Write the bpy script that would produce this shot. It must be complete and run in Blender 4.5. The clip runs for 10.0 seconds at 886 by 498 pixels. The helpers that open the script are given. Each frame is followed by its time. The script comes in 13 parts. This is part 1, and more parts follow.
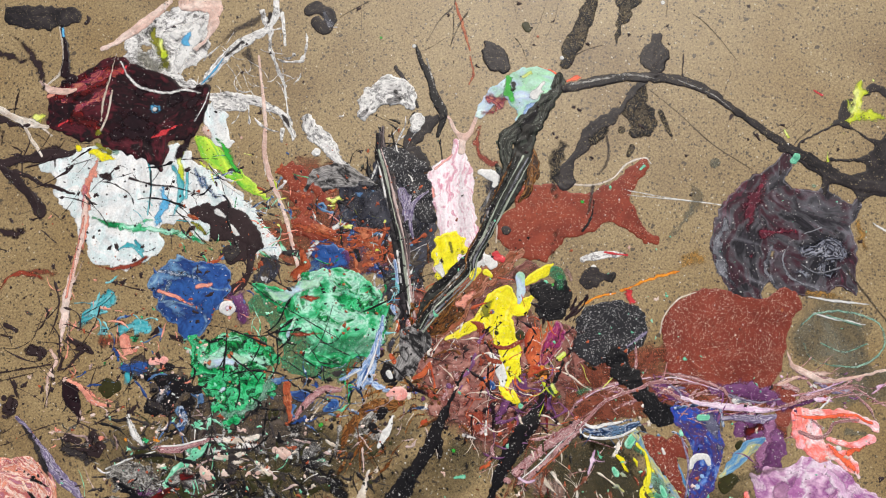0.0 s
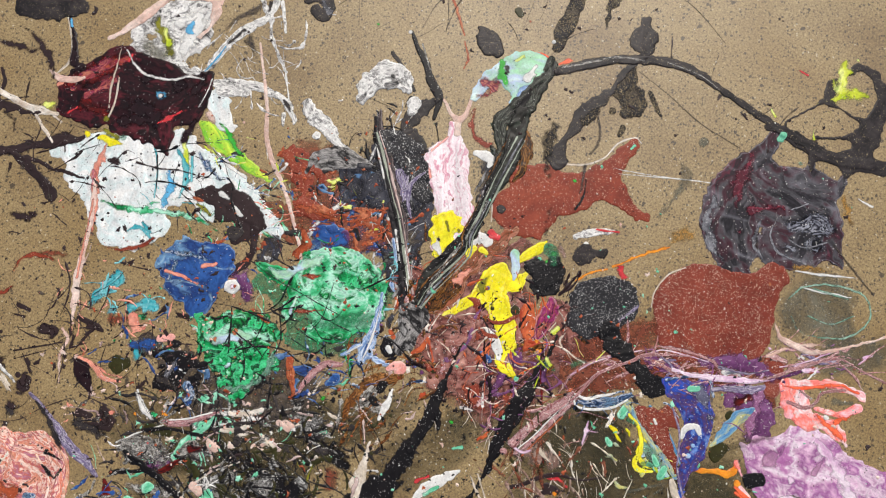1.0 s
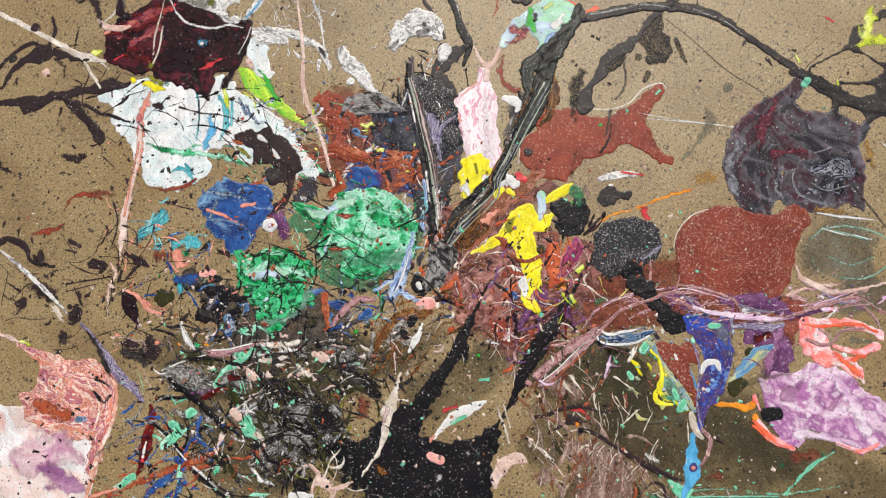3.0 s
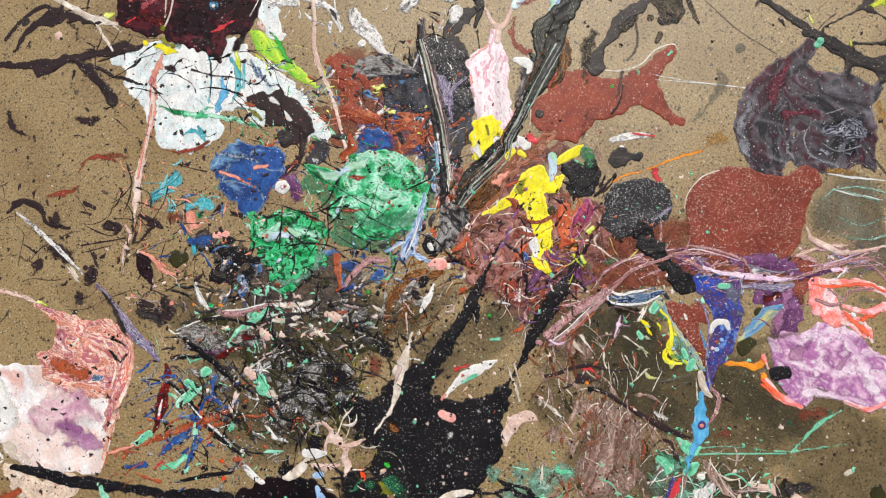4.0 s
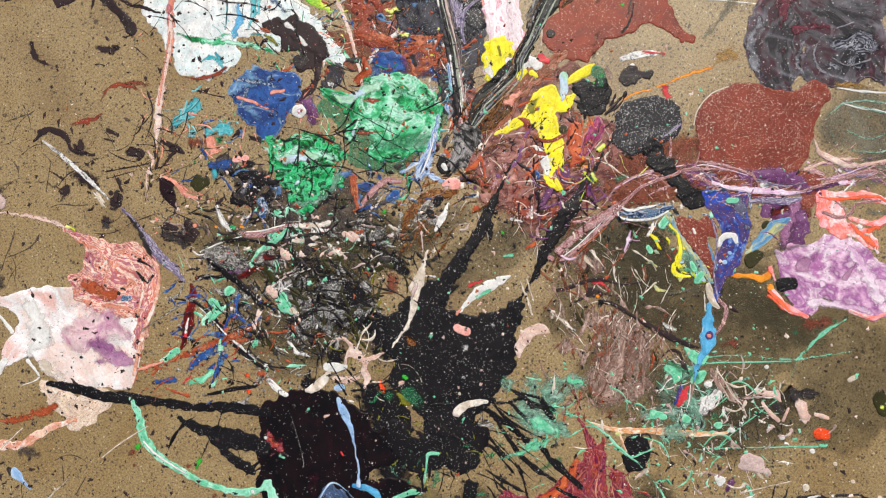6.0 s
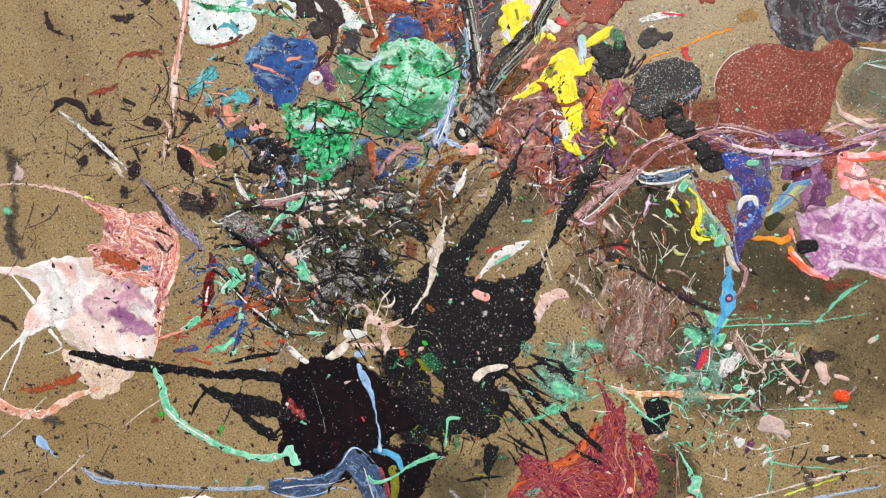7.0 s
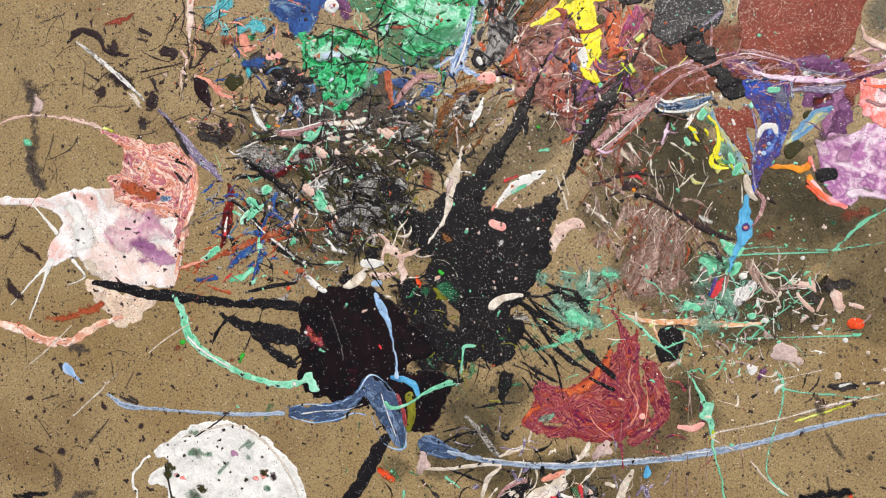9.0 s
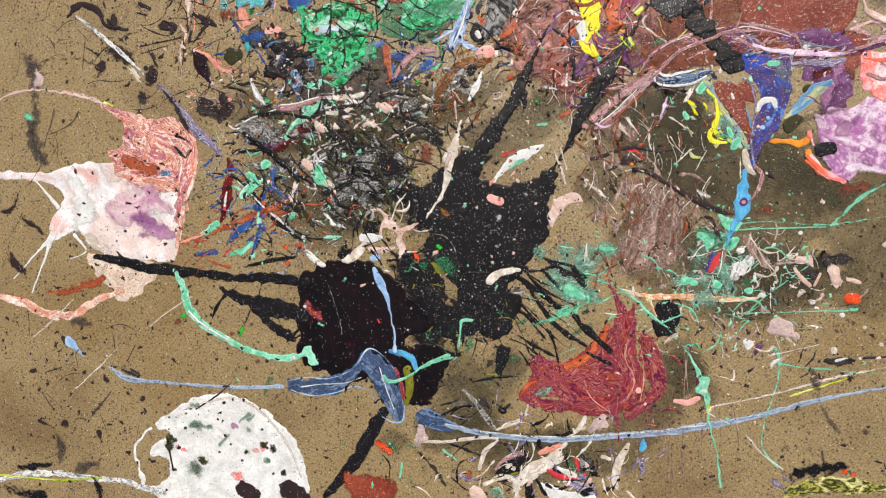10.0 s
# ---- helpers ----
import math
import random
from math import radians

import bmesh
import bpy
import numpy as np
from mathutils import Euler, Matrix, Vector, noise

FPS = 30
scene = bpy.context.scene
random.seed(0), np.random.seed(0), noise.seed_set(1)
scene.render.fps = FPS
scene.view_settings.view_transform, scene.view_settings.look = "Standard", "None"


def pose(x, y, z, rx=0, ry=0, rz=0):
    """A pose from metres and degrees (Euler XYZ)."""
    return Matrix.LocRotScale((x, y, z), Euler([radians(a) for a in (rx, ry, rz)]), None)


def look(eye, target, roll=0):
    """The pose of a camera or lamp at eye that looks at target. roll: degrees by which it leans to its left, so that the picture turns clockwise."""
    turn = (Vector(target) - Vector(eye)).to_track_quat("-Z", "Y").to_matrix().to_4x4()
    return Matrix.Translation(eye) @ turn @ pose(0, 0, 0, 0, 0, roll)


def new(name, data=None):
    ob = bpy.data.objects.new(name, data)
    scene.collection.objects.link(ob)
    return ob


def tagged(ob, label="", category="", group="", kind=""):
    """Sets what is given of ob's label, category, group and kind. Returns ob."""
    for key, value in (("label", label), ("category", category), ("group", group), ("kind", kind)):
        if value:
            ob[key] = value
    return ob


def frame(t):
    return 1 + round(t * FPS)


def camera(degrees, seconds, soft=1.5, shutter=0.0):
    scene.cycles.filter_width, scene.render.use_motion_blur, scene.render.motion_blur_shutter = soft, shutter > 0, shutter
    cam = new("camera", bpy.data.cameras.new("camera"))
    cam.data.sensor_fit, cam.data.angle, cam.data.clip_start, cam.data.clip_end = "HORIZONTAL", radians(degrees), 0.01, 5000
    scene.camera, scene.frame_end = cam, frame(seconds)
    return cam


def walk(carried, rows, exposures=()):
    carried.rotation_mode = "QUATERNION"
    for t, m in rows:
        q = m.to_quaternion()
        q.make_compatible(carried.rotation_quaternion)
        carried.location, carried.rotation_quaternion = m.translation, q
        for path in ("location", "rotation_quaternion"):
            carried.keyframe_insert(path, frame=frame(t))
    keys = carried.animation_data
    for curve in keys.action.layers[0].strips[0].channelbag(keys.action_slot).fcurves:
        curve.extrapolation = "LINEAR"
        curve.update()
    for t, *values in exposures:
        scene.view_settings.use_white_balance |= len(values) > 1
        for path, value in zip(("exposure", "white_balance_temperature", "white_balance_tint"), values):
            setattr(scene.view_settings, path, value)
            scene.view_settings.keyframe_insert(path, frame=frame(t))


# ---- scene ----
LENS = 75.2
PATH = [
    (0, (0.005, 0.001, 0.536), (-0.03, 0.18, -1.455), -9.1),
    (0.5, (0.012, -0.01, 0.543), (-0.033, 0.175, -1.448), -11.7),
    (1, (0.013, -0.021, 0.551), (-0.037, 0.159, -1.441), -14.0),
    (1.5, (0.013, -0.033, 0.559), (-0.052, 0.141, -1.432), -19.0),
    (2, (0.01, -0.046, 0.565), (-0.069, 0.122, -1.426), -23.5),
    (3.5, (-0.001, -0.084, 0.57), (-0.112, 0.037, -1.423), -40.4),
    (4, (-0.004, -0.098, 0.572), (-0.119, 0.0, -1.422), -47.4),
    (4.5, (-0.005, -0.115, 0.575), (-0.128, -0.036, -1.42), -55.1),
    (5, (-0.004, -0.132, 0.579), (-0.132, -0.071, -1.416), -62.6),
    (5.5, (-0.003, -0.146, 0.584), (-0.138, -0.107, -1.411), -72.0),
    (7, (-0.022, -0.178, 0.588), (-0.174, -0.209, -1.406), -100.3),
    (7.5, (-0.023, -0.193, 0.59), (-0.184, -0.245, -1.403), -106.6),
    (8, (-0.025, -0.204, 0.592), (-0.192, -0.284, -1.4), -114.0),
    (8.5, (-0.026, -0.216, 0.592), (-0.201, -0.318, -1.397), -119.0),
    (9, (-0.029, -0.222, 0.594), (-0.207, -0.349, -1.394), -124.0),
    (9.5, (-0.027, -0.232, 0.596), (-0.214, -0.37, -1.391), -125.1),
    (10, (-0.022, -0.238, 0.597), (-0.213, -0.399, -1.387), -128.4),
]
EXPOSURES = [(0, 0.0, 6400, 10), (4, 0.07, 6450, 10), (10, 0.14, 6500, 10)]
cam = camera(LENS, 10.0, soft=1.15)
walk(cam, [(t, look(eye, target, roll)) for t, eye, target, roll in PATH], EXPOSURES)

# ---- light: an overcast day, brightest beyond the far edge of the board ----
SUN_UP, SUN_ROUND = radians(54), radians(12)
world = bpy.data.worlds.new("overcast_sky")
scene.world = world
world.use_nodes = True
wn, wl = world.node_tree.nodes, world.node_tree.links
sky = wn.new("ShaderNodeTexSky")
sky.sky_type, sky.sun_disc = "NISHITA", False
sky.sun_elevation, sky.sun_rotation = SUN_UP, SUN_ROUND
sky.dust_density, sky.air_density, sky.ozone_density = 4.0, 1.0, 1.0
wl.new(sky.outputs[0], wn["Background"].inputs[0])
wn["Background"].inputs[1].default_value = 0.085
sun = new("sun", bpy.data.lights.new("sun", "SUN"))
sun.data.energy, sun.data.angle, sun.data.color = 2.7, radians(30), (1.0, 0.95, 0.87)
way = Vector((math.sin(SUN_ROUND) * math.cos(SUN_UP), math.cos(SUN_ROUND) * math.cos(SUN_UP), math.sin(SUN_UP)))
sun.matrix_world = look(way * 5, (0, 0, 0))


# ---- materials ----
def rgb(code):
    """Linear colour of a six-digit hex code."""
    c = [int(code[i:i + 2], 16) / 255 for i in (0, 2, 4)]
    return tuple(v / 12.92 if v <= 0.04045 else ((v + 0.055) / 1.055) ** 2.4 for v in c) + (1.0,)


def ramp(nt, colours, source, tight=0.0):
    """A colour ramp with the colours spread over the useful middle of a noise."""
    node = nt.nodes.new("ShaderNodeValToRGB")
    node.color_ramp.interpolation = "B_SPLINE" if tight == 0 else "LINEAR"
    el = node.color_ramp.elements
    n = len(colours)
    while len(el) < n:
        el.new(0.5)
    for i, c in enumerate(colours):
        el[i].position = 0.06 + 0.88 * i / max(1, n - 1)
        el[i].color = rgb(c)
    nt.links.new(source, node.inputs[0])
    return node.outputs[0]


def mix(nt, fac, a, b):
    node = nt.nodes.new("ShaderNodeMix")
    node.data_type = "RGBA"
    for sock, v in ((node.inputs[0], fac), (node.inputs[6], a), (node.inputs[7], b)):
        if isinstance(v, (float, tuple)):
            sock.default_value = v
        else:
            nt.links.new(v, sock)
    return node.outputs[2]


def noise_tex(nt, vector, scale, detail=3.0, warp=0.0, rough=0.55):
    node = nt.nodes.new("ShaderNodeTexNoise")
    node.inputs["Scale"].default_value, node.inputs["Detail"].default_value = scale, detail
    node.inputs["Distortion"].default_value, node.inputs["Roughness"].default_value = warp, rough
    nt.links.new(vector, node.inputs["Vector"])
    return node.outputs[0]


def maths(nt, op, a, b=0.0, clamp=False):
    node = nt.nodes.new("ShaderNodeMath")
    node.operation, node.use_clamp = op, clamp
    for i, v in enumerate((a, b)):
        if isinstance(v, (int, float)):
            node.inputs[i].default_value = v
        else:
            nt.links.new(v, node.inputs[i])
    return node.outputs[0]


def blank(name):
    mat = bpy.data.materials.new(name)
    mat.use_nodes = True
    return mat, mat.node_tree, mat.node_tree.nodes["Principled BSDF"]


def relief(nt, bsdf, height, strength, distance):
    node = nt.nodes.new("ShaderNodeBump")
    node.inputs["Strength"].default_value, node.inputs["Distance"].default_value = strength, distance
    nt.links.new(height, node.inputs["Height"])
    nt.links.new(node.outputs[0], bsdf.inputs["Normal"])


def bend(nt, vector, scale, amount):
    """The coordinates pushed about by a smooth noise, as stirring does."""
    drift = nt.nodes.new("ShaderNodeTexNoise")
    drift.inputs["Scale"].default_value, drift.inputs["Detail"].default_value = scale, 1.0
    nt.links.new(vector, drift.inputs["Vector"])
    node = nt.nodes.new("ShaderNodeVectorMath")
    node.operation = "MULTIPLY_ADD"
    node.inputs[1].default_value = (amount / scale,) * 3
    nt.links.new(drift.outputs["Color"], node.inputs[0])
    nt.links.new(vector, node.inputs[2])
    return node.outputs[0]


def spread(nt, value, low, high):
    node = nt.nodes.new("ShaderNodeMapRange")
    node.inputs[1].default_value, node.inputs[2].default_value = low, high
    nt.links.new(value, node.inputs[0])
    return node.outputs[0]


def lace(nt, vector, scale, width):
    """Thin winding lines: where a smooth noise passes its middle."""
    f = noise_tex(nt, vector, scale, 1.5, 0.0)
    return maths(nt, "SUBTRACT", 1.0, maths(nt, "DIVIDE", maths(nt, "ABSOLUTE", maths(nt, "SUBTRACT", f, 0.5)), width), True)


def paint(name, colours, scale=55, warp=1.2, stretch=1.0, turn=0, rim=0.0, rough=0.42, fleck="", flecks=0.035, grit=0.12, gold=0.0, bands=0.0, veil=1.0, veins=0.4, run=0.3, lip=0.4):
    """Dried poured paint: colours stirred into each other; rim makes them follow the outline, stretch draws them out along turn, run draws
    them out along the way the paint was poured, bands folds them into thin parallel lines, veins laces them with the first and last colour,
    lip lines the outline with filaments, fleck sprinkles grains of a second paint, veil is how much a thin coat hides. Where wet paint ran
    into wet paint (cover below 1) its border breaks up into filaments."""
    mat, nt, bsdf = blank(name)
    coord = nt.nodes.new("ShaderNodeTexCoord").outputs["Object"]
    place = nt.nodes.new("ShaderNodeMapping")
    place.vector_type = "TEXTURE"
    place.inputs["Rotation"].default_value = (0, 0, radians(turn))
    place.inputs["Scale"].default_value = (stretch, 1, 1)
    place.inputs["Location"].default_value = (0.013 * len(name), 0.007 * len(colours), 0)
    nt.links.new(coord, place.inputs["Vector"])
    stirred = bend(nt, bend(nt, place.outputs[0], scale * 0.3, 0.6 * warp), scale * 0.9, 0.3 * warp)
    flow = spread(nt, noise_tex(nt, stirred, scale * 0.4, 4.0, 0.0, 0.6), 0.3, 0.7)
    depth = nt.nodes.new("ShaderNodeAttribute")
    depth.attribute_name = "inside"
    depth = depth.outputs["Fac"]
    if run and len(colours) > 2:
        course = nt.nodes.new("ShaderNodeAttribute")
        course.attribute_name = "course"
        drawn = nt.nodes.new("ShaderNodeMapping")
        drawn.inputs["Scale"].default_value = (0.07, 1.0, 1.0)
        drawn.inputs["Location"].default_value = (0.31 * len(name), 0.17 * len(colours), 0)
        nt.links.new(course.outputs["Vector"], drawn.inputs["Vector"])
        push = nt.nodes.new("ShaderNodeVectorMath")
        push.operation = "MULTIPLY_ADD"
        push.inputs[1].default_value = (0.8 / scale,) * 3
        shove = nt.nodes.new("ShaderNodeTexNoise")
        shove.inputs["Scale"].default_value = scale
        nt.links.new(coord, shove.inputs["Vector"])
        nt.links.new(shove.outputs["Color"], push.inputs[0])
        nt.links.new(drawn.outputs[0], push.inputs[2])
        streak = spread(nt, noise_tex(nt, push.outputs[0], scale * 3.0, 3.0, 0.0, 0.6), 0.3, 0.7)
        flow = maths(nt, "ADD", maths(nt, "MULTIPLY", flow, 1.0 - run), maths(nt, "MULTIPLY", streak, run))
    if rim:
        flow = maths(nt, "ADD", flow, maths(nt, "MULTIPLY", depth, rim))
    if bands or rim:
        flow = maths(nt, "PINGPONG", maths(nt, "MULTIPLY", flow, max(bands * 1.8, 1.0)), 1.0)
    colour = ramp(nt, colours, flow, 1.0)
    stain = noise_tex(nt, stirred, scale * 1.6, 5.0, 0.4, 0.62)
    if veins and len(colours) > 2:
        part_way = maths(nt, "MULTIPLY", spread(nt, stain, 0.42, 0.6), veins)
        colour = mix(nt, maths(nt, "MULTIPLY", lace(nt, stirred, scale * 0.6, 0.02), part_way), colour, rgb(colours[-1]))
        colour = mix(nt, maths(nt, "MULTIPLY", lace(nt, bend(nt, stirred, scale * 1.2, 0.5), scale * 0.8, 0.018), part_way), colour, rgb(colours[0]))
    if lip and len(colours) > 2:
        uneven = noise_tex(nt, coord, 75, 3.0, 0.3)
        for from_edge, amount, code in ((0.0004, lip, colours[-1]), (0.0022, lip, colours[0]), (0.0042, lip * 0.8, colours[len(colours) // 2])):
            off = maths(nt, "ABSOLUTE", maths(nt, "SUBTRACT", depth, maths(nt, "ADD", maths(nt, "MULTIPLY", uneven, 0.0045), from_edge - 0.0012)))
            line = maths(nt, "SUBTRACT", 1.0, maths(nt, "DIVIDE", off, 0.0006), True)
            colour = mix(nt, maths(nt, "MULTIPLY", line, amount), colour, rgb(code))
    fine = noise_tex(nt, coord, 520, 4.0, 0.3, 0.7)
    tone = maths(nt, "ADD", maths(nt, "MULTIPLY", fine, 0.45), maths(nt, "MULTIPLY", stain, 0.55))
    shade = nt.nodes.new("ShaderNodeMapRange")
    shade.inputs[1].default_value, shade.inputs[2].default_value = 0.36, 0.62
    shade.inputs[3].default_value, shade.inputs[4].default_value = 0.66, 1.14
    nt.links.new(tone, shade.inputs[0])
    mul = nt.nodes.new("ShaderNodeVectorMath")
    mul.operation = "SCALE"
    nt.links.new(colour, mul.inputs[0])
    nt.links.new(shade.outputs[0], mul.inputs["Scale"])
    colour = mul.outputs[0]
    if flecks:
        crowd = spread(nt, noise_tex(nt, coord, 45, 3.0, 0.3), 0.32, 0.66)
        for fineness, share, widest in ((520, 0.6, 0.42), (1150, 1.3, 0.5)):
            cells = nt.nodes.new("ShaderNodeTexVoronoi")
            cells.inputs["Scale"].default_value = fineness
            nt.links.new(coord, cells.inputs["Vector"])
            pick = nt.nodes.new("ShaderNodeSeparateColor")
            nt.links.new(cells.outputs["Color"], pick.inputs[0])
            size = maths(nt, "MULTIPLY", pick.outputs[1], widest)
            chance = maths(nt, "MULTIPLY", maths(nt, "ADD", crowd, 0.25), flecks * share)
            dot = maths(nt, "MULTIPLY", maths(nt, "LESS_THAN", pick.outputs[0], chance), maths(nt, "LESS_THAN", cells.outputs["Distance"], size))
            colour = mix(nt, maths(nt, "MULTIPLY", dot, 0.85), colour, rgb(fleck or "d8d4cc"))
            if fineness == 520:
                dirt = maths(nt, "MULTIPLY", maths(nt, "LESS_THAN", pick.outputs[2], 0.07), maths(nt, "LESS_THAN", cells.outputs["Distance"], size))
                colour = mix(nt, maths(nt, "MULTIPLY", dirt, 0.8), colour, rgb("1c1714"))
                if gold:
                    nt.links.new(maths(nt, "MULTIPLY", dot, gold), bsdf.inputs["Metallic"])
    nt.links.new(colour, bsdf.inputs["Base Color"])
    cover = nt.nodes.new("ShaderNodeAttribute")
    cover.attribute_name = "cover"
    torn = spread(nt, noise_tex(nt, stirred, scale * 1.6, 5.0, 0.6, 0.62), 0.32, 0.68)
    hide = maths(nt, "MULTIPLY", maths(nt, "SUBTRACT", maths(nt, "MULTIPLY", cover.outputs["Fac"], 1.4), maths(nt, "MULTIPLY", torn, 0.92)), 1.7, True)
    if veil < 1:
        hide = maths(nt, "MULTIPLY", hide, maths(nt, "ADD", maths(nt, "MULTIPLY", torn, veil * 0.9), veil * 0.5), True)
    nt.links.new(hide, bsdf.inputs["Alpha"])
    nt.links.new(maths(nt, "ADD", maths(nt, "MULTIPLY", stain, 0.3), rough - 0.15), bsdf.inputs["Roughness"])
    bsdf.inputs["Specular IOR Level"].default_value = 0.2
    relief(nt, bsdf, maths(nt, "ADD", maths(nt, "ADD", stain, maths(nt, "MULTIPLY", flow, 0.5)), maths(nt, "MULTIPLY", fine, 0.3)), grit, 0.0016)
    return mat


def board_material():
    """Raw brown fibreboard: fine pressed fibres, dark chips, pale scratches and a warm stain here and there."""
    mat, nt, bsdf = blank("brown_fibreboard")
    coord = nt.nodes.new("ShaderNodeTexCoord").outputs["Object"]
    fibre = noise_tex(nt, coord, 520, 5.0, 0.6, 0.75)
    wide = noise_tex(nt, coord, 7, 4.0, 0.4)
    base = ramp(nt, ["55452a", "8a7450", "a58f62", "c2aa7e"], spread(nt, fibre, 0.3, 0.7), 1.0)
    tint = ramp(nt, ["ab9470", "ffffff", "d8c8a4"], spread(nt, wide, 0.3, 0.7), 1.0)
    both = nt.nodes.new("ShaderNodeMix")
    both.data_type, both.blend_type = "RGBA", "MULTIPLY"
    both.inputs[0].default_value = 0.55
    nt.links.new(base, both.inputs[6])
    nt.links.new(tint, both.inputs[7])
    colour = both.outputs[2]
    for scale, share, limit, code in ((430, 0.16, 0.40, "3a3024"), (240, 0.16, 0.30, "352c22"), (380, 0.03, 0.30, "cfc3a6"), (120, 0.06, 0.24, "2e2620")):
        cells = nt.nodes.new("ShaderNodeTexVoronoi")
        cells.inputs["Scale"].default_value = scale
        bent = nt.nodes.new("ShaderNodeVectorMath")
        bent.operation = "MULTIPLY_ADD"
        wob = nt.nodes.new("ShaderNodeTexNoise")
        wob.inputs["Scale"].default_value = scale * 1.3
        nt.links.new(coord, wob.inputs["Vector"])
        nt.links.new(wob.outputs["Color"], bent.inputs[0])
        bent.inputs[1].default_value = (0.9 / scale,) * 3
        nt.links.new(coord, bent.inputs[2])
        nt.links.new(bent.outputs[0], cells.inputs["Vector"])
        pick = nt.nodes.new("ShaderNodeSeparateColor")
        nt.links.new(cells.outputs["Color"], pick.inputs[0])
        dot = maths(nt, "MULTIPLY", maths(nt, "LESS_THAN", pick.outputs[0], share), maths(nt, "LESS_THAN", cells.outputs["Distance"], limit))
        colour = mix(nt, maths(nt, "MULTIPLY", dot, 0.8), colour, rgb(code))
    nt.links.new(colour, bsdf.inputs["Base Color"])
    nt.links.new(maths(nt, "ADD", maths(nt, "MULTIPLY", fibre, 0.3), 0.28), bsdf.inputs["Roughness"])
    bsdf.inputs["Specular IOR Level"].default_value = 0.6
    relief(nt, bsdf, fibre, 0.35, 0.0008)
    return mat


def ground_material():
    mat, nt, bsdf = blank("grey_concrete")
    coord = nt.nodes.new("ShaderNodeTexCoord").outputs["Object"]
    nt.links.new(ramp(nt, ["6a6863", "8a8780", "98958c"], spread(nt, noise_tex(nt, coord, 3, 8.0, 0.2, 0.7), 0.3, 0.7), 1.0), bsdf.inputs["Base Color"])
    bsdf.inputs["Roughness"].default_value = 0.85
    relief(nt, bsdf, noise_tex(nt, coord, 90, 6.0), 0.4, 0.003)
    return mat


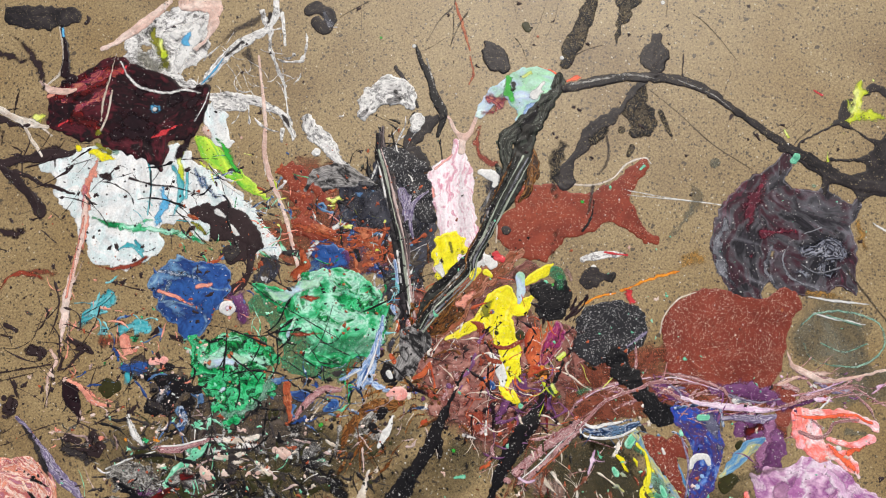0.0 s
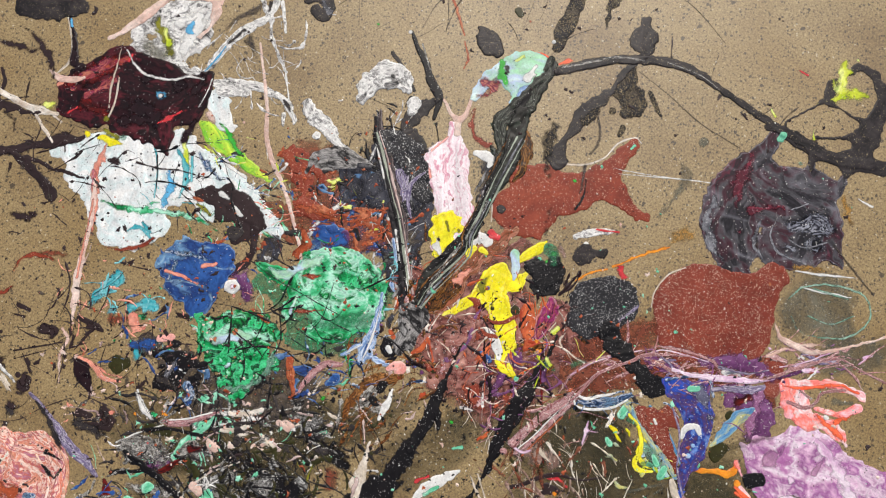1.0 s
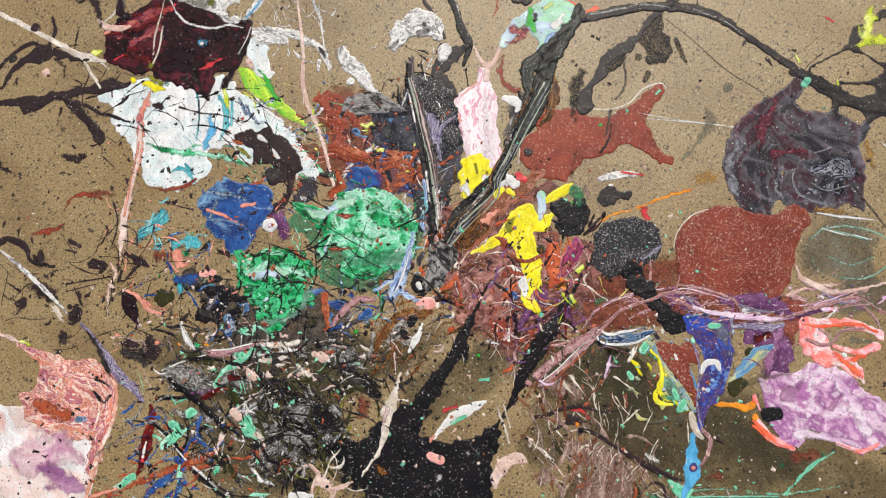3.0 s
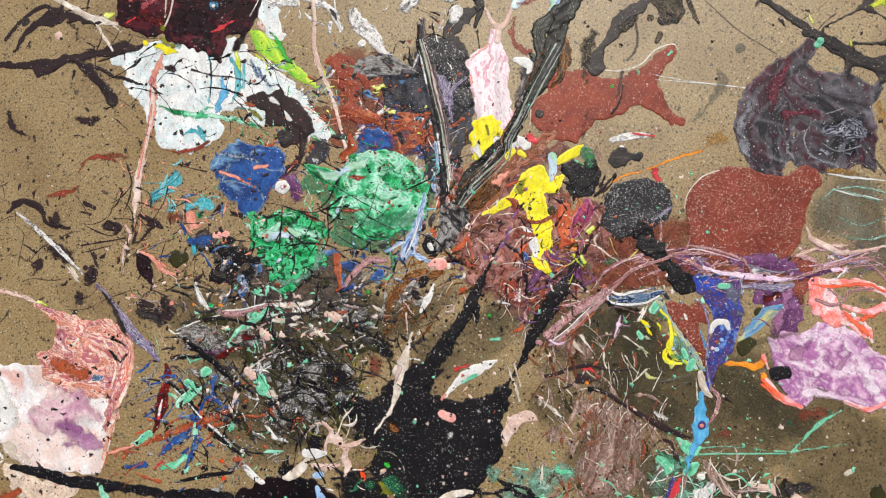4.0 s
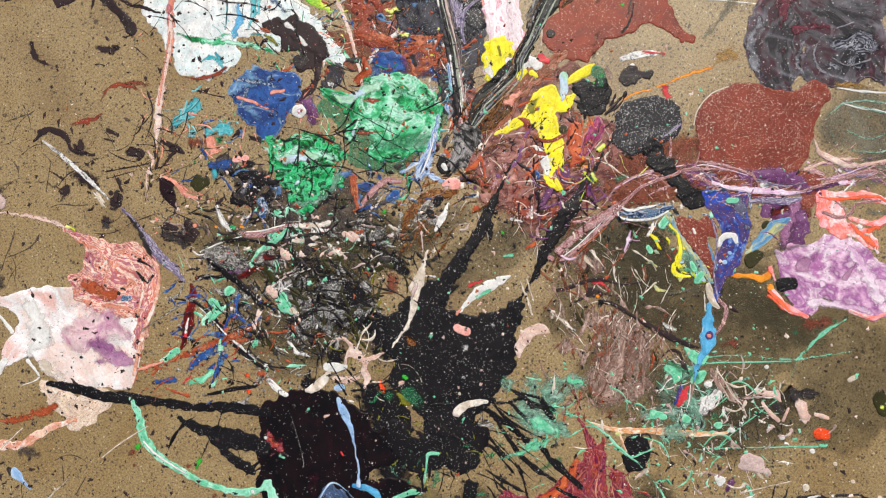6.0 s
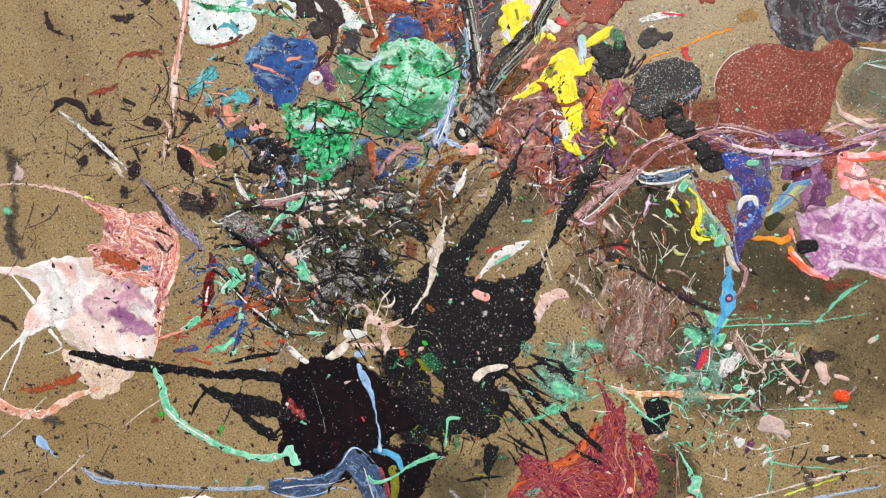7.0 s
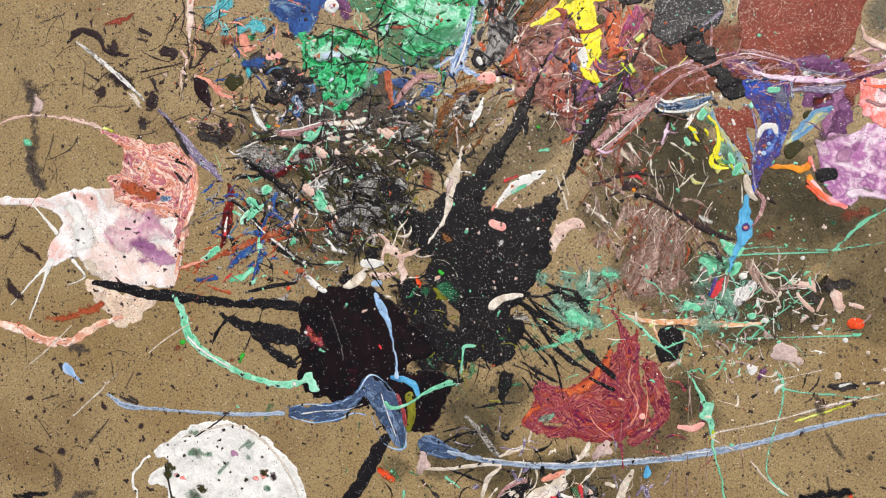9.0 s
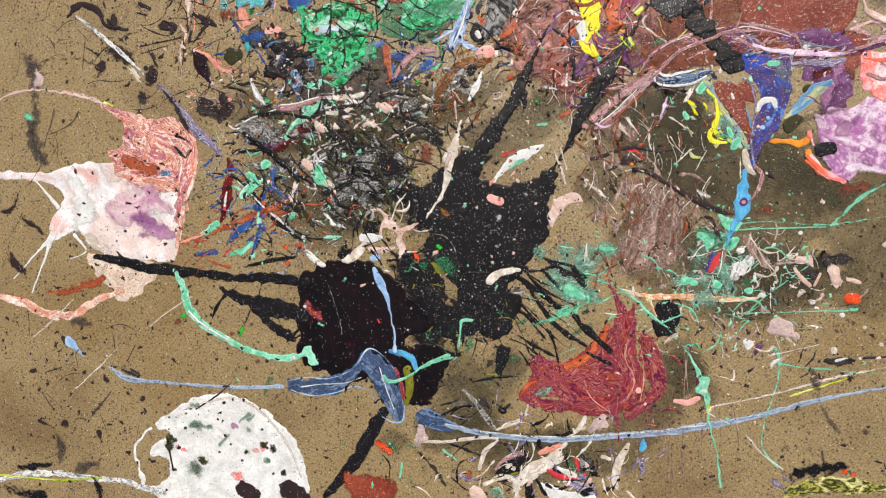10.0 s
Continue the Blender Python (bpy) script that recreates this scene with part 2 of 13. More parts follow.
M = {
    "board": board_material(),
    "ground": ground_material(),
    "white": paint("white_paint", ["d8d5cf", "ecebe6", "e6e4de", "f0efea"], scale=40, warp=1.0),
    "white_grey": paint("white_grey_paint", ["f2f0ea", "e4e0da", "f6f4f0", "6a6664", "f0eee8", "c8c4c0", "1e1c1c", "f0eee8"], scale=90, warp=2.0, veins=0.8),
    "white_teal": paint("white_teal_paint", ["f0efea", "eceeec", "f0efea", "e8ecea", "d4e4e2", "f0efea", "f0efea"], scale=30, warp=1.2, stretch=0.4, run=0.4),
    "teal": paint("teal_paint", ["0f7f92", "3aa9b4", "8fd3d6", "0d6a80"], scale=60, warp=1.0, turn=90, stretch=4),
    "black": paint("black_paint", ["0b0a0b", "141213", "1d1a1b", "0e0c0d"], scale=60, flecks=0.12, fleck="b8b4ae", lip=0.0),
    "black_gritty": paint("black_gritty_paint", ["0c0b0c", "1c1a1b", "100e10"], scale=60, flecks=0.14, fleck="8e8a86", grit=0.6),
    "black_red": paint("black_red_paint", ["0b090a", "120c0d", "0d0a0b", "1a0d0f", "0b090a", "34101a"], scale=40, warp=1.6, flecks=0.03),
    "charcoal": paint("charcoal_paint", ["161314", "262223", "3e3837", "1e1a1b"], scale=60, warp=1.4, flecks=0.2, fleck="8a7c60", grit=0.35),
    "charcoal_thin": paint("charcoal_thin_paint", ["3a3230", "4c4440", "5e544a", "362e2c"], scale=90, veil=0.75),
    "charcoal_grit": paint("charcoal_grit_paint", ["141213", "221f1f", "343030"], scale=70, flecks=0.9, fleck="a08c64", grit=0.7, veil=0.92),
    "dark_brown": paint("dark_brown_paint", ["2a2020", "3a2c2c", "241c1c"], scale=90, warp=1.0),
    "maroon": paint("maroon_paint", ["120d0e", "1e1517", "34181c", "161011", "5a2028", "1a1213", "2a1a1c", "7a2e36", "140e0f"], scale=34, warp=2.2, rough=0.36),
    "maroon_black": paint("maroon_black_paint", ["171315", "2b1a1d", "1a1618"], scale=40, rough=0.3),
    "red": paint("red_paint", ["c02830", "e0484c", "9a1c24"], scale=90),
    "pale_green": paint("pale_green_paint", ["c8e8dc", "a8e0b0", "b8c8e0", "e0f4ea", "70c890", "b4d0e8"], scale=20, warp=1.5),
    "green": paint("green_paint", ["0a3018", "148044", "26a25e", "60d096", "bceed6", "1c9450", "0c4c28", "3ab67a"], scale=70, warp=2.0, run=0.15, veins=0.9),
    "green_dark": paint("green_dark_paint", ["0a140e", "128044", "1fae60", "58d894", "0c1a10", "20a050", "a0ecc4", "0a120c"], scale=130, warp=1.6, run=0.1, veins=0.8),
    "green_vivid": paint("green_vivid_paint", ["2faa30", "46c040", "1c8a28"], scale=120),
    "green_clear": paint("green_clear_paint", ["2a5a3c", "48946a", "357650", "6fb890"], scale=50, warp=2.0, veil=0.6),
    "lime": paint("lime_paint", ["8cb020", "b4cc20", "d8e040", "e8ec90", "6c9818"], scale=50, warp=1.6),
    "lime_green": paint("lime_green_paint", ["38b048", "8cd840", "e4ec50", "2a9c3c"], scale=40, warp=1.4, stretch=3, turn=-50),
    "yellow": paint("yellow_paint", ["c8a010", "f0dc08", "f8ee28", "f2e010", "fcf480"], scale=40, warp=1.2),
    "olive": paint("olive_paint", ["6a6a18", "8c8a28", "50501a"], scale=60),
    "pink_stripes": paint("pink_stripes_paint", ["e6b4c0", "f6dfe4", "fbf2f2", "d890a4", "f4dce0"], scale=60, warp=0.25, turn=90, stretch=7, run=0.75, lip=0.6),
    "pink": paint("pink_paint", ["f4b0a8", "f0988c", "f8c8bc"], scale=60),
    "pink_light": paint("pink_light_paint", ["eccfc0", "d8b4a4", "f0ddd0", "c89888"], scale=70, warp=1.5),
    "salmon": paint("salmon_paint", ["e0806c", "f0a890", "c06050"], scale=70),
    "oxide": paint("oxide_paint", ["7c3526", "8a3c2b", "96452f", "74301f"], scale=35, flecks=0.28, fleck="d0a48c"),
    "oxide_sparkle": paint("oxide_sparkle_paint", ["7c3628", "8a4030", "6e2c22"], scale=35, flecks=0.5, fleck="d4b4a0"),
    "oxide_clear": paint("oxide_clear_paint", ["6c3a2a", "824634", "93583f", "744030"], scale=60, warp=1.4, flecks=0.08, fleck="c09078", veil=0.75),
    "rust": paint("rust_paint", ["a04a2c", "b85c38", "7c3420", "c87850"], scale=80, warp=1.8, bands=1.8),
    "brown_pink": paint("brown_pink_paint", ["6c3c34", "94564a", "a46c60", "5a2c28", "b88478", "84403a", "c89888"], scale=36, warp=1.6, flecks=0.08, veil=0.8),
    "brown_swirl": paint("brown_swirl_paint", ["4a2c14", "8a5424", "2a1a10", "b07840", "60401c"], scale=45, warp=2.4, bands=2.6),
    "brown_fibre": paint("brown_fibre_paint", ["86665a", "a48678", "c4ac9e", "785a4e", "b4988a"], scale=70, warp=2.0, stretch=5, turn=80, bands=2.2, veil=0.85),
    "grey_speckle": paint("grey_speckle_paint", ["1c1b1e", "2c2b2e", "222124"], scale=40, flecks=0.5, fleck="c4c2c0"),
    "grey_dark": paint("grey_dark_paint", ["1a1a20", "2c2c34", "484850", "1c1c22"], scale=40, warp=1.8, flecks=0.06, veil=0.85),
    "navy_swirl": paint("navy_swirl_paint", ["101016", "1c1c26", "8a8c98", "14141c", "2a2a36", "b0b2bc", "14141c"], scale=26, warp=2.2, flecks=0.07, bands=2.0, run=0.6),
    # greys paler than the paint itself: the pool's gloss sheen is in the colours
    "grey_maroon": paint("grey_maroon_paint", ["262428", "38343a", "201e22", "565458", "44222c", "2a262a", "5e2636", "424046", "98969e"], scale=20, warp=1.8, flecks=0.05, run=0.55),
    "grey_silver": paint("grey_silver_paint", ["4c4a50", "8a8a90", "3a3a40", "a8a8ac"], scale=45, warp=1.8, flecks=0.3, fleck="c4c4c4"),
    "grey_clear": paint("grey_clear_paint", ["6e6c5c", "5c5a4e", "807c6a", "68665a"], scale=30, warp=1.6, flecks=0.05, veil=0.55),
    "gold": paint("gold_paint", ["8e6830", "b88c48", "6a4c28"], scale=100, flecks=0.5, fleck="d8b070", gold=0.8, veil=0.7),
    "blue": paint("blue_paint", ["1c2c58", "2a4a8c", "3460a4", "22386e", "6c94b8", "2c4c88", "98b8c8"], scale=40, warp=1.4, veins=0.8, run=0.2),
    "blue_bright": paint("blue_bright_paint", ["1a2c70", "2448b0", "3058c0", "5a4060", "1c3890", "6c90d0", "8a4a48"], scale=70, warp=1.6, flecks=0.12),
    "blue_light": paint("blue_light_paint", ["4c74b0", "a8c4e4", "dce8f4", "6890c8", "c0d4ec", "3c5c90"], scale=70, warp=1.4, stretch=5, turn=65, run=0.75, lip=0.6),
    "blue_cyan": paint("blue_cyan_paint", ["3c98cc", "68b8e0", "2870a8"], scale=50, warp=1.2),
    "blue_swirl": paint("blue_swirl_paint", ["1e2c44", "3c5c88", "c8d0dc", "283850", "6888a8"], scale=60, warp=2.4, bands=2.4),
    "blue_grey": paint("blue_grey_paint", ["2c3a54", "3c4e70", "4a6084", "2c3850", "7c94b4", "4a5c7c"], scale=55, warp=1.6, stretch=3, turn=-60, veins=0.6, run=0.75, lip=0.6),
    "blue_yellow": paint("blue_yellow_paint", ["2868b0", "70a0c0", "d8d070", "3c80b8"], scale=30, warp=1.2, turn=40, stretch=4, run=0.75, lip=0.6),
    "zebra": paint("zebra_paint", ["0e0d0e", "d8d4d0", "121112", "b0aca8", "2a2828"], scale=32, warp=2.4, bands=1.2, run=0.2, lip=0.6),
    "stem": paint("stem_paint", ["0c0b0a", "1c1c18", "4c5446", "100e0c", "2c2218", "70766a", "0e0d0c"], scale=60, warp=1.0, rim=150, bands=1.4),
    "stem_brown": paint("stem_brown_paint", ["1a1512", "3a2614", "7a4a1c", "161212", "a06c30"], scale=50, warp=1.2, turn=75, stretch=6, bands=2.9, run=0.75, lip=0.6),
    "stem_purple": paint("stem_purple_paint", ["2a2224", "5a4a4c", "1a1618", "8a7c78"], scale=70, rim=200, bands=2.2),
    "grey_veil": paint("grey_veil_paint", ["4a4440", "8c8880", "d8d4cc", "302c2a", "a8a49c"], scale=70, warp=2.4, bands=2.9, veil=0.8),
    "foam": paint("foam_paint", ["1a1918", "3a3836", "c8c6c2", "242220", "8a8884"], scale=110, warp=2.6, bands=1.6, veil=0.9, flecks=0.6, fleck="c8c6c2"),
    "purple": paint("purple_paint", ["8e4a86", "b070a4", "cc98bc", "ecd2e0", "a05e98", "d8acc8", "f2e0ea", "bc7eae", "a8669c"], scale=45, warp=1.3, veins=0.3, run=0.2),
    "purple_pale": paint("purple_pale_paint", ["e8d0dc", "d8a8cc", "f4e4ec", "b884b4"], scale=45, warp=2.0),
    "purple_dark": paint("purple_dark_paint", ["4a2848", "6c3c68", "8c5c88", "382036"], scale=60, warp=1.6, flecks=0.1),
    "mauve_lace": paint("mauve_lace_paint", ["c89a98", "8a4c50", "e0bcb8", "6a3438", "a8686c", "ecd4d0", "7c4448"], scale=45, warp=1.8, bands=2.6, flecks=0.06, run=0.75, lip=0.6),
    "lilac": paint("lilac_paint", ["6c6080", "9084a0", "c8c0cc", "544a64"], scale=50, warp=1.4, rim=120, bands=1.8, run=0.75, lip=0.6),
    "hot_pink": paint("hot_pink_paint", ["ff6a60", "ffb4c0", "fff0f0", "ff8070", "ffd0d8", "f04848"], scale=40, warp=1.8),
    "hot_orange": paint("hot_orange_paint", ["ff5a38", "ff7a50", "f04830"], scale=60),
    "orange": paint("orange_paint", ["e88020", "f0a030", "d06018"], scale=60),
    "orange_red": paint("orange_red_paint", ["e03c18", "f05828", "c83014"], scale=80),
    "peach": paint("peach_paint", ["8a4a40", "e8a488", "d87860", "f8e0d0", "c86858", "b07088", "f4c8b0", "fbeee4", "d88868"], scale=50, warp=1.0, stretch=4, turn=70, veins=0.7, run=0.75, lip=0.6),
    "peach_white": paint("peach_white_paint", ["f0efec", "ece6e2", "ecd0c4", "f2f1f0", "e0b0a4", "eeecea"], scale=22, warp=1.6),
    "rose": paint("rose_paint", ["d8a0b0", "ecd0d0", "c888a8", "f0dcd8", "a86488", "e8c4c4"], scale=26, warp=2.0),
    "plum_soft": paint("plum_soft_paint", ["a87098", "c898b4", "8c5484", "dcb4c4"], scale=30, warp=2.2),
    "burgundy": paint("burgundy_paint", ["541c44", "7c2038", "9c3440", "c0603c", "641828", "a84c48", "80284c", "c87860", "701e3c"], scale=24, warp=2.2, bands=1.5, veins=0.7, run=0.6, lip=0.6),
    "burnt": paint("burnt_paint", ["c85028", "a83c24", "d87040", "8c2c28"], scale=50, warp=1.8),
    "mint": paint("mint_paint", ["78d4a8", "a8e8cc", "58c090", "c8f0dc"], scale=60, warp=1.4),
    "mint_thin": paint("mint_thin_paint", ["88d8b4", "6cc49c", "b4e8d0"], scale=90),
    "mint_clear": paint("mint_clear_paint", ["6c9c84", "98c4ac", "507c68", "b4d8c4"], scale=70, warp=2.2, bands=2.0, veil=0.8),
    "cream": paint("cream_paint", ["e4d8c4", "cfc0ac", "f0e8dc", "b8a490"], scale=70, warp=1.6),
    "cream_lace": paint("cream_lace_paint", ["e8d8c0", "d0a888", "f2eadc", "c08c74", "e0cdb4"], scale=40, warp=1.8, bands=2.4, run=0.75, lip=0.6),
    "cream_orange": paint("cream_orange_paint", ["f0e0c8", "e09048", "f4ead8", "d8a878"], scale=60, stretch=5, turn=-5, run=0.75, lip=0.6),
    "pink_grey": paint("pink_grey_paint", ["b89c94", "d8c0b8", "98807c", "c8aca4"], scale=70, warp=1.2),
    "brown_red_dark": paint("brown_red_dark_paint", ["3a1210", "7c1c18", "1c0c0c", "a02c20"], scale=60, warp=1.4),
    "olive_dark": paint("olive_dark_paint", ["2c2a14", "3c3a1c", "24220f"], scale=80),
    "olive_clear": paint("olive_clear_paint", ["4c4632", "605842", "403a2a"], scale=40, flecks=0.05, veil=0.4),
    "umber": paint("umber_paint", ["b06a50", "8a4a34", "c88a70", "5c3a1c", "a05a40", "7a5228", "d09a80"], scale=60, warp=0.8, stretch=7, turn=40, run=0.75, lip=0.6),
    "magenta": paint("magenta_paint", ["7a1c4c", "b03c78", "5a1838", "d07858", "982c58", "e0a0b0"], scale=60, warp=0.8, stretch=6, turn=60, run=0.75, lip=0.6),
    "slate": paint("slate_paint", ["5a6a84", "8a9cb4", "a8b8cc", "6a7c94", "c0ccd8"], scale=90, warp=1.0, veins=0.3, run=0.75, lip=0.6),
    "olive_marble": paint("olive_marble_paint", ["3a3a1c", "8c8a28", "c8c060", "50501a", "24240f", "a8a048", "e0dca0"], scale=60, warp=2.0, bands=1.4),
    "stem_stripes": paint("stem_stripes_paint", ["0e0d0c", "1e1e1a", "30322c", "141210", "3c4038", "181614", "282620", "0e0d0c"], scale=38, warp=0.7, stretch=1.0, turn=50, run=0.8, lip=0.3, bands=0, veins=0),
    "stem_stripes_up": paint("stem_stripes_up_paint", ["0e0d0d", "221e20", "343032", "141213", "423c3e", "1a1718", "2a2628", "0e0d0d"], scale=38, warp=0.6, stretch=1.0, turn=96, run=0.8, lip=0.3, bands=0, veins=0),
    "varnish": paint("varnish_paint", ["4c4632", "5e563e", "403a2a", "665c44"], scale=22, warp=1.2, veil=0.4, veins=0.0, flecks=0.05),
    "crimson_dark": paint("crimson_dark_paint", ["3a1820", "64202e", "501a28", "802a3c", "441a24"], scale=50, flecks=0.2, fleck="b09098"),
    "violet": paint("violet_paint", ["643a58", "8a5078", "a06c90", "74446a", "b488a8"], scale=60, warp=1.4, flecks=0.3, fleck="d8b8d0"),
    "violet_grey": paint("violet_grey_paint", ["4a4a60", "6c6c80", "5a5468", "38405c"], scale=60, flecks=0.35, fleck="c8c8d4"),
    "stem_vein": paint("stem_vein_paint", ["6c7466", "98a090", "b4baa8", "565e52"], scale=60),
    "sky_blue": paint("sky_blue_paint", ["a8c8e8", "c8dcf0", "88b0dc", "b8d0ec"], scale=60, veins=0.3),
    "peach_soft": paint("peach_soft_paint", ["e8b498", "f4d8c4", "d88868", "fbeee4", "f0c0a0"], scale=80, warp=1.6),
}

# ---- the support ----
bm = bmesh.new()
bmesh.ops.create_grid(bm, x_segments=8, y_segments=8, size=400)
mesh = bpy.data.meshes.new("ground")
bm.to_mesh(mesh)
mesh.materials.append(M["ground"])
ground = tagged(new("ground", mesh), "plain grey concrete ground under the painted board", "ground", kind="structure")
ground.location.z = -0.0185

bm = bmesh.new()
bmesh.ops.create_cube(bm, size=1.0, matrix=Matrix.Translation((0, -0.12, -0.009)) @ Matrix.Diagonal((1.56, 1.36, 0.018, 1)))
bmesh.ops.bevel(bm, geom=list(bm.edges), offset=0.002, segments=2, affect="EDGES")
mesh = bpy.data.meshes.new("painting_board")
bm.to_mesh(mesh)
mesh.materials.append(M["board"])
board = tagged(new("painting_board", mesh), "brown speckled fibreboard panel lying flat, covered in poured paint", "board")

# ---- how paint lies ----
# The paint's top over the board, on a grid of 1 mm: each new pour lies on what is already there.
X0, Y0, STEP = -0.80, -0.82, 0.001
LIE = np.zeros((1420, 1600), np.float32)


def lie(x, y):
    u, v = np.clip((x - X0) / STEP, 0, 1597.9), np.clip((y - Y0) / STEP, 0, 1417.9)
    i, j = u.astype(int), v.astype(int)
    a, b = u - i, v - j
    return LIE[j, i] * (1 - a) * (1 - b) + LIE[j, i + 1] * a * (1 - b) + LIE[j + 1, i] * (1 - a) * b + LIE[j + 1, i + 1] * a * b


def wobble(x, y, size, seed):
    """Smooth noise between about -1 and 1 from a few crossed waves."""
    r = np.random.RandomState(seed)
    out = np.zeros_like(x)
    for k in range(7):
        a, f, p = r.uniform(0, 6.283), r.uniform(0.6, 2.6) * 6.283 / size, r.uniform(0, 6.283)
        out += np.sin((x * math.cos(a) + y * math.sin(a)) * f + p + 1.7 * np.sin((y * math.cos(a) - x * math.sin(a)) * f * 0.7 + 2 * p)) / (1 + 0.35 * k)
    return out / 2.6


def arms_of(chains):
    """Tapered arms in metres, chain by chain, from chains of (x, y, radius) in millimetres; a chain bends smoothly through its knots."""
    out = []
    for chain in chains:
        k = np.array(chain, float) / 1000
        if len(k) > 2:
            e = np.vstack([2 * k[0] - k[1], k, 2 * k[-1] - k[-2]])
            pts = []
            for i in range(1, len(e) - 2):
                for s in (0, 0.25, 0.5, 0.75):
                    pts.append(0.5 * (2 * e[i] + (e[i + 1] - e[i - 1]) * s + (2 * e[i - 1] - 5 * e[i] + 4 * e[i + 1] - e[i + 2]) * s * s
                                      + (3 * e[i] - e[i - 1] - 3 * e[i + 1] + e[i + 2]) * s ** 3))
            k = np.array(pts + [k[-1]])
            k[:, 2] = np.maximum(k[:, 2], 0.0003)
        out.append([(k[0], k[0])] if len(k) == 1 else list(zip(k[:-1], k[1:])))
    return out


def reach(x, y, chains, soft):
    """How deep a place lies inside the smooth union of the chains (negative outside), in metres."""
    total = None
    for arms in chains:
        deep = None
        for p, q in arms:
            d = q - p
            t = np.clip(((x - p[0]) * d[0] + (y - p[1]) * d[1]) / max(d[0] ** 2 + d[1] ** 2, 1e-12), 0, 1)
            r = p[2] + d[2] * t - np.hypot(x - p[0] - d[0] * t, y - p[1] - d[1] * t)
            deep = r if deep is None else np.maximum(deep, r)
        if total is None:
            total = deep
        else:
            h = np.clip(0.5 + 0.5 * (deep - total) / soft, 0, 1)
            total = total * (1 - h) + deep * h + soft * h * (1 - h)
    return total


def course_of(x, y, chains):
    """For each place the way along its nearest arm and the way off that arm's middle, in metres."""
    best, along, side = np.full(x.shape, -9.0), np.zeros_like(x), np.zeros_like(x)
    for n, arms in enumerate(chains):
        gone = 0.37 * n
        for p, q in arms:
            d = q - p
            size = max(math.hypot(d[0], d[1]), 1e-6)
            t = np.clip(((x - p[0]) * d[0] + (y - p[1]) * d[1]) / size ** 2, 0, 1)
            r = p[2] + d[2] * t - np.hypot(x - p[0] - d[0] * t, y - p[1] - d[1] * t)
            won = r > best
            best = np.where(won, r, best)
            along = np.where(won, gone + t * size, along)
            side = np.where(won, ((y - p[1]) * d[0] - (x - p[0]) * d[1]) / size + 0.11 * n, side)
            gone += size
    return along, side


COUNT = [0]
PLACE = {}


def bunches(chains, gap):
    """The chains sorted into bunches that touch one another."""
    pts = []
    for c in chains:
        k = np.array(c, float)
        pts.append(np.vstack([k[:-1] + (k[1:] - k[:-1]) * s for s in (0, 0.25, 0.5, 0.75)] + [k[-1:]]) if len(k) > 1 else k)
    left, out = list(range(len(chains))), []
    while left:
        todo, bunch = [left.pop(0)], []
        while todo:
            a = todo.pop()
            bunch.append(a)
            for b in list(left):
                far = np.hypot(pts[a][:, None, 0] - pts[b][None, :, 0], pts[a][:, None, 1] - pts[b][None, :, 1])
                if (far - pts[a][:, None, 2] - pts[b][None, :, 2]).min() < gap:
                    todo.append(b)
                    left.remove(b)
        out.append([chains[i] for i in sorted(bunch)])
    return out


def pour(name, mat, chains, *rest, **more):
    """Pours one patch of paint, or several of a kind where the chains do not touch. Returns the first."""
    return [pour_one(name, mat, bunch, *rest, **more) for bunch in bunches(chains, 0.3)][0]


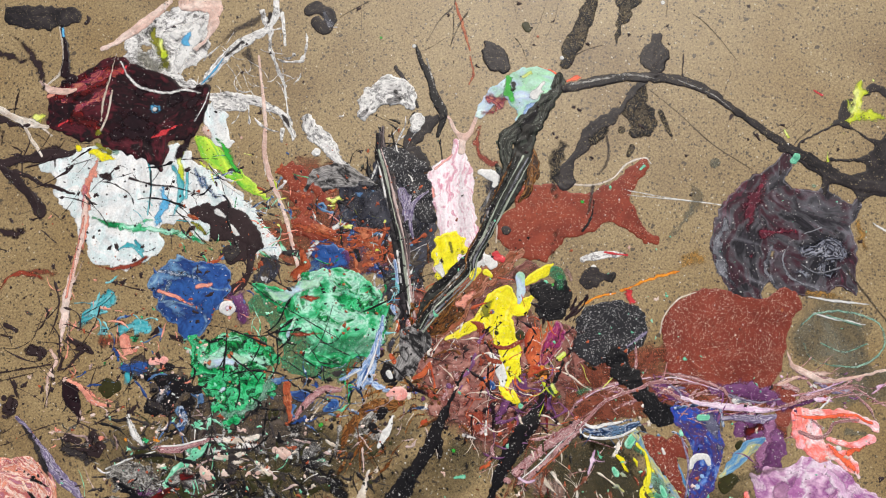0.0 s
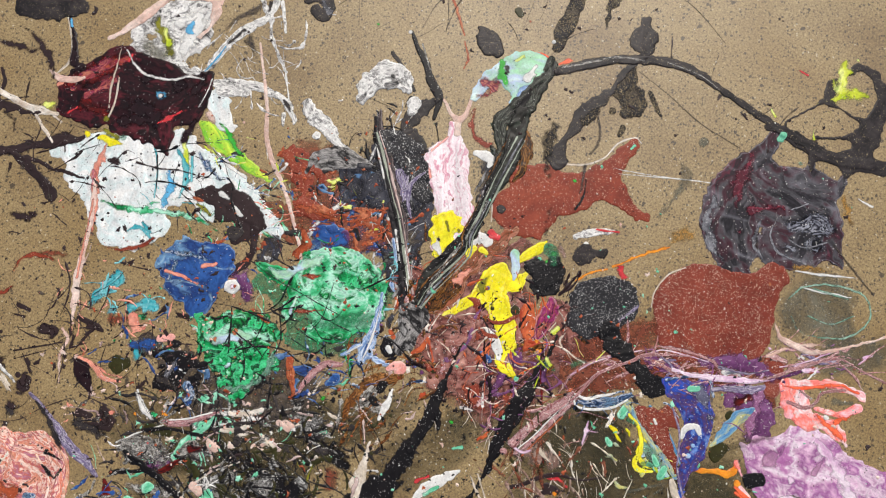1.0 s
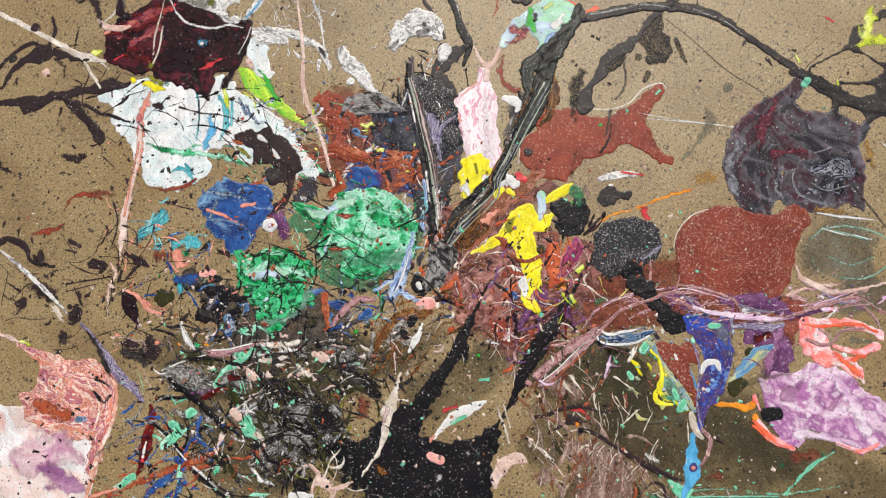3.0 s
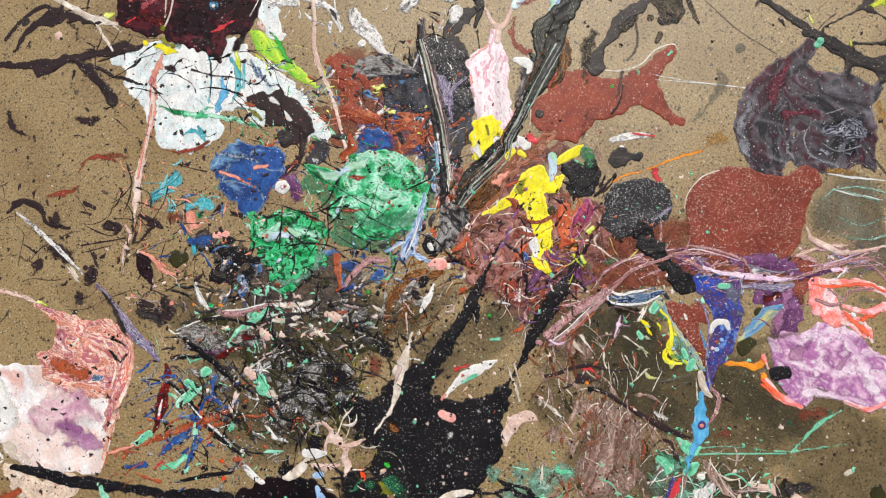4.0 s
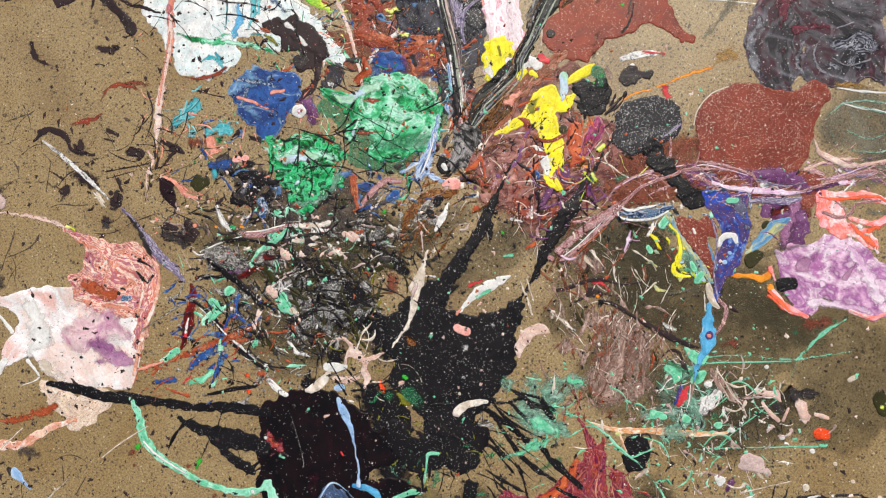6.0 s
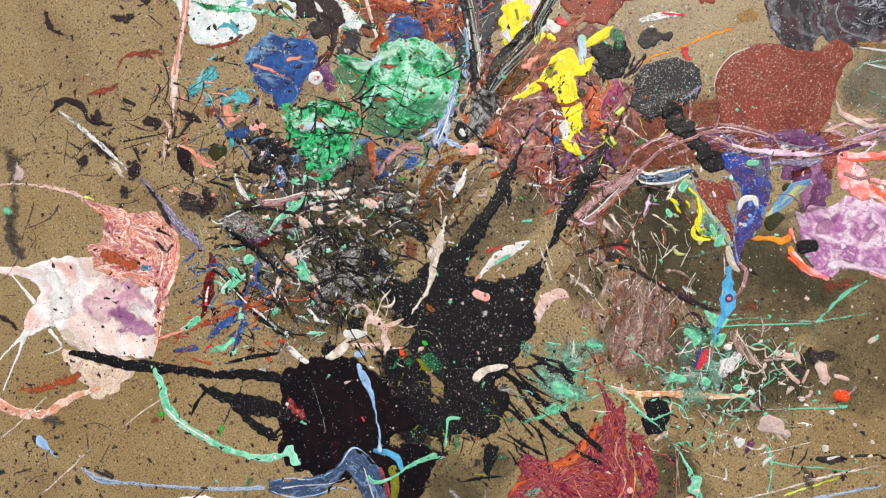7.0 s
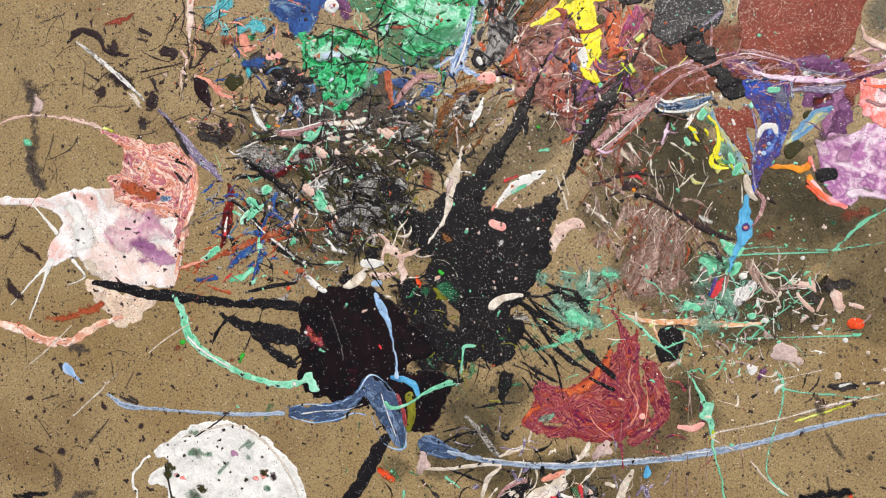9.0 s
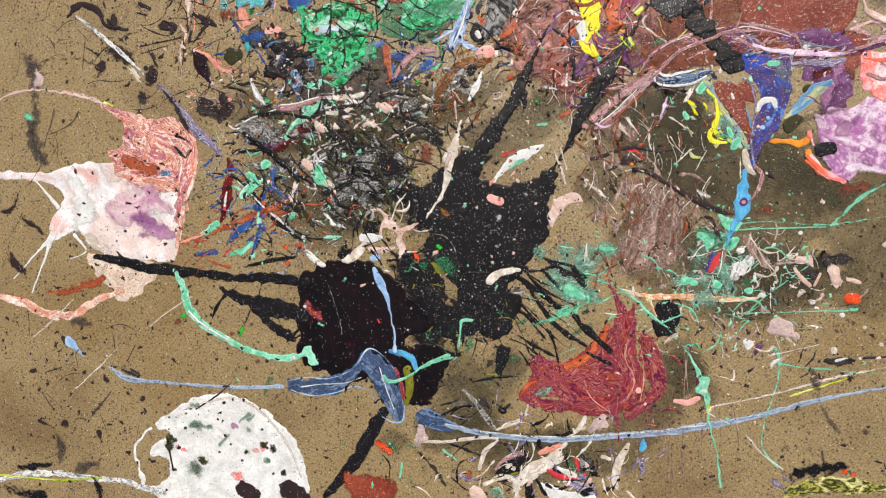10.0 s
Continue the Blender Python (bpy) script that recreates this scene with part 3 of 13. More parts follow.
def pour_one(name, mat, chains, thick=1.0, rough_edge=1.0, soft=4.0, holes=(), under=None, label="", category="paint splash", group=""):
    """One poured or dripped patch of paint, as a domed skin with a rounded edge on top of what lies there. Millimetres."""
    COUNT[0] += 1
    seed = COUNT[0]
    solid = thick >= 0.79
    thick *= 0.32
    runs, gaps = arms_of(chains), arms_of(holes)
    arms = [arm for run in runs for arm in run]
    biggest = max(max(p[2], q[2]) for p, q in arms)
    pad = 0.004 + 0.002 * rough_edge
    x0, x1 = min(min(p[0] - p[2], q[0] - q[2]) for p, q in arms) - pad, max(max(p[0] + p[2], q[0] + q[2]) for p, q in arms) + pad
    y0, y1 = min(min(p[1] - p[2], q[1] - q[2]) for p, q in arms) - pad, max(max(p[1] + p[2], q[1] + q[2]) for p, q in arms) + pad
    cell = min(0.0013, max(0.0005, biggest / 5))
    cell = max(cell, math.sqrt((x1 - x0) * (y1 - y0) / 400000))
    nx, ny = int((x1 - x0) / cell) + 2, int((y1 - y0) / cell) + 2
    gx, gy = np.meshgrid(x0 + cell * np.arange(nx), y0 + cell * np.arange(ny))

    def depth(x, y):
        amp = min(0.0012, 0.12 * biggest) * rough_edge
        wx, wy = x + 1.5 * amp * wobble(x, y, 0.030, seed), y + 1.5 * amp * wobble(x, y, 0.030, seed + 500)
        d = reach(wx, wy, runs, min(soft / 1000, 1.2 * biggest)) + 0.3 * amp * wobble(x, y, 0.009, seed + 900) + 0.16 * amp * wobble(x, y, 0.0042, seed + 1300)
        if gaps:
            d = np.minimum(d, -reach(wx, wy, gaps, 0.002))
        return d

    d = depth(gx, gy)
    inside = d > 0
    cells = inside[:-1, :-1] | inside[1:, :-1] | inside[:-1, 1:] | inside[1:, 1:]
    used = np.zeros_like(inside)
    for a, b in ((0, 0), (1, 0), (0, 1), (1, 1)):
        used[a:ny - 1 + a, b:nx - 1 + b] |= cells
    dy, dx = np.gradient(d, cell)
    size = np.maximum(np.hypot(dx, dy), 0.5)
    shift = np.where(used & ~inside, np.clip(-d, 0, 1.4 * cell) / size, 0)
    px, py = gx + dx / size * shift, gy + dy / size * shift
    edge = min(0.0022, max(0.0008, 0.8 * biggest))
    s = np.clip(d / edge, 0, 1)
    swell = 1 + 0.12 * wobble(px, py, 0.016, seed + 300) * s
    rise = thick / 1000 * np.sqrt(1 - (1 - s) ** 2) * swell
    base = lie(px, py)
    z = np.where(inside, base + 0.00012 + rise, base - 0.0002)
    index = -np.ones(used.shape, int)
    index[used] = np.arange(used.sum())
    j, i = np.nonzero(cells)
    faces = np.stack([index[j, i], index[j, i + 1], index[j + 1, i + 1], index[j + 1, i]], 1)
    cx, cy = float(px[used].mean()), float(py[used].mean())
    verts = np.stack([px[used] - cx, py[used] - cy, z[used]], 1)
    mesh = bpy.data.meshes.new(name)
    mesh.from_pydata(verts.tolist(), [], faces.tolist())
    mesh.polygons.foreach_set("use_smooth", [True] * len(faces))
    mesh.attributes.new("inside", "FLOAT", "POINT").data.foreach_set("value", np.maximum(d[used], 0).astype(np.float32))
    along, side = course_of(px[used], py[used], runs)
    ways = np.stack([along, side, np.full_like(along, 0.05 * seed)], 1).astype(np.float32)
    mesh.attributes.new("course", "FLOAT_VECTOR", "POINT").data.foreach_set("vector", ways.ravel())
    frayed = (under is not None and biggest > 0.0028 and not solid) or thick < 0.23
    width = min(0.012 if thick > 0.17 else 0.02, 0.85 * biggest)
    cover = np.clip(d[used] / width, 0, 1) if frayed else np.clip(0.35 + d[used] / min(0.0014, 0.5 * biggest), 0, 1.25)
    mesh.attributes.new("cover", "FLOAT", "POINT").data.foreach_set("value", cover.astype(np.float32))
    mesh.materials.append(M[mat])
    ob = new(name, mesh)
    ob.location = (cx, cy, 0)
    PLACE[ob.name] = (cx, cy)
    if under:
        ob.parent = under
        ob.location = (cx - PLACE[under.name][0], cy - PLACE[under.name][1], 0)
        if label:
            tagged(ob, label)
    else:
        tagged(ob, label, category, group)
    # raise the top for what comes later
    a0, a1 = int((x0 - X0) / STEP), int((x1 - X0) / STEP) + 2
    b0, b1 = int((y0 - Y0) / STEP), int((y1 - Y0) / STEP) + 2
    a0, b0 = max(a0, 0), max(b0, 0)
    a1, b1 = min(a1, LIE.shape[1]), min(b1, LIE.shape[0])
    if a1 > a0 and b1 > b0:
        lx, ly = np.meshgrid(X0 + STEP * np.arange(a0, a1), Y0 + STEP * np.arange(b0, b1))
        ld = depth(lx, ly)
        ls = np.clip((ld + 0.0004) / edge, 0, 1)
        LIE[b0:b1, a0:a1] += np.where(ld > -0.0004, thick / 1000 * np.sqrt(1 - (1 - ls) ** 2) * 1.05 + 0.0001, 0)
    return ob


def spatter(name, mat, spots, count, sizes, seed, label, lengthen=0.0, thick=0.5, aim=None, swing=30, torn=False):
    """Many small drops or scraps of one paint, too many to count, round the given (x, y, spread x, spread y) in millimetres; aim and swing
    (degrees) give the way they are drawn out, torn breaks up their borders."""
    r = np.random.RandomState(seed)
    verts, faces, covers = [], [], []
    for n in range(count):
        sx, sy, wx, wy = spots[n % len(spots)]
        x, y = (sx + r.normal() * wx) / 1000, (sy + r.normal() * wy) / 1000
        if abs(x) > 0.76 or not -0.78 < y < 0.54:
            continue
        rad = (sizes[0] + (sizes[1] - sizes[0]) * r.rand() ** 2.5) / 1000
        long, a = 1 + lengthen * r.rand() ** 2, r.uniform(0, 6.283)
        if aim is not None:
            a = radians(aim + r.normal() * swing)
        big = rad > 0.0011
        k = 26 if big else 9
        t = np.arange(k) / k * 6.283
        lump = 1 + 0.16 * np.sin(2 * t + r.uniform(0, 6)) + 0.12 * np.sin(3 * t + r.uniform(0, 6))
        if big:
            for m in (4, 5, 7):
                lump = lump + r.uniform(0.05, 0.2) * np.sin(m * t + r.uniform(0, 6))
        sag = r.normal() * 0.3 * long * rad
        first = len(verts)
        for ring, up, cov in ((1.0, 0.0, 0.25), (0.7, 0.8, 0.8)):
            u, v = rad * long * np.cos(t) * lump * ring, rad * np.sin(t) * lump * ring
            v = v + sag * (np.cos(t) ** 2)
            xx, yy = x + u * math.cos(a) - v * math.sin(a), y + u * math.sin(a) + v * math.cos(a)
            zz = lie(xx, yy) + (0.00012 + up * thick / 1000 if up else -0.0001)
            verts += np.stack([xx, yy, zz], 1).tolist()
            covers += [cov if torn and big else 1.0] * k
        ring = np.array(verts[first + k:first + 2 * k])
        mx, my = ring[:, 0].mean(), ring[:, 1].mean()
        verts.append([mx, my, max(float(lie(np.array([mx]), np.array([my]))[0]) + 0.00012 + thick / 1000, ring[:, 2].mean())])
        covers.append(1.0)
        for i in range(k):
            m = (i + 1) % k
            faces.append((first + i, first + m, first + k + m, first + k + i))
            faces.append((first + k + i, first + k + m, first + 2 * k))
    mesh = bpy.data.meshes.new(name)
    mesh.from_pydata(verts, [], faces)
    mesh.polygons.foreach_set("use_smooth", [True] * len(faces))
    mesh.attributes.new("cover", "FLOAT", "POINT").data.foreach_set("value", np.array(covers, np.float32))
    mesh.materials.append(M[mat])
    return tagged(new(name, mesh), label, "paint drops", kind="stuff")


def tangle(name, mat, spots, count, radii, lengths, aim, swing, curl, seed, label, thick=0.4):
    """A tangle of winding paint threads of one colour, too many to count, round the given (x, y, spread x, spread y). Millimetres; aim and
    swing (degrees) give their direction and how far it strays; some end in a bead."""
    r = np.random.RandomState(seed)
    verts, faces = [], []
    for n in range(count):
        sx, sy, wx, wy = spots[n % len(spots)]
        p = np.array([sx + r.normal() * wx, sy + r.normal() * wy])
        a, steps = radians(aim + r.normal() * swing), 12
        turn, length = 0.0, r.uniform(*lengths)
        rad = radii[0] + (radii[1] - radii[0]) * r.rand() ** 2
        bead = r.rand() < 0.35
        first = len(verts)
        phase, swellings = r.uniform(0, 6.28), r.uniform(1, 3)
        for i in range(steps + 1):
            t = i / steps
            w = rad * (0.15 + math.sin(math.pi * min(1, t * 1.05 + 0.02)) ** 0.5) * (1 + 0.5 * math.sin(phase + swellings * 6.28 * t) ** 3)
            if bead and 0.78 < t < 0.98:
                w = rad * 2.0
            side = np.array([-math.sin(a), math.cos(a)])
            for u, up in ((-1, -0.25), (-0.55, 0.7), (0, 1.0), (0.55, 0.7), (1, -0.25)):
                q = (p + side * w * u) / 1000
                q = np.clip(q, (-0.775, -0.795), (0.775, 0.555))
                verts.append([q[0], q[1], float(lie(q[0:1], q[1:2])[0]) + 0.00013 + up * min(thick, w * 0.8) / 1000])
            turn = 0.75 * turn + r.normal() * curl
            a += turn
            p = p + np.array([math.cos(a), math.sin(a)]) * length / steps
        for i in range(steps):
            for j in range(4):
                k = first + i * 5 + j
                faces.append((k, k + 5, k + 6, k + 1))
    mesh = bpy.data.meshes.new(name)
    mesh.from_pydata(verts, [], faces)
    mesh.polygons.foreach_set("use_smooth", [True] * len(faces))
    mesh.attributes.new("cover", "FLOAT", "POINT").data.foreach_set("value", np.ones(len(verts), np.float32))
    mesh.materials.append(M[mat])
    return tagged(new(name, mesh), label, "paint threads", kind="stuff")


# ---- the paint ----
p = pour("paint_pool", "varnish", [[(84.4, -138.8, 38.7), (140.6, -165.8, 49.4), (201.8, -198, 48.9), (261.2, -213.2, 43), (308.9, -223, 26.6)], [(130, -273, 50.6), (187.2, -311, 44.7), (241.7, -314.5, 44.1), (289.1, -307, 32.7)], [(77.1, -217.5, 33.8)]], 0.5, rough_edge=1.6, soft=16, label="large area of board darkened by clear varnish", category="paint pool")
p = pour("paint_pool", "varnish", [[(261.1, -189.4, 47.5), (319.4, -229.5, 52), (381.7, -268.5, 56.3)], [(115.2, -152.4, 41), (181.3, -193.3, 48.3), (246.5, -254.9, 47.5)], [(341, -302.5, 46.3)]], 0.5, rough_edge=1.8, soft=24, label="wide area of board darkened by clear varnish", category="paint pool")
p = pour("paint_pool", "varnish", [[(22.5, -506, 41.1), (108.7, -488.2, 34.2), (172.3, -401.5, 33.2)], [(-31.4, -485.1, 35.7)]], 0.5, rough_edge=1.8, soft=24, label="wide area of board darkened by clear varnish", category="paint pool")
p = pour("paint_pool", "varnish", [[(-290.6, -148.5, 36.4), (-228.8, -159.5, 47.9), (-168, -164.6, 53.2), (-114.8, -146.6, 40.7), (-74.2, -134.7, 28.7)], [(-216, -224.4, 42.4), (-166.7, -252.9, 36.1)], [(-38.3, -174.2, 34.5), (6.7, -150.9, 33.9)]], 0.5, rough_edge=1.6, soft=16, label="large area of board darkened by clear varnish", category="paint pool")
p = pour("paint_pool", "varnish", [[(-78.6, -412.5, 36.5), (-35.7, -440.7, 36.3), (-76.8, -480.4, 37), (-7, -408.6, 29.9)], [(54.7, -484, 29.9), (-3.3, -512.8, 36.6)], [(164.5, -393.3, 34.3), (194.3, -427, 22.9)]], 0.5, rough_edge=1.6, soft=16, label="large area of board darkened by clear varnish", category="paint pool")

# clear underlayers
p = pour("paint_pool", "oxide_clear", [[(-138.1, 120.8, 21.7), (-104.7, 100.1, 32.3), (-76.4, 68.7, 34.7), (-101.4, 35.8, 31.8)], [(-135.1, 66.7, 21.4)], [(-49.3, 58.9, 24)], [(-147.9, 104.1, 13.5)]], 0.4, rough_edge=1.6, soft=10, label="thin rust-red paint layer under the blue and green pours", category="paint pool")
p = pour("paint_pool", "grey_dark", [[(-57.4, 123.4, 27), (-61.6, 96.1, 29.6), (-76.4, 68.7, 24)], [(-30.2, 113.3, 18.9)], [(-83, 95.4, 21.5)], [(-103.6, 78.5, 21.4)]], 0.5, rough_edge=1.5, soft=8, label="thin charcoal grey paint patch with pale specks", category="paint pool")
p = pour("paint_pool", "blue", [[(-103.3, 73.1, 18.7), (-74.9, 36.7, 20.1), (-53.3, 26.9, 15.8)], [(-101.1, 30.5, 21.2), (-133.2, 34.7, 11.7)], [(-92.9, 78.9, 11.8)]], 0.5, rough_edge=1.6, soft=6, label="dull blue paint patch showing between splashes", category="paint pool")
p = pour("paint_pool", "brown_pink", [[(-13.3, -55, 25.8), (17.9, -53.9, 30.9), (49.3, -63, 30.8)], [(8.9, -94.9, 28.1), (50.3, -103.5, 30.5)], [(91, -81.8, 30.6), (132, -80.2, 25.5)], [(40.6, -123.9, 22.8)], [(-30.1, -24.7, 20.8), (21.5, -2, 26.1), (57.4, 25.4, 15.8)], [(111, -50.5, 20.5)]], 0.5, rough_edge=1.5, soft=12, label="translucent pinkish-brown paint sheet beneath the yellow splashes", category="paint pool")
p = pour("paint_pool", "oxide_clear", [[(111.4, -75.9, 20.4), (152.4, -59.2, 25.6), (188.3, -42.6, 20.5)], [(157.7, -84.3, 20.3)], [(117.1, -111, 15.2)]], 0.5, rough_edge=1.5, soft=10, label="thin red-brown paint between pink laces", category="paint pool")
p = pour("paint_pool", "grey_clear", [[(357.8, -16, 41), (367.4, -36.1, 30.5)], [(337.2, -21.8, 30.7)]], 0.4, soft=8, label="transparent greyish pool with faint ring marks", category="paint pool")
p = pour("paint_pool", "grey_clear", [[(366.6, -66.5, 25.3), (401.2, -60.1, 25.3)], [(336, -72.6, 15.2)]], 0.4, soft=8, label="transparent greyish veil beneath the purple lace", category="paint pool")
p = pour("paint_splash", "teal", [[(-336.7, -25.1, 7.4), (-311.7, -5.8, 8.5)], [(-303.9, -34.4, 7.4), (-277.4, -33.5, 10.5)], [(-319.4, -40.2, 7.4)], [(-289.8, -75.4, 10.4), (-269.2, -69.5, 8.3)]], 0.4, rough_edge=2.0, soft=5, label="smudged teal-blue paint on bare board")
p = pour("paint_splash", "oxide_clear", [[(-399.1, 9.7, 3.5), (-383.6, 15.6, 6.4), (-361.6, 11, 2.1)], [(-318.9, -45.4, 11.6), (-297.3, -49.8, 7.3)], [(-299.1, -29, 5.3)]], 0.3, rough_edge=2.0, soft=5, label="faint rust-red smear on bare board")
p = pour("paint_pool", "olive_clear", [[(-165.3, -131.8, 25.5), (-123.3, -140.2, 30.5), (-71.9, -138.2, 25.3), (-31.6, -116.6, 20.3)], [(-216.7, -138.8, 20.4)], [(20.4, -134.7, 25.3), (61.7, -148, 20.1)], [(122.5, -130.7, 25.1), (153.1, -144.4, 20)]], 0.4, rough_edge=1.8, soft=14, label="darkened clear varnish around the strokes", category="paint pool")
p = pour("paint_pool", "olive_clear", [[(168.2, -129, 20.1), (163.3, -158.8, 19.9)], [(142.7, -115, 15.1)]], 0.4, rough_edge=1.8, soft=14, label="darkened clear varnish on the board", category="paint pool")
p = pour("paint_pool", "olive_clear", [[(61.6, -122.4, 22.2), (95.7, -144.2, 27.6), (140.6, -165.8, 27.4), (148.9, -121.7, 16.3)], [(75.2, -178, 22.4)], [(176, -215.2, 27.5), (142.1, -193.6, 22.1)], [(260, -196.8, 21.4), (303.7, -223.2, 21.3)]], 0.4, rough_edge=1.8, soft=14, label="darkened clear varnish beneath the fibres", category="paint pool")
p = pour("paint_pool", "olive_clear", [[(-66, -430.2, 24.3), (-35.3, -453, 24.3), (-76.8, -480.4, 24.6)], [(-125.6, -496.2, 25)], [(-7.2, -402.5, 23.9)]], 0.4, rough_edge=1.8, soft=14, label="darkened clear varnish below the black pool", category="paint pool")

# lower half: clear underlayers
p = pour("paint_pool", "olive_clear", [[(-192.1, -170.8, 41.7), (-144.1, -164.2, 35.3), (-179.3, -223.5, 48), (-215.6, -266.3, 36.6), (-265.6, -207.5, 30.5)], [(-133.1, -118.1, 23.2)], [(-216.6, -147.7, 29.8)], [(-240.9, -177.4, 24.1)]], 0.4, rough_edge=1.6, soft=12, label="thin brownish clear varnish over board", category="paint pool")
p = pour("paint_pool", "grey_veil", [[(-191.5, -217.9, 21.6), (-161.1, -223.1, 20.3), (-216.1, -206.5, 15.7)], [(-191.2, -247.6, 14.5)]], 0.5, rough_edge=2.0, soft=10, label="black and white foamy paint patch", category="paint pool")
p = pour("paint_pool", "brown_fibre", [[(88.2, -217.3, 14.6), (121.8, -222.1, 22.3), (144.6, -238.5, 25), (129.7, -267.3, 33.7), (114.2, -290.8, 22.7), (152.7, -283.7, 22.4)], [(79.7, -155.5, 12.2), (107.8, -166.3, 11.1)], [(78.4, -246, 13.6)]], 0.5, rough_edge=1.6, soft=10, label="fibrous brown paint patch with hair-like streaks", category="paint pool")
p = pour("paint_pool", "olive_clear", [[(150.2, -143.6, 27.2), (173.7, -176.4, 21.8)], [(248.8, -186, 32.2), (271.3, -207.5, 21.4)], [(245.8, -297.4, 33), (288.2, -295.8, 21.7), (279.3, -318.6, 16.4)]], 0.4, rough_edge=1.4, soft=10, label="clear darkened varnish patch", category="paint pool")
p = pour("paint_pool", "mint_clear", [[(189.9, -265.4, 16.6), (180.4, -288.4, 20.1), (208.2, -298.8, 16.6), (159.8, -312.1, 14.6)], [(69.6, -298.2, 17.2), (41.9, -316.8, 20.9), (46.1, -281.6, 13.8)], [(70.9, -327.3, 15)]], 0.4, rough_edge=2.0, soft=8, label="pale green washed paint patch", category="paint pool")
p = pour("paint_splash", "foam", [[(-228.5, -200.9, 10.9), (-191.9, -188.4, 9.6)], [(-132.8, -135.3, 12.8), (-114.9, -140.8, 10.5)], [(-203.5, -242, 12.1), (-179.2, -229.4, 13.2)], [(-161.5, -199.5, 9.5)], [(-265.7, -171.9, 12.1), (-290.6, -172.2, 11)]], 0.7, rough_edge=2.0, soft=6, label="black and white frothy splash")
p = pour("paint_splash", "grey_veil", [[(-287.5, -169.2, 7.9), (-265.7, -163, 10.9), (-247.1, -177.5, 7.9)], [(-228.7, -168.4, 13.2), (-204.3, -165.1, 8.4)], [(-290.6, -202.1, 6.1), (-253.1, -207.3, 7.3)]], 0.6, rough_edge=1.8, soft=6, label="grey and white marbled veil")
p = pour("paint_pool", "oxide_clear", [[(131.7, -54.8, 20.5), (172.8, -48.2, 20.5), (208.8, -46.9, 20.5)], [(116.8, -90.9, 20.3), (152.7, -94.6, 20.3)], [(188.4, -78.1, 20.3), (264.8, -85.3, 20.2), (295.4, -74.1, 15.2)], [(305.1, -103.8, 12)]], 0.5, rough_edge=1.4, soft=12, label="thin red-brown paint sheet under the lacing", category="paint pool")
p = pour("paint_pool", "purple_dark", [[(279.8, -104.8, 15.1), (299.8, -118.9, 15), (284.3, -139.3, 10)]], 0.5, rough_edge=1.6, soft=10, label="thin violet speckled paint", category="paint pool")
p = pour("paint_pool", "brown_pink", [[(-35.7, -14.5, 15.7), (-3.8, -28.9, 20.8), (22.8, -43.4, 25.8), (8.2, -74.7, 25.7), (44.5, -78.4, 20.5)], [(34.9, -104.1, 25.4), (60.3, -93, 20.4)], [(81.3, -112.3, 15.2)], [(-6.6, -95.5, 15.3)]], 0.6, rough_edge=1.4, soft=12, label="pinkish-brown paint sheet on the board", category="paint pool")
p = pour("paint_pool", "black", [[(-167.2, -223.2, 23.9), (-131.2, -216.5, 23.7), (-106.3, -263, 17.8)], [(-117.3, -305.1, 24), (-104.6, -334.7, 24.1), (-91.4, -382.6, 24.3)], [(-56.1, -356.6, 23.9), (-20.6, -355, 17.8)], [(-154.4, -264.5, 15.6)], [(-184.5, -295.5, 13.4)]], 0.5, rough_edge=2.0, soft=14, label="thin ragged black paint veil", category="paint pool")
p = pour("paint_pool", "black", [[(-200.9, -166.4, 12.8), (-164.9, -187.5, 19.7), (-129, -214.1, 24.1), (-139.2, -242.7, 16.1)], [(-120.4, -151.5, 12.6), (-90.8, -172.8, 13.7)], [(-186.4, -222.6, 11.6)]], 0.5, rough_edge=2.0, soft=14, label="thin ragged black paint veil with froth", category="paint pool")
p = pour("paint_splash", "foam", [[(-120.9, -140.1, 11.5), (-109.1, -148.2, 6.9)], [(-170.4, -193.4, 12.7), (-155.6, -201.2, 10.4)], [(-134.6, -217.2, 11.5)], [(-162.4, -238.3, 9.2), (-186.1, -228.2, 7)], [(-218.4, -167.1, 8.2), (-235.6, -176.5, 7.1)], [(-283.4, -167.1, 11.9), (-291.7, -179, 8.3)]], 0.7, rough_edge=2.0, soft=6, label="black and white frothy splash")
p = pour("paint_pool", "olive_clear", [[(180, -282.7, 33.4), (229.4, -292.3, 33.1), (267.9, -307.8, 32.8), (215.8, -332.7, 27.9)], [(298.3, -289.8, 21.6)]], 0.5, rough_edge=1.6, soft=14, label="darkened clear varnish beneath the mint lacing", category="paint pool")
p = pour("paint_pool", "green_clear", [[(-151.3, -18.5, 15.7), (-118.6, -38.2, 26.1), (-82.2, -31.7, 26.1), (-56.7, -15.2, 12.5)], [(-138.4, -59.6, 12.5), (-96.3, -63.2, 13.5)], [(-173.1, -8.8, 10.5)]], 0.8, rough_edge=1.6, soft=10, label="thin deep green paint sheet round the green pool", category="paint pool")
p = pour("paint_pool", "grey_dark", [[(-57.4, 123.4, 18.4), (-56, 90.8, 23.6), (-44, 59, 23.4), (-40.1, 27.3, 19), (-38.8, -4.1, 15.7)], [(-26.7, 91.8, 12.9), (-22.4, 49.1, 12.7)], [(-83, 95.4, 16.1)]], 0.8, rough_edge=1.6, soft=10, label="charcoal paint sheet behind the stems", category="paint pool")
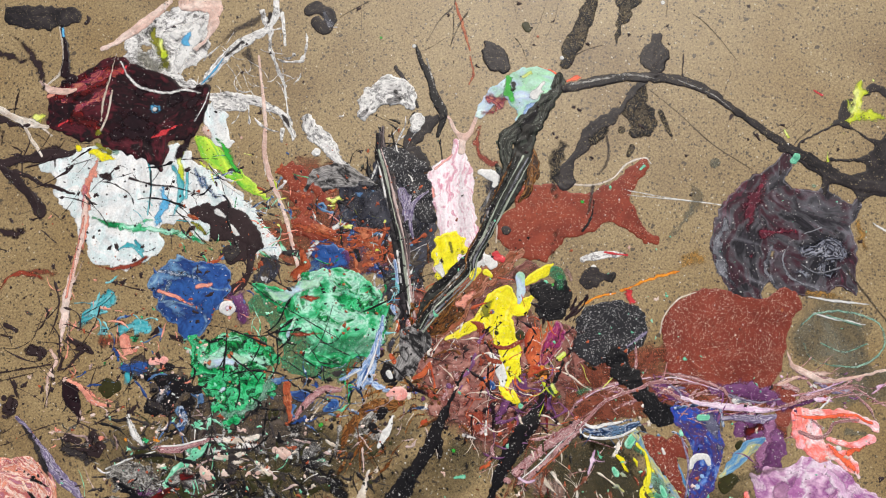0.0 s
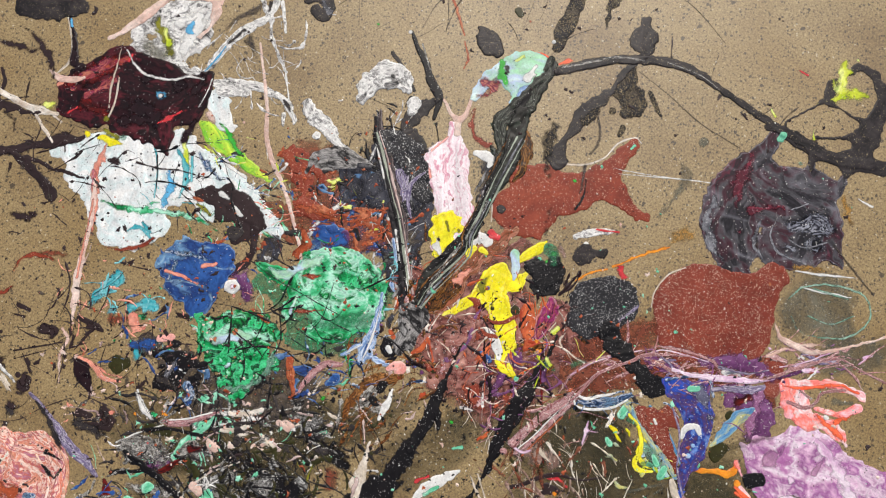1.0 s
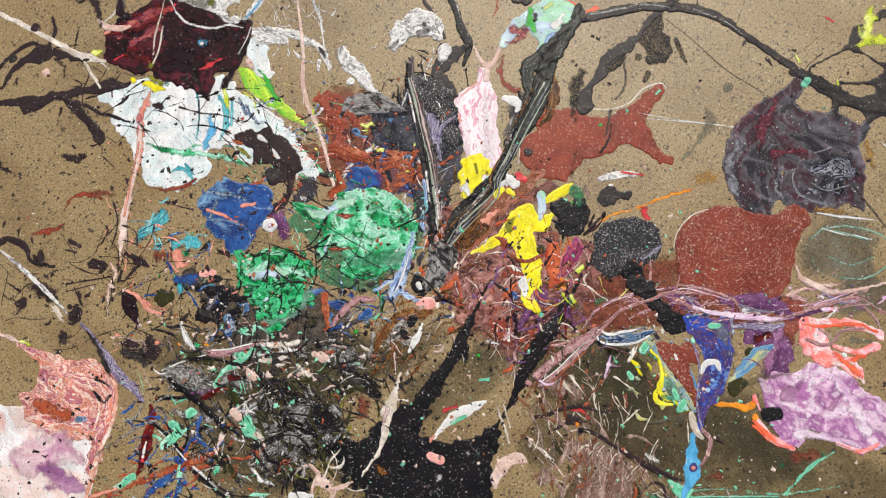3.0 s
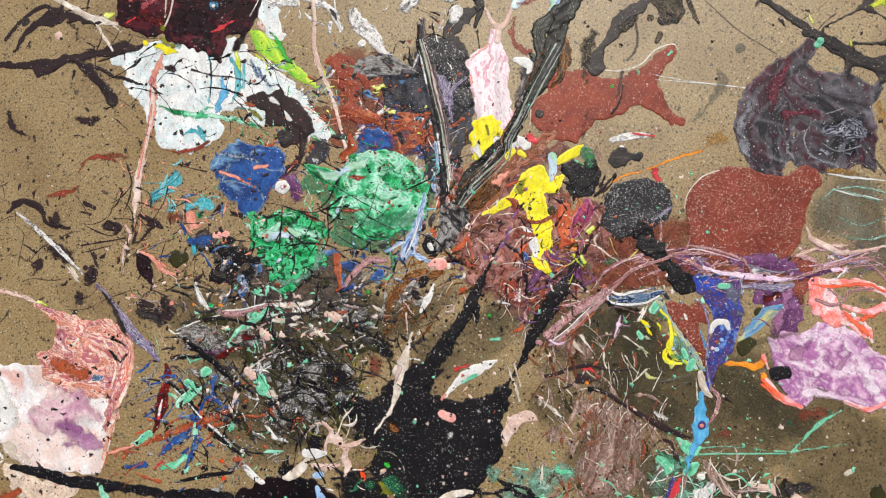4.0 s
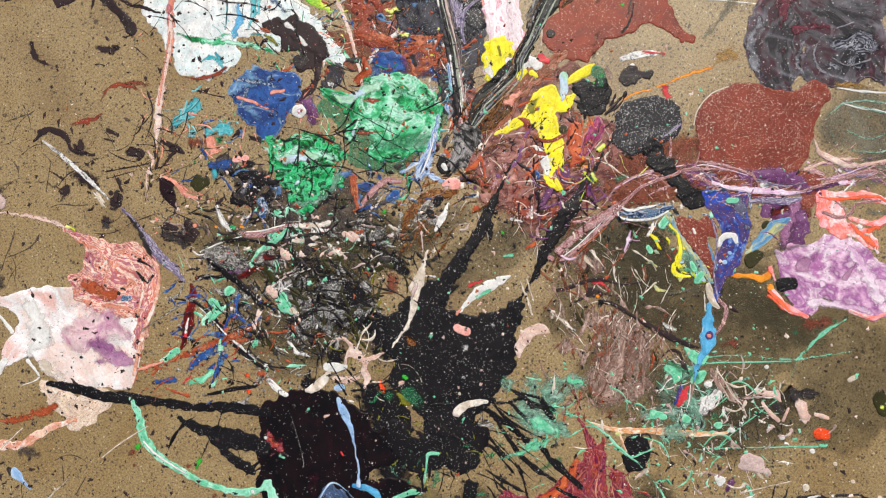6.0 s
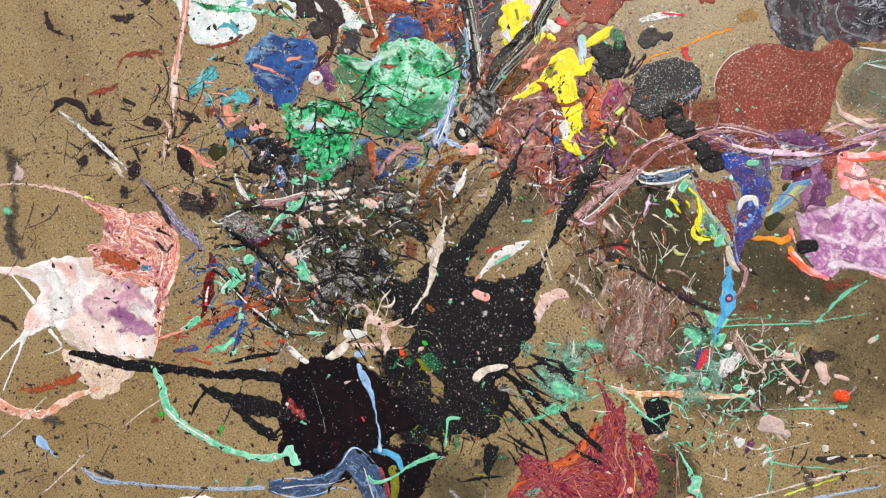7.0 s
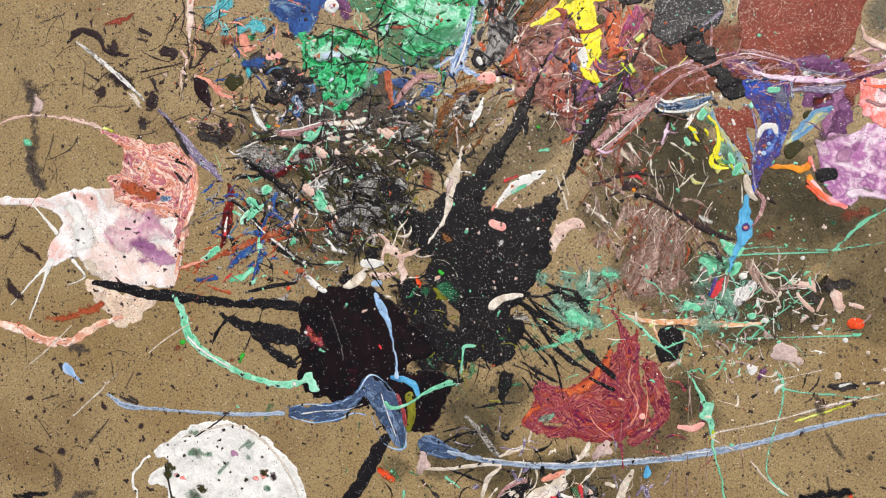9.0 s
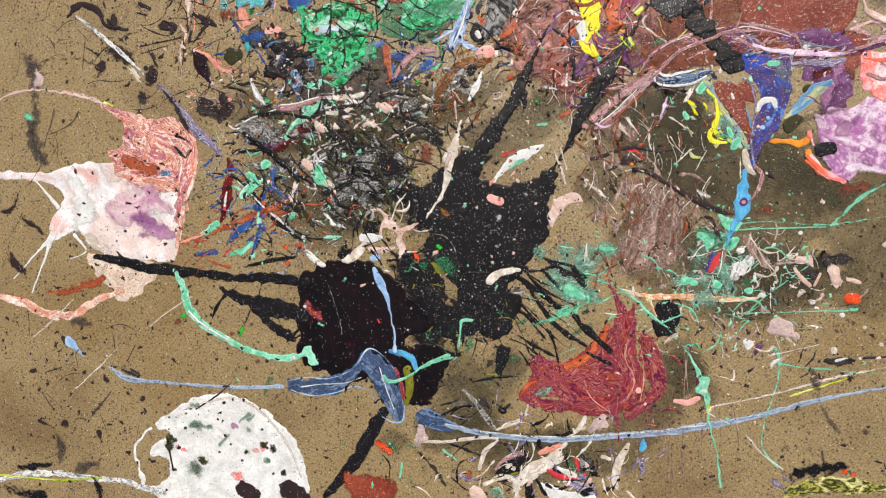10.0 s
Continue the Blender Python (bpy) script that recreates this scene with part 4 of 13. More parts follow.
p = pour("paint_pool", "oxide_clear", [[(-147.9, 104.1, 14.1), (-125.3, 83.2, 21.5), (-107.5, 51.6, 21.3), (-80.4, 41.8, 19.1)], [(-144.5, 45, 16), (-166.8, 60.3, 12.9)], [(-59.3, 42.6, 12.7)]], 0.8, rough_edge=1.6, soft=10, label="rust-brown paint sheet behind the blue patch", category="paint pool")
p = pour("paint_pool", "brown_pink", [[(-25.7, -3.7, 15.7), (1.3, -23.5, 20.8), (32.2, -12.1, 20.8), (69, -21.1, 18.7)], [(-2.5, -64.9, 22.6), (28.4, -58.6, 25.7), (59.6, -62.6, 22.6)], [(39.9, -98.8, 25.5), (75.7, -92.4, 20.4), (101.2, -81.4, 18.4)], [(116.3, -55.4, 15.4), (110.7, -30, 13.4)], [(73.1, 25.9, 13.6)]], 0.8, rough_edge=1.4, soft=12, label="pinkish-brown paint sheet beneath the yellow splash", category="paint pool")
p = pour("paint_pool", "oxide_clear", [[(132, -80.2, 18.3), (162.7, -74, 20.4), (193.5, -72.9, 18.3)], [(142, -54.5, 15.4)], [(219, -77, 13.2), (259.7, -80.5, 13.2), (305.6, -73.8, 13.1)], [(300, -104, 12)]], 0.8, rough_edge=1.4, soft=10, label="rust-brown paint sheet beneath the lacing", category="paint pool")
p = pour("paint_pool", "charcoal_thin", [[(-251.8, -89.4, 18.6), (-223.8, -113.8, 20.6), (-181.5, -122.3, 22.5), (-135.4, -110.5, 20.5)], [(-279.7, -69.9, 12.5)], [(-157.4, -91, 15.5)]], 0.8, rough_edge=1.8, soft=10, label="thin dark smear below the green pools", category="paint pool")

# scraps of paint between the large pours
for mat, n, seed in (("black", 24, 37), ("charcoal", 28, 38), ("white_grey", 8, 39), ("mint", 6, 40), ("pink_grey", 6, 41), ("olive_dark", 24, 42), ("grey_veil", 24, 43), ("rust", 9, 44), ("cream", 12, 45)):
    spatter("paint_scraps", mat, [(-247.9, -140, 61.3, 25.6), (-159.5, -141.6, 61, 25.4), (-92.7, -134, 35.6, 25.4)], n, (0.8, 3.4), seed, mat.replace("_", " ") + " paint scraps in the cluttered varnish", 4, 0.35, 12, 22, True)
for mat, n, seed in (("black", 29, 46), ("green_dark", 21, 47), ("mint", 10, 48), ("salmon", 8, 49), ("blue", 14, 50), ("dark_brown", 21, 51)):
    spatter("paint_scraps", mat, [(-205.1, -82.6, 41.4, 31.1), (-116.9, -69.1, 36.2, 20.7), (-258.7, -69.1, 41.7, 31.2)], n, (0.8, 3.4), seed, mat.replace("_", " ") + " paint scraps round the green pools", 3, 0.35, -20, 50, True)
for mat, n, seed in (("rust", 16, 52), ("oxide", 16, 53), ("blue", 24, 54), ("charcoal", 24, 55), ("lime", 7, 56), ("white_grey", 9, 57)):
    spatter("paint_scraps", mat, [(-124.7, 72.4, 32.2, 32.2), (-76.4, 68.7, 32.1, 32.1), (-167.1, 65.7, 26.8, 26.8)], n, (0.8, 3.8), seed, mat.replace("_", " ") + " paint scraps between blue and rust", 4, 0.35, -10, 30, True)
for mat, n, seed in (("burnt", 21, 58), ("brown_swirl", 31, 59), ("maroon_black", 25, 60), ("mauve_lace", 16, 61), ("cream", 10, 62), ("purple_dark", 16, 63), ("oxide", 21, 64), ("stem_brown", 21, 65)):
    spatter("paint_scraps", mat, [(-14.2, -29.3, 31.2, 31.2), (23.7, -74.1, 41, 30.8), (60.6, -103.1, 30.5, 25.4), (85.3, -56.5, 20.5, 25.7)], n, (0.8, 3.4), seed, mat.replace("_", " ") + " paint scraps in the brown sheet", 4, 0.35, 55, 35, True)
for mat, n, seed in (("mauve_lace", 29, 66), ("purple_pale", 12, 67), ("oxide", 21, 68), ("purple_dark", 16, 69), ("lilac", 12, 70), ("white", 8, 71)):
    spatter("paint_scraps", mat, [(203.7, -72.5, 50.8, 12.7), (280, -84.8, 35.3, 15.1), (341.2, -67.4, 30.3, 10.1)], n, (0.6, 2.55), seed, mat.replace("_", " ") + " paint scraps in the pink lacing", 6, 0.35, 14, 18, True)
for mat, n, seed in (("mint", 10, 72), ("yellow", 6, 73), ("blue_yellow", 13, 74), ("cream", 7, 75), ("oxide", 6, 76), ("charcoal", 13, 77)):
    spatter("paint_scraps", mat, [(173.3, -128.8, 20.1, 25.1), (193.6, -147.8, 20, 20)], n, (0.8, 2.975), seed, mat.replace("_", " ") + " paint scraps beside the blue pool", 4, 0.35, -60, 40, True)
for mat, n, seed in (("dark_brown", 24, 78), ("charcoal_thin", 36, 79), ("salmon", 9, 80), ("cream", 7, 81)):
    spatter("paint_scraps", mat, [(-360.4, -57.3, 42, 42), (-344, -118.4, 41.3, 25.8), (-397, 96.2, 27.3, 32.8)], n, (0.8, 3.4), seed, mat.replace("_", " ") + " paint scraps on bare board", 4, 0.35, 0, 60, True)
for mat, n, seed in (("stem", 14, 82), ("stem_brown", 14, 83), ("zebra", 14, 84), ("white_grey", 5, 85), ("grey_dark", 21, 86)):
    spatter("paint_scraps", mat, [(-49.1, 53.5, 13.3, 42.5), (-36.6, 6.4, 13.1, 26.2), (-57, 112.5, 18.9, 27), (39.5, 104.7, 10.7, 21.4)], n, (0.8, 3.4), seed, mat.replace("_", " ") + " streaked paint scraps along the stems", 7, 0.35, 75, 14, True)
for mat, n, seed in (("black", 39, 87), ("foam", 36, 88), ("grey_veil", 31, 89), ("olive_dark", 36, 90), ("white_grey", 8, 91), ("mint", 6, 92), ("rust", 10, 93), ("pink_light", 4, 94), ("charcoal", 26, 95)):
    spatter("paint_scraps", mat, [(-216.4, -177, 48, 36), (-167.3, -211.4, 41.8, 41.8), (-132.4, -152.5, 35.1, 29.2), (-228.1, -248.6, 36.6, 30.5)], n, (0.8, 3.8), seed, mat.replace("_", " ") + " paint scraps in the dark varnish", 4, 0.35, -20, 50, True)
for mat, n, seed in (("mint", 36, 96), ("cream", 30, 97), ("pink_grey", 30, 98), ("charcoal", 30, 99), ("white", 18, 100), ("red", 6, 101), ("mint_clear", 30, 102), ("brown_fibre", 30, 103)):
    spatter("paint_scraps", mat, [(207.9, -293.1, 33.2, 27.7), (256.9, -302.6, 32.9, 27.4), (189, -339.7, 39.3, 22.5), (233.9, -360.7, 39.1, 16.7)], n, (0.4, 1.8), seed, mat.replace("_", " ") + " paint scraps among the mint lacing", 4, 0.35, 30, 60, True)
for mat, n, seed in (("brown_fibre", 38, 104), ("cream", 14, 105), ("rust", 19, 106), ("oxide_clear", 24, 107), ("olive_dark", 24, 108)):
    spatter("paint_scraps", mat, [(116.2, -222.3, 22.3, 33.5), (141, -272.7, 28, 28), (85.8, -166.6, 22.2, 22.2), (103.6, -302.7, 22.8, 22.8)], n, (0.6, 2.55), seed, mat.replace("_", " ") + " fibrous paint scraps", 8, 0.35, 95, 20, True)
for mat, n, seed in (("black", 54, 109), ("olive", 12, 110), ("green_clear", 18, 111), ("charcoal", 30, 112)):
    spatter("paint_scraps", mat, [(-80, -357.7, 36.1, 36.1), (-20.6, -355, 35.6, 29.7), (-105.3, -304.6, 24, 30), (24.8, -323.4, 23.3, 23.3), (-66.7, -405.7, 36.3, 24.2)], n, (0.8, 4.25), seed, mat.replace("_", " ") + " ragged paint scraps round the black pools", 4, 0.35, -35, 40, True)
for mat, n, seed in (("cream", 22, 113), ("black", 19, 114), ("red", 4, 115), ("lilac", 15, 116), ("pink_light", 15, 117), ("charcoal", 15, 118)):
    spatter("paint_scraps", mat, [(14.7, -517.7, 36.5, 21.3), (-20.7, -532.8, 36.9, 12.3), (62.3, -523.5, 24.1, 15)], n, (0.8, 3.8), seed, mat.replace("_", " ") + " paint scraps in the tangled strokes", 4, 0.35, 35, 35, True)
for mat, n, seed in (("rust", 21, 119), ("blue", 21, 120), ("mint", 18, 121), ("red", 5, 122), ("grey_veil", 25, 123), ("black", 25, 124)):
    spatter("paint_scraps", mat, [(-303.4, -262.8, 37.3, 24.9), (-265.6, -219.5, 30.6, 30.6), (-240.4, -279.2, 30.8, 24.6)], n, (0.8, 3.4), seed, mat.replace("_", " ") + " paint scraps beside the shell", 5, 0.35, 32, 25, True)
for mat, n, seed in (("mint_thin", 6, 125), ("burgundy", 12, 126), ("rust", 7, 127), ("lime", 4, 128), ("charcoal", 12, 129), ("cream", 7, 130)):
    spatter("paint_scraps", mat, [(153.3, -393.9, 22.9, 34.4), (111.9, -468, 41.2, 11.8), (188.7, -427.3, 28.6, 22.9)], n, (0.6, 2.72), seed, mat.replace("_", " ") + " paint scraps round the burgundy pool", 4, 0.35, 30, 60, True)

# tangles of thin threads
tangle("paint_tangle", "black", [(-216.5, -165.3, 53.8, 29.9), (-167.4, -205.5, 47.7, 35.8), (-228.3, -224.7, 36.4, 36.4), (-132.3, -158.3, 35.1, 29.3), (-265.5, -225.5, 24.5, 36.8)], 97, (0.35, 1.35), (12, 45), -40, 40, 0.048, 132, "tangled thin black threads over the clear patch")
tangle("paint_tangle", "olive_dark", [(-192, -176.6, 53.7, 35.8), (-143.4, -205, 41.5, 35.6)], 67, (0.35, 1.88), (8, 30), 20, 60, 0.060, 133, "dark olive smeared threads")
tangle("paint_tangle", "grey_veil", [(-253.3, -177.6, 36.3, 30.2), (-180.3, -147.3, 53.2, 17.7), (-203.4, -247.9, 36.4, 30.3), (-143, -222.7, 29.7, 29.7)], 67, (0.28, 1.35), (8, 30), 30, 60, 0.075, 134, "grey and white tangled threads")
tangle("paint_tangle", "white_grey", [(-241, -165.6, 48.1, 30.1), (-168.1, -158.8, 47.3, 29.5), (-215.7, -260.3, 30.5, 24.4)], 60, (0.21, 0.90), (6, 24), 20, 50, 0.075, 135, "white broken threads")
tangle("paint_tangle", "mint_thin", [(-253.1, -207.3, 36.5, 36.5), (-216.8, -130.2, 23.8, 17.8), (25.1, -329.2, 35, 23.3)], 34, (0.28, 1.05), (8, 26), 30, 50, 0.075, 136, "mint green short threads")
tangle("paint_tangle", "mint_thin", [(202.5, -293.3, 33.3, 27.7), (177.6, -334.4, 33.8, 22.5), (226.7, -332.3, 33.4, 22.2), (64.9, -321.7, 28.9, 23.1)], 42, (0.21, 0.90), (10, 40), 10, 50, 0.090, 137, "mint green tangled threads")
tangle("paint_tangle", "cream", [(229, -286.7, 33, 22), (267.1, -296.6, 27.3, 21.9), (200.2, -344.9, 39.3, 22.4), (152, -370.5, 40, 28.5)], 40, (0.21, 0.98), (8, 32), -60, 50, 0.090, 138, "cream tangled threads beside the mint lacing")
tangle("paint_tangle", "white", [(202.8, -299, 33.3, 33.3), (243.6, -343, 33.3, 27.7), (168.1, -266.1, 33.4, 27.8)], 25, (0.17, 0.60), (8, 34), 40, 50, 0.060, 139, "thin white threads")
tangle("paint_tangle", "pink_grey", [(267.1, -296.6, 32.8, 21.9), (191.6, -293.7, 33.4, 27.8), (218, -367.2, 33.7, 16.8)], 37, (0.35, 1.35), (6, 20), 0, 90, 0.105, 140, "pink-grey curled threads")
tangle("paint_tangle", "charcoal", [(267.1, -296.6, 32.8, 21.9), (214.4, -309.9, 33.3, 27.8), (207.1, -367.7, 33.8, 22.5)], 45, (0.28, 1.20), (6, 22), 60, 60, 0.090, 141, "charcoal short threads")
tangle("paint_tangle", "brown_fibre", [(129.1, -255.9, 22.4, 28), (105.2, -222.5, 22.4, 28), (152.7, -283.7, 22.4, 28)], 90, (0.28, 1.50), (10, 40), 95, 25, 0.042, 142, "brown fibrous strands of paint")
tangle("paint_tangle", "cream", [(123, -244.7, 28, 33.6), (86.3, -177.8, 22.3, 22.3), (142.5, -199.2, 22.1, 27.6)], 52, (0.17, 0.60), (8, 34), 100, 30, 0.048, 143, "fine cream strands among brown fibres")
tangle("paint_tangle", "oxide_clear", [(123.6, -256.1, 28.1, 33.7), (91.3, -166.6, 22.2, 22.2)], 45, (0.35, 1.50), (8, 30), 95, 30, 0.048, 144, "red-brown strands of paint")
tangle("paint_tangle", "black", [(-68, -357.2, 42, 24), (-9.3, -342.6, 29.5, 29.5), (25.1, -329.2, 23.3, 23.3), (-129.3, -311.5, 30.2, 24.1)], 60, (0.42, 1.95), (14, 60), -35, 30, 0.030, 145, "ragged black threads round the black pools")
tangle("paint_tangle", "black", [(-265.2, -366.2, 25.2, 18.9), (-166.1, -294.8, 30.3, 18.2), (-104.9, -322.6, 24.1, 24.1), (-90.1, -437.7, 24.5, 24.5)], 45, (0.42, 1.80), (14, 50), 40, 25, 0.030, 146, "ragged black threads at the pool edge")
tangle("paint_tangle", "green_clear", [(-81.2, -309.7, 23.9, 23.9), (-55.1, -392.9, 24.1, 18.1), (-125.6, -496.2, 31.3, 25)], 37, (0.28, 1.35), (6, 20), 60, 70, 0.090, 147, "green short smears over black")
tangle("paint_tangle", "olive", [(-55.6, -374.7, 30, 24), (-136.9, -228.4, 29.7, 29.7), (-87.2, -309.9, 23.9, 23.9)], 30, (0.28, 1.12), (6, 20), 60, 70, 0.090, 148, "olive short smears")
tangle("paint_tangle", "cream", [(14, -499.1, 36.3, 24.2), (-20.7, -532.8, 43, 12.3), (56.3, -520.8, 30.1, 18.1), (-118, -275.2, 23.9, 17.9)], 45, (0.28, 1.20), (8, 36), 30, 50, 0.075, 149, "cream strands at the tangled strokes")
tangle("paint_tangle", "black", [(14.5, -511.5, 36.4, 24.3), (-20.7, -532.8, 43, 12.3), (56.3, -520.8, 30.1, 18.1)], 34, (0.35, 1.50), (8, 34), 40, 50, 0.066, 150, "black strands at the tangled strokes")
tangle("paint_tangle", "lilac", [(62.4, -526.6, 24.1, 12), (131.2, -509.2, 17.7, 17.7), (-29.1, -458.7, 30.3, 12.1)], 27, (0.35, 1.20), (8, 28), 30, 60, 0.075, 151, "grey-lilac strands of paint")
tangle("paint_tangle", "charcoal_thin", [(-504.5, -435.7, 47.1, 67.3), (-474.8, -78.3, 56.2, 43.7), (-537.4, -175.9, 25.8, 64.6)], 52, (0.21, 0.75), (12, 50), 60, 60, 0.060, 152, "thin dark threads on bare board")
tangle("paint_tangle", "brown_fibre", [(168.5, -464.3, 52.2, 34.8), (148, -501.9, 35.2, 23.5)], 30, (0.21, 0.60), (20, 70), 92, 6, 0.009, 153, "faint brown vertical runs")
tangle("paint_tangle", "rust", [(-303.4, -268.9, 31.2, 18.7), (-253, -249.3, 24.5, 18.4), (-361.5, -307.8, 19.1, 19.1)], 37, (0.28, 1.35), (8, 30), 30, 30, 0.060, 154, "rust-brown streaks of paint")
tangle("paint_tangle", "blue", [(-303.4, -275, 25, 18.7), (-265.5, -231.5, 24.5, 18.4), (-315.9, -226.7, 24.8, 18.6)], 34, (0.28, 1.35), (8, 28), 35, 30, 0.060, 155, "blue streaks of paint")
tangle("paint_tangle", "burgundy", [(136.5, -394.8, 23, 28.8), (81.5, -433.7, 35.3, 17.6), (122.7, -455.2, 35.1, 11.7)], 30, (0.35, 1.20), (10, 40), 75, 40, 0.075, 156, "burgundy threads at the marbled pool")
tangle("paint_tangle", "dark_brown", [(-380, -73.5, 36.6, 26.2), (-376.8, 113.3, 38.4, 32.9), (-287.2, -44.2, 36.7, 31.5), (-301.2, -126.9, 46.3, 20.6)], 67, (0.21, 0.75), (14, 50), 10, 50, 0.048, 157, "thin dark brown threads on board")
tangle("paint_tangle", "black", [(-200.5, -72.1, 31.1, 31.1), (-235.7, -93.9, 31, 20.7), (-172.1, -106.8, 36, 15.4), (-248.2, -135, 46.1, 20.5), (-117.5, -58.8, 31.1, 20.7)], 82, (0.28, 1.20), (10, 36), -30, 60, 0.066, 158, "tangled thin black threads round the green pools")
tangle("paint_tangle", "dark_brown", [(-221.9, 80, 37.8, 21.6), (-187.5, 48.9, 26.7, 21.4), (-266.6, 100.3, 32.6, 16.3)], 45, (0.28, 1.05), (10, 40), -35, 30, 0.048, 159, "dark brown threads over the white pool")
tangle("paint_tangle", "green", [(-219.6, 47.8, 32.1, 21.4), (-183.5, 70.5, 26.9, 21.5), (-78.7, 4.9, 26.3, 26.3), (-160.6, -39.7, 20.9, 20.9)], 45, (0.28, 1.20), (8, 30), -40, 40, 0.075, 160, "green threads of paint")
tangle("paint_tangle", "white_grey", [(-184.2, 81.3, 26.9, 21.5), (-172.6, 242.5, 22.4, 33.6), (-197.9, 207.8, 33.4, 16.7), (-260.9, 240, 28.1, 28.1)], 60, (0.28, 1.12), (8, 30), -40, 50, 0.075, 161, "white and grey thin strands")
tangle("paint_tangle", "rust", [(-124.4, 67.1, 26.8, 26.8), (-81, 52.5, 31.9, 16), (-147.9, 104.1, 21.6, 21.6), (-182.2, 49.1, 26.7, 21.4), (-54.2, 48, 21.2, 10.6)], 40, (0.35, 1.80), (6, 30), -10, 40, 0.075, 162, "rust-brown short streaks")
tangle("paint_tangle", "blue", [(-87, 68.3, 26.7, 26.7), (-112.3, 40.8, 26.6, 15.9), (-248.1, -0.9, 31.8, 21.2), (-290.3, -70.3, 26.1, 15.6), (-115.2, -99.6, 25.7, 15.4)], 45, (0.42, 1.80), (8, 26), 10, 50, 0.075, 163, "blue short streaks")
tangle("paint_tangle", "black", [(-60.9, 79.9, 26.8, 32.1), (-37.4, 27.4, 15.8, 31.7), (-83, 95.4, 26.9, 21.5), (-52.1, 123.5, 21.6, 21.6)], 67, (0.42, 1.50), (8, 34), 80, 40, 0.060, 164, "black threads beside the stems")
tangle("paint_tangle", "salmon", [(-206.3, 11.1, 31.8, 26.5), (-281, -54.4, 31.4, 20.9), (-134.5, 56, 32, 21.4), (-336.7, -25.1, 21.1, 31.7)], 52, (0.28, 1.20), (6, 22), -30, 60, 0.090, 165, "salmon-pink small streaks")
tangle("paint_tangle", "mauve_lace", [(162.7, -74, 30.6, 10.2), (264.9, -75.3, 35.5, 10.1), (341.2, -67.4, 30.3, 10.1), (102, -126.5, 30.2, 20.2), (203.7, -72.5, 20.3, 15.3)], 90, (0.28, 1.20), (10, 44), 15, 25, 0.054, 166, "pink and mauve winding threads")
tangle("paint_tangle", "purple_dark", [(280, -84.8, 25.2, 20.2), (203.7, -77.6, 20.3, 15.2), (75.4, -77.3, 20.4, 15.3), (50.3, -103.5, 20.3, 15.3)], 45, (0.35, 1.50), (8, 30), 10, 40, 0.075, 167, "violet threads of paint")
tangle("paint_tangle", "cream", [(18.9, -84.4, 35.8, 25.6), (60.8, -113.1, 35.5, 25.3), (-13.6, -44.7, 20.7, 25.9), (85.2, -51.4, 25.7, 20.6)], 67, (0.17, 0.68), (8, 34), 50, 60, 0.075, 168, "fine cream strands in brown paint")
tangle("paint_tangle", "burnt", [(6.1, -13, 26.1, 26.1), (80, -51.6, 20.6, 20.6), (-30.5, -14.3, 15.7, 20.9), (39.5, -83.7, 30.7, 20.4)], 52, (0.28, 1.35), (8, 30), 60, 50, 0.075, 169, "burnt orange streaks of paint")
tangle("paint_tangle", "brown_swirl", [(5.8, -2.6, 26.1, 20.9), (-68.1, -107.9, 20.4, 20.4), (-22.5, -86, 25.6, 20.5), (-81.6, -148.6, 20.2, 15.2)], 60, (0.35, 1.50), (10, 40), 55, 30, 0.060, 170, "brown swirled streaks of paint")
tangle("paint_tangle", "maroon_black", [(50.1, -93.4, 25.5, 20.4), (85.7, -76.9, 20.4, 20.4), (38.6, -53.1, 25.8, 25.8), (110.4, -14.5, 15.6, 20.7)], 52, (0.35, 1.65), (8, 30), 60, 50, 0.075, 171, "dark maroon streaks of paint")
tangle("paint_tangle", "white_grey", [(-48.4, 37.6, 15.9, 31.8), (-36.2, -4.1, 10.5, 20.9), (-56.7, 107.1, 16.2, 26.9), (-24.1, -45.1, 15.5, 15.5)], 45, (0.28, 1.05), (10, 40), 75, 20, 0.042, 172, "grey-white veins beside the stems")
tangle("paint_tangle", "lime", [(-213.4, 113, 21.7, 16.3), (91, -81.8, 20.4, 15.3), (-104.1, 89.3, 16.1, 10.8), (203.7, -152.3, 14.9, 14.9)], 30, (0.28, 1.35), (6, 24), -50, 40, 0.075, 173, "lime short streaks")
tangle("paint_tangle", "blue_swirl", [(-115.5, -94.5, 25.7, 10.3), (152.8, -112.1, 25.2, 7.6), (-70, -67.3, 20.6, 10.3), (-211.8, 91.2, 21.6, 16.2)], 52, (0.35, 1.50), (8, 30), 30, 50, 0.090, 174, "blue and white winding threads")
tangle("paint_tangle", "pink_grey", [(-154.3, -141.4, 45.8, 20.3), (-247.9, -140, 46, 20.4), (-334.4, -107.8, 20.7, 25.9), (-52.2, -117.4, 25.5, 15.3)], 45, (0.28, 1.20), (6, 24), 20, 50, 0.090, 175, "pink-grey small streaks")
tangle("paint_tangle", "charcoal", [(-247.5, -145, 45.9, 20.4), (-153.7, -151.4, 45.7, 20.3), (-320.7, -142.8, 30.8, 20.5), (-92.4, -139, 25.4, 20.3)], 52, (0.35, 1.65), (8, 30), -15, 40, 0.060, 176, "charcoal streaks over the clear patch")
tangle("paint_tangle", "charcoal_thin", [(-111.8, 238.5, 50.2, 33.5), (30.1, 248.2, 44.4, 33.3), (268.1, 232.5, 65.6, 43.8)], 22, (0.17, 0.52), (20, 70), 70, 40, 0.036, 177, "faint grey threads on bare board")
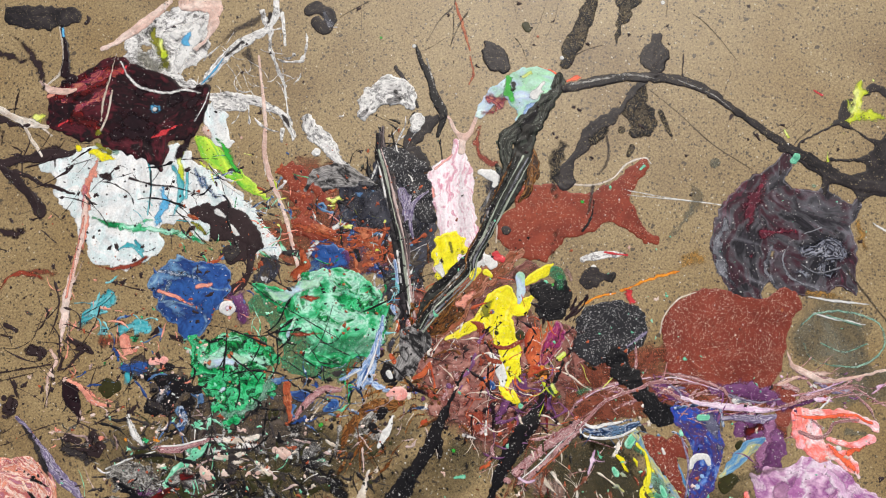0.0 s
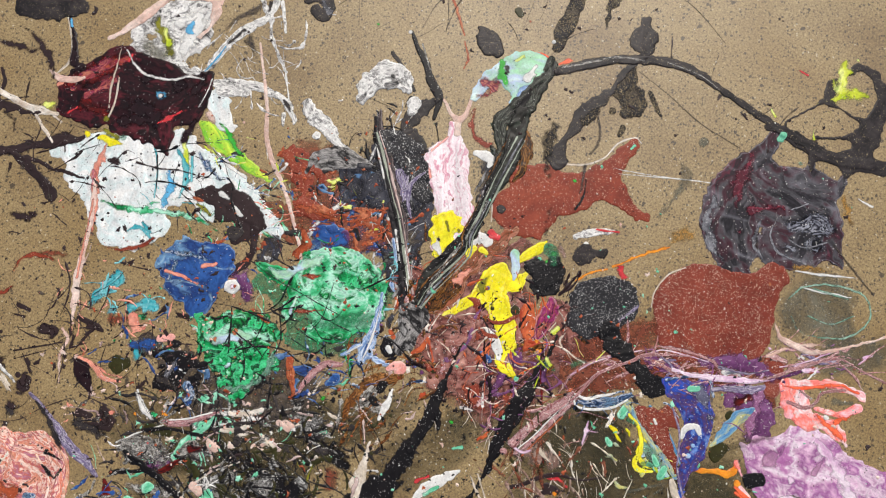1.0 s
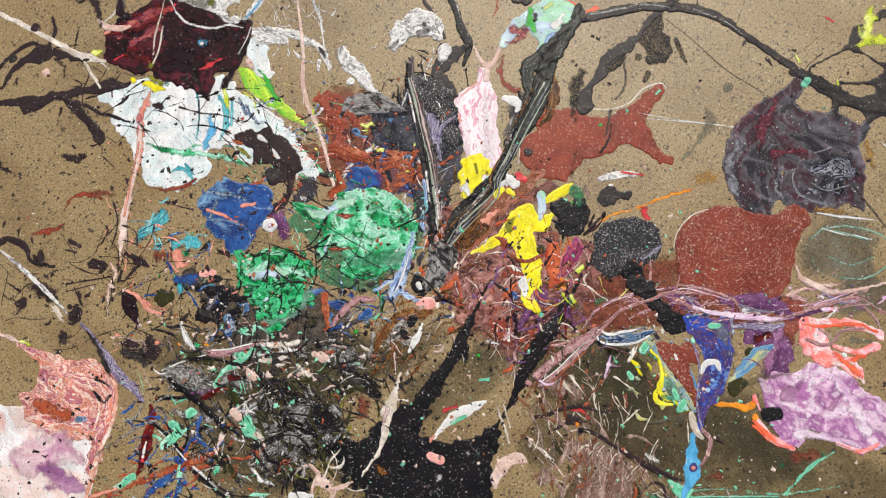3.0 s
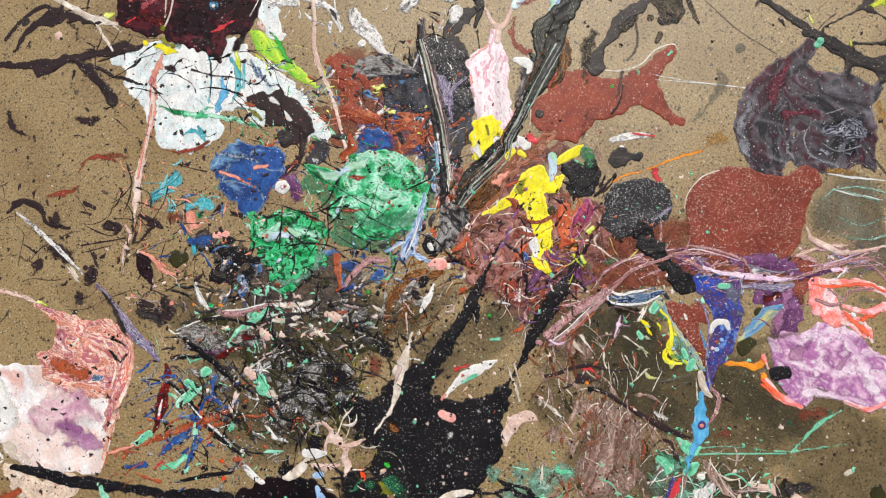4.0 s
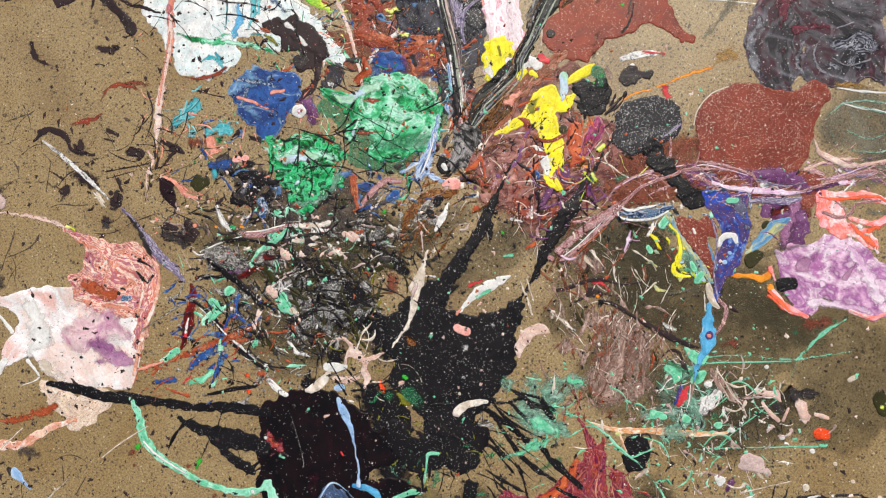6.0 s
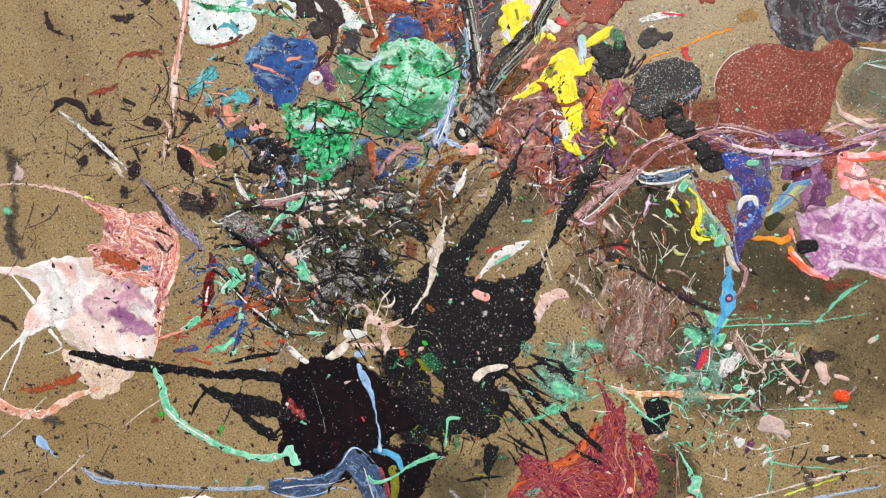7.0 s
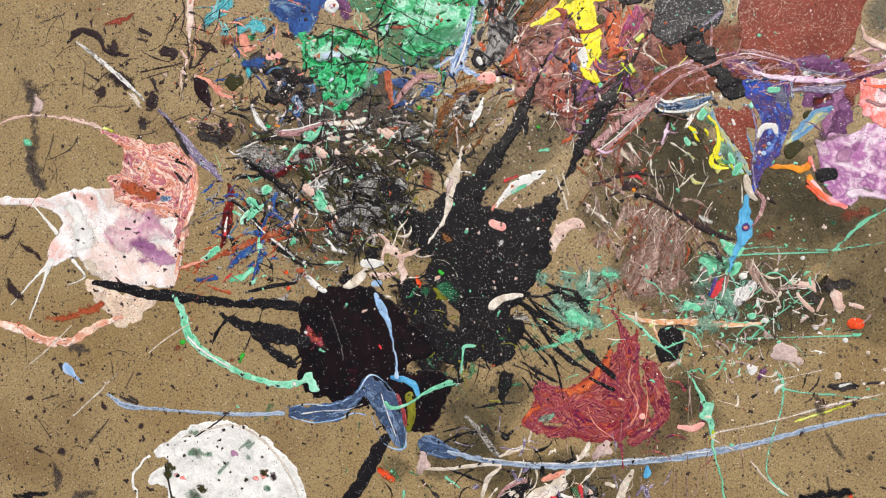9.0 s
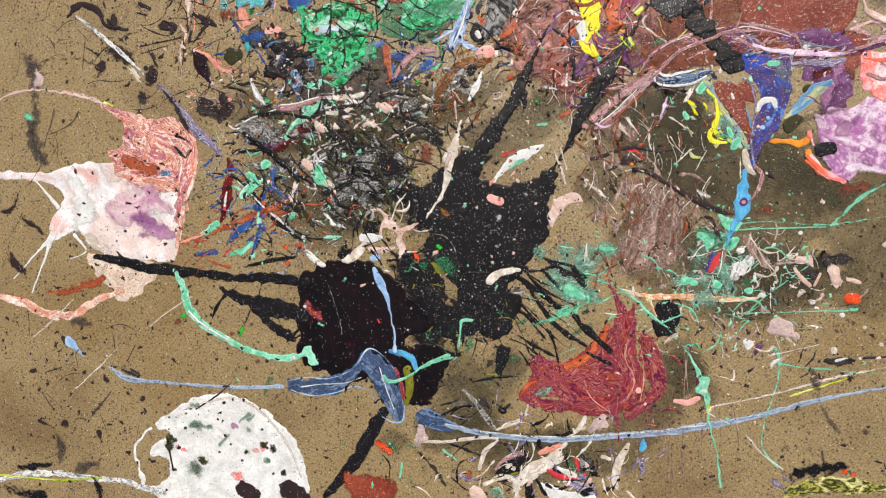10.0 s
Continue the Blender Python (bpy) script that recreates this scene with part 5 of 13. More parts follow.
tangle("paint_tangle", "teal", [(-320.8, -24.5, 21.1, 15.8), (-264.5, 73.2, 21.6, 16.2), (-52.4, 5.9, 10.5, 21)], 27, (0.35, 1.50), (8, 26), 20, 40, 0.075, 178, "teal streaks of paint")

# white left
p = pour("paint_pool", "white_teal", [[(-388, 115.7, 5.5), (-368.9, 116.3, 12.1), (-344.3, 117, 19.7), (-311.6, 118.1, 21.9), (-284.2, 116.2, 19.7)], [(-363.8, 91.8, 14.2), (-336.2, 87.2, 23.9), (-298.2, 88.4, 29.3), (-265.8, 89.5, 24.9)], [(-336.4, 60.1, 16.2), (-311.2, 50.1, 19.4), (-286.6, 45.6, 18.2)], [(-334, 33.3, 6.4), (-320.1, 28.4, 7.5), (-300.9, 23.7, 5.3)], [(-228.5, 173.2, 12.1), (-224.6, 156.7, 11), (-215.4, 143.1, 6.6)], [(-262.9, 122.4, 18.6)], [(-242.3, 101.1, 19.5), (-205.7, 80.6, 16.2), (-177.2, 54.6, 11.8), (-160.2, 39.2, 5.3)], [(-231.4, 63.5, 14)]], 1.0, rough_edge=1.3, soft=12, label="glossy white paint pool with teal streaks", category="paint pool")
q = pour("streak", "teal", [[(-268.6, 124.9, 1.8), (-259.4, 111.5, 4.9), (-255, 89.8, 6), (-261.1, 70.7, 3.5)]], 0.4, soft=3, under=p, label="teal streak")
q = pour("streak", "teal", [[(-287.9, 121.6, 1.6), (-284, 99.8, 1.6), (-285, 72.6, 1.8)], [(-250.6, 117.3, 2.7), (-249.6, 90, 3.2)]], 0.3, soft=3, under=p)
q = pour("streak", "blue_cyan", [[(-272.1, 100.2, 4.9), (-270.3, 78.5, 7.6), (-279.8, 61.9, 4.2)]], 0.2, rough_edge=1.6, under=p, label="pale blue wash")
q = pour("streak", "salmon", [[(-337.6, 139.3, 1.7), (-338, 120, 2.7), (-344.2, 103.3, 4.9), (-344.3, 86.9, 4.3), (-343.5, 59.8, 4.9), (-344.2, 32.9, 2.1)], [(-338.1, 109, 4.4)]], 0.4, rough_edge=1.4, soft=3, under=p, label="salmon-pink run")
q = pour("streak", "peach", [[(-348, 97.7, 4.4), (-345.5, 70.6, 4.3)]], 0.3, rough_edge=1.6, soft=3, under=p)
q = pour("streak", "yellow", [[(-345.5, 129.7, 4.6), (-331.7, 128.5, 8.8), (-320.3, 123.3, 3.2)], [(-356.9, 134.9, 4.4)]], 0.3, rough_edge=1.6, soft=3, under=p, label="yellow blot")
q = pour("streak", "olive", [[(-337.9, 136.6, 5), (-326.4, 131.4, 4.4)]], 0.2, rough_edge=1.6, soft=3, under=p)
q = pour("streak", "green", [[(-337.2, 68.2, 2.2), (-317.6, 61.8, 4.9), (-290.4, 58.9, 5.4), (-263.3, 57.1, 4.8), (-235.8, 50, 3.8), (-216.1, 37.3, 2.1)], [(-291, 65.9, 2.7), (-264.3, 70.6, 2.7)]], 0.5, rough_edge=1.4, soft=3, under=p, label="green streak")
q = pour("streak", "teal", [[(-312.8, 36.7, 2.1), (-297.1, 42.6, 3.8), (-279.6, 25.5, 2.4)], [(-294.9, 48, 2.7), (-285.9, 37.6, 2.1)]], 0.4, rough_edge=1.4, soft=3, under=p)
q = pour("streak", "lime", [[(-255.9, 138, 3.2), (-258.6, 122.5, 4.4), (-251.7, 103.5, 2.5)]], 0.4, rough_edge=1.5, soft=3, under=p, label="lime streak")
q = pour("streak", "blue_swirl", [[(-243.5, 117.5, 2.8), (-234.4, 104.1, 5.4), (-219.9, 91, 2.5)]], 0.4, rough_edge=1.6, under=p, label="blue-grey streak")
q = pour("lace", "oxide", [[(-333.1, 23.7, 2.1), (-314, 20.1, 3.7), (-295.5, 23.9, 4.3), (-282.8, 32.3, 2.1)], [(-309.3, 27.7, 2.7)]], 0.4, rough_edge=1.5, soft=3, under=p, label="rust-red lace at the lower edge")
q = pour("speck", "dark_brown", [[(-327.2, 109.3, 4.9), (-321.4, 105.1, 3.8)]], 0.5, rough_edge=1.3, soft=2, under=p, label="dark brown blot")
q = pour("speck", "black", [[(-341.1, 81.6, 2.2)], [(-325.6, 90.3, 1.6)], [(-296, 61.4, 1.6)], [(-309.3, 103.3, 1.6)], [(-301.6, 115.6, 1.6)], [(-290.6, 94.1, 1.6)], [(-365.9, 113.6, 2.2)]], 0.4, rough_edge=1.2, soft=2, under=p, label="dark spot")
p = pour("paint_splash", "lime_green", [[(-243, 147.8, 3.6), (-234.2, 138.7, 8.8), (-222.4, 126.4, 9.8), (-205.2, 113.2, 7.1), (-188.3, 101.8, 4.3), (-171.6, 93.6, 2.2)]], 0.8, rough_edge=1.3, soft=5, label="lime and green streaked paint run")
q = pour("streak", "green_vivid", [[(-224, 148.4, 2.5), (-213.9, 136, 4.9), (-207.6, 124.1, 4.4), (-194.2, 109.2, 2.1)]], 0.4, rough_edge=1.4, soft=3, under=p, label="green edge")
q = pour("streak", "white", [[(-230.4, 123.4, 1.8), (-212.8, 104.8, 2.7), (-195.9, 94.4, 2.2)]], 0.3, rough_edge=1.4, soft=3, under=p)
q = pour("dab", "pink_light", [[(-235.5, 156.3, 6.6), (-231.3, 150.9, 4.9)]], 0.6, rough_edge=1.4, under=p, label="pink dab")
p = pour("paint_splash", "white_grey", [[(-234, 189.9, 3.6), (-213.2, 189.4, 5), (-191.1, 186.7, 5.5), (-171.4, 177.7, 2.9)], [(-226.3, 181.7, 6.6), (-201.5, 179.6, 4.4)], [(-168.6, 177.8, 2.9), (-157.1, 167, 4.9), (-151.7, 150.6, 2.1)], [(-162, 158.6, 2.7), (-162.4, 147.5, 1.6)]], 1.0, rough_edge=1.3, soft=5, label="white and grey paint arm")
q = pour("gap", "charcoal", [[(-162.8, 172.4, 3.3), (-154, 161.6, 3.3)]], 0.4, rough_edge=1.4, soft=3, under=p, label="dark gap")
p = pour("paint_splash", "white_grey", [[(-138.2, 170.4, 5.7), (-132, 156.7, 7.7), (-117.9, 146.1, 8.2), (-106.2, 130, 4.3), (-95.1, 122.2, 1.8)], [(-128.2, 137.6, 4.4)]], 1.4, rough_edge=1.3, soft=5, label="white lumpy paint run with grey veins")

# white swirl top-left
p = pour("paint_pool", "white_grey", [[(-319.1, 238.4, 5.1), (-303.4, 250.2, 11.3), (-284.7, 259.4, 12.4), (-257.1, 263, 19.2), (-238.3, 272.2, 9.1)], [(-309.6, 224.4, 11.2), (-291.9, 210.7, 12.3), (-268.9, 200.1, 10), (-249.5, 197.8, 6.7)], [(-260.9, 240, 23.6)], [(-276.6, 228.2, 20.2)]], 1.0, rough_edge=1.3, soft=8, label="white and pale green swirled paint pool", category="paint pool")
q = pour("patch", "grey_clear", [[(-301.5, 227.4, 12.3), (-286.6, 213.7, 10.1), (-305.2, 238.7, 6.8)]], 0.3, rough_edge=1.4, under=p, label="grey-green clear patch")
q = pour("patch", "olive", [[(-294, 250.5, 7.9), (-285.6, 236.4, 9), (-279.8, 219.5, 6.7)], [(-306.2, 250.2, 4.5)]], 0.3, rough_edge=1.5, soft=3, under=p, label="olive streak")
q = pour("patch", "lime", [[(-286.1, 242.1, 5.1), (-281.1, 228, 4.5)]], 0.3, rough_edge=1.6, soft=3, under=p)
q = pour("patch", "white", [[(-272.9, 251.1, 9), (-251.1, 257.4, 10.2), (-265.2, 222.8, 10.1), (-240.4, 263.5, 5.6)]], 0.4, rough_edge=1.5, under=p)
q = pour("patch", "blue_cyan", [[(-258.9, 250.3, 5.1), (-262.2, 242.8, 5.1), (-254.3, 240.2, 2.8)]], 0.3, rough_edge=1.3, soft=3, under=p, label="pale cyan touch")
q = pour("gap", "charcoal_thin", [[(-244.4, 241.6, 6.2), (-252.1, 233.4, 3.4)]], 0.3, rough_edge=1.4, soft=3, under=p, label="grey gap")
q = pour("patch", "rust", [[(-264, 281.3, 7.9), (-252.7, 279.3, 5.7)]], 0.2, rough_edge=1.8, soft=3, under=p)
p = pour("paint_splash", "pink_light", [[(-342, 233.1, 2.6), (-317.3, 249.9, 4.5), (-296.5, 267.7, 5.1), (-280.9, 282.6, 3.3)]], 1.0, rough_edge=1.2, label="pale pink thick paint stroke")
q = pour("drip", "pink_light", [[(-261.4, 283.1, 10.3), (-236.1, 280.9, 7.9), (-238.5, 252.1, 2.8), (-252.2, 234.5, 2.2)]], 0.8, soft=3, under=p)
p = pour("paint_drip", "white_grey", [[(-244.1, 199.7, 2.5), (-235.6, 211.2, 3.9), (-224, 226.8, 4.5), (-211.1, 240.3, 5.6), (-195.2, 250.4, 4.5), (-181.9, 259.4, 3.4), (-175.6, 273.9, 3.9), (-175.7, 294.1, 1.8)], [(-188.5, 276.4, 3.4), (-185, 265, 3.4)], [(-179, 256.6, 2.2), (-178.8, 236.6, 1.7), (-171.2, 219.8, 2.2), (-162, 203.2, 2.2)], [(-169, 274.1, 2.3), (-164.3, 242.7, 1.7)]], 1.0, rough_edge=1.3, label="white and grey veined paint trail", category="paint drip")
q = pour("thread", "white", [[(-169.4, 254, 0.9), (-165.7, 220, 0.9), (-160.7, 192, 1.8), (-156, 167.1, 1.3), (-149.4, 147.9, 0.9)]], 0.5, soft=2, under=p)
q = pour("thread", "blue_cyan", [[(-245.6, 197.9, 1.3), (-231.5, 215.3, 1.8), (-224, 226.8, 1.3)]], 0.5, soft=2, under=p)
q = pour("gap", "charcoal", [[(-181.1, 273.7, 3.4), (-182.3, 265.1, 2.8)], [(-221.4, 229.7, 2.2), (-205.8, 244.4, 2.8)]], 0.4, rough_edge=1.4, soft=3, under=p, label="dark gap")
q = pour("thread", "charcoal_thin", [[(-199.4, 230.4, 2.2), (-193, 216.4, 1.3)], [(-205.1, 233, 2.7), (-196.3, 224.8, 2.2)]], 0.4, rough_edge=1.4, soft=3, under=p)
p = pour("paint_thread", "charcoal_thin", [[(-232.9, 235.1, 1.3), (-212.3, 258.5, 5.4), (-196.1, 264.7, 6.3), (-185.8, 276.5, 2.9)], [(-199.8, 236, 5.4), (-190, 213.7, 1.3)]], 0.4, rough_edge=1.4, soft=3, label="grey-brown smear beside the white trail", category="paint thread")

# maroon
p = pour("paint_pool", "maroon", [[(-386.8, 188.1, 6.7), (-377.1, 174.4, 12.2), (-355.1, 175, 20), (-327.6, 175.9, 27.8), (-297.1, 174, 31), (-266.8, 172.1, 25.4), (-248.4, 183.8, 14.4), (-238.3, 195.3, 5.6)], [(-381.3, 160.2, 8.9), (-353.1, 152.7, 13.3)], [(-373.8, 197, 5.6), (-357.7, 203.1, 6.7), (-336.6, 215.1, 9), (-323.1, 220, 6.7)], [(-313.5, 204.4, 16.8), (-279.5, 194.1, 14.5)], [(-286.2, 140.9, 16.5), (-279.4, 124.6, 6.6), (-276.1, 116.4, 2.7)], [(-254.4, 153, 8.8)], [(-324.9, 145.3, 11), (-302.4, 137.7, 9.9)]], 1.8, rough_edge=1.1, soft=10, label="glossy black-maroon marbled paint pool", category="paint pool")
q = pour("patch", "brown_red_dark", [[(-381.8, 184.9, 9.2), (-359.5, 194.1, 13.8), (-334.8, 208.1, 11.5), (-318, 215.4, 5.2)], [(-362.8, 164.9, 10.3), (-342.1, 156.6, 8)]], 0.4, rough_edge=1.5, soft=6, label="translucent red-brown side", under=p)
q = pour("arm", "maroon_black", [[(-252.4, 178.7, 9.1), (-241.6, 196.3, 5.1), (-234.6, 212.2, 2.9)], [(-373.4, 201.5, 10.4), (-377.6, 223.2, 4.6), (-382.6, 246.9, 2.9)], [(-260.4, 129.6, 6.8), (-250.4, 149.8, 5.7)]], 0.7, rough_edge=1.1, soft=8, under=p)
q = pour("rim", "cream", [[(-387.5, 255.8, 0.9), (-380.2, 226.1, 0.9), (-380.5, 209.6, 1.2), (-391, 197.6, 0.9)], [(-329.4, 191.8, 1.1), (-331.6, 168.4, 1.1), (-338.5, 148, 1.1)]], 0.8, soft=2, label="thin pale edge line", under=p)
q = pour("patch", "burgundy", [[(-367.7, 191.5, 6.7), (-346.6, 203.4, 7.8), (-322.5, 212.6, 6.7)], [(-360.6, 174.9, 6.7), (-334.3, 189.7, 6.7)], [(-374.9, 180.1, 5.6)]], 0.3, rough_edge=1.8, soft=5, under=p, label="dark red band")
q = pour("patch", "maroon_black", [[(-309.9, 162.4, 16.6), (-292.6, 151.8, 16.5), (-325.2, 148, 11)], [(-301.5, 193.5, 11.1)], [(-267.8, 186, 12.2)]], 0.3, rough_edge=1.4, under=p, label="black swirl")
q = pour("lick", "red", [[(-286.7, 146.4, 1.8), (-276.1, 151.8, 3.9), (-263, 158.8, 2.2), (-255, 161.3, 1.7)]], 0.4, rough_edge=1.3, soft=3, under=p, label="bright red lick")
q = pour("lick", "red", [[(-317.2, 215.6, 2.8), (-320.6, 209.9, 2.2)], [(-378, 154.8, 1.7), (-370.3, 160.6, 2.2)]], 0.3, rough_edge=1.6, soft=3, under=p)
q = pour("lick", "salmon", [[(-391.9, 184, 2.8), (-386.6, 186.5, 2.8)]], 0.3, rough_edge=1.4, soft=3, under=p)
q = pour("ring", "blue_cyan", [[(-285.7, 174.9, 6.6)]], 0.6, rough_edge=0.8, soft=3, under=p, label="pale blue ring spot")
pour("ring", "maroon_black", [[(-285.7, 174.9, 5)]], 0.5, rough_edge=0.8, soft=3, under=q)
pour("spot", "white", [[(-285.7, 174.9, 3.3)]], 0.6, rough_edge=0.8, soft=2, under=q, label="white centre")
q = pour("thread", "cream", [[(-328.4, 229.5, 0.9), (-332.2, 203.9, 1.3), (-336.9, 181.2, 1.8), (-337.3, 161.6, 1.4)]], 0.5, rough_edge=0.8, soft=3, under=p, label="cream run")
q = pour("drop", "olive", [[(-338.5, 149.8, 5)]], 0.6, rough_edge=0.8, soft=3, under=p)
q = pour("drop", "mint_clear", [[(-320.4, 131.6, 3.8)]], 0.6, rough_edge=0.8, soft=2, under=p)
q = pour("rim", "white_grey", [[(-323.2, 221.1, 1.7), (-307.5, 198.9, 2.2), (-279.3, 191.3, 2.2), (-257.5, 194.8, 2.2), (-243.6, 192.4, 1.7)], [(-235.3, 192.6, 1.1), (-239.8, 178.5, 1.1), (-247, 164.3, 1.1)]], 0.4, rough_edge=1.2, soft=2, under=p, label="pale rim")
p = pour("paint_drip", "maroon_black", [[(-377.6, 208.2, 5.1), (-378.1, 231, 3.4), (-383, 248, 1.7), (-385, 256.6, 2.3)], [(-368.7, 202.8, 5.6)]], 1.2, rough_edge=1.2, label="dark maroon drip on the board", category="paint drip")
q = pour("thread", "cream", [[(-383.1, 208, 0.9), (-379.8, 219.5, 0.9), (-382.5, 242.3, 0.9)], [(-393.1, 196.4, 1.3), (-383.1, 208, 0.9)]], 0.4, rough_edge=0.8, soft=2, under=p)
p = pour("paint_splash", "pink_light", [[(-400.1, 199.1, 1.8), (-389.8, 190.9, 3.9), (-373.1, 189.7, 3.3), (-364.9, 191.6, 1.7)]], 0.9, soft=3, label="pale pink paint lick")
p = pour("paint_splash", "lime", [[(-401, 163.6, 6.7), (-392.9, 165.5, 5)]], 0.5, rough_edge=1.2, soft=3, label="small lime patch beside the maroon pool")
p = pour("paint_thread", "cream", [[(-443.3, 171.3, 1.8), (-420.3, 163, 1.8), (-403.4, 160.1, 2.2), (-384.4, 146.2, 1.8)], [(-411.6, 159.3, 1.3), (-404.1, 140.1, 1.3), (-397.8, 131.9, 1.3)]], 0.7, soft=2, label="cream paint thread crossing the board", category="paint thread")
p = pour("paint_blob", "charcoal", [[(-433.6, 265.1, 10.8), (-408.1, 263.5, 12.5), (-380.2, 265.4, 9.7), (-370.3, 267.4, 5.7)]], 1.8, soft=6, label="thick matt black paint blob", category="paint blob")
q = pour("drip", "blue_cyan", [[(-383, 253.8, 2.3), (-381.7, 245.2, 2.8)]], 0.5, soft=2, under=p, label="cyan drip")

# dark threads left
p = pour("paint_thread", "dark_brown", [[(-476, 257.3, 1.8), (-457.8, 251.6, 2.3), (-433.9, 246, 2.9), (-414.7, 228.5, 5.8), (-401.5, 211, 6.9), (-396.3, 191.7, 3.5)], [(-467.3, 229.4, 2.9), (-437.7, 225.1, 5.8), (-422.6, 219.5, 5.2), (-411.3, 222.6, 2.3)], [(-440, 237, 1.7), (-443.4, 223.9, 3.5)], [(-436, 207.4, 1.2), (-426.2, 195.8, 1.7), (-408.6, 193.2, 1.7), (-396.7, 190.5, 1.7)], [(-419.9, 191.2, 1.2), (-422.5, 175.4, 1.7), (-422.9, 160.8, 1.2)]], 0.7, rough_edge=1.4, soft=6, label="dark brown looping paint threads over bare board")
p = pour("paint_thread", "dark_brown", [[(-372.9, 135.8, 2.9), (-387.2, 129.8, 7.4), (-404.8, 121.9, 4.6), (-426.9, 113.4, 3.4), (-444.1, 113, 5.1), (-460.7, 107, 3.4)], [(-427, 114.6, 2.3), (-414.8, 106.2, 2.9), (-402.4, 95.1, 3.4), (-394.1, 80, 1.7)], [(-460.3, 160.1, 1.7), (-436.4, 151.8, 4), (-431.6, 131.7, 2.3), (-432.8, 114.4, 2.3)], [(-455.1, 166, 1.2), (-432.3, 169.4, 1.2), (-419.8, 171.4, 1.2)], [(-382.7, 129.9, 2.9), (-359, 120.6, 2.3), (-345.1, 103.8, 1.1)], [(-410.3, 119.5, 1.7), (-395.4, 112.4, 1.7), (-378.7, 97.4, 1.1)], [(-431.7, 103, 2.3), (-435.7, 85.8, 1.1)], [(-411.3, 129.3, 1.7), (-423.2, 134.8, 1.1)]], 0.7, rough_edge=1.4, soft=7, label="dark brown forked paint threads over bare board")
p = pour("paint_thread", "dark_brown", [[(-305.3, 107.3, 2.3), (-288.5, 102.4, 1.7), (-261.2, 99.4, 1.7), (-233.6, 93.2, 1.3), (-211.8, 91.2, 1.3)], [(-332.6, 108.1, 3.5), (-324.1, 105.1, 3.5)]], 0.6, rough_edge=1.3, soft=3, label="dark brown thread over the white pool", category="paint thread")
p = pour("paint_drop", "dark_brown", [[(-403.5, 52.5, 5.4), (-409.2, 55, 3.2)], [(-411.1, 46.8, 2.2)]], 0.6, rough_edge=1.2, soft=3, label="small dark paint flecks", category="paint drop", group="loose paint drops")

# brown-black blob over white right
p = pour("paint_splash", "dark_brown", [[(-240.5, 76.7, 4.9), (-215.9, 72.1, 12.9), (-193.4, 56.7, 15), (-179.1, 43.8, 4.9)], [(-197.5, 37.9, 10.7)], [(-220.1, 55.9, 6.4)], [(-211.1, 80.4, 6.5)]], 1.2, rough_edge=1.8, soft=7, label="dark brown paint splash with white gaps")
q = pour("gap", "white", [[(-219, 77.4, 4.9), (-210.5, 72.3, 2.7)], [(-204.6, 64.4, 4.3), (-198.7, 56.6, 3.2)]], 0.4, rough_edge=1.6, soft=3, under=p, label="white patch showing")
p = pour("paint_thread", "dark_brown", [[(-183.4, 27.7, 2.2), (-190.4, 11.6, 4.2), (-208.2, 0.4, 4.7), (-226.6, -2.8, 3.8), (-242.3, -6, 1.4)]], 1.0, rough_edge=1.3, label="thick dark brown paint drip", category="paint thread")
q = pour("drip", "dark_brown", [[(-184.5, 43.7, 4.8), (-184.2, 22.4, 3.7)]], 0.8, rough_edge=1.2, soft=3, under=p)

# blue left
p = pour("paint_pool", "blue", [[(-264.9, 9, 14.9), (-242, -11.3, 22.2), (-221.9, 5.2, 18), (-235.5, -26.8, 15.8)], [(-255.4, 25.3, 8.5), (-212, 16.1, 11.7)], [(-194.3, -9.6, 8.4)]], 1.3, rough_edge=1.5, soft=12, label="blue paint pool with paler swirls", category="paint pool")
q = pour("streak", "blue_swirl", [[(-271, 19.4, 2.8), (-249.5, 17.5, 4.3), (-227.8, 13, 2.4)], [(-259.5, 9.2, 3.2), (-263.6, -6.8, 3.2)]], 0.4, rough_edge=1.4, under=p, label="pale blue swirl")
q = pour("streak", "salmon", [[(-268.5, 1, 2.8), (-253.2, -3.8, 3.2), (-236.6, -11.1, 2.1)], [(-232.6, 5.9, 4.2), (-219.5, 9, 3.2)]], 0.7, rough_edge=1.2, soft=3, under=p, label="salmon-pink lick")
q = pour("streak", "purple_dark", [[(-194.6, -4.4, 10.6), (-188.3, -19.9, 10.5)]], 0.4, rough_edge=1.5, under=p, label="violet-brown edge")
p = pour("paint_blob", "white", [[(-203, -13, 7.9)]], 2.4, rough_edge=0.9, soft=3, label="raised white and grey swirled drop", category="paint blob")
q = pour("spot", "purple_pale", [[(-203, -13, 4.2)]], 0.5, soft=3, under=p)
q = pour("spot", "salmon", [[(-201.4, -21.4, 2.6)]], 0.4, soft=2, under=p)

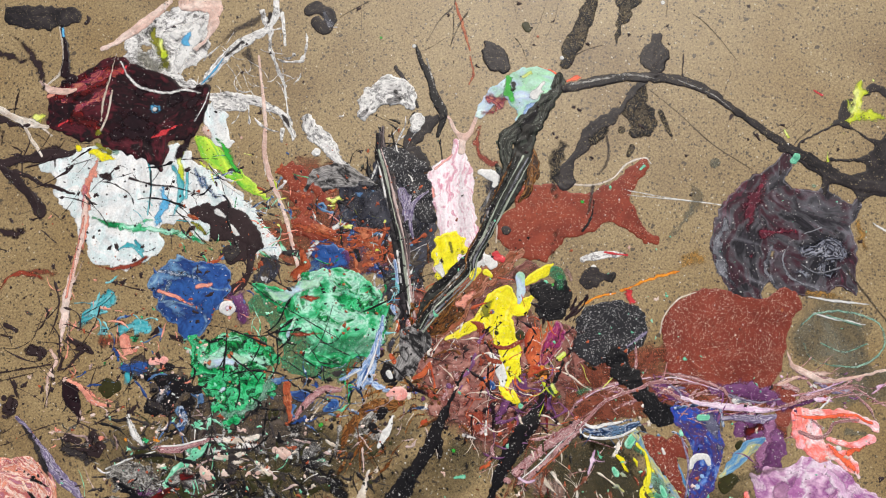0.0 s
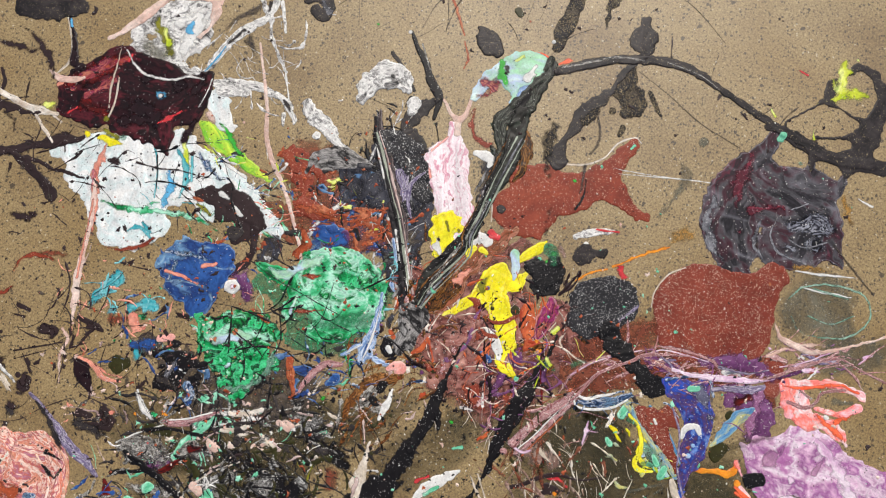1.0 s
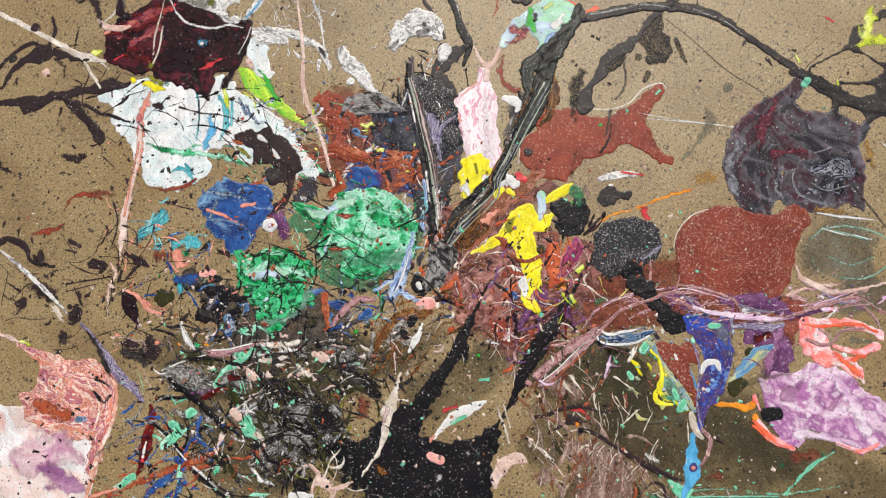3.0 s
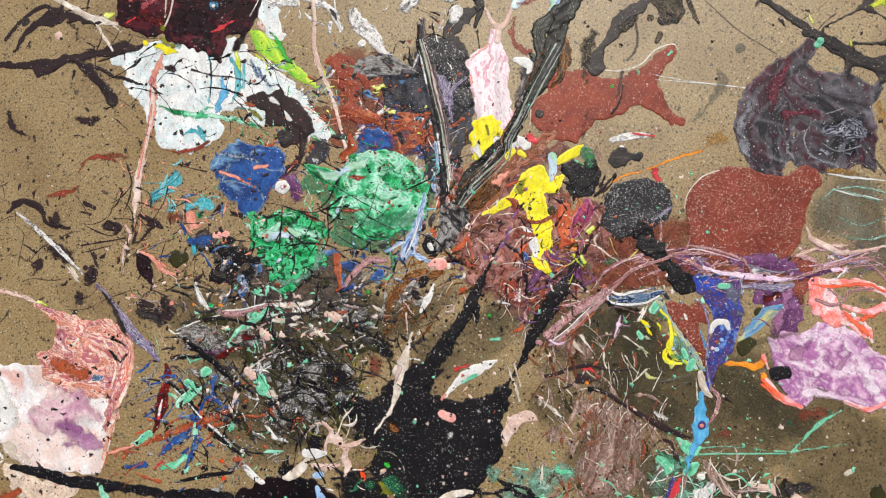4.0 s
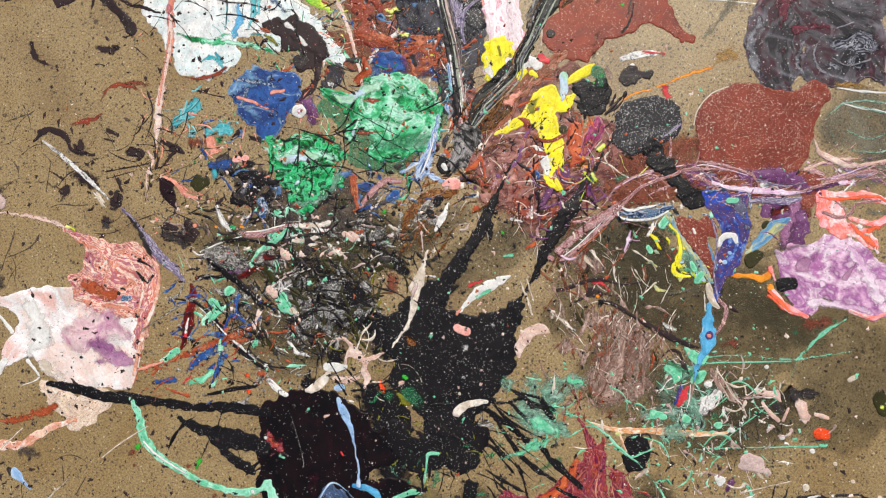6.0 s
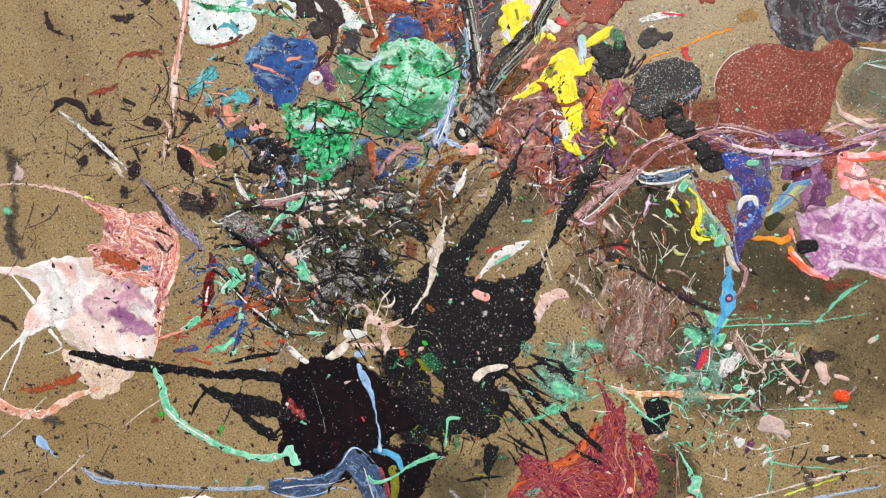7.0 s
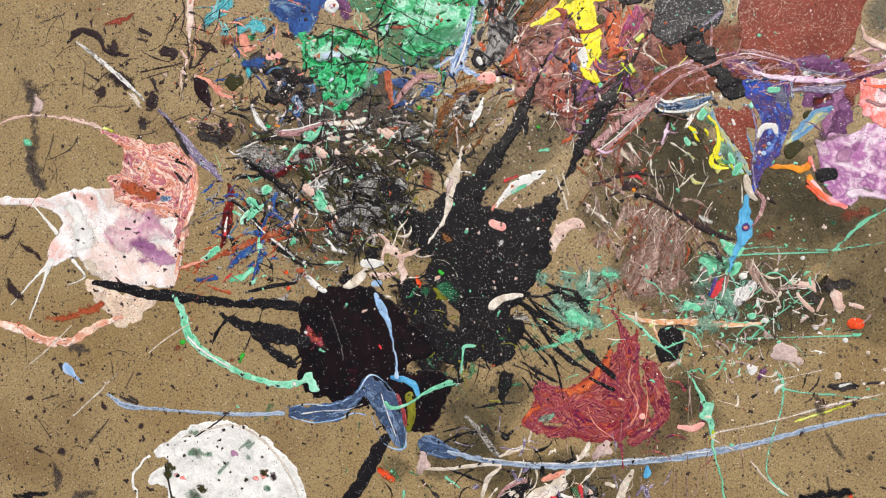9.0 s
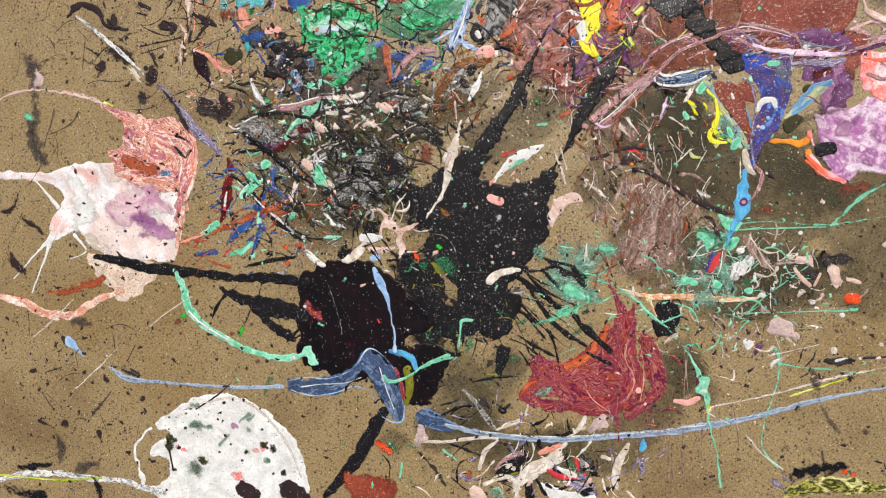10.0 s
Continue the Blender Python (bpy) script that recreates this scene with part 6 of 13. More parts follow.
# green
p = pour("paint_pool", "green", [[(-179.6, 9.3, 3.7), (-163.2, 2, 7.4), (-146.8, -5.3, 10.5), (-135.5, -18, 9.4)], [(-132, 13.6, 8.5), (-111.2, 19.6, 7.4), (-95.2, 17.5, 10.6), (-78.9, 10.2, 10.5), (-65.3, 0.2, 7.3), (-56.9, -10, 3.7)], [(-120.3, -7, 15.8), (-93.7, -11.3, 18.9), (-72.4, -15.8, 15.7)], [(-119.2, -27.8, 13.6), (-92.4, -37.3, 17.7), (-71.5, -36.5, 14.6), (-61.5, -25.8, 7.3)], [(-150.1, -39.3, 4.2), (-145.5, -28.8, 5.2)], [(-123, -53.9, 7.3), (-96.6, -58, 7.3)]], 1.3, rough_edge=1.3, soft=9, label="glossy green marbled paint pool", category="paint pool")
q = pour("patch", "pale_green", [[(-168.7, 6, 4.8), (-152.4, -0.3, 6.3), (-129.4, 13.7, 6.3), (-116.4, 18.4, 5.3)], [(-140.6, -20.8, 3.7), (-145, -36.5, 3.1)], [(-121.5, 14, 7.4)]], 0.3, rough_edge=1.5, under=p, label="pale mint patch")
q = pour("patch", "green_clear", [[(-97.4, -42.6, 13.5), (-71.2, -41.7, 12.5), (-118, -48.5, 10.4)]], 0.3, rough_edge=1.7, soft=6, under=p, label="deep green stain")
q = pour("patch", "mint", [[(-94.5, 4.4, 6.3), (-78.4, -0.3, 4.7)], [(-99.1, -8.9, 4.2)]], 0.2, rough_edge=1.7, soft=5, under=p)
q = pour("lick", "oxide", [[(-141.9, 0.1, 2.1), (-125.9, -0.9, 4.7), (-114.4, 0, 1.7)]], 0.5, rough_edge=1.3, soft=3, under=p, label="rust-red lick")
q = pour("lick", "oxide", [[(-147.8, -34, 2), (-132, -34.5, 3.7), (-113.6, -32.8, 1.7)]], 0.5, rough_edge=1.5, soft=3, under=p)
p = pour("paint_pool", "green_dark", [[(-231.7, -42.2, 5.2), (-220.2, -54.8, 10.4), (-202.5, -43.8, 8.4), (-181.3, -45.6, 10.4), (-165, -52.8, 9.4), (-151.5, -60, 4.2)], [(-227.1, -68, 8.3), (-200.9, -67, 12.5), (-174.5, -68.6, 12.4)], [(-220.8, -83.1, 6.2), (-199.3, -90, 10.3), (-178.6, -86.7, 10.3), (-157.7, -85.9, 6.2)], [(-206.3, -103, 5.1), (-187.7, -107.4, 7.2), (-197.4, -117.9, 4.1)], [(-177.6, -101.9, 6.2)]], 1.2, rough_edge=1.5, soft=7, label="dark green and mint mottled paint pool", category="paint pool")
q = pour("patch", "green", [[(-231.3, -47.4, 5.2), (-217, -62.4, 8.3), (-202.2, -49, 6.3)], [(-185.9, -56.1, 10.4), (-169.8, -60.7, 7.3)]], 0.4, rough_edge=1.5, soft=5, under=p, label="bright green part")
q = pour("patch", "pale_green", [[(-217, -62.4, 6.2), (-185.7, -58.7, 6.8)], [(-202.1, -87.6, 4.1)]], 0.3, rough_edge=1.6, under=p, label="mint patch")
q = pour("patch", "mint_clear", [[(-158.4, -75.7, 6.2), (-172.4, -101.7, 5.1), (-203.1, -110.5, 4.6)]], 0.3, rough_edge=1.7, under=p)
q = pour("spot", "rust", [[(-197.5, -55.5, 4.7)]], 0.5, rough_edge=1.1, soft=3, under=p, label="rust spot")
q = pour("spot", "rust", [[(-215.9, -63.4, 3.6)]], 0.5, rough_edge=1.1, soft=3, under=p)
q = pour("spot", "salmon", [[(-230.9, -88.6, 3.1), (-225.8, -85.9, 2.1)]], 0.5, rough_edge=1.1, soft=3, under=p)
q = pour("spot", "rust", [[(-175.4, -39.2, 3.1), (-165.5, -46.1, 2.6)]], 0.5, rough_edge=1.2, soft=3, under=p)
q = pour("thread", "black", [[(-206.8, -20.5, 0.8), (-202, -36, 1.3), (-202.3, -61.9, 1.7), (-202.9, -76.3, 1.3)]], 0.5, rough_edge=1.2, soft=2, under=p, label="black run")
q = pour("thread", "black", [[(-190.8, -61.5, 0.8), (-186.4, -87, 1.2), (-189.1, -102.4, 1.2)]], 0.5, rough_edge=1.2, soft=2, under=p)
q = pour("thread", "black", [[(-155.7, -34.3, 1.3), (-153, -60.1, 1.2), (-158.4, -75.7, 1.3)]], 0.5, rough_edge=1.2, soft=2, under=p)
q = pour("thread", "black", [[(-223.8, -42, 1.3), (-215.7, -44.3, 2.1), (-205.3, -41.3, 1.7)]], 0.5, rough_edge=1.2, soft=2, under=p)
q = pour("thread", "black", [[(-178.3, -91.8, 1.3), (-167.4, -99, 2.5), (-174.5, -109.4, 1.6)]], 0.5, rough_edge=1.4, soft=2, under=p)
q = pour("thread", "black", [[(-238, -63.2, 0.8), (-229.6, -70.6, 1.7), (-231.2, -83.5, 1.2)]], 0.5, rough_edge=1.4, soft=2, under=p)
p = pour("paint_thread", "black", [[(-185.1, 11.8, 0.8), (-162.9, -3.2, 0.8), (-130.1, -20.4, 0.8), (-97.6, -37.4, 0.8)], [(-104.5, -6.4, 0.6), (-113.4, -38, 0.6), (-125.6, -53.9, 0.6)], [(-140.2, -28.6, 0.6), (-86.4, -52.5, 0.8)]], 0.4, soft=2, label="hair-thin black threads over green paint", category="paint thread")

# stems
p = pour("paint_splash", "grey_silver", [[(-31.8, 86.2, 6.3), (-27.1, 102.6, 7.5), (-31.2, 70.2, 4.9)]], 0.8, rough_edge=1.3, soft=5, label="silver-grey paint patch on the board")
p = pour("paint_pool", "grey_dark", [[(39.2, 115.5, 11.8), (45, 99.5, 15), (34.6, 88.4, 11.7)], [(28.2, 126.1, 6.5)]], 0.7, rough_edge=1.5, soft=8, label="dark grey paint patch behind the pink pour", category="paint pool")
p = pour("paint_splash", "white", [[(28.3, 123.3, 3.5), (44.5, 118.4, 4.8), (42, 110.2, 2.4)]], 0.8, rough_edge=1.2, label="pale mint-white patch on the board")
p = pour("paint_pool", "pink_stripes", [[(7.1, 150, 5.4), (7.7, 130.9, 9.7), (1.9, 114.4, 21.5), (2.4, 98.1, 19.3), (7.4, 76.8, 18.1), (11.6, 60.9, 19.1)], [(-14.2, 114.9, 5.4)], [(1.9, 34, 14.8)], [(22.7, 45.3, 12.7)]], 2.0, soft=12, label="pale pink striped paint pour with fine streaks", category="paint pool")
q = pour("rim", "pink", [[(-23.6, 108.1, 2.1), (-16.3, 100.2, 4.3), (-20.8, 119.1, 1.8)], [(-14.6, 124.7, 1.6), (1, 138.8, 1.6)]], 0.5, soft=3, under=p, label="deeper pink rim")
q = pour("streak", "white", [[(28.2, 34.9, 7.4), (46.4, 43.5, 6.3)]], 0.4, rough_edge=1.2, soft=3, under=p, label="white lap")
q = pour("streak", "olive", [[(3.8, 55.3, 2.7), (4.4, 39.4, 2.1)], [(-6.7, 55, 2.7)]], 0.3, rough_edge=1.5, soft=2, under=p)
p = pour("paint_drip", "pink_light", [[(-4.6, 177.2, 1.6), (2.9, 163.6, 2.2), (10.1, 157.2, 3.3), (17.5, 161.3, 2.7), (23.9, 180.8, 1.8)], [(11.2, 155.6, 3.3), (9.5, 141.8, 3.3)]], 1.2, soft=3, label="forked pink paint drip", category="paint drip")
p = pour("paint_splash", "oxide", [[(20.8, 159.8, 3.2), (27, 167.1, 3.3), (25, 145.1, 4.3), (38.8, 131.8, 4.9), (49.4, 134.9, 2.1)], [(22.1, 150.5, 4.9)]], 0.7, rough_edge=1.4, label="rust-red run beside the pink pour")
p = pour("paint_pool", "pale_green", [[(50.2, 209.4, 7.7), (69, 215.6, 11), (87.9, 216.1, 9.9), (98.7, 216.4, 4.4)], [(42.3, 200.8, 7.7), (31.8, 189.4, 6.6), (25.6, 178.1, 4.4)], [(63.9, 198.7, 14.2), (80.1, 202, 13.1)], [(69.6, 185, 8.7), (65.6, 173.8, 5.4)]], 1.2, rough_edge=1.2, soft=8, label="pale green and blue glossy paint pool", category="paint pool")
q = pour("patch", "burgundy", [[(36, 193.4, 8.8), (45.3, 187, 6.6), (30.9, 181, 5.5)], [(47.8, 195.4, 5.5)]], 0.4, rough_edge=1.6, under=p, label="crimson patch")
q = pour("patch", "green_vivid", [[(51.7, 215.1, 5.5), (55.9, 195.7, 4.9)], [(50.4, 201.1, 4.4)]], 0.3, rough_edge=1.6, under=p, label="green patch")
q = pour("patch", "blue_light", [[(72.4, 182.3, 7.6), (77.6, 190.8, 6.6)], [(85.7, 188.2, 3.8)]], 0.3, rough_edge=1.4, under=p, label="pale blue patch")
q = pour("patch", "lime", [[(66.2, 218.3, 3.9), (74.3, 221.3, 3.3)]], 0.3, rough_edge=1.6, under=p)
q = pour("patch", "white", [[(85.3, 210.5, 5.5), (77.4, 199.1, 5.5)]], 0.3, rough_edge=1.6, under=p)
q = pour("spot", "black", [[(57.2, 210.8, 3.8), (58.4, 205.2, 2.7)]], 0.7, soft=2, under=p, label="black spot")
q = pour("tip", "hot_orange", [[(82.2, 228.3, 1.4), (93.1, 224.1, 1.7), (101.3, 219.3, 2.2)]], 0.6, rough_edge=1.1, soft=3, under=p, label="orange-red tip")
q = pour("tip", "hot_orange", [[(109.5, 214, 2.7), (117.6, 218.1, 3.3), (122.9, 218.3, 1.6)]], 0.6, rough_edge=1.1, soft=3, under=p)
p = pour("paint_blob", "charcoal", [[(33, 243.8, 6.7), (38.6, 237.2, 12.2), (45.9, 228.9, 8.8), (48.8, 220.6, 3.3)]], 1.8, rough_edge=1.4, soft=5, label="dark charcoal paint blob", category="paint blob")
p = pour("paint_drip", "charcoal_grit", [[(132.8, 302.4, 5.1), (124.9, 273.6, 8.3), (114.4, 250.6, 9.4), (105.5, 230.7, 5)]], 1.4, rough_edge=1.2, soft=5, label="thick charcoal paint stroke", category="paint drip")
p = pour("paint_stroke", "stem", [[(101.4, 217.6, 4.9), (98.9, 205.3, 6), (88.4, 191.1, 8.7), (77.9, 175.8, 9.8), (62.1, 162.7, 9.8), (50.5, 154.1, 7.6), (51.9, 140.4, 7.6), (60.2, 129.8, 11.9), (58, 110.7, 10.7), (45.2, 91.4, 6.4), (36.3, 67.1, 4.8), (26.4, 42.8, 4.2), (8, 10.6, 4.7), (-9.6, -13.5, 6.3)]], 2.0, rough_edge=1.3, soft=6, label="long dark marbled paint stroke with grey-green veins", category="paint stroke")
q = pour("fold", "stem_brown", [[(67.7, 151.9, 4.9), (76.1, 135.7, 8.6), (73.8, 116.6, 7), (62, 97.4, 2.8)]], 0.8, rough_edge=1.2, soft=5, under=p, label="brown and gold striped fold")
q = pour("vein", "grey_veil", [[(42.5, 91.4, 1.6), (34.2, 67, 1.6), (25.4, 42.8, 2.1), (10.3, 18.5, 2.1)]], 0.5, rough_edge=1.2, soft=2, under=p, label="grey vein")
q = pour("vein", "grey_veil", [[(-14.5, -21.5, 2.7), (-7.2, -5.6, 4.7), (2.9, 5.2, 4.2), (13, 18.6, 2.1)]], 0.5, rough_edge=1.2, soft=3, under=p)
q = pour("fold", "stem_brown", [[(6, -10.4, 3.4), (18.6, 5.7, 5.2), (36.6, 19.4, 2)]], 0.6, rough_edge=1.2, under=p)
q = pour("fold", "black", [[(83, 188.2, 3.2), (72.6, 174, 6.5), (56.9, 157, 3.2)], [(49.7, 121.3, 4.3), (45, 99.5, 3.2)]], 0.6, rough_edge=1.2, under=p, label="black fold")
p = pour("paint_drip", "stem_purple", [[(-65.7, 164.3, 2.1), (-65.9, 145, 4.4), (-60.1, 123.3, 4.3), (-50.9, 96.4, 4.3), (-43.4, 69.8, 4.8), (-38.1, 43.3, 4.2), (-39.4, 11.5, 4.2), (-36.8, -14.5, 2.4)], [(-57.4, 123.4, 1.8), (-47.8, 85.7, 2.1), (-49.3, 58.9, 1.7)]], 1.2, rough_edge=1.2, label="dark purple-grey veined paint run", category="paint drip")
q = pour("thread", "grey_veil", [[(-68, 142.2, 1.3), (-69.5, 128.4, 1.3), (-56.5, 101.6, 1.3)]], 0.5, soft=2, under=p)
p = pour("paint_drip", "black", [[(-38.1, 245.2, 1.8), (-32.1, 232.3, 3.3), (-23.2, 212.9, 3.9), (-16, 193.5, 4.9), (-8.4, 177.1, 4.4), (-13.1, 157.6, 2.1)]], 1.0, rough_edge=1.2, label="long black paint drip with a grey streak", category="paint drip")
q = pour("drip", "charcoal", [[(-8.4, 177.1, 2.8), (-24.2, 168.3, 8.7), (-34.6, 157, 9.8), (-42.1, 143, 4.9)], [(-56.3, 223.2, 2.2), (-44.7, 206.7, 2.8), (-33, 184.7, 2.1)]], 0.8, rough_edge=1.3, soft=5, under=p)
q = pour("tip", "white", [[(-39.2, 245.1, 2.8)]], 0.7, rough_edge=0.6, soft=2, under=p, label="white tip")
q = pour("streak", "grey_veil", [[(-26.6, 232.5, 1.7), (-18.6, 207.4, 1.7)]], 0.4, soft=2, under=p)
p = pour("paint_thread", "charcoal_thin", [[(-3.8, 284.3, 1.8), (-17.1, 269.7, 1.3), (-27.3, 249.4, 1.1)]], 0.5, rough_edge=1.2, soft=3, label="thin grey thread bending over the board", category="paint thread")
q = pour("thread", "rust", [[(-0.7, 290.2, 2), (7.8, 264.6, 2.2), (15, 242.1, 1.8)], [(15.2, 236.5, 1.3), (19, 219.7, 1.8), (15, 208.4, 1.4)]], 0.5, rough_edge=1.1, soft=3, under=p)
p = pour("paint_blob", "white_grey", [[(-81.8, 183.2, 8.8), (-74.1, 194.6, 12.1), (-60.8, 200.6, 14.3), (-47.1, 198.2, 11), (-41.2, 187.2, 6.6)], [(-32.6, 173.6, 6.6), (-34.9, 165.2, 5.5)], [(-86.8, 174.7, 4.9)]], 3.0, rough_edge=1.4, soft=7, label="raised white and black marbled paint lump", category="paint blob")
q = pour("vein", "zebra", [[(-86.8, 174.7, 3.3), (-81.6, 180.4, 2.7)], [(-60.3, 189.4, 4.4), (-49.6, 192.5, 4.4)], [(-55.2, 198, 3.9)]], 0.6, rough_edge=1.2, soft=3, under=p, label="black veins")
p = pour("paint_blob", "zebra", [[(-126.4, 104.8, 7.6), (-113.5, 113.4, 9.7), (-94.5, 111.3, 9.7), (-78.3, 109.1, 5.4)]], 2.0, rough_edge=1.3, soft=6, label="white and black striped paint lump", category="paint blob")
q = pour("patch", "pink_grey", [[(-99.7, 108.4, 7.6), (-89.1, 111.5, 5.9)]], 0.5, rough_edge=1.2, under=p, label="grey-pink patch")
q = pour("vein", "white", [[(-128, 112.9, 1.8), (-111.1, 120.6, 2.7), (-94.8, 117.8, 1.8)], [(-83.6, 108.9, 2.7), (-72.9, 107.6, 2.2)]], 0.6, soft=3, under=p)
p = pour("paint_splash", "lime", [[(-109.6, 91.8, 6.5), (-99.2, 97.6, 5.9)], [(-109.2, 83.7, 3.2)]], 0.6, rough_edge=1.5, label="small lime patch on the board")
p = pour("paint_splash", "oxide", [[(-148.6, 115, 11.9), (-134.7, 107.3, 7.6)], [(-141.9, 93.5, 9.7)], [(-135.1, 66.7, 11.8), (-124.1, 61.7, 7.5)], [(-159.7, 120.1, 5.4)]], 0.8, rough_edge=1.6, soft=6, label="rust-red paint blotch on the board")
p = pour("paint_splash", "rust", [[(-140.4, 66.6, 5.6), (-118.5, 56.6, 6.4), (-103, 67.8, 2.8)], [(-81, 52.5, 6.4), (-59.5, 47.9, 4.8)], [(-123.2, 45.7, 4.8), (-91.2, 44.1, 3.7)], [(-81.5, 63.1, 3.7), (-55, 66.7, 2.7)]], 0.7, rough_edge=1.5, soft=5, label="orange-brown streaked splash on the board")
p = pour("paint_thread", "pink_light", [[(-189.5, 230.6, 1.3), (-183.5, 197, 1.8), (-178.7, 163.6, 2.2), (-178, 136, 2.6), (-169.8, 108.9, 2.6), (-160.6, 90.2, 2.2), (-151.1, 66.2, 2.1), (-143.1, 39.7, 2.1), (-137.5, 16.1, 1.6)]], 0.8, rough_edge=1.1, soft=3, label="long pale pink paint run", category="paint thread")

# navy/black mid patches
p = pour("paint_splash", "charcoal", [[(-44.4, 132, 8.5), (-33.7, 135, 10.8), (-19.9, 124.5, 2.8)], [(-52.1, 123.5, 7.6)]], 1.0, rough_edge=1.6, soft=6, label="black paint patch on the board")
p = pour("paint_pool", "oxide", [[(58.9, 73.1, 13.8), (72.2, 68.2, 23.9), (93.1, 79.6, 21.3), (119.4, 85.8, 21.3), (140.5, 91.9, 16), (156.3, 92.4, 13.8)], [(76.8, 100.5, 13.9), (98, 103.9, 9.6)], [(166.9, 87.4, 8.5), (180.1, 69.2, 5.3), (193.2, 64.3, 4.7)], [(153.5, 105.7, 10.7), (171.9, 125.2, 7.5), (182.5, 135.3, 7)], [(88.3, 52.8, 10.6)]], 1.2, rough_edge=1.2, soft=14, label="rust-red paint pool with long arms", category="paint pool")
q = pour("rim", "cream", [[(108.4, 115, 1.6), (134.9, 114.3, 1.6), (153.4, 121.9, 1.6), (166.6, 135.9, 1.6), (182.5, 141.8, 1.6), (188.8, 136.6, 1.1)], [(45.7, 72.7, 1.1), (45, 56.7, 1.1)]], 0.4, soft=2, under=p, label="cream rim")
q = pour("drop", "mint_thin", [[(182.5, 134.2, 2.1), (178.8, 130.8, 2.1)]], 0.7, rough_edge=0.8, soft=2, under=p, label="mint drop")
q = pour("drop", "grey_dark", [[(54.3, 67.6, 4.2)]], 0.5, rough_edge=0.8, soft=2, under=p)
q = pour("spot", "green_vivid", [[(124.5, 97.8, 2.7)]], 0.5, rough_edge=0.8, soft=2, under=p)
q = pour("streak", "black_gritty", [[(135.1, 99.7, 1.7), (132.7, 80.9, 2.1), (124.9, 70, 1.7)]], 0.4, rough_edge=1.8, soft=3, under=p)
p = pour("paint_thread", "white", [[(161.4, 111.3, 0.9), (203.7, 104.6, 0.9), (261.5, 98.5, 1.3)], [(166.7, 106.1, 0.6), (230, 101.7, 0.8)]], 0.4, rough_edge=1.4, soft=2, label="broken white paint line", category="paint thread")
p = pour("paint_thread", "charcoal_grit", [[(157.4, 300.2, 4.7), (165.6, 294.7, 8.9), (176.4, 300.7, 5.2)], [(160.2, 286, 4.1), (157.6, 268.8, 3.1), (155, 251.8, 1.4)], [(165.7, 280.4, 5.3)]], 1.0, rough_edge=1.4, soft=5, label="charcoal paint splash with grit", category="paint thread")
p = pour("paint_splash", "charcoal_grit", [[(182.2, 207.8, 3.5), (174.3, 188.1, 12), (182.3, 177.3, 14.1), (171.7, 166, 4.9)], [(161, 168.4, 4.3)], [(197.3, 187.2, 2.8), (203.7, 172.5, 2.7), (207.9, 164.4, 1.8)], [(170.7, 152.3, 3.2), (167.6, 144, 2.2)]], 1.0, rough_edge=1.4, soft=5, label="gritty charcoal paint blot")
p = pour("paint_splash", "charcoal", [[(195.5, 263.1, 2.9), (191.8, 252.8, 5), (184.8, 241.4, 8.8), (190.2, 231.4, 6.1)], [(195.6, 236.1, 9.9), (201, 247.4, 5.5)], [(192.9, 224.8, 2.8), (176.8, 213.2, 3.8), (163.5, 193.3, 3.3), (147.6, 176.3, 6.5), (134.3, 164.9, 9.7), (126.5, 153.7, 7.6), (116, 139.7, 3.8), (108.2, 128.6, 7), (100.4, 117.5, 4.9)], [(108.3, 117.7, 9.6)]], 0.8, rough_edge=1.3, soft=5, label="long dark charcoal smear with narrow necks")
q = pour("grit", "charcoal_grit", [[(145, 168, 6.5), (134.4, 156.7, 6.5)]], 0.4, rough_edge=2.0, under=p)
q = pour("tail", "charcoal_thin", [[(147.7, 162.6, 2.5), (147.9, 138, 2.2), (140.1, 124.2, 2.1)], [(134.9, 113.2, 3.2), (130, 86.2, 2.1)]], 0.4, rough_edge=1.6, soft=3, under=p)
p = pour("paint_stroke", "charcoal", [[(106.9, 206.6, 4.4), (133.8, 214.1, 5.5), (166, 220.1, 4.9), (203.7, 219.5, 5.5), (235.8, 212.1, 4.9), (267.7, 190.9, 3.8), (294, 172.5, 4.3), (320.1, 154.2, 4.8), (346, 136.1, 5.9), (377.1, 123.6, 5.3), (408.3, 119.3, 4.8)]], 1.8, soft=5, label="long curving black paint line", category="paint stroke")
q = pour("streak", "grey_veil", [[(112.3, 211.3, 2.2), (139.1, 216.5, 2.2), (166, 222.3, 2.2), (192.9, 219.2, 1.6)], [(214.4, 218.2, 1.1), (246.5, 205.2, 1.1), (267.6, 188.2, 1.1)]], 0.5, soft=2, under=p, label="silver streak")
q = pour("drip", "dark_brown", [[(218.2, 222.7, 1.6), (219.8, 245.2, 1.1)], [(264.9, 185.3, 2.7), (262.2, 179.8, 1.6)]], 0.6, soft=2, under=p)
p = pour("paint_thread", "charcoal_thin", [[(187.6, 207.9, 0.9), (214.3, 186.6, 0.9), (246.1, 157.4, 1.1), (282.9, 134.1, 0.9)]], 0.25, rough_edge=0.6, soft=2, label="faint scratch-thin grey line", category="paint thread")
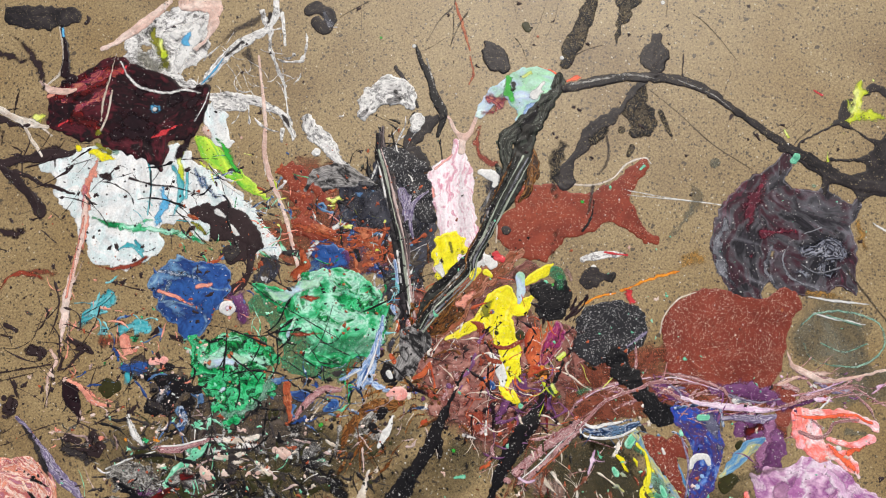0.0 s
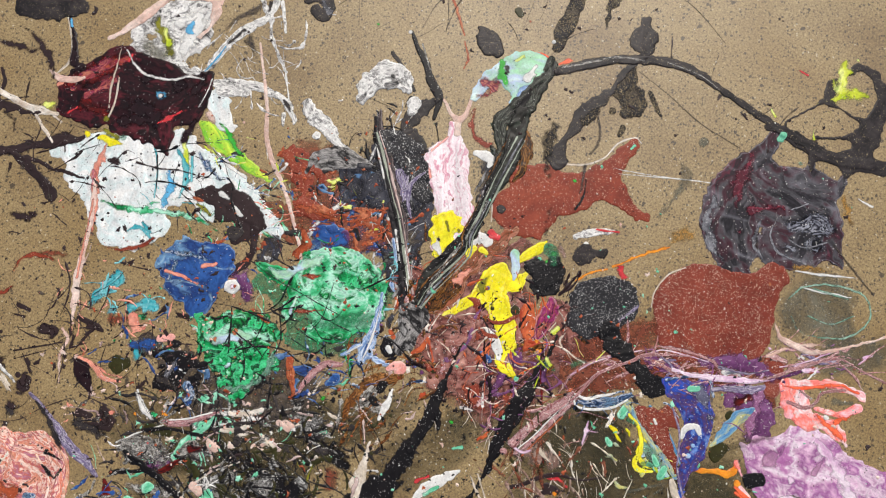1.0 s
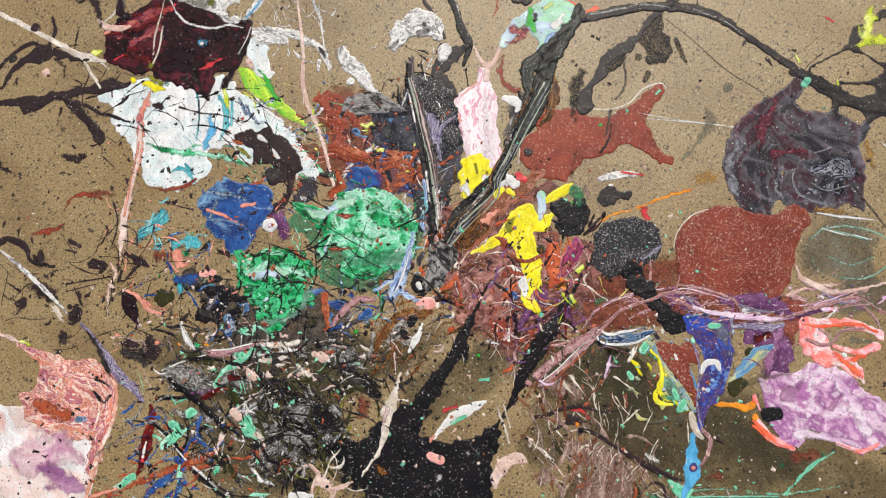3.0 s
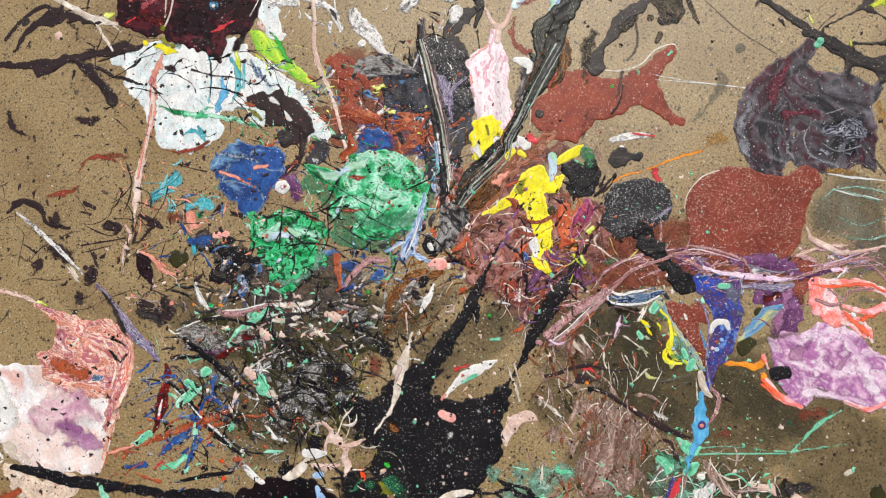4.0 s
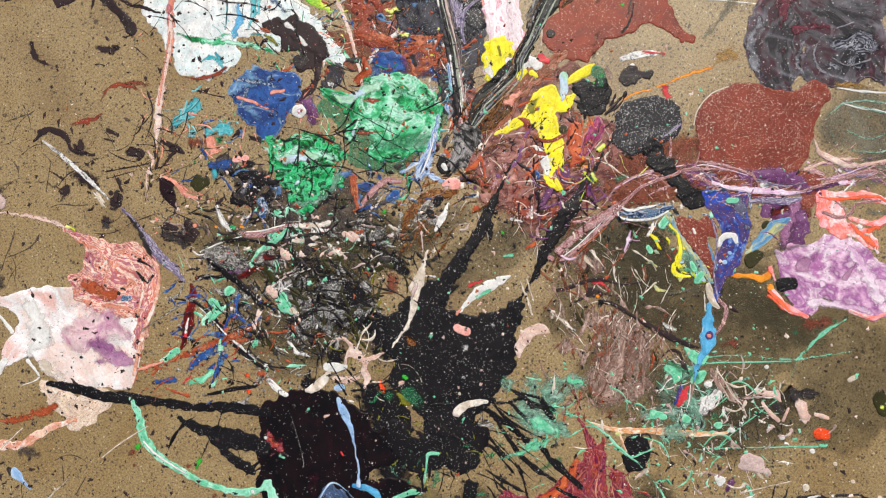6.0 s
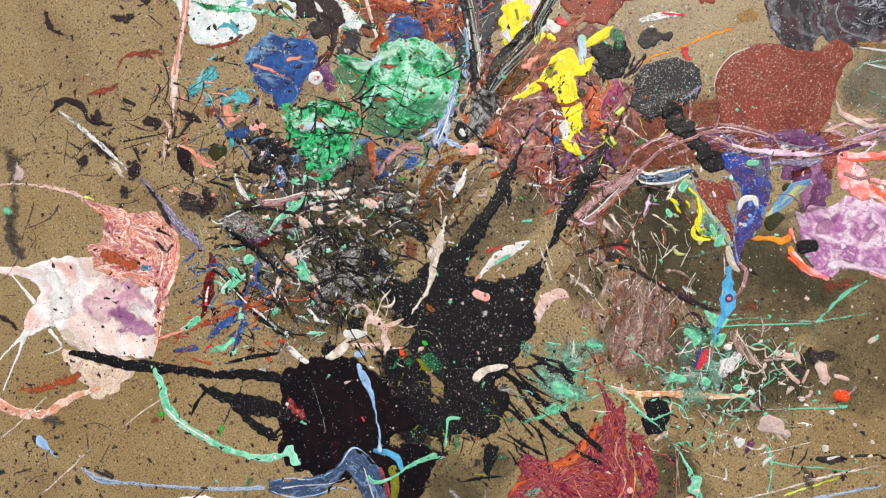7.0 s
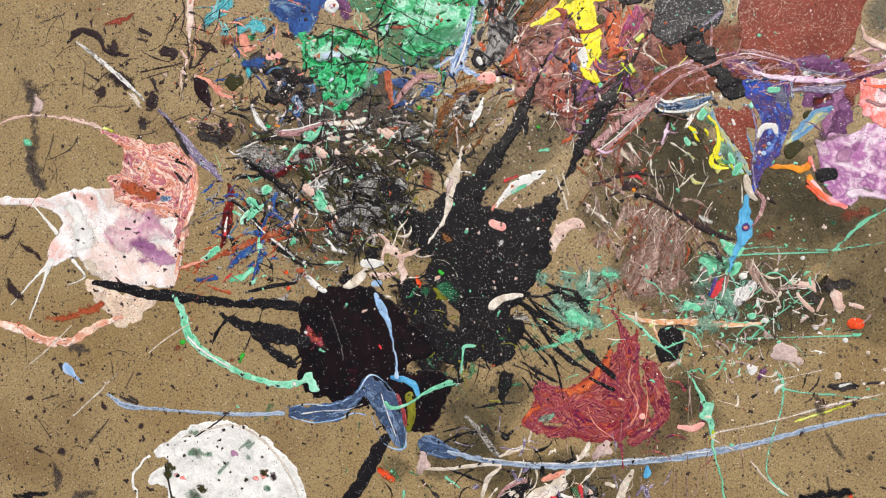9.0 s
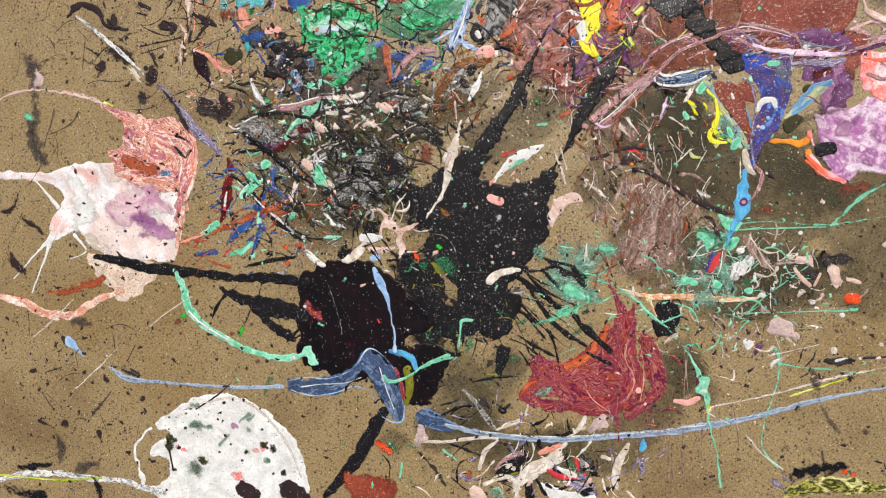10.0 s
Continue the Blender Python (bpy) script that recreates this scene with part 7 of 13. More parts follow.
p = pour("paint_pool", "grey_maroon", [[(318.9, 148.5, 5.4), (305, 127.6, 10.8), (288.4, 107.9, 20.4), (276.1, 80.1, 27.8), (271.5, 58.1, 27.7), (276.4, 36.6, 22.3)], [(298.9, 97.1, 26.8), (330.4, 75.9, 31.9), (348.6, 60, 30.7), (340, 38.2, 21.1)], [(331, 97.8, 19.2), (357.6, 95.7, 16), (374.7, 96.1, 7.4), (384.7, 111.2, 2.7)], [(351, 123.1, 3.2), (352.5, 101.1, 8.5)], [(362.4, 44.2, 14.8), (376.3, 20.9, 2.6)], [(276.2, 25.8, 14.9), (289.1, 7.9, 3.2)], [(318.9, 37.7, 21.2)]], 1.0, rough_edge=1.1, soft=8, label="dark grey and maroon swirled paint pool with scalloped arms")
q = pour("patch", "crimson_dark", [[(294.2, 127.4, 6.5), (284, 102.3, 11.8), (277.2, 77.4, 6.4)], [(293.1, 75, 8.5), (326.2, 76.9, 3.7)], [(282, 53, 4.3)]], 0.4, rough_edge=1.5, soft=6, label="crimson speckled part", under=p)
q = pour("patch", "navy_swirl", [[(330, 59.6, 14.9), (356.6, 63, 19.1), (350.6, 38.5, 13.7)], [(314.8, 45.7, 7.4), (330.4, 35.3, 10.6)]], 0.4, rough_edge=1.5, soft=6, label="blue-black part with pale swirls", under=p)
q = pour("patch", "grey_silver", [[(258.5, 85.2, 4.8), (251.2, 60.4, 8), (256.2, 36.1, 7.5), (271.8, 16, 3.2)], [(300.9, 64.3, 3.2), (295.1, 42.5, 4.2), (302.7, 23.8, 3.2)]], 0.4, rough_edge=1.5, soft=6, label="silver-grey streaked edge", under=p)
q = pour("wisp", "grey_silver", [[(318.5, 67.5, 1.1), (309.6, 51, 1.6), (317.7, 33.3, 2.1), (342.2, 23.2, 1.6)], [(330.4, 74.8, 1.1), (346.5, 80.7, 1.6)], [(327, 46, 1.1), (342.7, 38.3, 1.1), (362.4, 44.2, 1.1)]], 0.4, rough_edge=1.6, soft=2, label="pale swirl lines", under=p)
q = pour("drop", "mint_thin", [[(324.3, 148.7, 3.2), (323.1, 141.9, 2.2)]], 0.8, rough_edge=0.8, soft=2, label="mint drop", under=p)
p = pour("paint_thread", "charcoal", [[(311, 157.3, 4.9), (343, 142.4, 6.4), (358.7, 130.5, 6.4), (385.2, 122.7, 6.9), (424.8, 115.4, 8)], [(352.3, 132.5, 3.2), (349.6, 113.7, 2.7)], [(385.2, 122.7, 7.5), (401.7, 138, 11.8), (411.7, 160.5, 9.6), (420.6, 183.1, 6.4), (416.2, 205.6, 5.4), (402, 216.1, 4.9), (389.9, 210.8, 3.2)], [(385.2, 122.7, 6.4), (383.1, 108.9, 3.2)], [(365.7, 182, 1.1), (381.6, 173.9, 1.6), (400, 163.1, 2.1), (407.9, 159.3, 3.2)], [(327.3, 159.9, 1.1), (352, 174.5, 1.6), (371.1, 183.3, 1.6)], [(374.4, 200.3, 6), (369.1, 188.9, 4.9)], [(358.1, 146.6, 1.6), (375.2, 145.3, 2.1), (392.5, 149, 2.7)]], 1.0, rough_edge=1.0, soft=9, label="black forked paint run joining the long black line")
p = pour("paint_splash", "lime", [[(388.9, 227.9, 1.6), (385.1, 213.6, 8.1), (381.2, 193.6, 10.3), (374.2, 179.4, 4.9)], [(393, 191, 9.7), (402.5, 187.3, 5.4)], [(398.5, 223.5, 2.7)], [(370.9, 176.5, 2.2), (374.9, 167.1, 2.7)], [(324.6, 161.5, 1.6), (343.7, 169.2, 1.6), (363, 181.4, 2.2), (371.2, 185, 2.2)], [(354.1, 156.5, 1.1), (353.8, 144.8, 2.1)], [(314.6, 173.2, 2.2), (317.2, 166.4, 2.2)]], 0.7, rough_edge=1.6, soft=4, label="lime green translucent paint splash over the black run")
p = pour("paint_drop", "mint_thin", [[(324.2, 147.3, 3.7), (321.4, 143.4, 3.2)]], 0.9, rough_edge=0.8, soft=2, label="mint paint drop on the board", category="paint drop", group="loose paint drops")
p = pour("paint_splash", "grey_clear", [[(224.8, 121.5, 4.2), (232.6, 105.6, 7.4), (219.4, 83.8, 6.3), (203.7, 62, 3.4)], [(248.6, 138.4, 5.9)]], 0.4, rough_edge=1.6, label="faint grey-green smear on the board")
p = pour("paint_splash", "gold", [[(219.3, 46.7, 6.8), (235, 49.9, 9.4), (203.7, 35.7, 2.7)], [(381.1, 83.8, 7.3), (385.7, 62.8, 5.2)], [(333, 19.2, 5.2), (363.8, 17.7, 2.6)]], 0.4, rough_edge=2.2, label="gold glitter patch on the board")
p = pour("paint_thread", "white", [[(332.9, 16.6, 1.2), (353.4, 13.7, 1.7), (389.2, 10.9, 1.2)], [(394.2, 86.9, 1.3), (406.9, 79.3, 1.7)], [(337.7, 1.3, 1.2), (358.1, -3.1, 1.6), (383.6, -7.4, 1.2)]], 0.4, rough_edge=1.4, soft=2, label="broken pale paint line", category="paint thread")
p = pour("paint_thread", "charcoal_thin", [[(369.6, 41.3, 1.7), (384.4, 21, 1.7), (404.1, -4.1, 1.6)]], 0.5, rough_edge=1.2, soft=2, label="broken pale paint line", category="paint thread")

# centre right
p = pour("paint_splash", "white_grey", [[(125.3, 43.5, 2.7), (140.9, 48.3, 4.2), (161.9, 50, 2.1)], [(135.8, 36, 3.1)]], 0.8, rough_edge=1.2, label="white and pink paint lick")
q = pour("tip", "red", [[(146.1, 51.1, 1.6), (167.1, 49.1, 1.6)]], 0.4, soft=2, under=p)
p = pour("paint_pool", "charcoal", [[(135.9, 28.1, 9.4), (130.8, 22.7, 7.3)], [(151.6, 28.6, 6.3)]], 0.8, rough_edge=1.4, soft=8, label="dark grey paint patch", category="paint pool")
p = pour("paint_pool", "grey_speckle", [[(141.6, -18.5, 21.7), (162.3, -17.8, 23.8), (136.6, -34.2, 18.5), (172.7, -12.3, 13.4)]], 1.1, rough_edge=1.1, soft=12, label="dark grey paint pool with white specks", category="paint pool")
q = pour("rim", "orange", [[(125.8, 1.6, 1.7), (141.3, 10, 2.1), (156.9, 13.1, 1.7)], [(214.1, 36, 2.1), (188.1, 27.3, 2.6), (162.1, 15.9, 2)]], 0.3, rough_edge=1.8, soft=3, under=p, label="golden rim")
q = pour("spot", "red", [[(169.9, 13.6, 7.3), (172.6, 5.9, 4.7)]], 0.5, rough_edge=1.4, under=p, label="red-orange spot")
p = pour("paint_pool", "oxide_sparkle", [[(234.6, -20.4, 36), (270.6, -24.2, 38.5), (291.1, -23.5, 20.5)], [(229.3, -46.2, 25.6), (280.5, -49.4, 22.9)], [(301.7, -2.6, 13.4), (312.2, 10.7, 13.4), (322.4, 8.5, 6.2)], [(245.1, 3.2, 15.5)], [(310.7, -73.6, 10.1), (307.8, -93.7, 8)]], 1.5, soft=16, label="speckled rust-red paint pool", category="paint pool")
q = pour("rim", "cream", [[(197.5, -21.7, 1), (201.1, -6.1, 1), (214, 9.9, 1), (229.6, 16.7, 1)]], 0.25, soft=2, under=p, label="fine pale rim")
q = pour("spot", "mint_thin", [[(219.1, -44, 3.6)]], 0.5, rough_edge=0.8, soft=2, under=p, label="mint drop")
p = pour("paint_thread", "pink_light", [[(314, -30.3, 1.3), (318.8, -48, 2.8), (336.5, -53.4, 4.1), (356.8, -51.7, 2.1)], [(356.8, -54.2, 1.3), (387.5, -45.5, 2), (401.9, -39.9, 1.6)]], 0.6, rough_edge=1.4, soft=3, label="cream and pink paint lace", category="paint thread")
p = pour("paint_thread", "lilac", [[(167.6, -35.6, 2.1), (180.5, -24.9, 2.9), (188.2, -16.9, 1.3)]], 0.6, rough_edge=1.3, soft=3, label="lilac band at the edge of the grey pool", category="paint thread")
p = pour("paint_splash", "oxide_clear", [[(183.1, -47.9, 7.3), (198.5, -37.1, 10.3), (172.9, -58.4, 6.6)]], 0.6, rough_edge=1.6, soft=6, label="lilac band at the edge of the grey pool")
p = pour("paint_pool", "oxide_clear", [[(121.8, -85.7, 11.2), (142.4, -87.4, 14.2), (167.9, -86.5, 13.2), (183.3, -88.4, 9.1)], [(132.3, -100.4, 8.1)]], 0.8, rough_edge=1.4, soft=8, label="rust-red pool ringed by pink lacing", category="paint pool")
q = pour("lace", "mauve_lace", [[(111.8, -102.2, 2), (126.9, -82.9, 2.5), (147.3, -72.1, 2.5), (167.8, -64.7, 2.6), (188.3, -61.9, 1.7)], [(114.3, -98.5, 1), (132.4, -110.4, 2), (157.9, -110.4, 2), (188.4, -102.3, 2)]], 0.4, soft=3, under=p, label="pink and mauve lacing")
q = pour("lace", "purple_pale", [[(121.9, -86.7, 0.8), (142.2, -74.8, 0.8), (167.8, -66.7, 0.8), (188.3, -61.9, 0.8)]], 0.3, soft=2, under=p, label="fine white line")
p = pour("paint_pool", "purple_dark", [[(198.6, -72.7, 10.2), (213.9, -77.2, 10.2)], [(244.5, -71, 8.1), (270, -70, 11.2), (295.4, -74.1, 11.1), (307.9, -83.7, 8.1)], [(264.7, -95.4, 8.1), (284.9, -97.1, 9.1), (302.4, -108.9, 8)]], 0.7, rough_edge=1.4, soft=8, label="violet speckled pool under the lacing", category="paint pool")
q = pour("lace", "mauve_lace", [[(185.8, -64, 2), (203.7, -58.3, 2.6), (229.3, -61.4, 3.1), (254.7, -70.6, 3), (264.8, -85.3, 2.5), (290.1, -86.9, 3.5), (313.1, -81, 2)]], 0.4, soft=3, under=p, label="pink lacing")
q = pour("lace", "purple_pale", [[(188.3, -68, 1), (206.2, -61.3, 1), (226.7, -64.6, 1), (249.6, -70.8, 1)], [(211.3, -83.3, 1), (239.4, -81.3, 1), (257.2, -83.6, 1.3), (285, -89.6, 1.3), (310.5, -84.6, 1)]], 0.3, rough_edge=1.1, soft=2, under=p, label="white lacing")
q = pour("lace", "lilac", [[(206.2, -67.3, 2), (216.5, -77.1, 2), (208.8, -87.4, 2)], [(259.8, -75.5, 2), (285.2, -80.6, 2), (305.5, -76.8, 1.5)]], 0.3, rough_edge=1.1, soft=2, under=p, label="lilac lacing")
q = pour("ring", "peach", [[(201.1, -72.6, 4.6), (206.2, -74.9, 4.6)]], 0.4, rough_edge=1.1, soft=3, under=p, label="peach ring")
q = pour("ring", "oxide", [[(199.6, -77.7, 2.5), (203.7, -80.1, 2)]], 0.3, rough_edge=1.1, soft=3, under=p)
p = pour("paint_splash", "mauve_lace", [[(313.1, -81, 2.3), (330.9, -73.8, 3.5), (351.4, -67, 3.5), (371.8, -62.2, 2.5), (391.9, -65.5, 2)], [(305.8, -63.7, 4.6), (320.9, -68.1, 4)], [(316, -57.2, 2.6), (336.4, -56.5, 4.1), (356.7, -57.7, 1.6)]], 0.7, rough_edge=1.3, soft=5, label="pale mauve paint veins")
q = pour("lace", "purple_pale", [[(315.7, -73.4, 1), (336.1, -69.6, 1), (361.7, -59.6, 1), (382.2, -52.8, 1)]], 0.3, rough_edge=1.1, soft=2, under=p, label="white line")
q = pour("lace", "purple_dark", [[(315.5, -83.4, 2.5), (335.9, -76.6, 2.5)]], 0.3, rough_edge=1.4, soft=3, under=p)
p = pour("paint_splash", "blue_yellow", [[(196.1, -113, 1.6), (208.8, -127.4, 1.5), (218.8, -151.7, 2), (224.8, -168.6, 1.6)], [(183.4, -118.4, 2.5)]], 0.7, rough_edge=1.2, label="blue and cream streaked edge")
q = pour("streak", "yellow", [[(188.5, -128.2, 2), (191.1, -142.9, 2.5), (188.6, -157.8, 2)]], 0.4, rough_edge=1.4, soft=3, under=p, label="yellow edge")
p = pour("paint_splash", "purple_dark", [[(279.7, -109.8, 4.6), (299.8, -114, 8), (299.5, -133.8, 7), (284.3, -139.3, 3.2)], [(269.6, -105.2, 7)]], 0.8, rough_edge=1.6, soft=5, label="purple speckled patch on the board")
p = pour("paint_splash", "brown_red_dark", [[(274.7, -107.5, 7), (287.4, -102, 7)]], 0.6, rough_edge=1.6, soft=5, label="dark red-brown patch on the board")
p = pour("paint_blob", "olive_dark", [[(269.5, -120.1, 5)], [(259.1, -150.1, 8), (254, -156.2, 6)]], 0.8, rough_edge=1.2, soft=3, label="dark olive spot on the board", category="paint blob")
p = pour("paint_splash", "blue_swirl", [[(135, -110.3, 2.6), (152.8, -112.1, 5), (178.2, -104.7, 2.3)], [(173.2, -118.8, 5)]], 0.9, rough_edge=1.4, label="blue and white marbled lick")
p = pour("paint_drip", "black_gritty", [[(154.7, -38.7, 5.7), (160, -53.8, 11.3), (175.5, -68.5, 8.2), (188.4, -85.7, 7.1), (196.1, -98, 7.2)], [(203.7, -95.2, 9.1)]], 2.2, rough_edge=1.6, soft=6, label="gritty black paint drip", category="paint drip")
p = pour("paint_pool", "grey_clear", [[(365.5, -104, 6), (380.6, -104.9, 5)]], 0.5, label="grey clear middle of the pink ring", category="paint pool")

# yellow

# centre knot
p = pour("paint_thread", "black", [[(30.3, -35.4, 1.2), (20.6, -58.9, 1.6), (8.6, -87.4, 2), (0.5, -107.9, 3.7), (-5.5, -125.7, 4.1), (-17.6, -146.1, 4), (-32.1, -166.5, 6.8), (-39.1, -181.6, 5.7)]], 1.0, rough_edge=1.1, label="long black paint stroke", category="paint thread")
p = pour("paint_thread", "black", [[(111, -50.5, 1.2), (101, -68.7, 2), (88.6, -92, 5.7), (76.2, -112.5, 8.9), (63.9, -133, 8.9), (51.8, -158.3, 5.6), (44.7, -178.2, 2.6)]], 1.0, rough_edge=1.1, label="long black paint stroke", category="paint thread")
q = pour("drip", "black", [[(-2.9, -125.6, 4.1), (-2.4, -140.5, 2.5)], [(-43.6, -76.6, 1.5), (-48.6, -81.9, 1.5)]], 0.6, soft=3, under=p)
p = pour("paint_splash", "oxide", [[(29.8, -104.2, 15.3), (40.5, -118.9, 10.1)], [(14.2, -99.8, 7.1)]], 0.6, rough_edge=1.6, soft=5, label="thin brick-red paint patch")
q = pour("patch", "purple_dark", [[(50.3, -103.5, 6.1), (62.7, -82.8, 5.1)], [(44.9, -93.6, 5.1)]], 0.4, rough_edge=1.8, under=p)
q = pour("vein", "white_grey", [[(20, -119.7, 2.5), (30.3, -121.8, 2)], [(40.1, -106.4, 2), (40.5, -118.9, 2.5)]], 0.4, rough_edge=1.5, soft=2, under=p)
p = pour("paint_thread", "brown_red_dark", [[(93.5, -81.7, 1.2), (95.6, -111.8, 1.2), (95.3, -146.7, 1.2), (97.8, -171.2, 1.2)]], 0.4, rough_edge=0.9, soft=2, label="straight dark red thread", category="paint thread")
p = pour("paint_splash", "mauve_lace", [[(69.6, -160, 1.6), (82.1, -151.2, 4), (97.1, -137.7, 4), (112.2, -122.2, 4), (127.3, -109.1, 3), (134.9, -104.3, 1.5)], [(77.4, -166.1, 2.5), (67.9, -152.7, 1.5)]], 0.7, rough_edge=1.2, label="pink and brown striped paint ribbon")
q = pour("streak", "white", [[(72.1, -156.5, 1), (89.6, -141.9, 1), (112.1, -118.7, 1), (129.8, -105.5, 1)]], 0.3, soft=2, under=p, label="white stripe")
q = pour("streak", "rust", [[(77.3, -162.2, 1.5), (94.7, -144.2, 1.5), (114.7, -125.1, 1.5)]], 0.3, soft=2, under=p, label="rust stripe")
q = pour("streak", "purple_pale", [[(66.9, -152.7, 2), (77.2, -158.3, 2.5), (84.8, -157, 2)]], 0.3, soft=2, under=p)

# mid-left clutter
p = pour("paint_thread", "pink_light", [[(-342.1, 33, 1.7), (-346, 16.9, 2.1), (-352.5, 0.7, 3.4), (-354.8, -15.2, 4.2), (-350.7, -36.1, 2.1), (-351.8, -46.6, 1.7)]], 0.7, rough_edge=1.2, soft=3, label="pale pink vertical paint run", category="paint thread")
q = pour("drip", "pink_light", [[(-365.7, -57.5, 2.7), (-359.4, -67.6, 3.1), (-365.8, -83.3, 2.6), (-364.9, -109, 1.6)], [(-355.6, -51.9, 2.1)]], 0.6, rough_edge=1.2, soft=3, under=p)
p = pour("paint_drop", "dark_brown", [[(-382.7, -58.1, 5.8), (-373.4, -60.3, 4.7)], [(-400.5, -40.5, 2.6), (-410.6, -35.6, 2.6)]], 0.9, rough_edge=1.2, soft=3, label="dark brown paint drops", category="paint drop", group="loose paint drops")
q = pour("thread", "dark_brown", [[(-411.3, -79.9, 1.3), (-385.2, -74.8, 1.3), (-364.4, -70.4, 1.3)], [(-410.5, -87.6, 0.8), (-379.5, -78.7, 0.8)]], 0.4, soft=2, under=p)
p = pour("paint_drop", "olive_dark", [[(-308.6, -90, 8.8), (-301.9, -88.7, 5.2)]], 1.2, rough_edge=0.9, soft=3, label="large dark olive paint drop", category="paint drop", group="loose paint drops")
q = pour("thread", "salmon", [[(-349.7, -85.3, 1.4), (-330.6, -92.3, 2.9), (-316.7, -99.5, 2.1), (-304.4, -102.6, 1.7)]], 0.6, rough_edge=1.2, soft=3, under=p)
p = pour("paint_splash", "pink_grey", [[(-349.5, -87.9, 3), (-340.4, -100.4, 6.2), (-333.5, -118, 4.1), (-328.4, -127.9, 2.1)]], 0.7, rough_edge=1.3, soft=5, label="grey-pink spiked paint splash")
p = pour("paint_drop", "dark_brown", [[(-396.7, -107.6, 5.7)], [(-404.6, -102.8, 3.1)]], 0.9, rough_edge=1.1, soft=3, label="dark brown paint drop", category="paint drop", group="loose paint drops")
p = pour("paint_drop", "salmon", [[(-297.7, -44.6, 5.2), (-294.2, -54.9, 4.2)], [(-286.3, -54.6, 2.6)]], 0.8, rough_edge=1.3, soft=3, label="salmon and orange paint drop", category="paint drop", group="loose paint drops")
p = pour("paint_drop", "pink", [[(-269.6, -64.3, 3.7), (-259.2, -62.9, 4.2)]], 1.0, soft=3, label="pink paint drop on the board", category="paint drop", group="loose paint drops")
p = pour("paint_splash", "dark_brown", [[(-350.8, -46.5, 2.4), (-334.1, -53.7, 4.2), (-325.7, -58.6, 1.7)], [(-319, -132.6, 4.6), (-310.3, -142.4, 4.1)], [(-342.3, -136.1, 5.1), (-331.6, -138.2, 3.6)], [(-335.9, -148.4, 4.6), (-315, -148.6, 4.6)]], 0.8, rough_edge=1.4, soft=5, label="dark brown paint splashes over board")
p = pour("paint_splash", "black", [[(-266.3, -105.3, 7.2), (-250.4, -107.2, 6.2)], [(-273.8, -77.4, 4.1), (-247, -84.1, 7.3), (-225.6, -88.4, 3.4)], [(-253.4, -68.9, 5.2)], [(-234.9, -104.1, 7.2)]], 0.8, rough_edge=1.8, soft=6, label="black paint splashes around the green pool")
p = pour("paint_splash", "blue", [[(-237.2, -109.3, 5.1), (-238.6, -124.5, 4.1)], [(-279.7, -69.9, 8.3), (-295.5, -70.5, 7.3)], [(-116.3, -79.3, 4.1)]], 0.6, rough_edge=1.6, soft=5, label="blue smears on the board")
p = pour("paint_splash", "white", [[(-287.6, -113.7, 2.7), (-281.1, -128.7, 3.6), (-271.2, -140.9, 1.7)]], 0.6, rough_edge=1.4, soft=3, label="white broken dab on the board")

# shell at left
p = pour("paint_pool", "peach_white", [[(-477.9, -249.1, 23.8), (-501.4, -269, 13.3), (-517.2, -288.3, 3.4)], [(-434.9, -226.4, 26), (-402.6, -231.8, 28.4), (-380.1, -243.5, 16.7), (-377.1, -274.1, 9)], [(-503.9, -225.5, 10.6), (-477.5, -227.4, 23.7), (-458.1, -245.5, 36.1), (-445.3, -269.9, 38), (-424.6, -286.7, 26.1)], [(-587.7, -220.5, 4.8), (-537.2, -221.3, 4.7), (-503.9, -223, 8.6)], [(-508.2, -271.7, 10.7), (-519.9, -289.7, 2.7)], [(-412.6, -262.8, 38.9), (-393.3, -285.7, 24.6), (-380.6, -303.8, 7.8)]], 1.0, rough_edge=0.9, soft=12, label="glossy white and peach paint shell with a plum centre")
q = pour("fringe", "peach", [[(-434.7, -211.1, 9.1), (-399.2, -213.4, 21.9), (-373.6, -220.1, 12.8)], [(-414.8, -168.1, 10.3), (-379.6, -176.6, 19.1)], [(-421.3, -177.3, 12.9), (-400.2, -187.9, 21.8), (-379.8, -196, 20.4), (-392.7, -210.2, 16)], [(-456.5, -142.6, 2.6), (-434, -153.2, 5.8), (-411.5, -165, 12.8), (-398.9, -183, 18), (-411.9, -196.6, 16.8)], [(-379.6, -164.6, 10.2), (-360.6, -182.3, 12), (-357.5, -206.4, 8.9), (-364.1, -237, 7.7), (-368.7, -262.8, 7.1)], [(-444.3, -195.9, 6.5), (-418.4, -202.8, 15.5), (-386.3, -213.1, 17.9)]], 0.8, rough_edge=1.0, soft=9, label="peach and orange streaked fringe", under=p)
q = pour("patch", "rust", [[(-428.1, -201.8, 11.7), (-399.1, -212.2, 11.6)]], 0.4, rough_edge=1.5, soft=6, label="rust-orange streaks", under=p)
q = pour("patch", "rose", [[(-451.7, -257.7, 14.4), (-419, -256.8, 23.4), (-399.3, -231.7, 14.2)], [(-435.1, -244.9, 18.3), (-405.9, -244.1, 20.7), (-385.4, -255.9, 12.9)], [(-444.6, -223.5, 9.1), (-412.2, -227.1, 9.1)]], 0.5, rough_edge=1.5, soft=6, label="rose-pink blush", under=p)
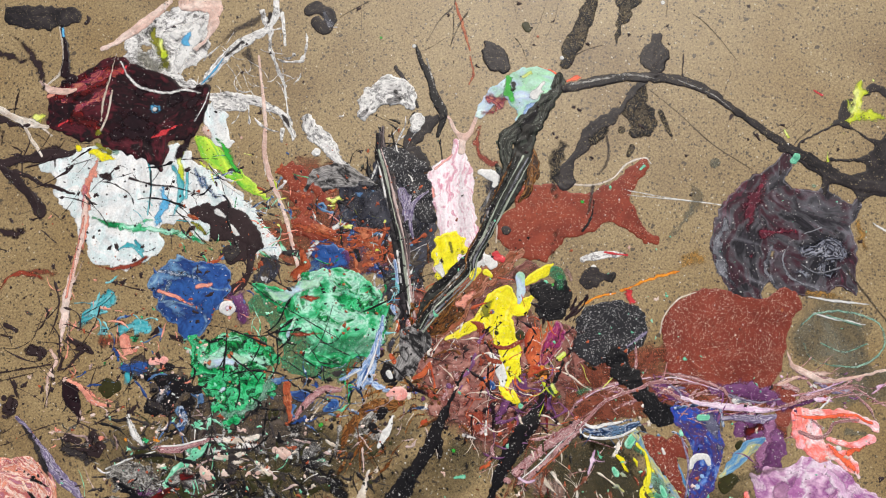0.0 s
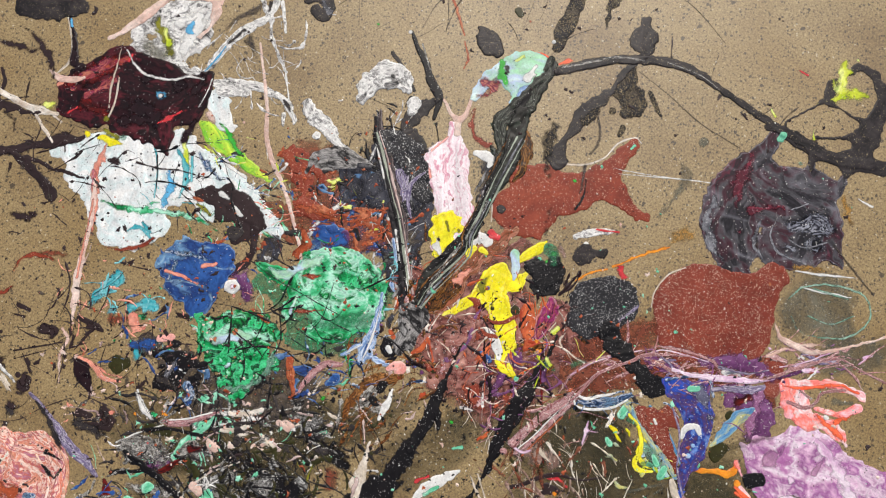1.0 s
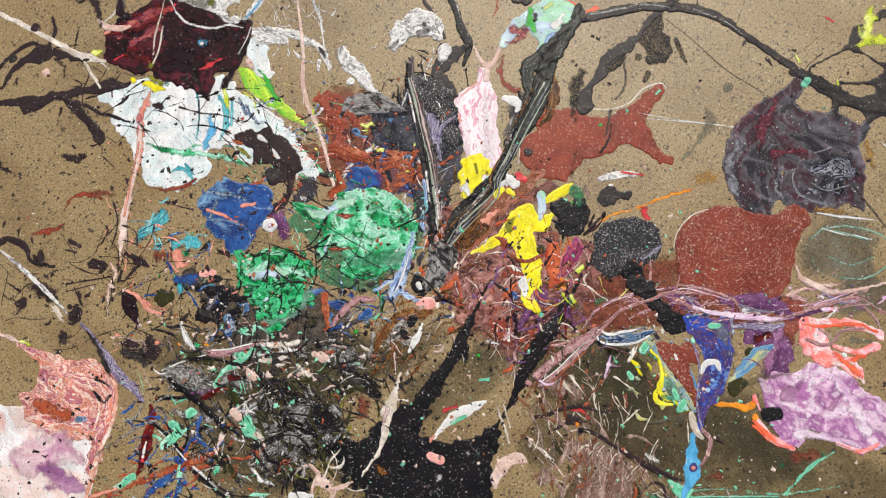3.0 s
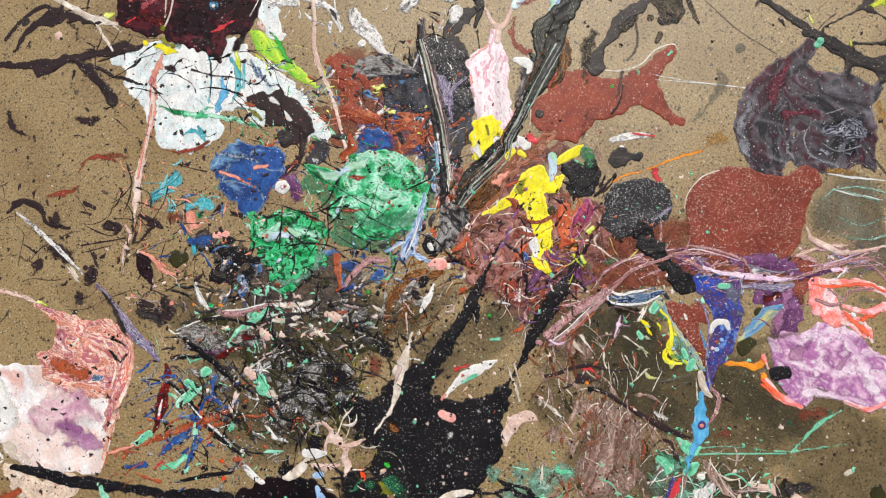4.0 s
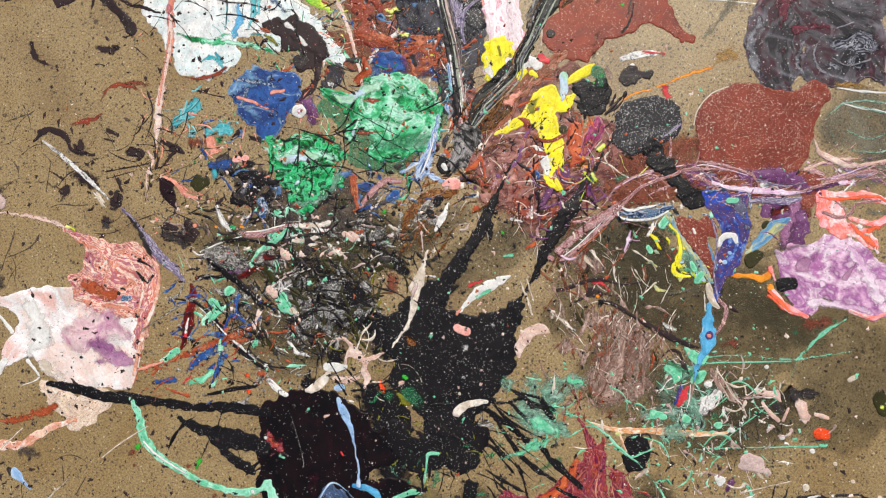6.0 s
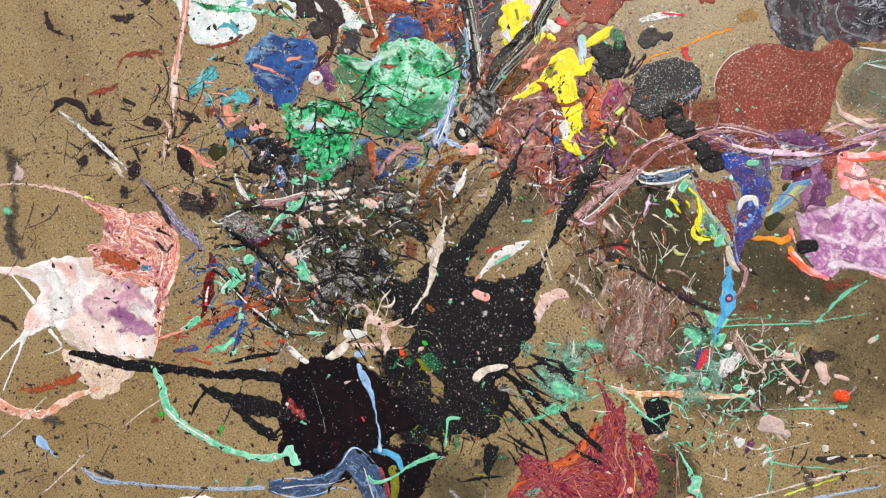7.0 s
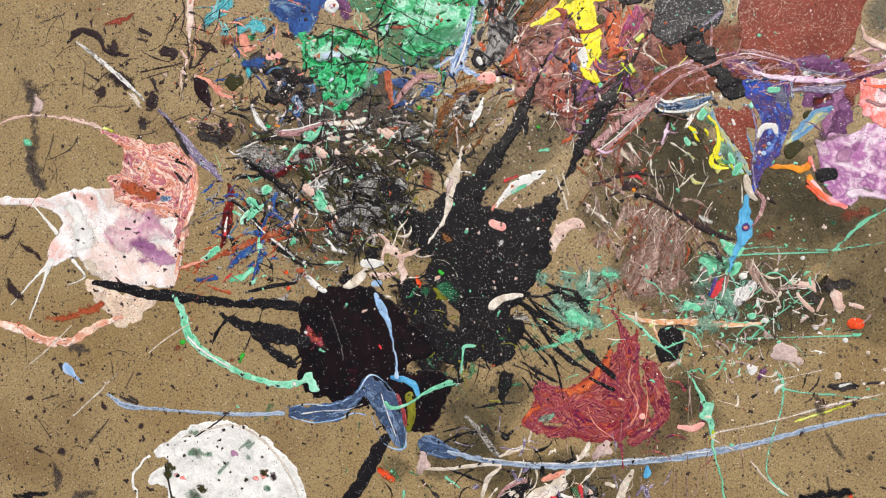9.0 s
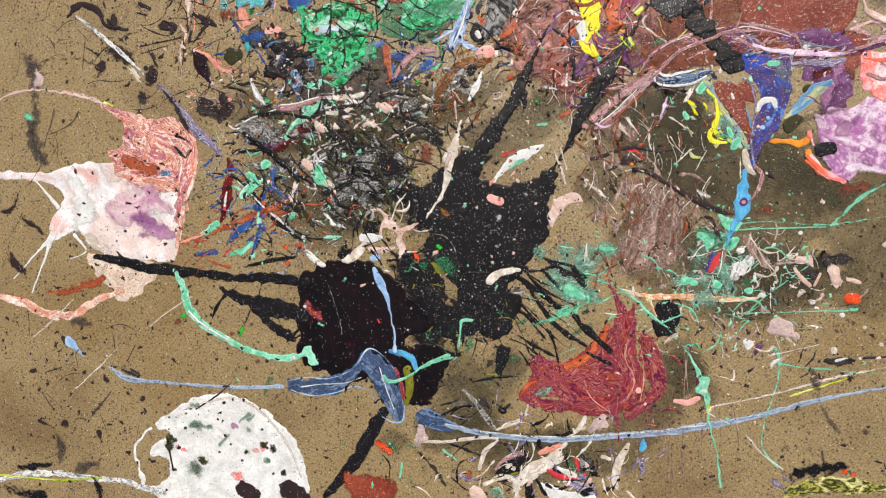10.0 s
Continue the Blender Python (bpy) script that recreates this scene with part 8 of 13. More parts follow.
q = pour("patch", "plum_soft", [[(-419.1, -263, 13), (-390, -274.5, 16.8)], [(-404.8, -268.7, 14.3), (-380.4, -281.6, 11.6), (-412.8, -282.6, 9.8)], [(-386.7, -262.1, 9)]], 0.5, rough_edge=1.5, soft=6, label="plum centre", under=p)
q = pour("patch", "white", [[(-490.7, -227.7, 16.5), (-478, -258.4, 19.8), (-491.6, -277.5, 10)]], 0.5, rough_edge=1.5, soft=6, under=p)
q = pour("patch", "cream", [[(-473.3, -289.4, 11.9), (-452.3, -301.3, 6.6)]], 0.4, rough_edge=1.5, soft=6, under=p)
q = pour("line", "peach_soft", [[(-368.1, -159.6, 1.3), (-350.5, -182.2, 1.9), (-350.6, -212.4, 1.9), (-363.5, -249.2, 2.6), (-372.7, -293.7, 1.9)], [(-379.6, -176.6, 1.3), (-365.8, -200.6, 1.3), (-372.4, -237.2, 1.3)]], 0.8, soft=2, label="pale peach edge line", under=p)
q = pour("lick", "black", [[(-372, -174.1, 2.5), (-356.8, -179.9, 1.9)], [(-373.3, -186.2, 2.5), (-365.7, -193.3, 3.2), (-359.4, -198, 1.3)]], 0.5, rough_edge=1.4, soft=3, under=p)
q = pour("lick", "blue_swirl", [[(-386.3, -214.3, 3.8), (-379.9, -214.2, 3.2)]], 0.8, soft=3, under=p)
q = pour("speck", "black", [[(-431.6, -278.8, 2.6)]], 0.5, soft=2, under=p)
q = pour("speck", "black", [[(-428, -247.8, 2), (-424.1, -248.3, 1.3)]], 0.5, soft=2, under=p)
p = pour("paint_thread", "white", [[(-538.6, -223.8, 1.3), (-525.5, -237.8, 1.7), (-511.1, -254.3, 2.7)], [(-517.2, -285.8, 3.4), (-539.2, -307.3, 1.4), (-567.1, -337, 1)], [(-518.5, -287.1, 2.7), (-532.8, -323, 1.4), (-545.6, -352.1, 1)], [(-491.8, -285, 2.7), (-478.8, -302.2, 1.3), (-499, -312.3, 0.7)]], 0.8, rough_edge=0.9, soft=4, label="thin white paint tails of the shell")
p = pour("paint_splash", "charcoal_thin", [[(-540.8, -93.4, 11.9), (-534.6, -110.4, 14.6), (-533.9, -139.1, 8.6), (-536.2, -182.2, 10.7), (-526, -202.4, 10.7)], [(-543, -185.4, 5.3), (-550, -197.9, 3.4)], [(-532.9, -154.4, 6.6), (-534.6, -169.8, 6)]], 0.5, rough_edge=2.0, soft=9, label="dark grey smear running down bare board")
p = pour("paint_thread", "pink_light", [[(-580.1, -139.4, 2.4), (-556, -128.8, 3.1), (-522.4, -126.7, 2.5), (-476.2, -133.6, 3.5), (-450.1, -141.2, 2.3)], [(-476.1, -131.2, 2), (-509, -125.4, 1.5)]], 0.6, rough_edge=1.3, soft=3, label="pale pink trailing paint ribbon", category="paint thread")
q = pour("tint", "lime", [[(-453.3, -140, 3.8), (-443.6, -142.4, 2.5)]], 0.3, rough_edge=1.2, soft=2, under=p)
p = pour("paint_pool", "cream_lace", [[(-454.1, -323.8, 15.6), (-434.3, -335.7, 14.3), (-407.5, -322.1, 12.9), (-437.9, -348.6, 9.1)], [(-470.6, -311.8, 7.8)], [(-421.2, -344.7, 6.5)]], 1.2, rough_edge=1.4, soft=8, label="cream and peach laced paint fold", category="paint pool")
p = pour("paint_splash", "peach_soft", [[(-588.7, -358.1, 3.1), (-557.6, -363.3, 5.4), (-530.3, -375, 6), (-496, -374.8, 5.3), (-465, -356.1, 4.6), (-434.5, -345.2, 2.1)], [(-516.6, -377.7, 4)]], 0.9, rough_edge=1.4, soft=5, label="peach paint ribbon on the board")
q = pour("patch", "rust", [[(-522.7, -352.1, 5.3), (-488.3, -344.3, 6.6), (-461.1, -333.6, 7.8)], [(-557.3, -356.8, 3.4)]], 0.3, rough_edge=1.8, under=p)
p = pour("paint_splash", "dark_brown", [[(-569.7, -315.3, 6.7), (-557.6, -326.4, 7.3)], [(-553.1, -334, 4), (-570.8, -308.9, 4.7)]], 0.7, rough_edge=1.4, label="dark paint blots on board")
p = pour("paint_thread", "dark_brown", [[(-581.5, -261.4, 3.1), (-566.2, -257.8, 4.8), (-556.5, -235.5, 1.6), (-552.5, -219.7, 2.1)], [(-561, -265.2, 2.1), (-540.8, -276.1, 4.7), (-524.1, -288.2, 2.1)]], 0.7, rough_edge=1.3, soft=3, label="dark brown paint run", category="paint thread")

# dark threads on the bare upper side
p = pour("paint_splash", "dark_brown", [[(-459.1, -80.3, 3.1), (-440.3, -83.8, 10.5), (-427.4, -91.1, 11.7), (-413.5, -97.1, 4.3)], [(-440.6, -79.7, 3.7), (-409.8, -78.6, 1.8), (-372.2, -73.2, 0.9)], [(-421.3, -90.8, 3.7), (-397.2, -84.1, 1.8), (-365.7, -80.1, 0.9)], [(-415.8, -81.8, 2.5), (-390.5, -92.7, 1.2), (-369.2, -92.5, 2.4)], [(-530.1, -49.8, 1.3), (-510.6, -58.1, 1.3), (-484.3, -75.2, 1.2), (-458.5, -89.2, 2.5)], [(-526.7, -94.6, 2.5), (-508, -93.9, 3.1), (-483, -93, 3.1), (-464, -98.3, 3.7), (-454.5, -100.9, 6.8), (-461.7, -114.2, 2.5)], [(-498.6, -93.6, 1.2), (-490.5, -75.4, 1.2), (-477.8, -61.3, 0.9)]], 0.7, rough_edge=1.3, soft=6, label="dark brown many-armed paint splash on bare board")
q = pour("streak", "white_grey", [[(-483.1, -48.3, 1.2), (-463.4, -62.6, 2.5), (-443.8, -78, 2.5), (-427.4, -91.1, 2.5), (-407.8, -109.2, 1.2)]], 0.8, soft=3, label="grey-white streak", under=p)
p = pour("paint_thread", "dark_brown", [[(-493.4, -52.8, 1.9), (-483.8, -39.3, 4.4), (-471.4, -37.2, 3.1), (-452.1, -47.3, 3.1), (-442, -58.9, 7.4), (-435.4, -64.7, 3.1), (-422.6, -71.4, 3.7), (-415.7, -64, 0.9)], [(-418.3, -43.3, 1.2), (-404.5, -47.6, 3.1)]], 0.7, rough_edge=1.3, soft=4, label="dark brown hooked paint thread on bare board")
p = pour("paint_drop", "dark_brown", [[(-404.7, -109.1, 4.3), (-399.8, -118.3, 5.5)]], 0.7, rough_edge=1.2, soft=3, label="dark brown paint drop on bare board")
p = pour("paint_drop", "dark_brown", [[(-399, -111.5, 6.2), (-396.5, -113.8, 4.9)]], 0.9, soft=3, label="dark paint drop on the board", category="paint drop", group="loose paint drops")
p = pour("paint_thread", "lilac", [[(-391.4, -119.7, 2), (-375.6, -134.5, 2.5), (-359.9, -155.3, 5.4), (-347.3, -170.1, 5.4), (-331.5, -181.8, 4.4), (-322.1, -193.7, 1.9)]], 0.9, rough_edge=1.2, label="grey and lilac marbled paint streak", category="paint thread")
q = pour("edge", "charcoal", [[(-385.1, -125.7, 2.4), (-369.4, -146.4, 4.9), (-356.9, -170.2, 3.6)]], 0.6, rough_edge=1.2, under=p)
p = pour("paint_splash", "pink_grey", [[(-533.6, -102.4, 4.1), (-528.7, -114.6, 8.9), (-535.8, -126.8, 4.2)], [(-518.9, -120.6, 5.1)]], 0.6, rough_edge=1.5, soft=6, label="grey smear on board")
p = pour("paint_splash", "charcoal_thin", [[(-532.9, -142, 5.4), (-540.4, -163.6, 7.7), (-537.8, -188.3, 10.4), (-524.9, -206.6, 7.6)]], 0.4, rough_edge=1.8, soft=6, label="dark smear on board")
q = pour("drop", "mint", [[(-543.5, -155, 5.8), (-538.2, -158.6, 3.9)]], 0.6, soft=3, under=p, label="mint drop")
p = pour("paint_splash", "charcoal", [[(-414.1, -128.9, 3.7), (-407.8, -137.8, 7.5)], [(-340.8, -144.3, 7.4), (-328.2, -151.9, 5.5)], [(-321.9, -156, 8.6)], [(-315.5, -136.9, 4.9)], [(-347.1, -143.2, 4.9)]], 0.7, rough_edge=1.4, soft=5, label="dark paint dabs on the board")

# red figure, diagonals
p = pour("paint_splash", "brown_red_dark", [[(-312.6, -196.5, 2), (-311.4, -208.5, 4.3), (-313.4, -226.6, 5.6), (-316, -241.9, 6.8), (-319.2, -257.2, 3.1), (-322.5, -266.4, 1.3)]], 1.0, rough_edge=1.2, label="dark red paint drip")
q = pour("lick", "red", [[(-316, -235.8, 3.1), (-317.3, -251, 3.1)]], 0.5, soft=3, under=p)
q = pour("lick", "white", [[(-314.7, -232.7, 1.9), (-317.3, -248, 1.9)]], 0.4, soft=2, under=p)
p = pour("paint_thread", "black", [[(-290.6, -175.2, 2), (-271.9, -186.8, 2.4), (-247, -204.2, 2.4), (-222.1, -221.5, 1.6)], [(-309.5, -214.5, 1.6), (-290.6, -229.1, 3), (-271.8, -249.8, 3.5), (-252.9, -267.4, 3), (-227.9, -284.8, 1.6)], [(-222.3, -206.7, 1.4), (-203.7, -224.1, 1.9), (-191.3, -241.6, 1.9)]], 0.8, rough_edge=1.3, soft=3, label="black diagonal paint strokes", category="paint thread")
q = pour("streak", "white_grey", [[(-303.2, -220.4, 1.9), (-278.1, -243.9, 1.8), (-259.2, -258.5, 2.5), (-240.4, -273.1, 1.8)]], 0.5, rough_edge=1.3, soft=2, under=p, label="grey-white streak")
p = pour("paint_thread", "grey_veil", [[(-364.1, -246.2, 2), (-341.4, -230.3, 2.5), (-315.9, -214.6, 3), (-296.9, -208.2, 2)], [(-380.4, -255.8, 1.5), (-360.9, -246.1, 1.5)]], 0.6, rough_edge=1.4, soft=3, label="grey-white paint line on the board", category="paint thread")
p = pour("paint_splash", "mint", [[(-290.6, -214.1, 4), (-281.2, -219.9, 4.9), (-297, -235.3, 4.8)], [(-328.9, -269.7, 5.6), (-341.8, -279.3, 3.8)], [(-237.9, -165.6, 6), (-247.1, -174.5, 4.8)], [(-271.8, -201.7, 6.1)], [(-223, -118.7, 4.7)]], 0.8, rough_edge=1.5, label="mint paint dabs on the board")
p = pour("paint_splash", "rust", [[(-371.1, -292.6, 2.5), (-335.4, -279.1, 4.4), (-297, -262.6, 5.6), (-265.5, -249.6, 6.2), (-240.6, -236.9, 4.8)], [(-348.3, -285.7, 5.1)]], 0.7, rough_edge=1.6, label="rust and brown streaked paint stroke")
q = pour("streak", "salmon", [[(-367.8, -289.4, 2.5), (-341.8, -279.3, 2.5)]], 0.4, rough_edge=1.2, soft=2, under=p)
p = pour("paint_splash", "blue", [[(-316.2, -287.7, 4.1), (-297, -271.8, 5.6), (-284.4, -262.3, 3.2)], [(-329.1, -297.4, 5), (-348.4, -301.2, 3.2)], [(-265.5, -225.5, 6.1), (-253, -234.2, 4.9)], [(-278, -274.3, 5.6)]], 0.7, rough_edge=1.7, label="blue paint smears on the board")
p = pour("paint_drop", "orange_red", [[(-249.7, -289.8, 3.1)], [(-246.5, -306.8, 3.7)]], 0.6, soft=2, label="small orange-red paint drops", category="paint drop", group="loose paint drops")
p = pour("paint_splash", "white_grey", [[(-253.4, -142.2, 2.3), (-216.7, -136, 4.2), (-192.6, -131.2, 3.5), (-162.6, -126.9, 2.3)], [(-228.9, -144.9, 4.2), (-192.4, -141.6, 3)]], 0.7, rough_edge=1.7, label="pale streaked paint stroke")
q = pour("streak", "charcoal", [[(-241.1, -139.2, 2.4), (-204.6, -134.8, 2.4)], [(-216.6, -147.7, 3), (-180.4, -144.4, 2.4)]], 0.5, rough_edge=1.4, soft=3, under=p)
p = pour("paint_drop", "pink_light", [[(-212.2, -161.7, 4.8), (-215.3, -158.2, 3.6)], [(-144.6, -139.4, 3.5), (-138.6, -142.2, 3.5)], [(-156.2, -155.7, 2.4), (-168.1, -161.7, 1.8)]], 0.8, soft=2, label="pink oval paint drops", category="paint drop", group="loose paint drops")
p = pour("paint_thread", "cream", [[(-228.5, -197.9, 1.4), (-210.2, -185.7, 1.4), (-186, -176.5, 1)]], 0.5, soft=2, label="pink oval paint drops", category="paint thread")
p = pour("paint_splash", "purple_dark", [[(-271.9, -182.6, 8.5), (-253.3, -178.8, 5.4)], [(-259.5, -177.7, 3.6)]], 0.5, rough_edge=1.7, label="dull crimson smear on the board")

# the big black pour
p = pour("paint_pool", "black", [[(-26.2, -156.9, 7.4), (-35.4, -173, 8.6), (-44.8, -186.9, 10.4), (-59.4, -203.3, 15.1), (-77.7, -218.2, 15.2)], [(-89.1, -233.1, 15.3), (-71.1, -244.3, 23.5), (-42, -237.7, 23.3), (-13, -237, 19.7), (15.2, -224.7, 14.9), (28.8, -207.2, 6.8), (31.2, -198.6, 3.4)], [(-110, -230.7, 9.5), (-94.6, -250.9, 14.2)], [(-70.3, -273.7, 23.6), (-35.1, -272.6, 30.4), (-0.7, -259.8, 25.5), (19, -247.7, 11.5)], [(-87.8, -286.1, 13.1), (-57.7, -302.9, 20.1), (-22.4, -301.6, 23.5), (0.2, -283.2, 15.1)], [(22.8, -270.7, 4.6), (11.5, -276.9, 7)], [(-51.1, -326.4, 13.1), (-27.3, -331.4, 15.4)]], 1.2, rough_edge=1.5, soft=10, label="large glossy black paint pool with tiny specks", category="paint pool")
q = pour("patch", "brown_swirl", [[(-79.9, -247.5, 7.1), (-76.9, -250.4, 5.9)]], 0.2, rough_edge=1.8, under=p, label="brown stain")
q = pour("ring", "foam", [[(-23, -251.2, 7)]], 0.6, rough_edge=1.2, soft=2, under=p, label="small grey ring spot")
q = pour("ring", "foam", [[(3.9, -227.9, 4.6)]], 0.6, rough_edge=1.2, soft=2, under=p)
q = pour("ring", "foam", [[(-24.8, -282.2, 4.1)]], 0.6, rough_edge=1.2, soft=2, under=p)
q = pour("ring", "foam", [[(-109.8, -236.6, 3.6)]], 0.5, rough_edge=1.2, soft=2, under=p)
q = pour("drop", "pink", [[(-31.8, -231.6, 4.1), (-21.8, -235.5, 5.2)]], 0.8, soft=3, under=p, label="pink drop")
q = pour("drop", "mint_thin", [[(-52.4, -183, 2.3)]], 0.6, rough_edge=0.8, soft=2, under=p)
q = pour("drop", "mint_thin", [[(-72, -213.4, 2.9)]], 0.6, rough_edge=0.8, soft=2, under=p)
q = pour("drop", "cream", [[(4.1, -263.8, 1.7)]], 0.6, rough_edge=0.8, soft=2, under=p)
p = pour("paint_drip", "black", [[(4.5, -94.9, 2.2), (-1.7, -108.8, 5.1), (-8.4, -125.7, 6.2), (-16.4, -142.6, 6.2), (-26.1, -158.1, 4.8)], [(0.1, -125.6, 2.3), (-0.5, -140.8, 1.7)]], 1.0, rough_edge=1.2, soft=5, label="black paint neck running into the pool", category="paint drip")
p = pour("paint_drip", "black", [[(72.1, -111.2, 5), (64.8, -133.4, 6.1), (57.3, -150.2, 3.9), (44.4, -175.7, 2.3), (34, -195.7, 1.8)]], 1.0, rough_edge=1.2, soft=6, label="thin black paint tail", category="paint drip")
p = pour("paint_pool", "black_red", [[(-215, -333.1, 21), (-177.9, -325.5, 26.9), (-141, -336.2, 21.9)], [(-208.4, -369.8, 28.6), (-165, -367.7, 36.9), (-128.2, -366, 20.7)], [(-176.8, -405.4, 31.1), (-133.6, -403.1, 18.5)], [(-214.4, -401.1, 21.3)], [(-104.1, -358.8, 18.2), (-92.4, -340.2, 12)], [(-90.8, -407, 20.7), (-102.2, -438.5, 18.4)], [(-127.1, -421.3, 24.7)]], 1.5, rough_edge=1.5, soft=14, label="glossy black and dark red paint pool", category="paint pool")
q = pour("stain", "burgundy", [[(-224.2, -355, 10), (-214.7, -363.9, 8.7)], [(-221, -370.4, 5.6)]], 0.15, rough_edge=1.9, soft=5, under=p, label="dark red stain")
q = pour("drop", "white", [[(-227.4, -353.3, 2.5)]], 0.7, soft=2, under=p, label="white drop")
q = pour("drop", "mint_thin", [[(-211.6, -371.2, 2.5), (-207.2, -373.4, 1.9)]], 0.6, rough_edge=1.2, soft=2, under=p, label="mint drop")
q = pour("drop", "pink_light", [[(-165.6, -328.7, 2.4), (-160.7, -326.7, 1.8)]], 0.6, rough_edge=1.2, soft=2, under=p, label="pale drop")
q = pour("spot", "red", [[(-147.8, -363.9, 1.8), (-145.3, -366.8, 1.8)]], 0.5, rough_edge=1.3, soft=2, under=p, label="red fleck")
q = pour("thread", "grey_veil", [[(-201.4, -329.5, 0.7), (-195, -347.6, 0.7), (-188.5, -368.8, 0.7), (-185.9, -381.1, 0.7)]], 0.4, soft=2, under=p, label="thin grey thread")
p = pour("paint_pool", "black", [[(-93.2, -310.2, 13.2), (-86.3, -345.9, 14.4), (-67.7, -369.3, 13.2), (-50.2, -356.4, 17.9), (-20.2, -367, 14.3)], [(-39.1, -331.9, 23.7)], [(-13.5, -390.8, 7.2), (-15.7, -415.1, 4.8)], [(-9.3, -342.6, 15.3)]], 1.0, rough_edge=1.8, soft=12, label="black paint sheet with ragged arms", category="paint pool")
q = pour("stain", "olive", [[(-87.4, -304, 8.4), (-78.2, -312.6, 6)]], 0.2, rough_edge=1.8, under=p, label="olive stain")
q = pour("drop", "mint_thin", [[(-53, -302.7, 2.4)]], 0.6, soft=2, under=p, label="mint drop")
q = pour("drop", "cream", [[(-62.2, -309, 1.8)]], 0.6, soft=2, under=p, label="cream drop")
q = pour("thread", "charcoal_thin", [[(-54.2, -320.6, 1), (-39, -334.9, 1.4), (-17.9, -348.9, 1.9)]], 0.5, rough_edge=1.2, soft=3, under=p, label="grey run")
p = pour("paint_thread", "black", [[(-467.2, -308.5, 2.4), (-437.2, -311.8, 5.7), (-407.5, -318.3, 6.2), (-381.2, -319.8, 6.7), (-342.1, -322.1, 5.1), (-303.5, -325.6, 4.5), (-265.3, -324.1, 6), (-227.6, -327.5, 5.2)], [(-322.8, -337.5, 2), (-297.2, -348.9, 7.1), (-258.9, -356.6, 10), (-227.3, -364.5, 6.5)], [(-284.4, -360.8, 2), (-265.2, -375.5, 6.1), (-239.8, -389.9, 5.2)], [(-290.7, -311.5, 2), (-259.1, -304.2, 2.5), (-240.2, -300.4, 2)]], 1.1, rough_edge=1.3, soft=5, label="long black paint arms reaching over the board", category="paint thread")
p = pour("paint_thread", "black", [[(-138.6, -465.6, 6.5), (-150.7, -485.3, 8), (-162.8, -511.5, 7.6), (-181.4, -538.4, 6.6), (-203.4, -565.9, 4)], [(-132.8, -446.5, 11.9)]], 1.0, rough_edge=1.2, soft=5, label="black paint stroke running down the board", category="paint thread")
p = pour("paint_thread", "black", [[(17.7, -288.4, 1.5), (47.1, -304.9, 2.3), (64.4, -310, 1.4)], [(7.3, -318.2, 1.5), (31.8, -352.6, 2.8), (55.8, -375.3, 1.8)], [(49.8, -369.6, 3), (79.3, -386, 1.9), (96.8, -394, 2.1)], [(24.1, -305.7, 1.9), (42.1, -322.6, 2.3)], [(-10.6, -307, 3.8), (25.1, -329.2, 2.3)], [(29.4, -293.8, 1.4), (52.5, -298.8, 1.8)]], 0.8, rough_edge=1.4, label="thin black paint arms", category="paint thread")

# pale bits on black
p = pour("paint_drip", "cream", [[(-64.3, -154.6, 1.7), (-68.5, -171.8, 3.5), (-72.7, -186.3, 6.4), (-75.4, -197.9, 4.7), (-78.8, -221.2, 2.9), (-88.9, -241.9, 1.8), (-97.5, -253.9, 1.2)], [(-78.4, -192.1, 4.7)]], 1.4, rough_edge=1.1, label="cream teardrop paint drip with a long tail", category="paint drip")
q = pour("patch", "pink_grey", [[(-75.6, -189.2, 3.5), (-79.3, -203.7, 2.3)]], 0.4, rough_edge=1.2, soft=3, under=p)
p = pour("paint_splash", "pink_light", [[(-140, -255.7, 2.3), (-136.3, -261.5, 6), (-130.2, -264.9, 3.5)], [(-147, -272.6, 1.8), (-142.3, -262.9, 2.4)], [(-140, -254.5, 1.8), (-149.8, -247.7, 2.4), (-159.5, -249.1, 1.8), (-164.9, -251.6, 1.2)], [(-128.3, -269.6, 2.4), (-117, -266.3, 2.4), (-105.1, -260, 1.2)], [(-125.2, -272.5, 2.3), (-126.3, -280.3, 3.6), (-121.9, -288.5, 3.6), (-124.7, -296.4, 2.4)]], 1.2, rough_edge=1.1, label="pink and grey figure-like paint curl")
q = pour("patch", "white", [[(-164.5, -276.7, 4.8), (-155.4, -277.6, 5.4), (-146.3, -276.1, 3)]], 0.9, rough_edge=1.1, soft=3, under=p, label="white lobe")
q = pour("spot", "black", [[(-131.4, -266.1, 1.8)]], 0.8, rough_edge=0.9, soft=2, under=p, label="black spot")
p = pour("paint_splash", "cream", [[(-163.2, -283.9, 2.4), (-169.8, -292.5, 4.9), (-177, -299.4, 4.9), (-185.6, -302.7, 2.4)]], 1.0, rough_edge=1.3, label="cream and white marbled dab")
p = pour("paint_splash", "pink_light", [[(-157, -288.5, 2.4), (-144.8, -289.9, 3.6), (-131.6, -287.6, 2.4)]], 0.9, rough_edge=1.2, soft=3, label="pale pink dab on the board")
p = pour("paint_splash", "white", [[(-30, -215.4, 1.7), (-22.8, -205.4, 3.5), (-11.6, -195.5, 5.2), (-0.5, -187.8, 5.7), (10.7, -182.5, 4), (20.2, -177.8, 1.7)]], 1.0, rough_edge=1.2, label="white leaf-shaped paint dab")
q = pour("patch", "mint", [[(-11.5, -199.5, 3.4), (-0.2, -193.5, 4)]], 0.3, rough_edge=1.5, soft=3, under=p, label="mint side")
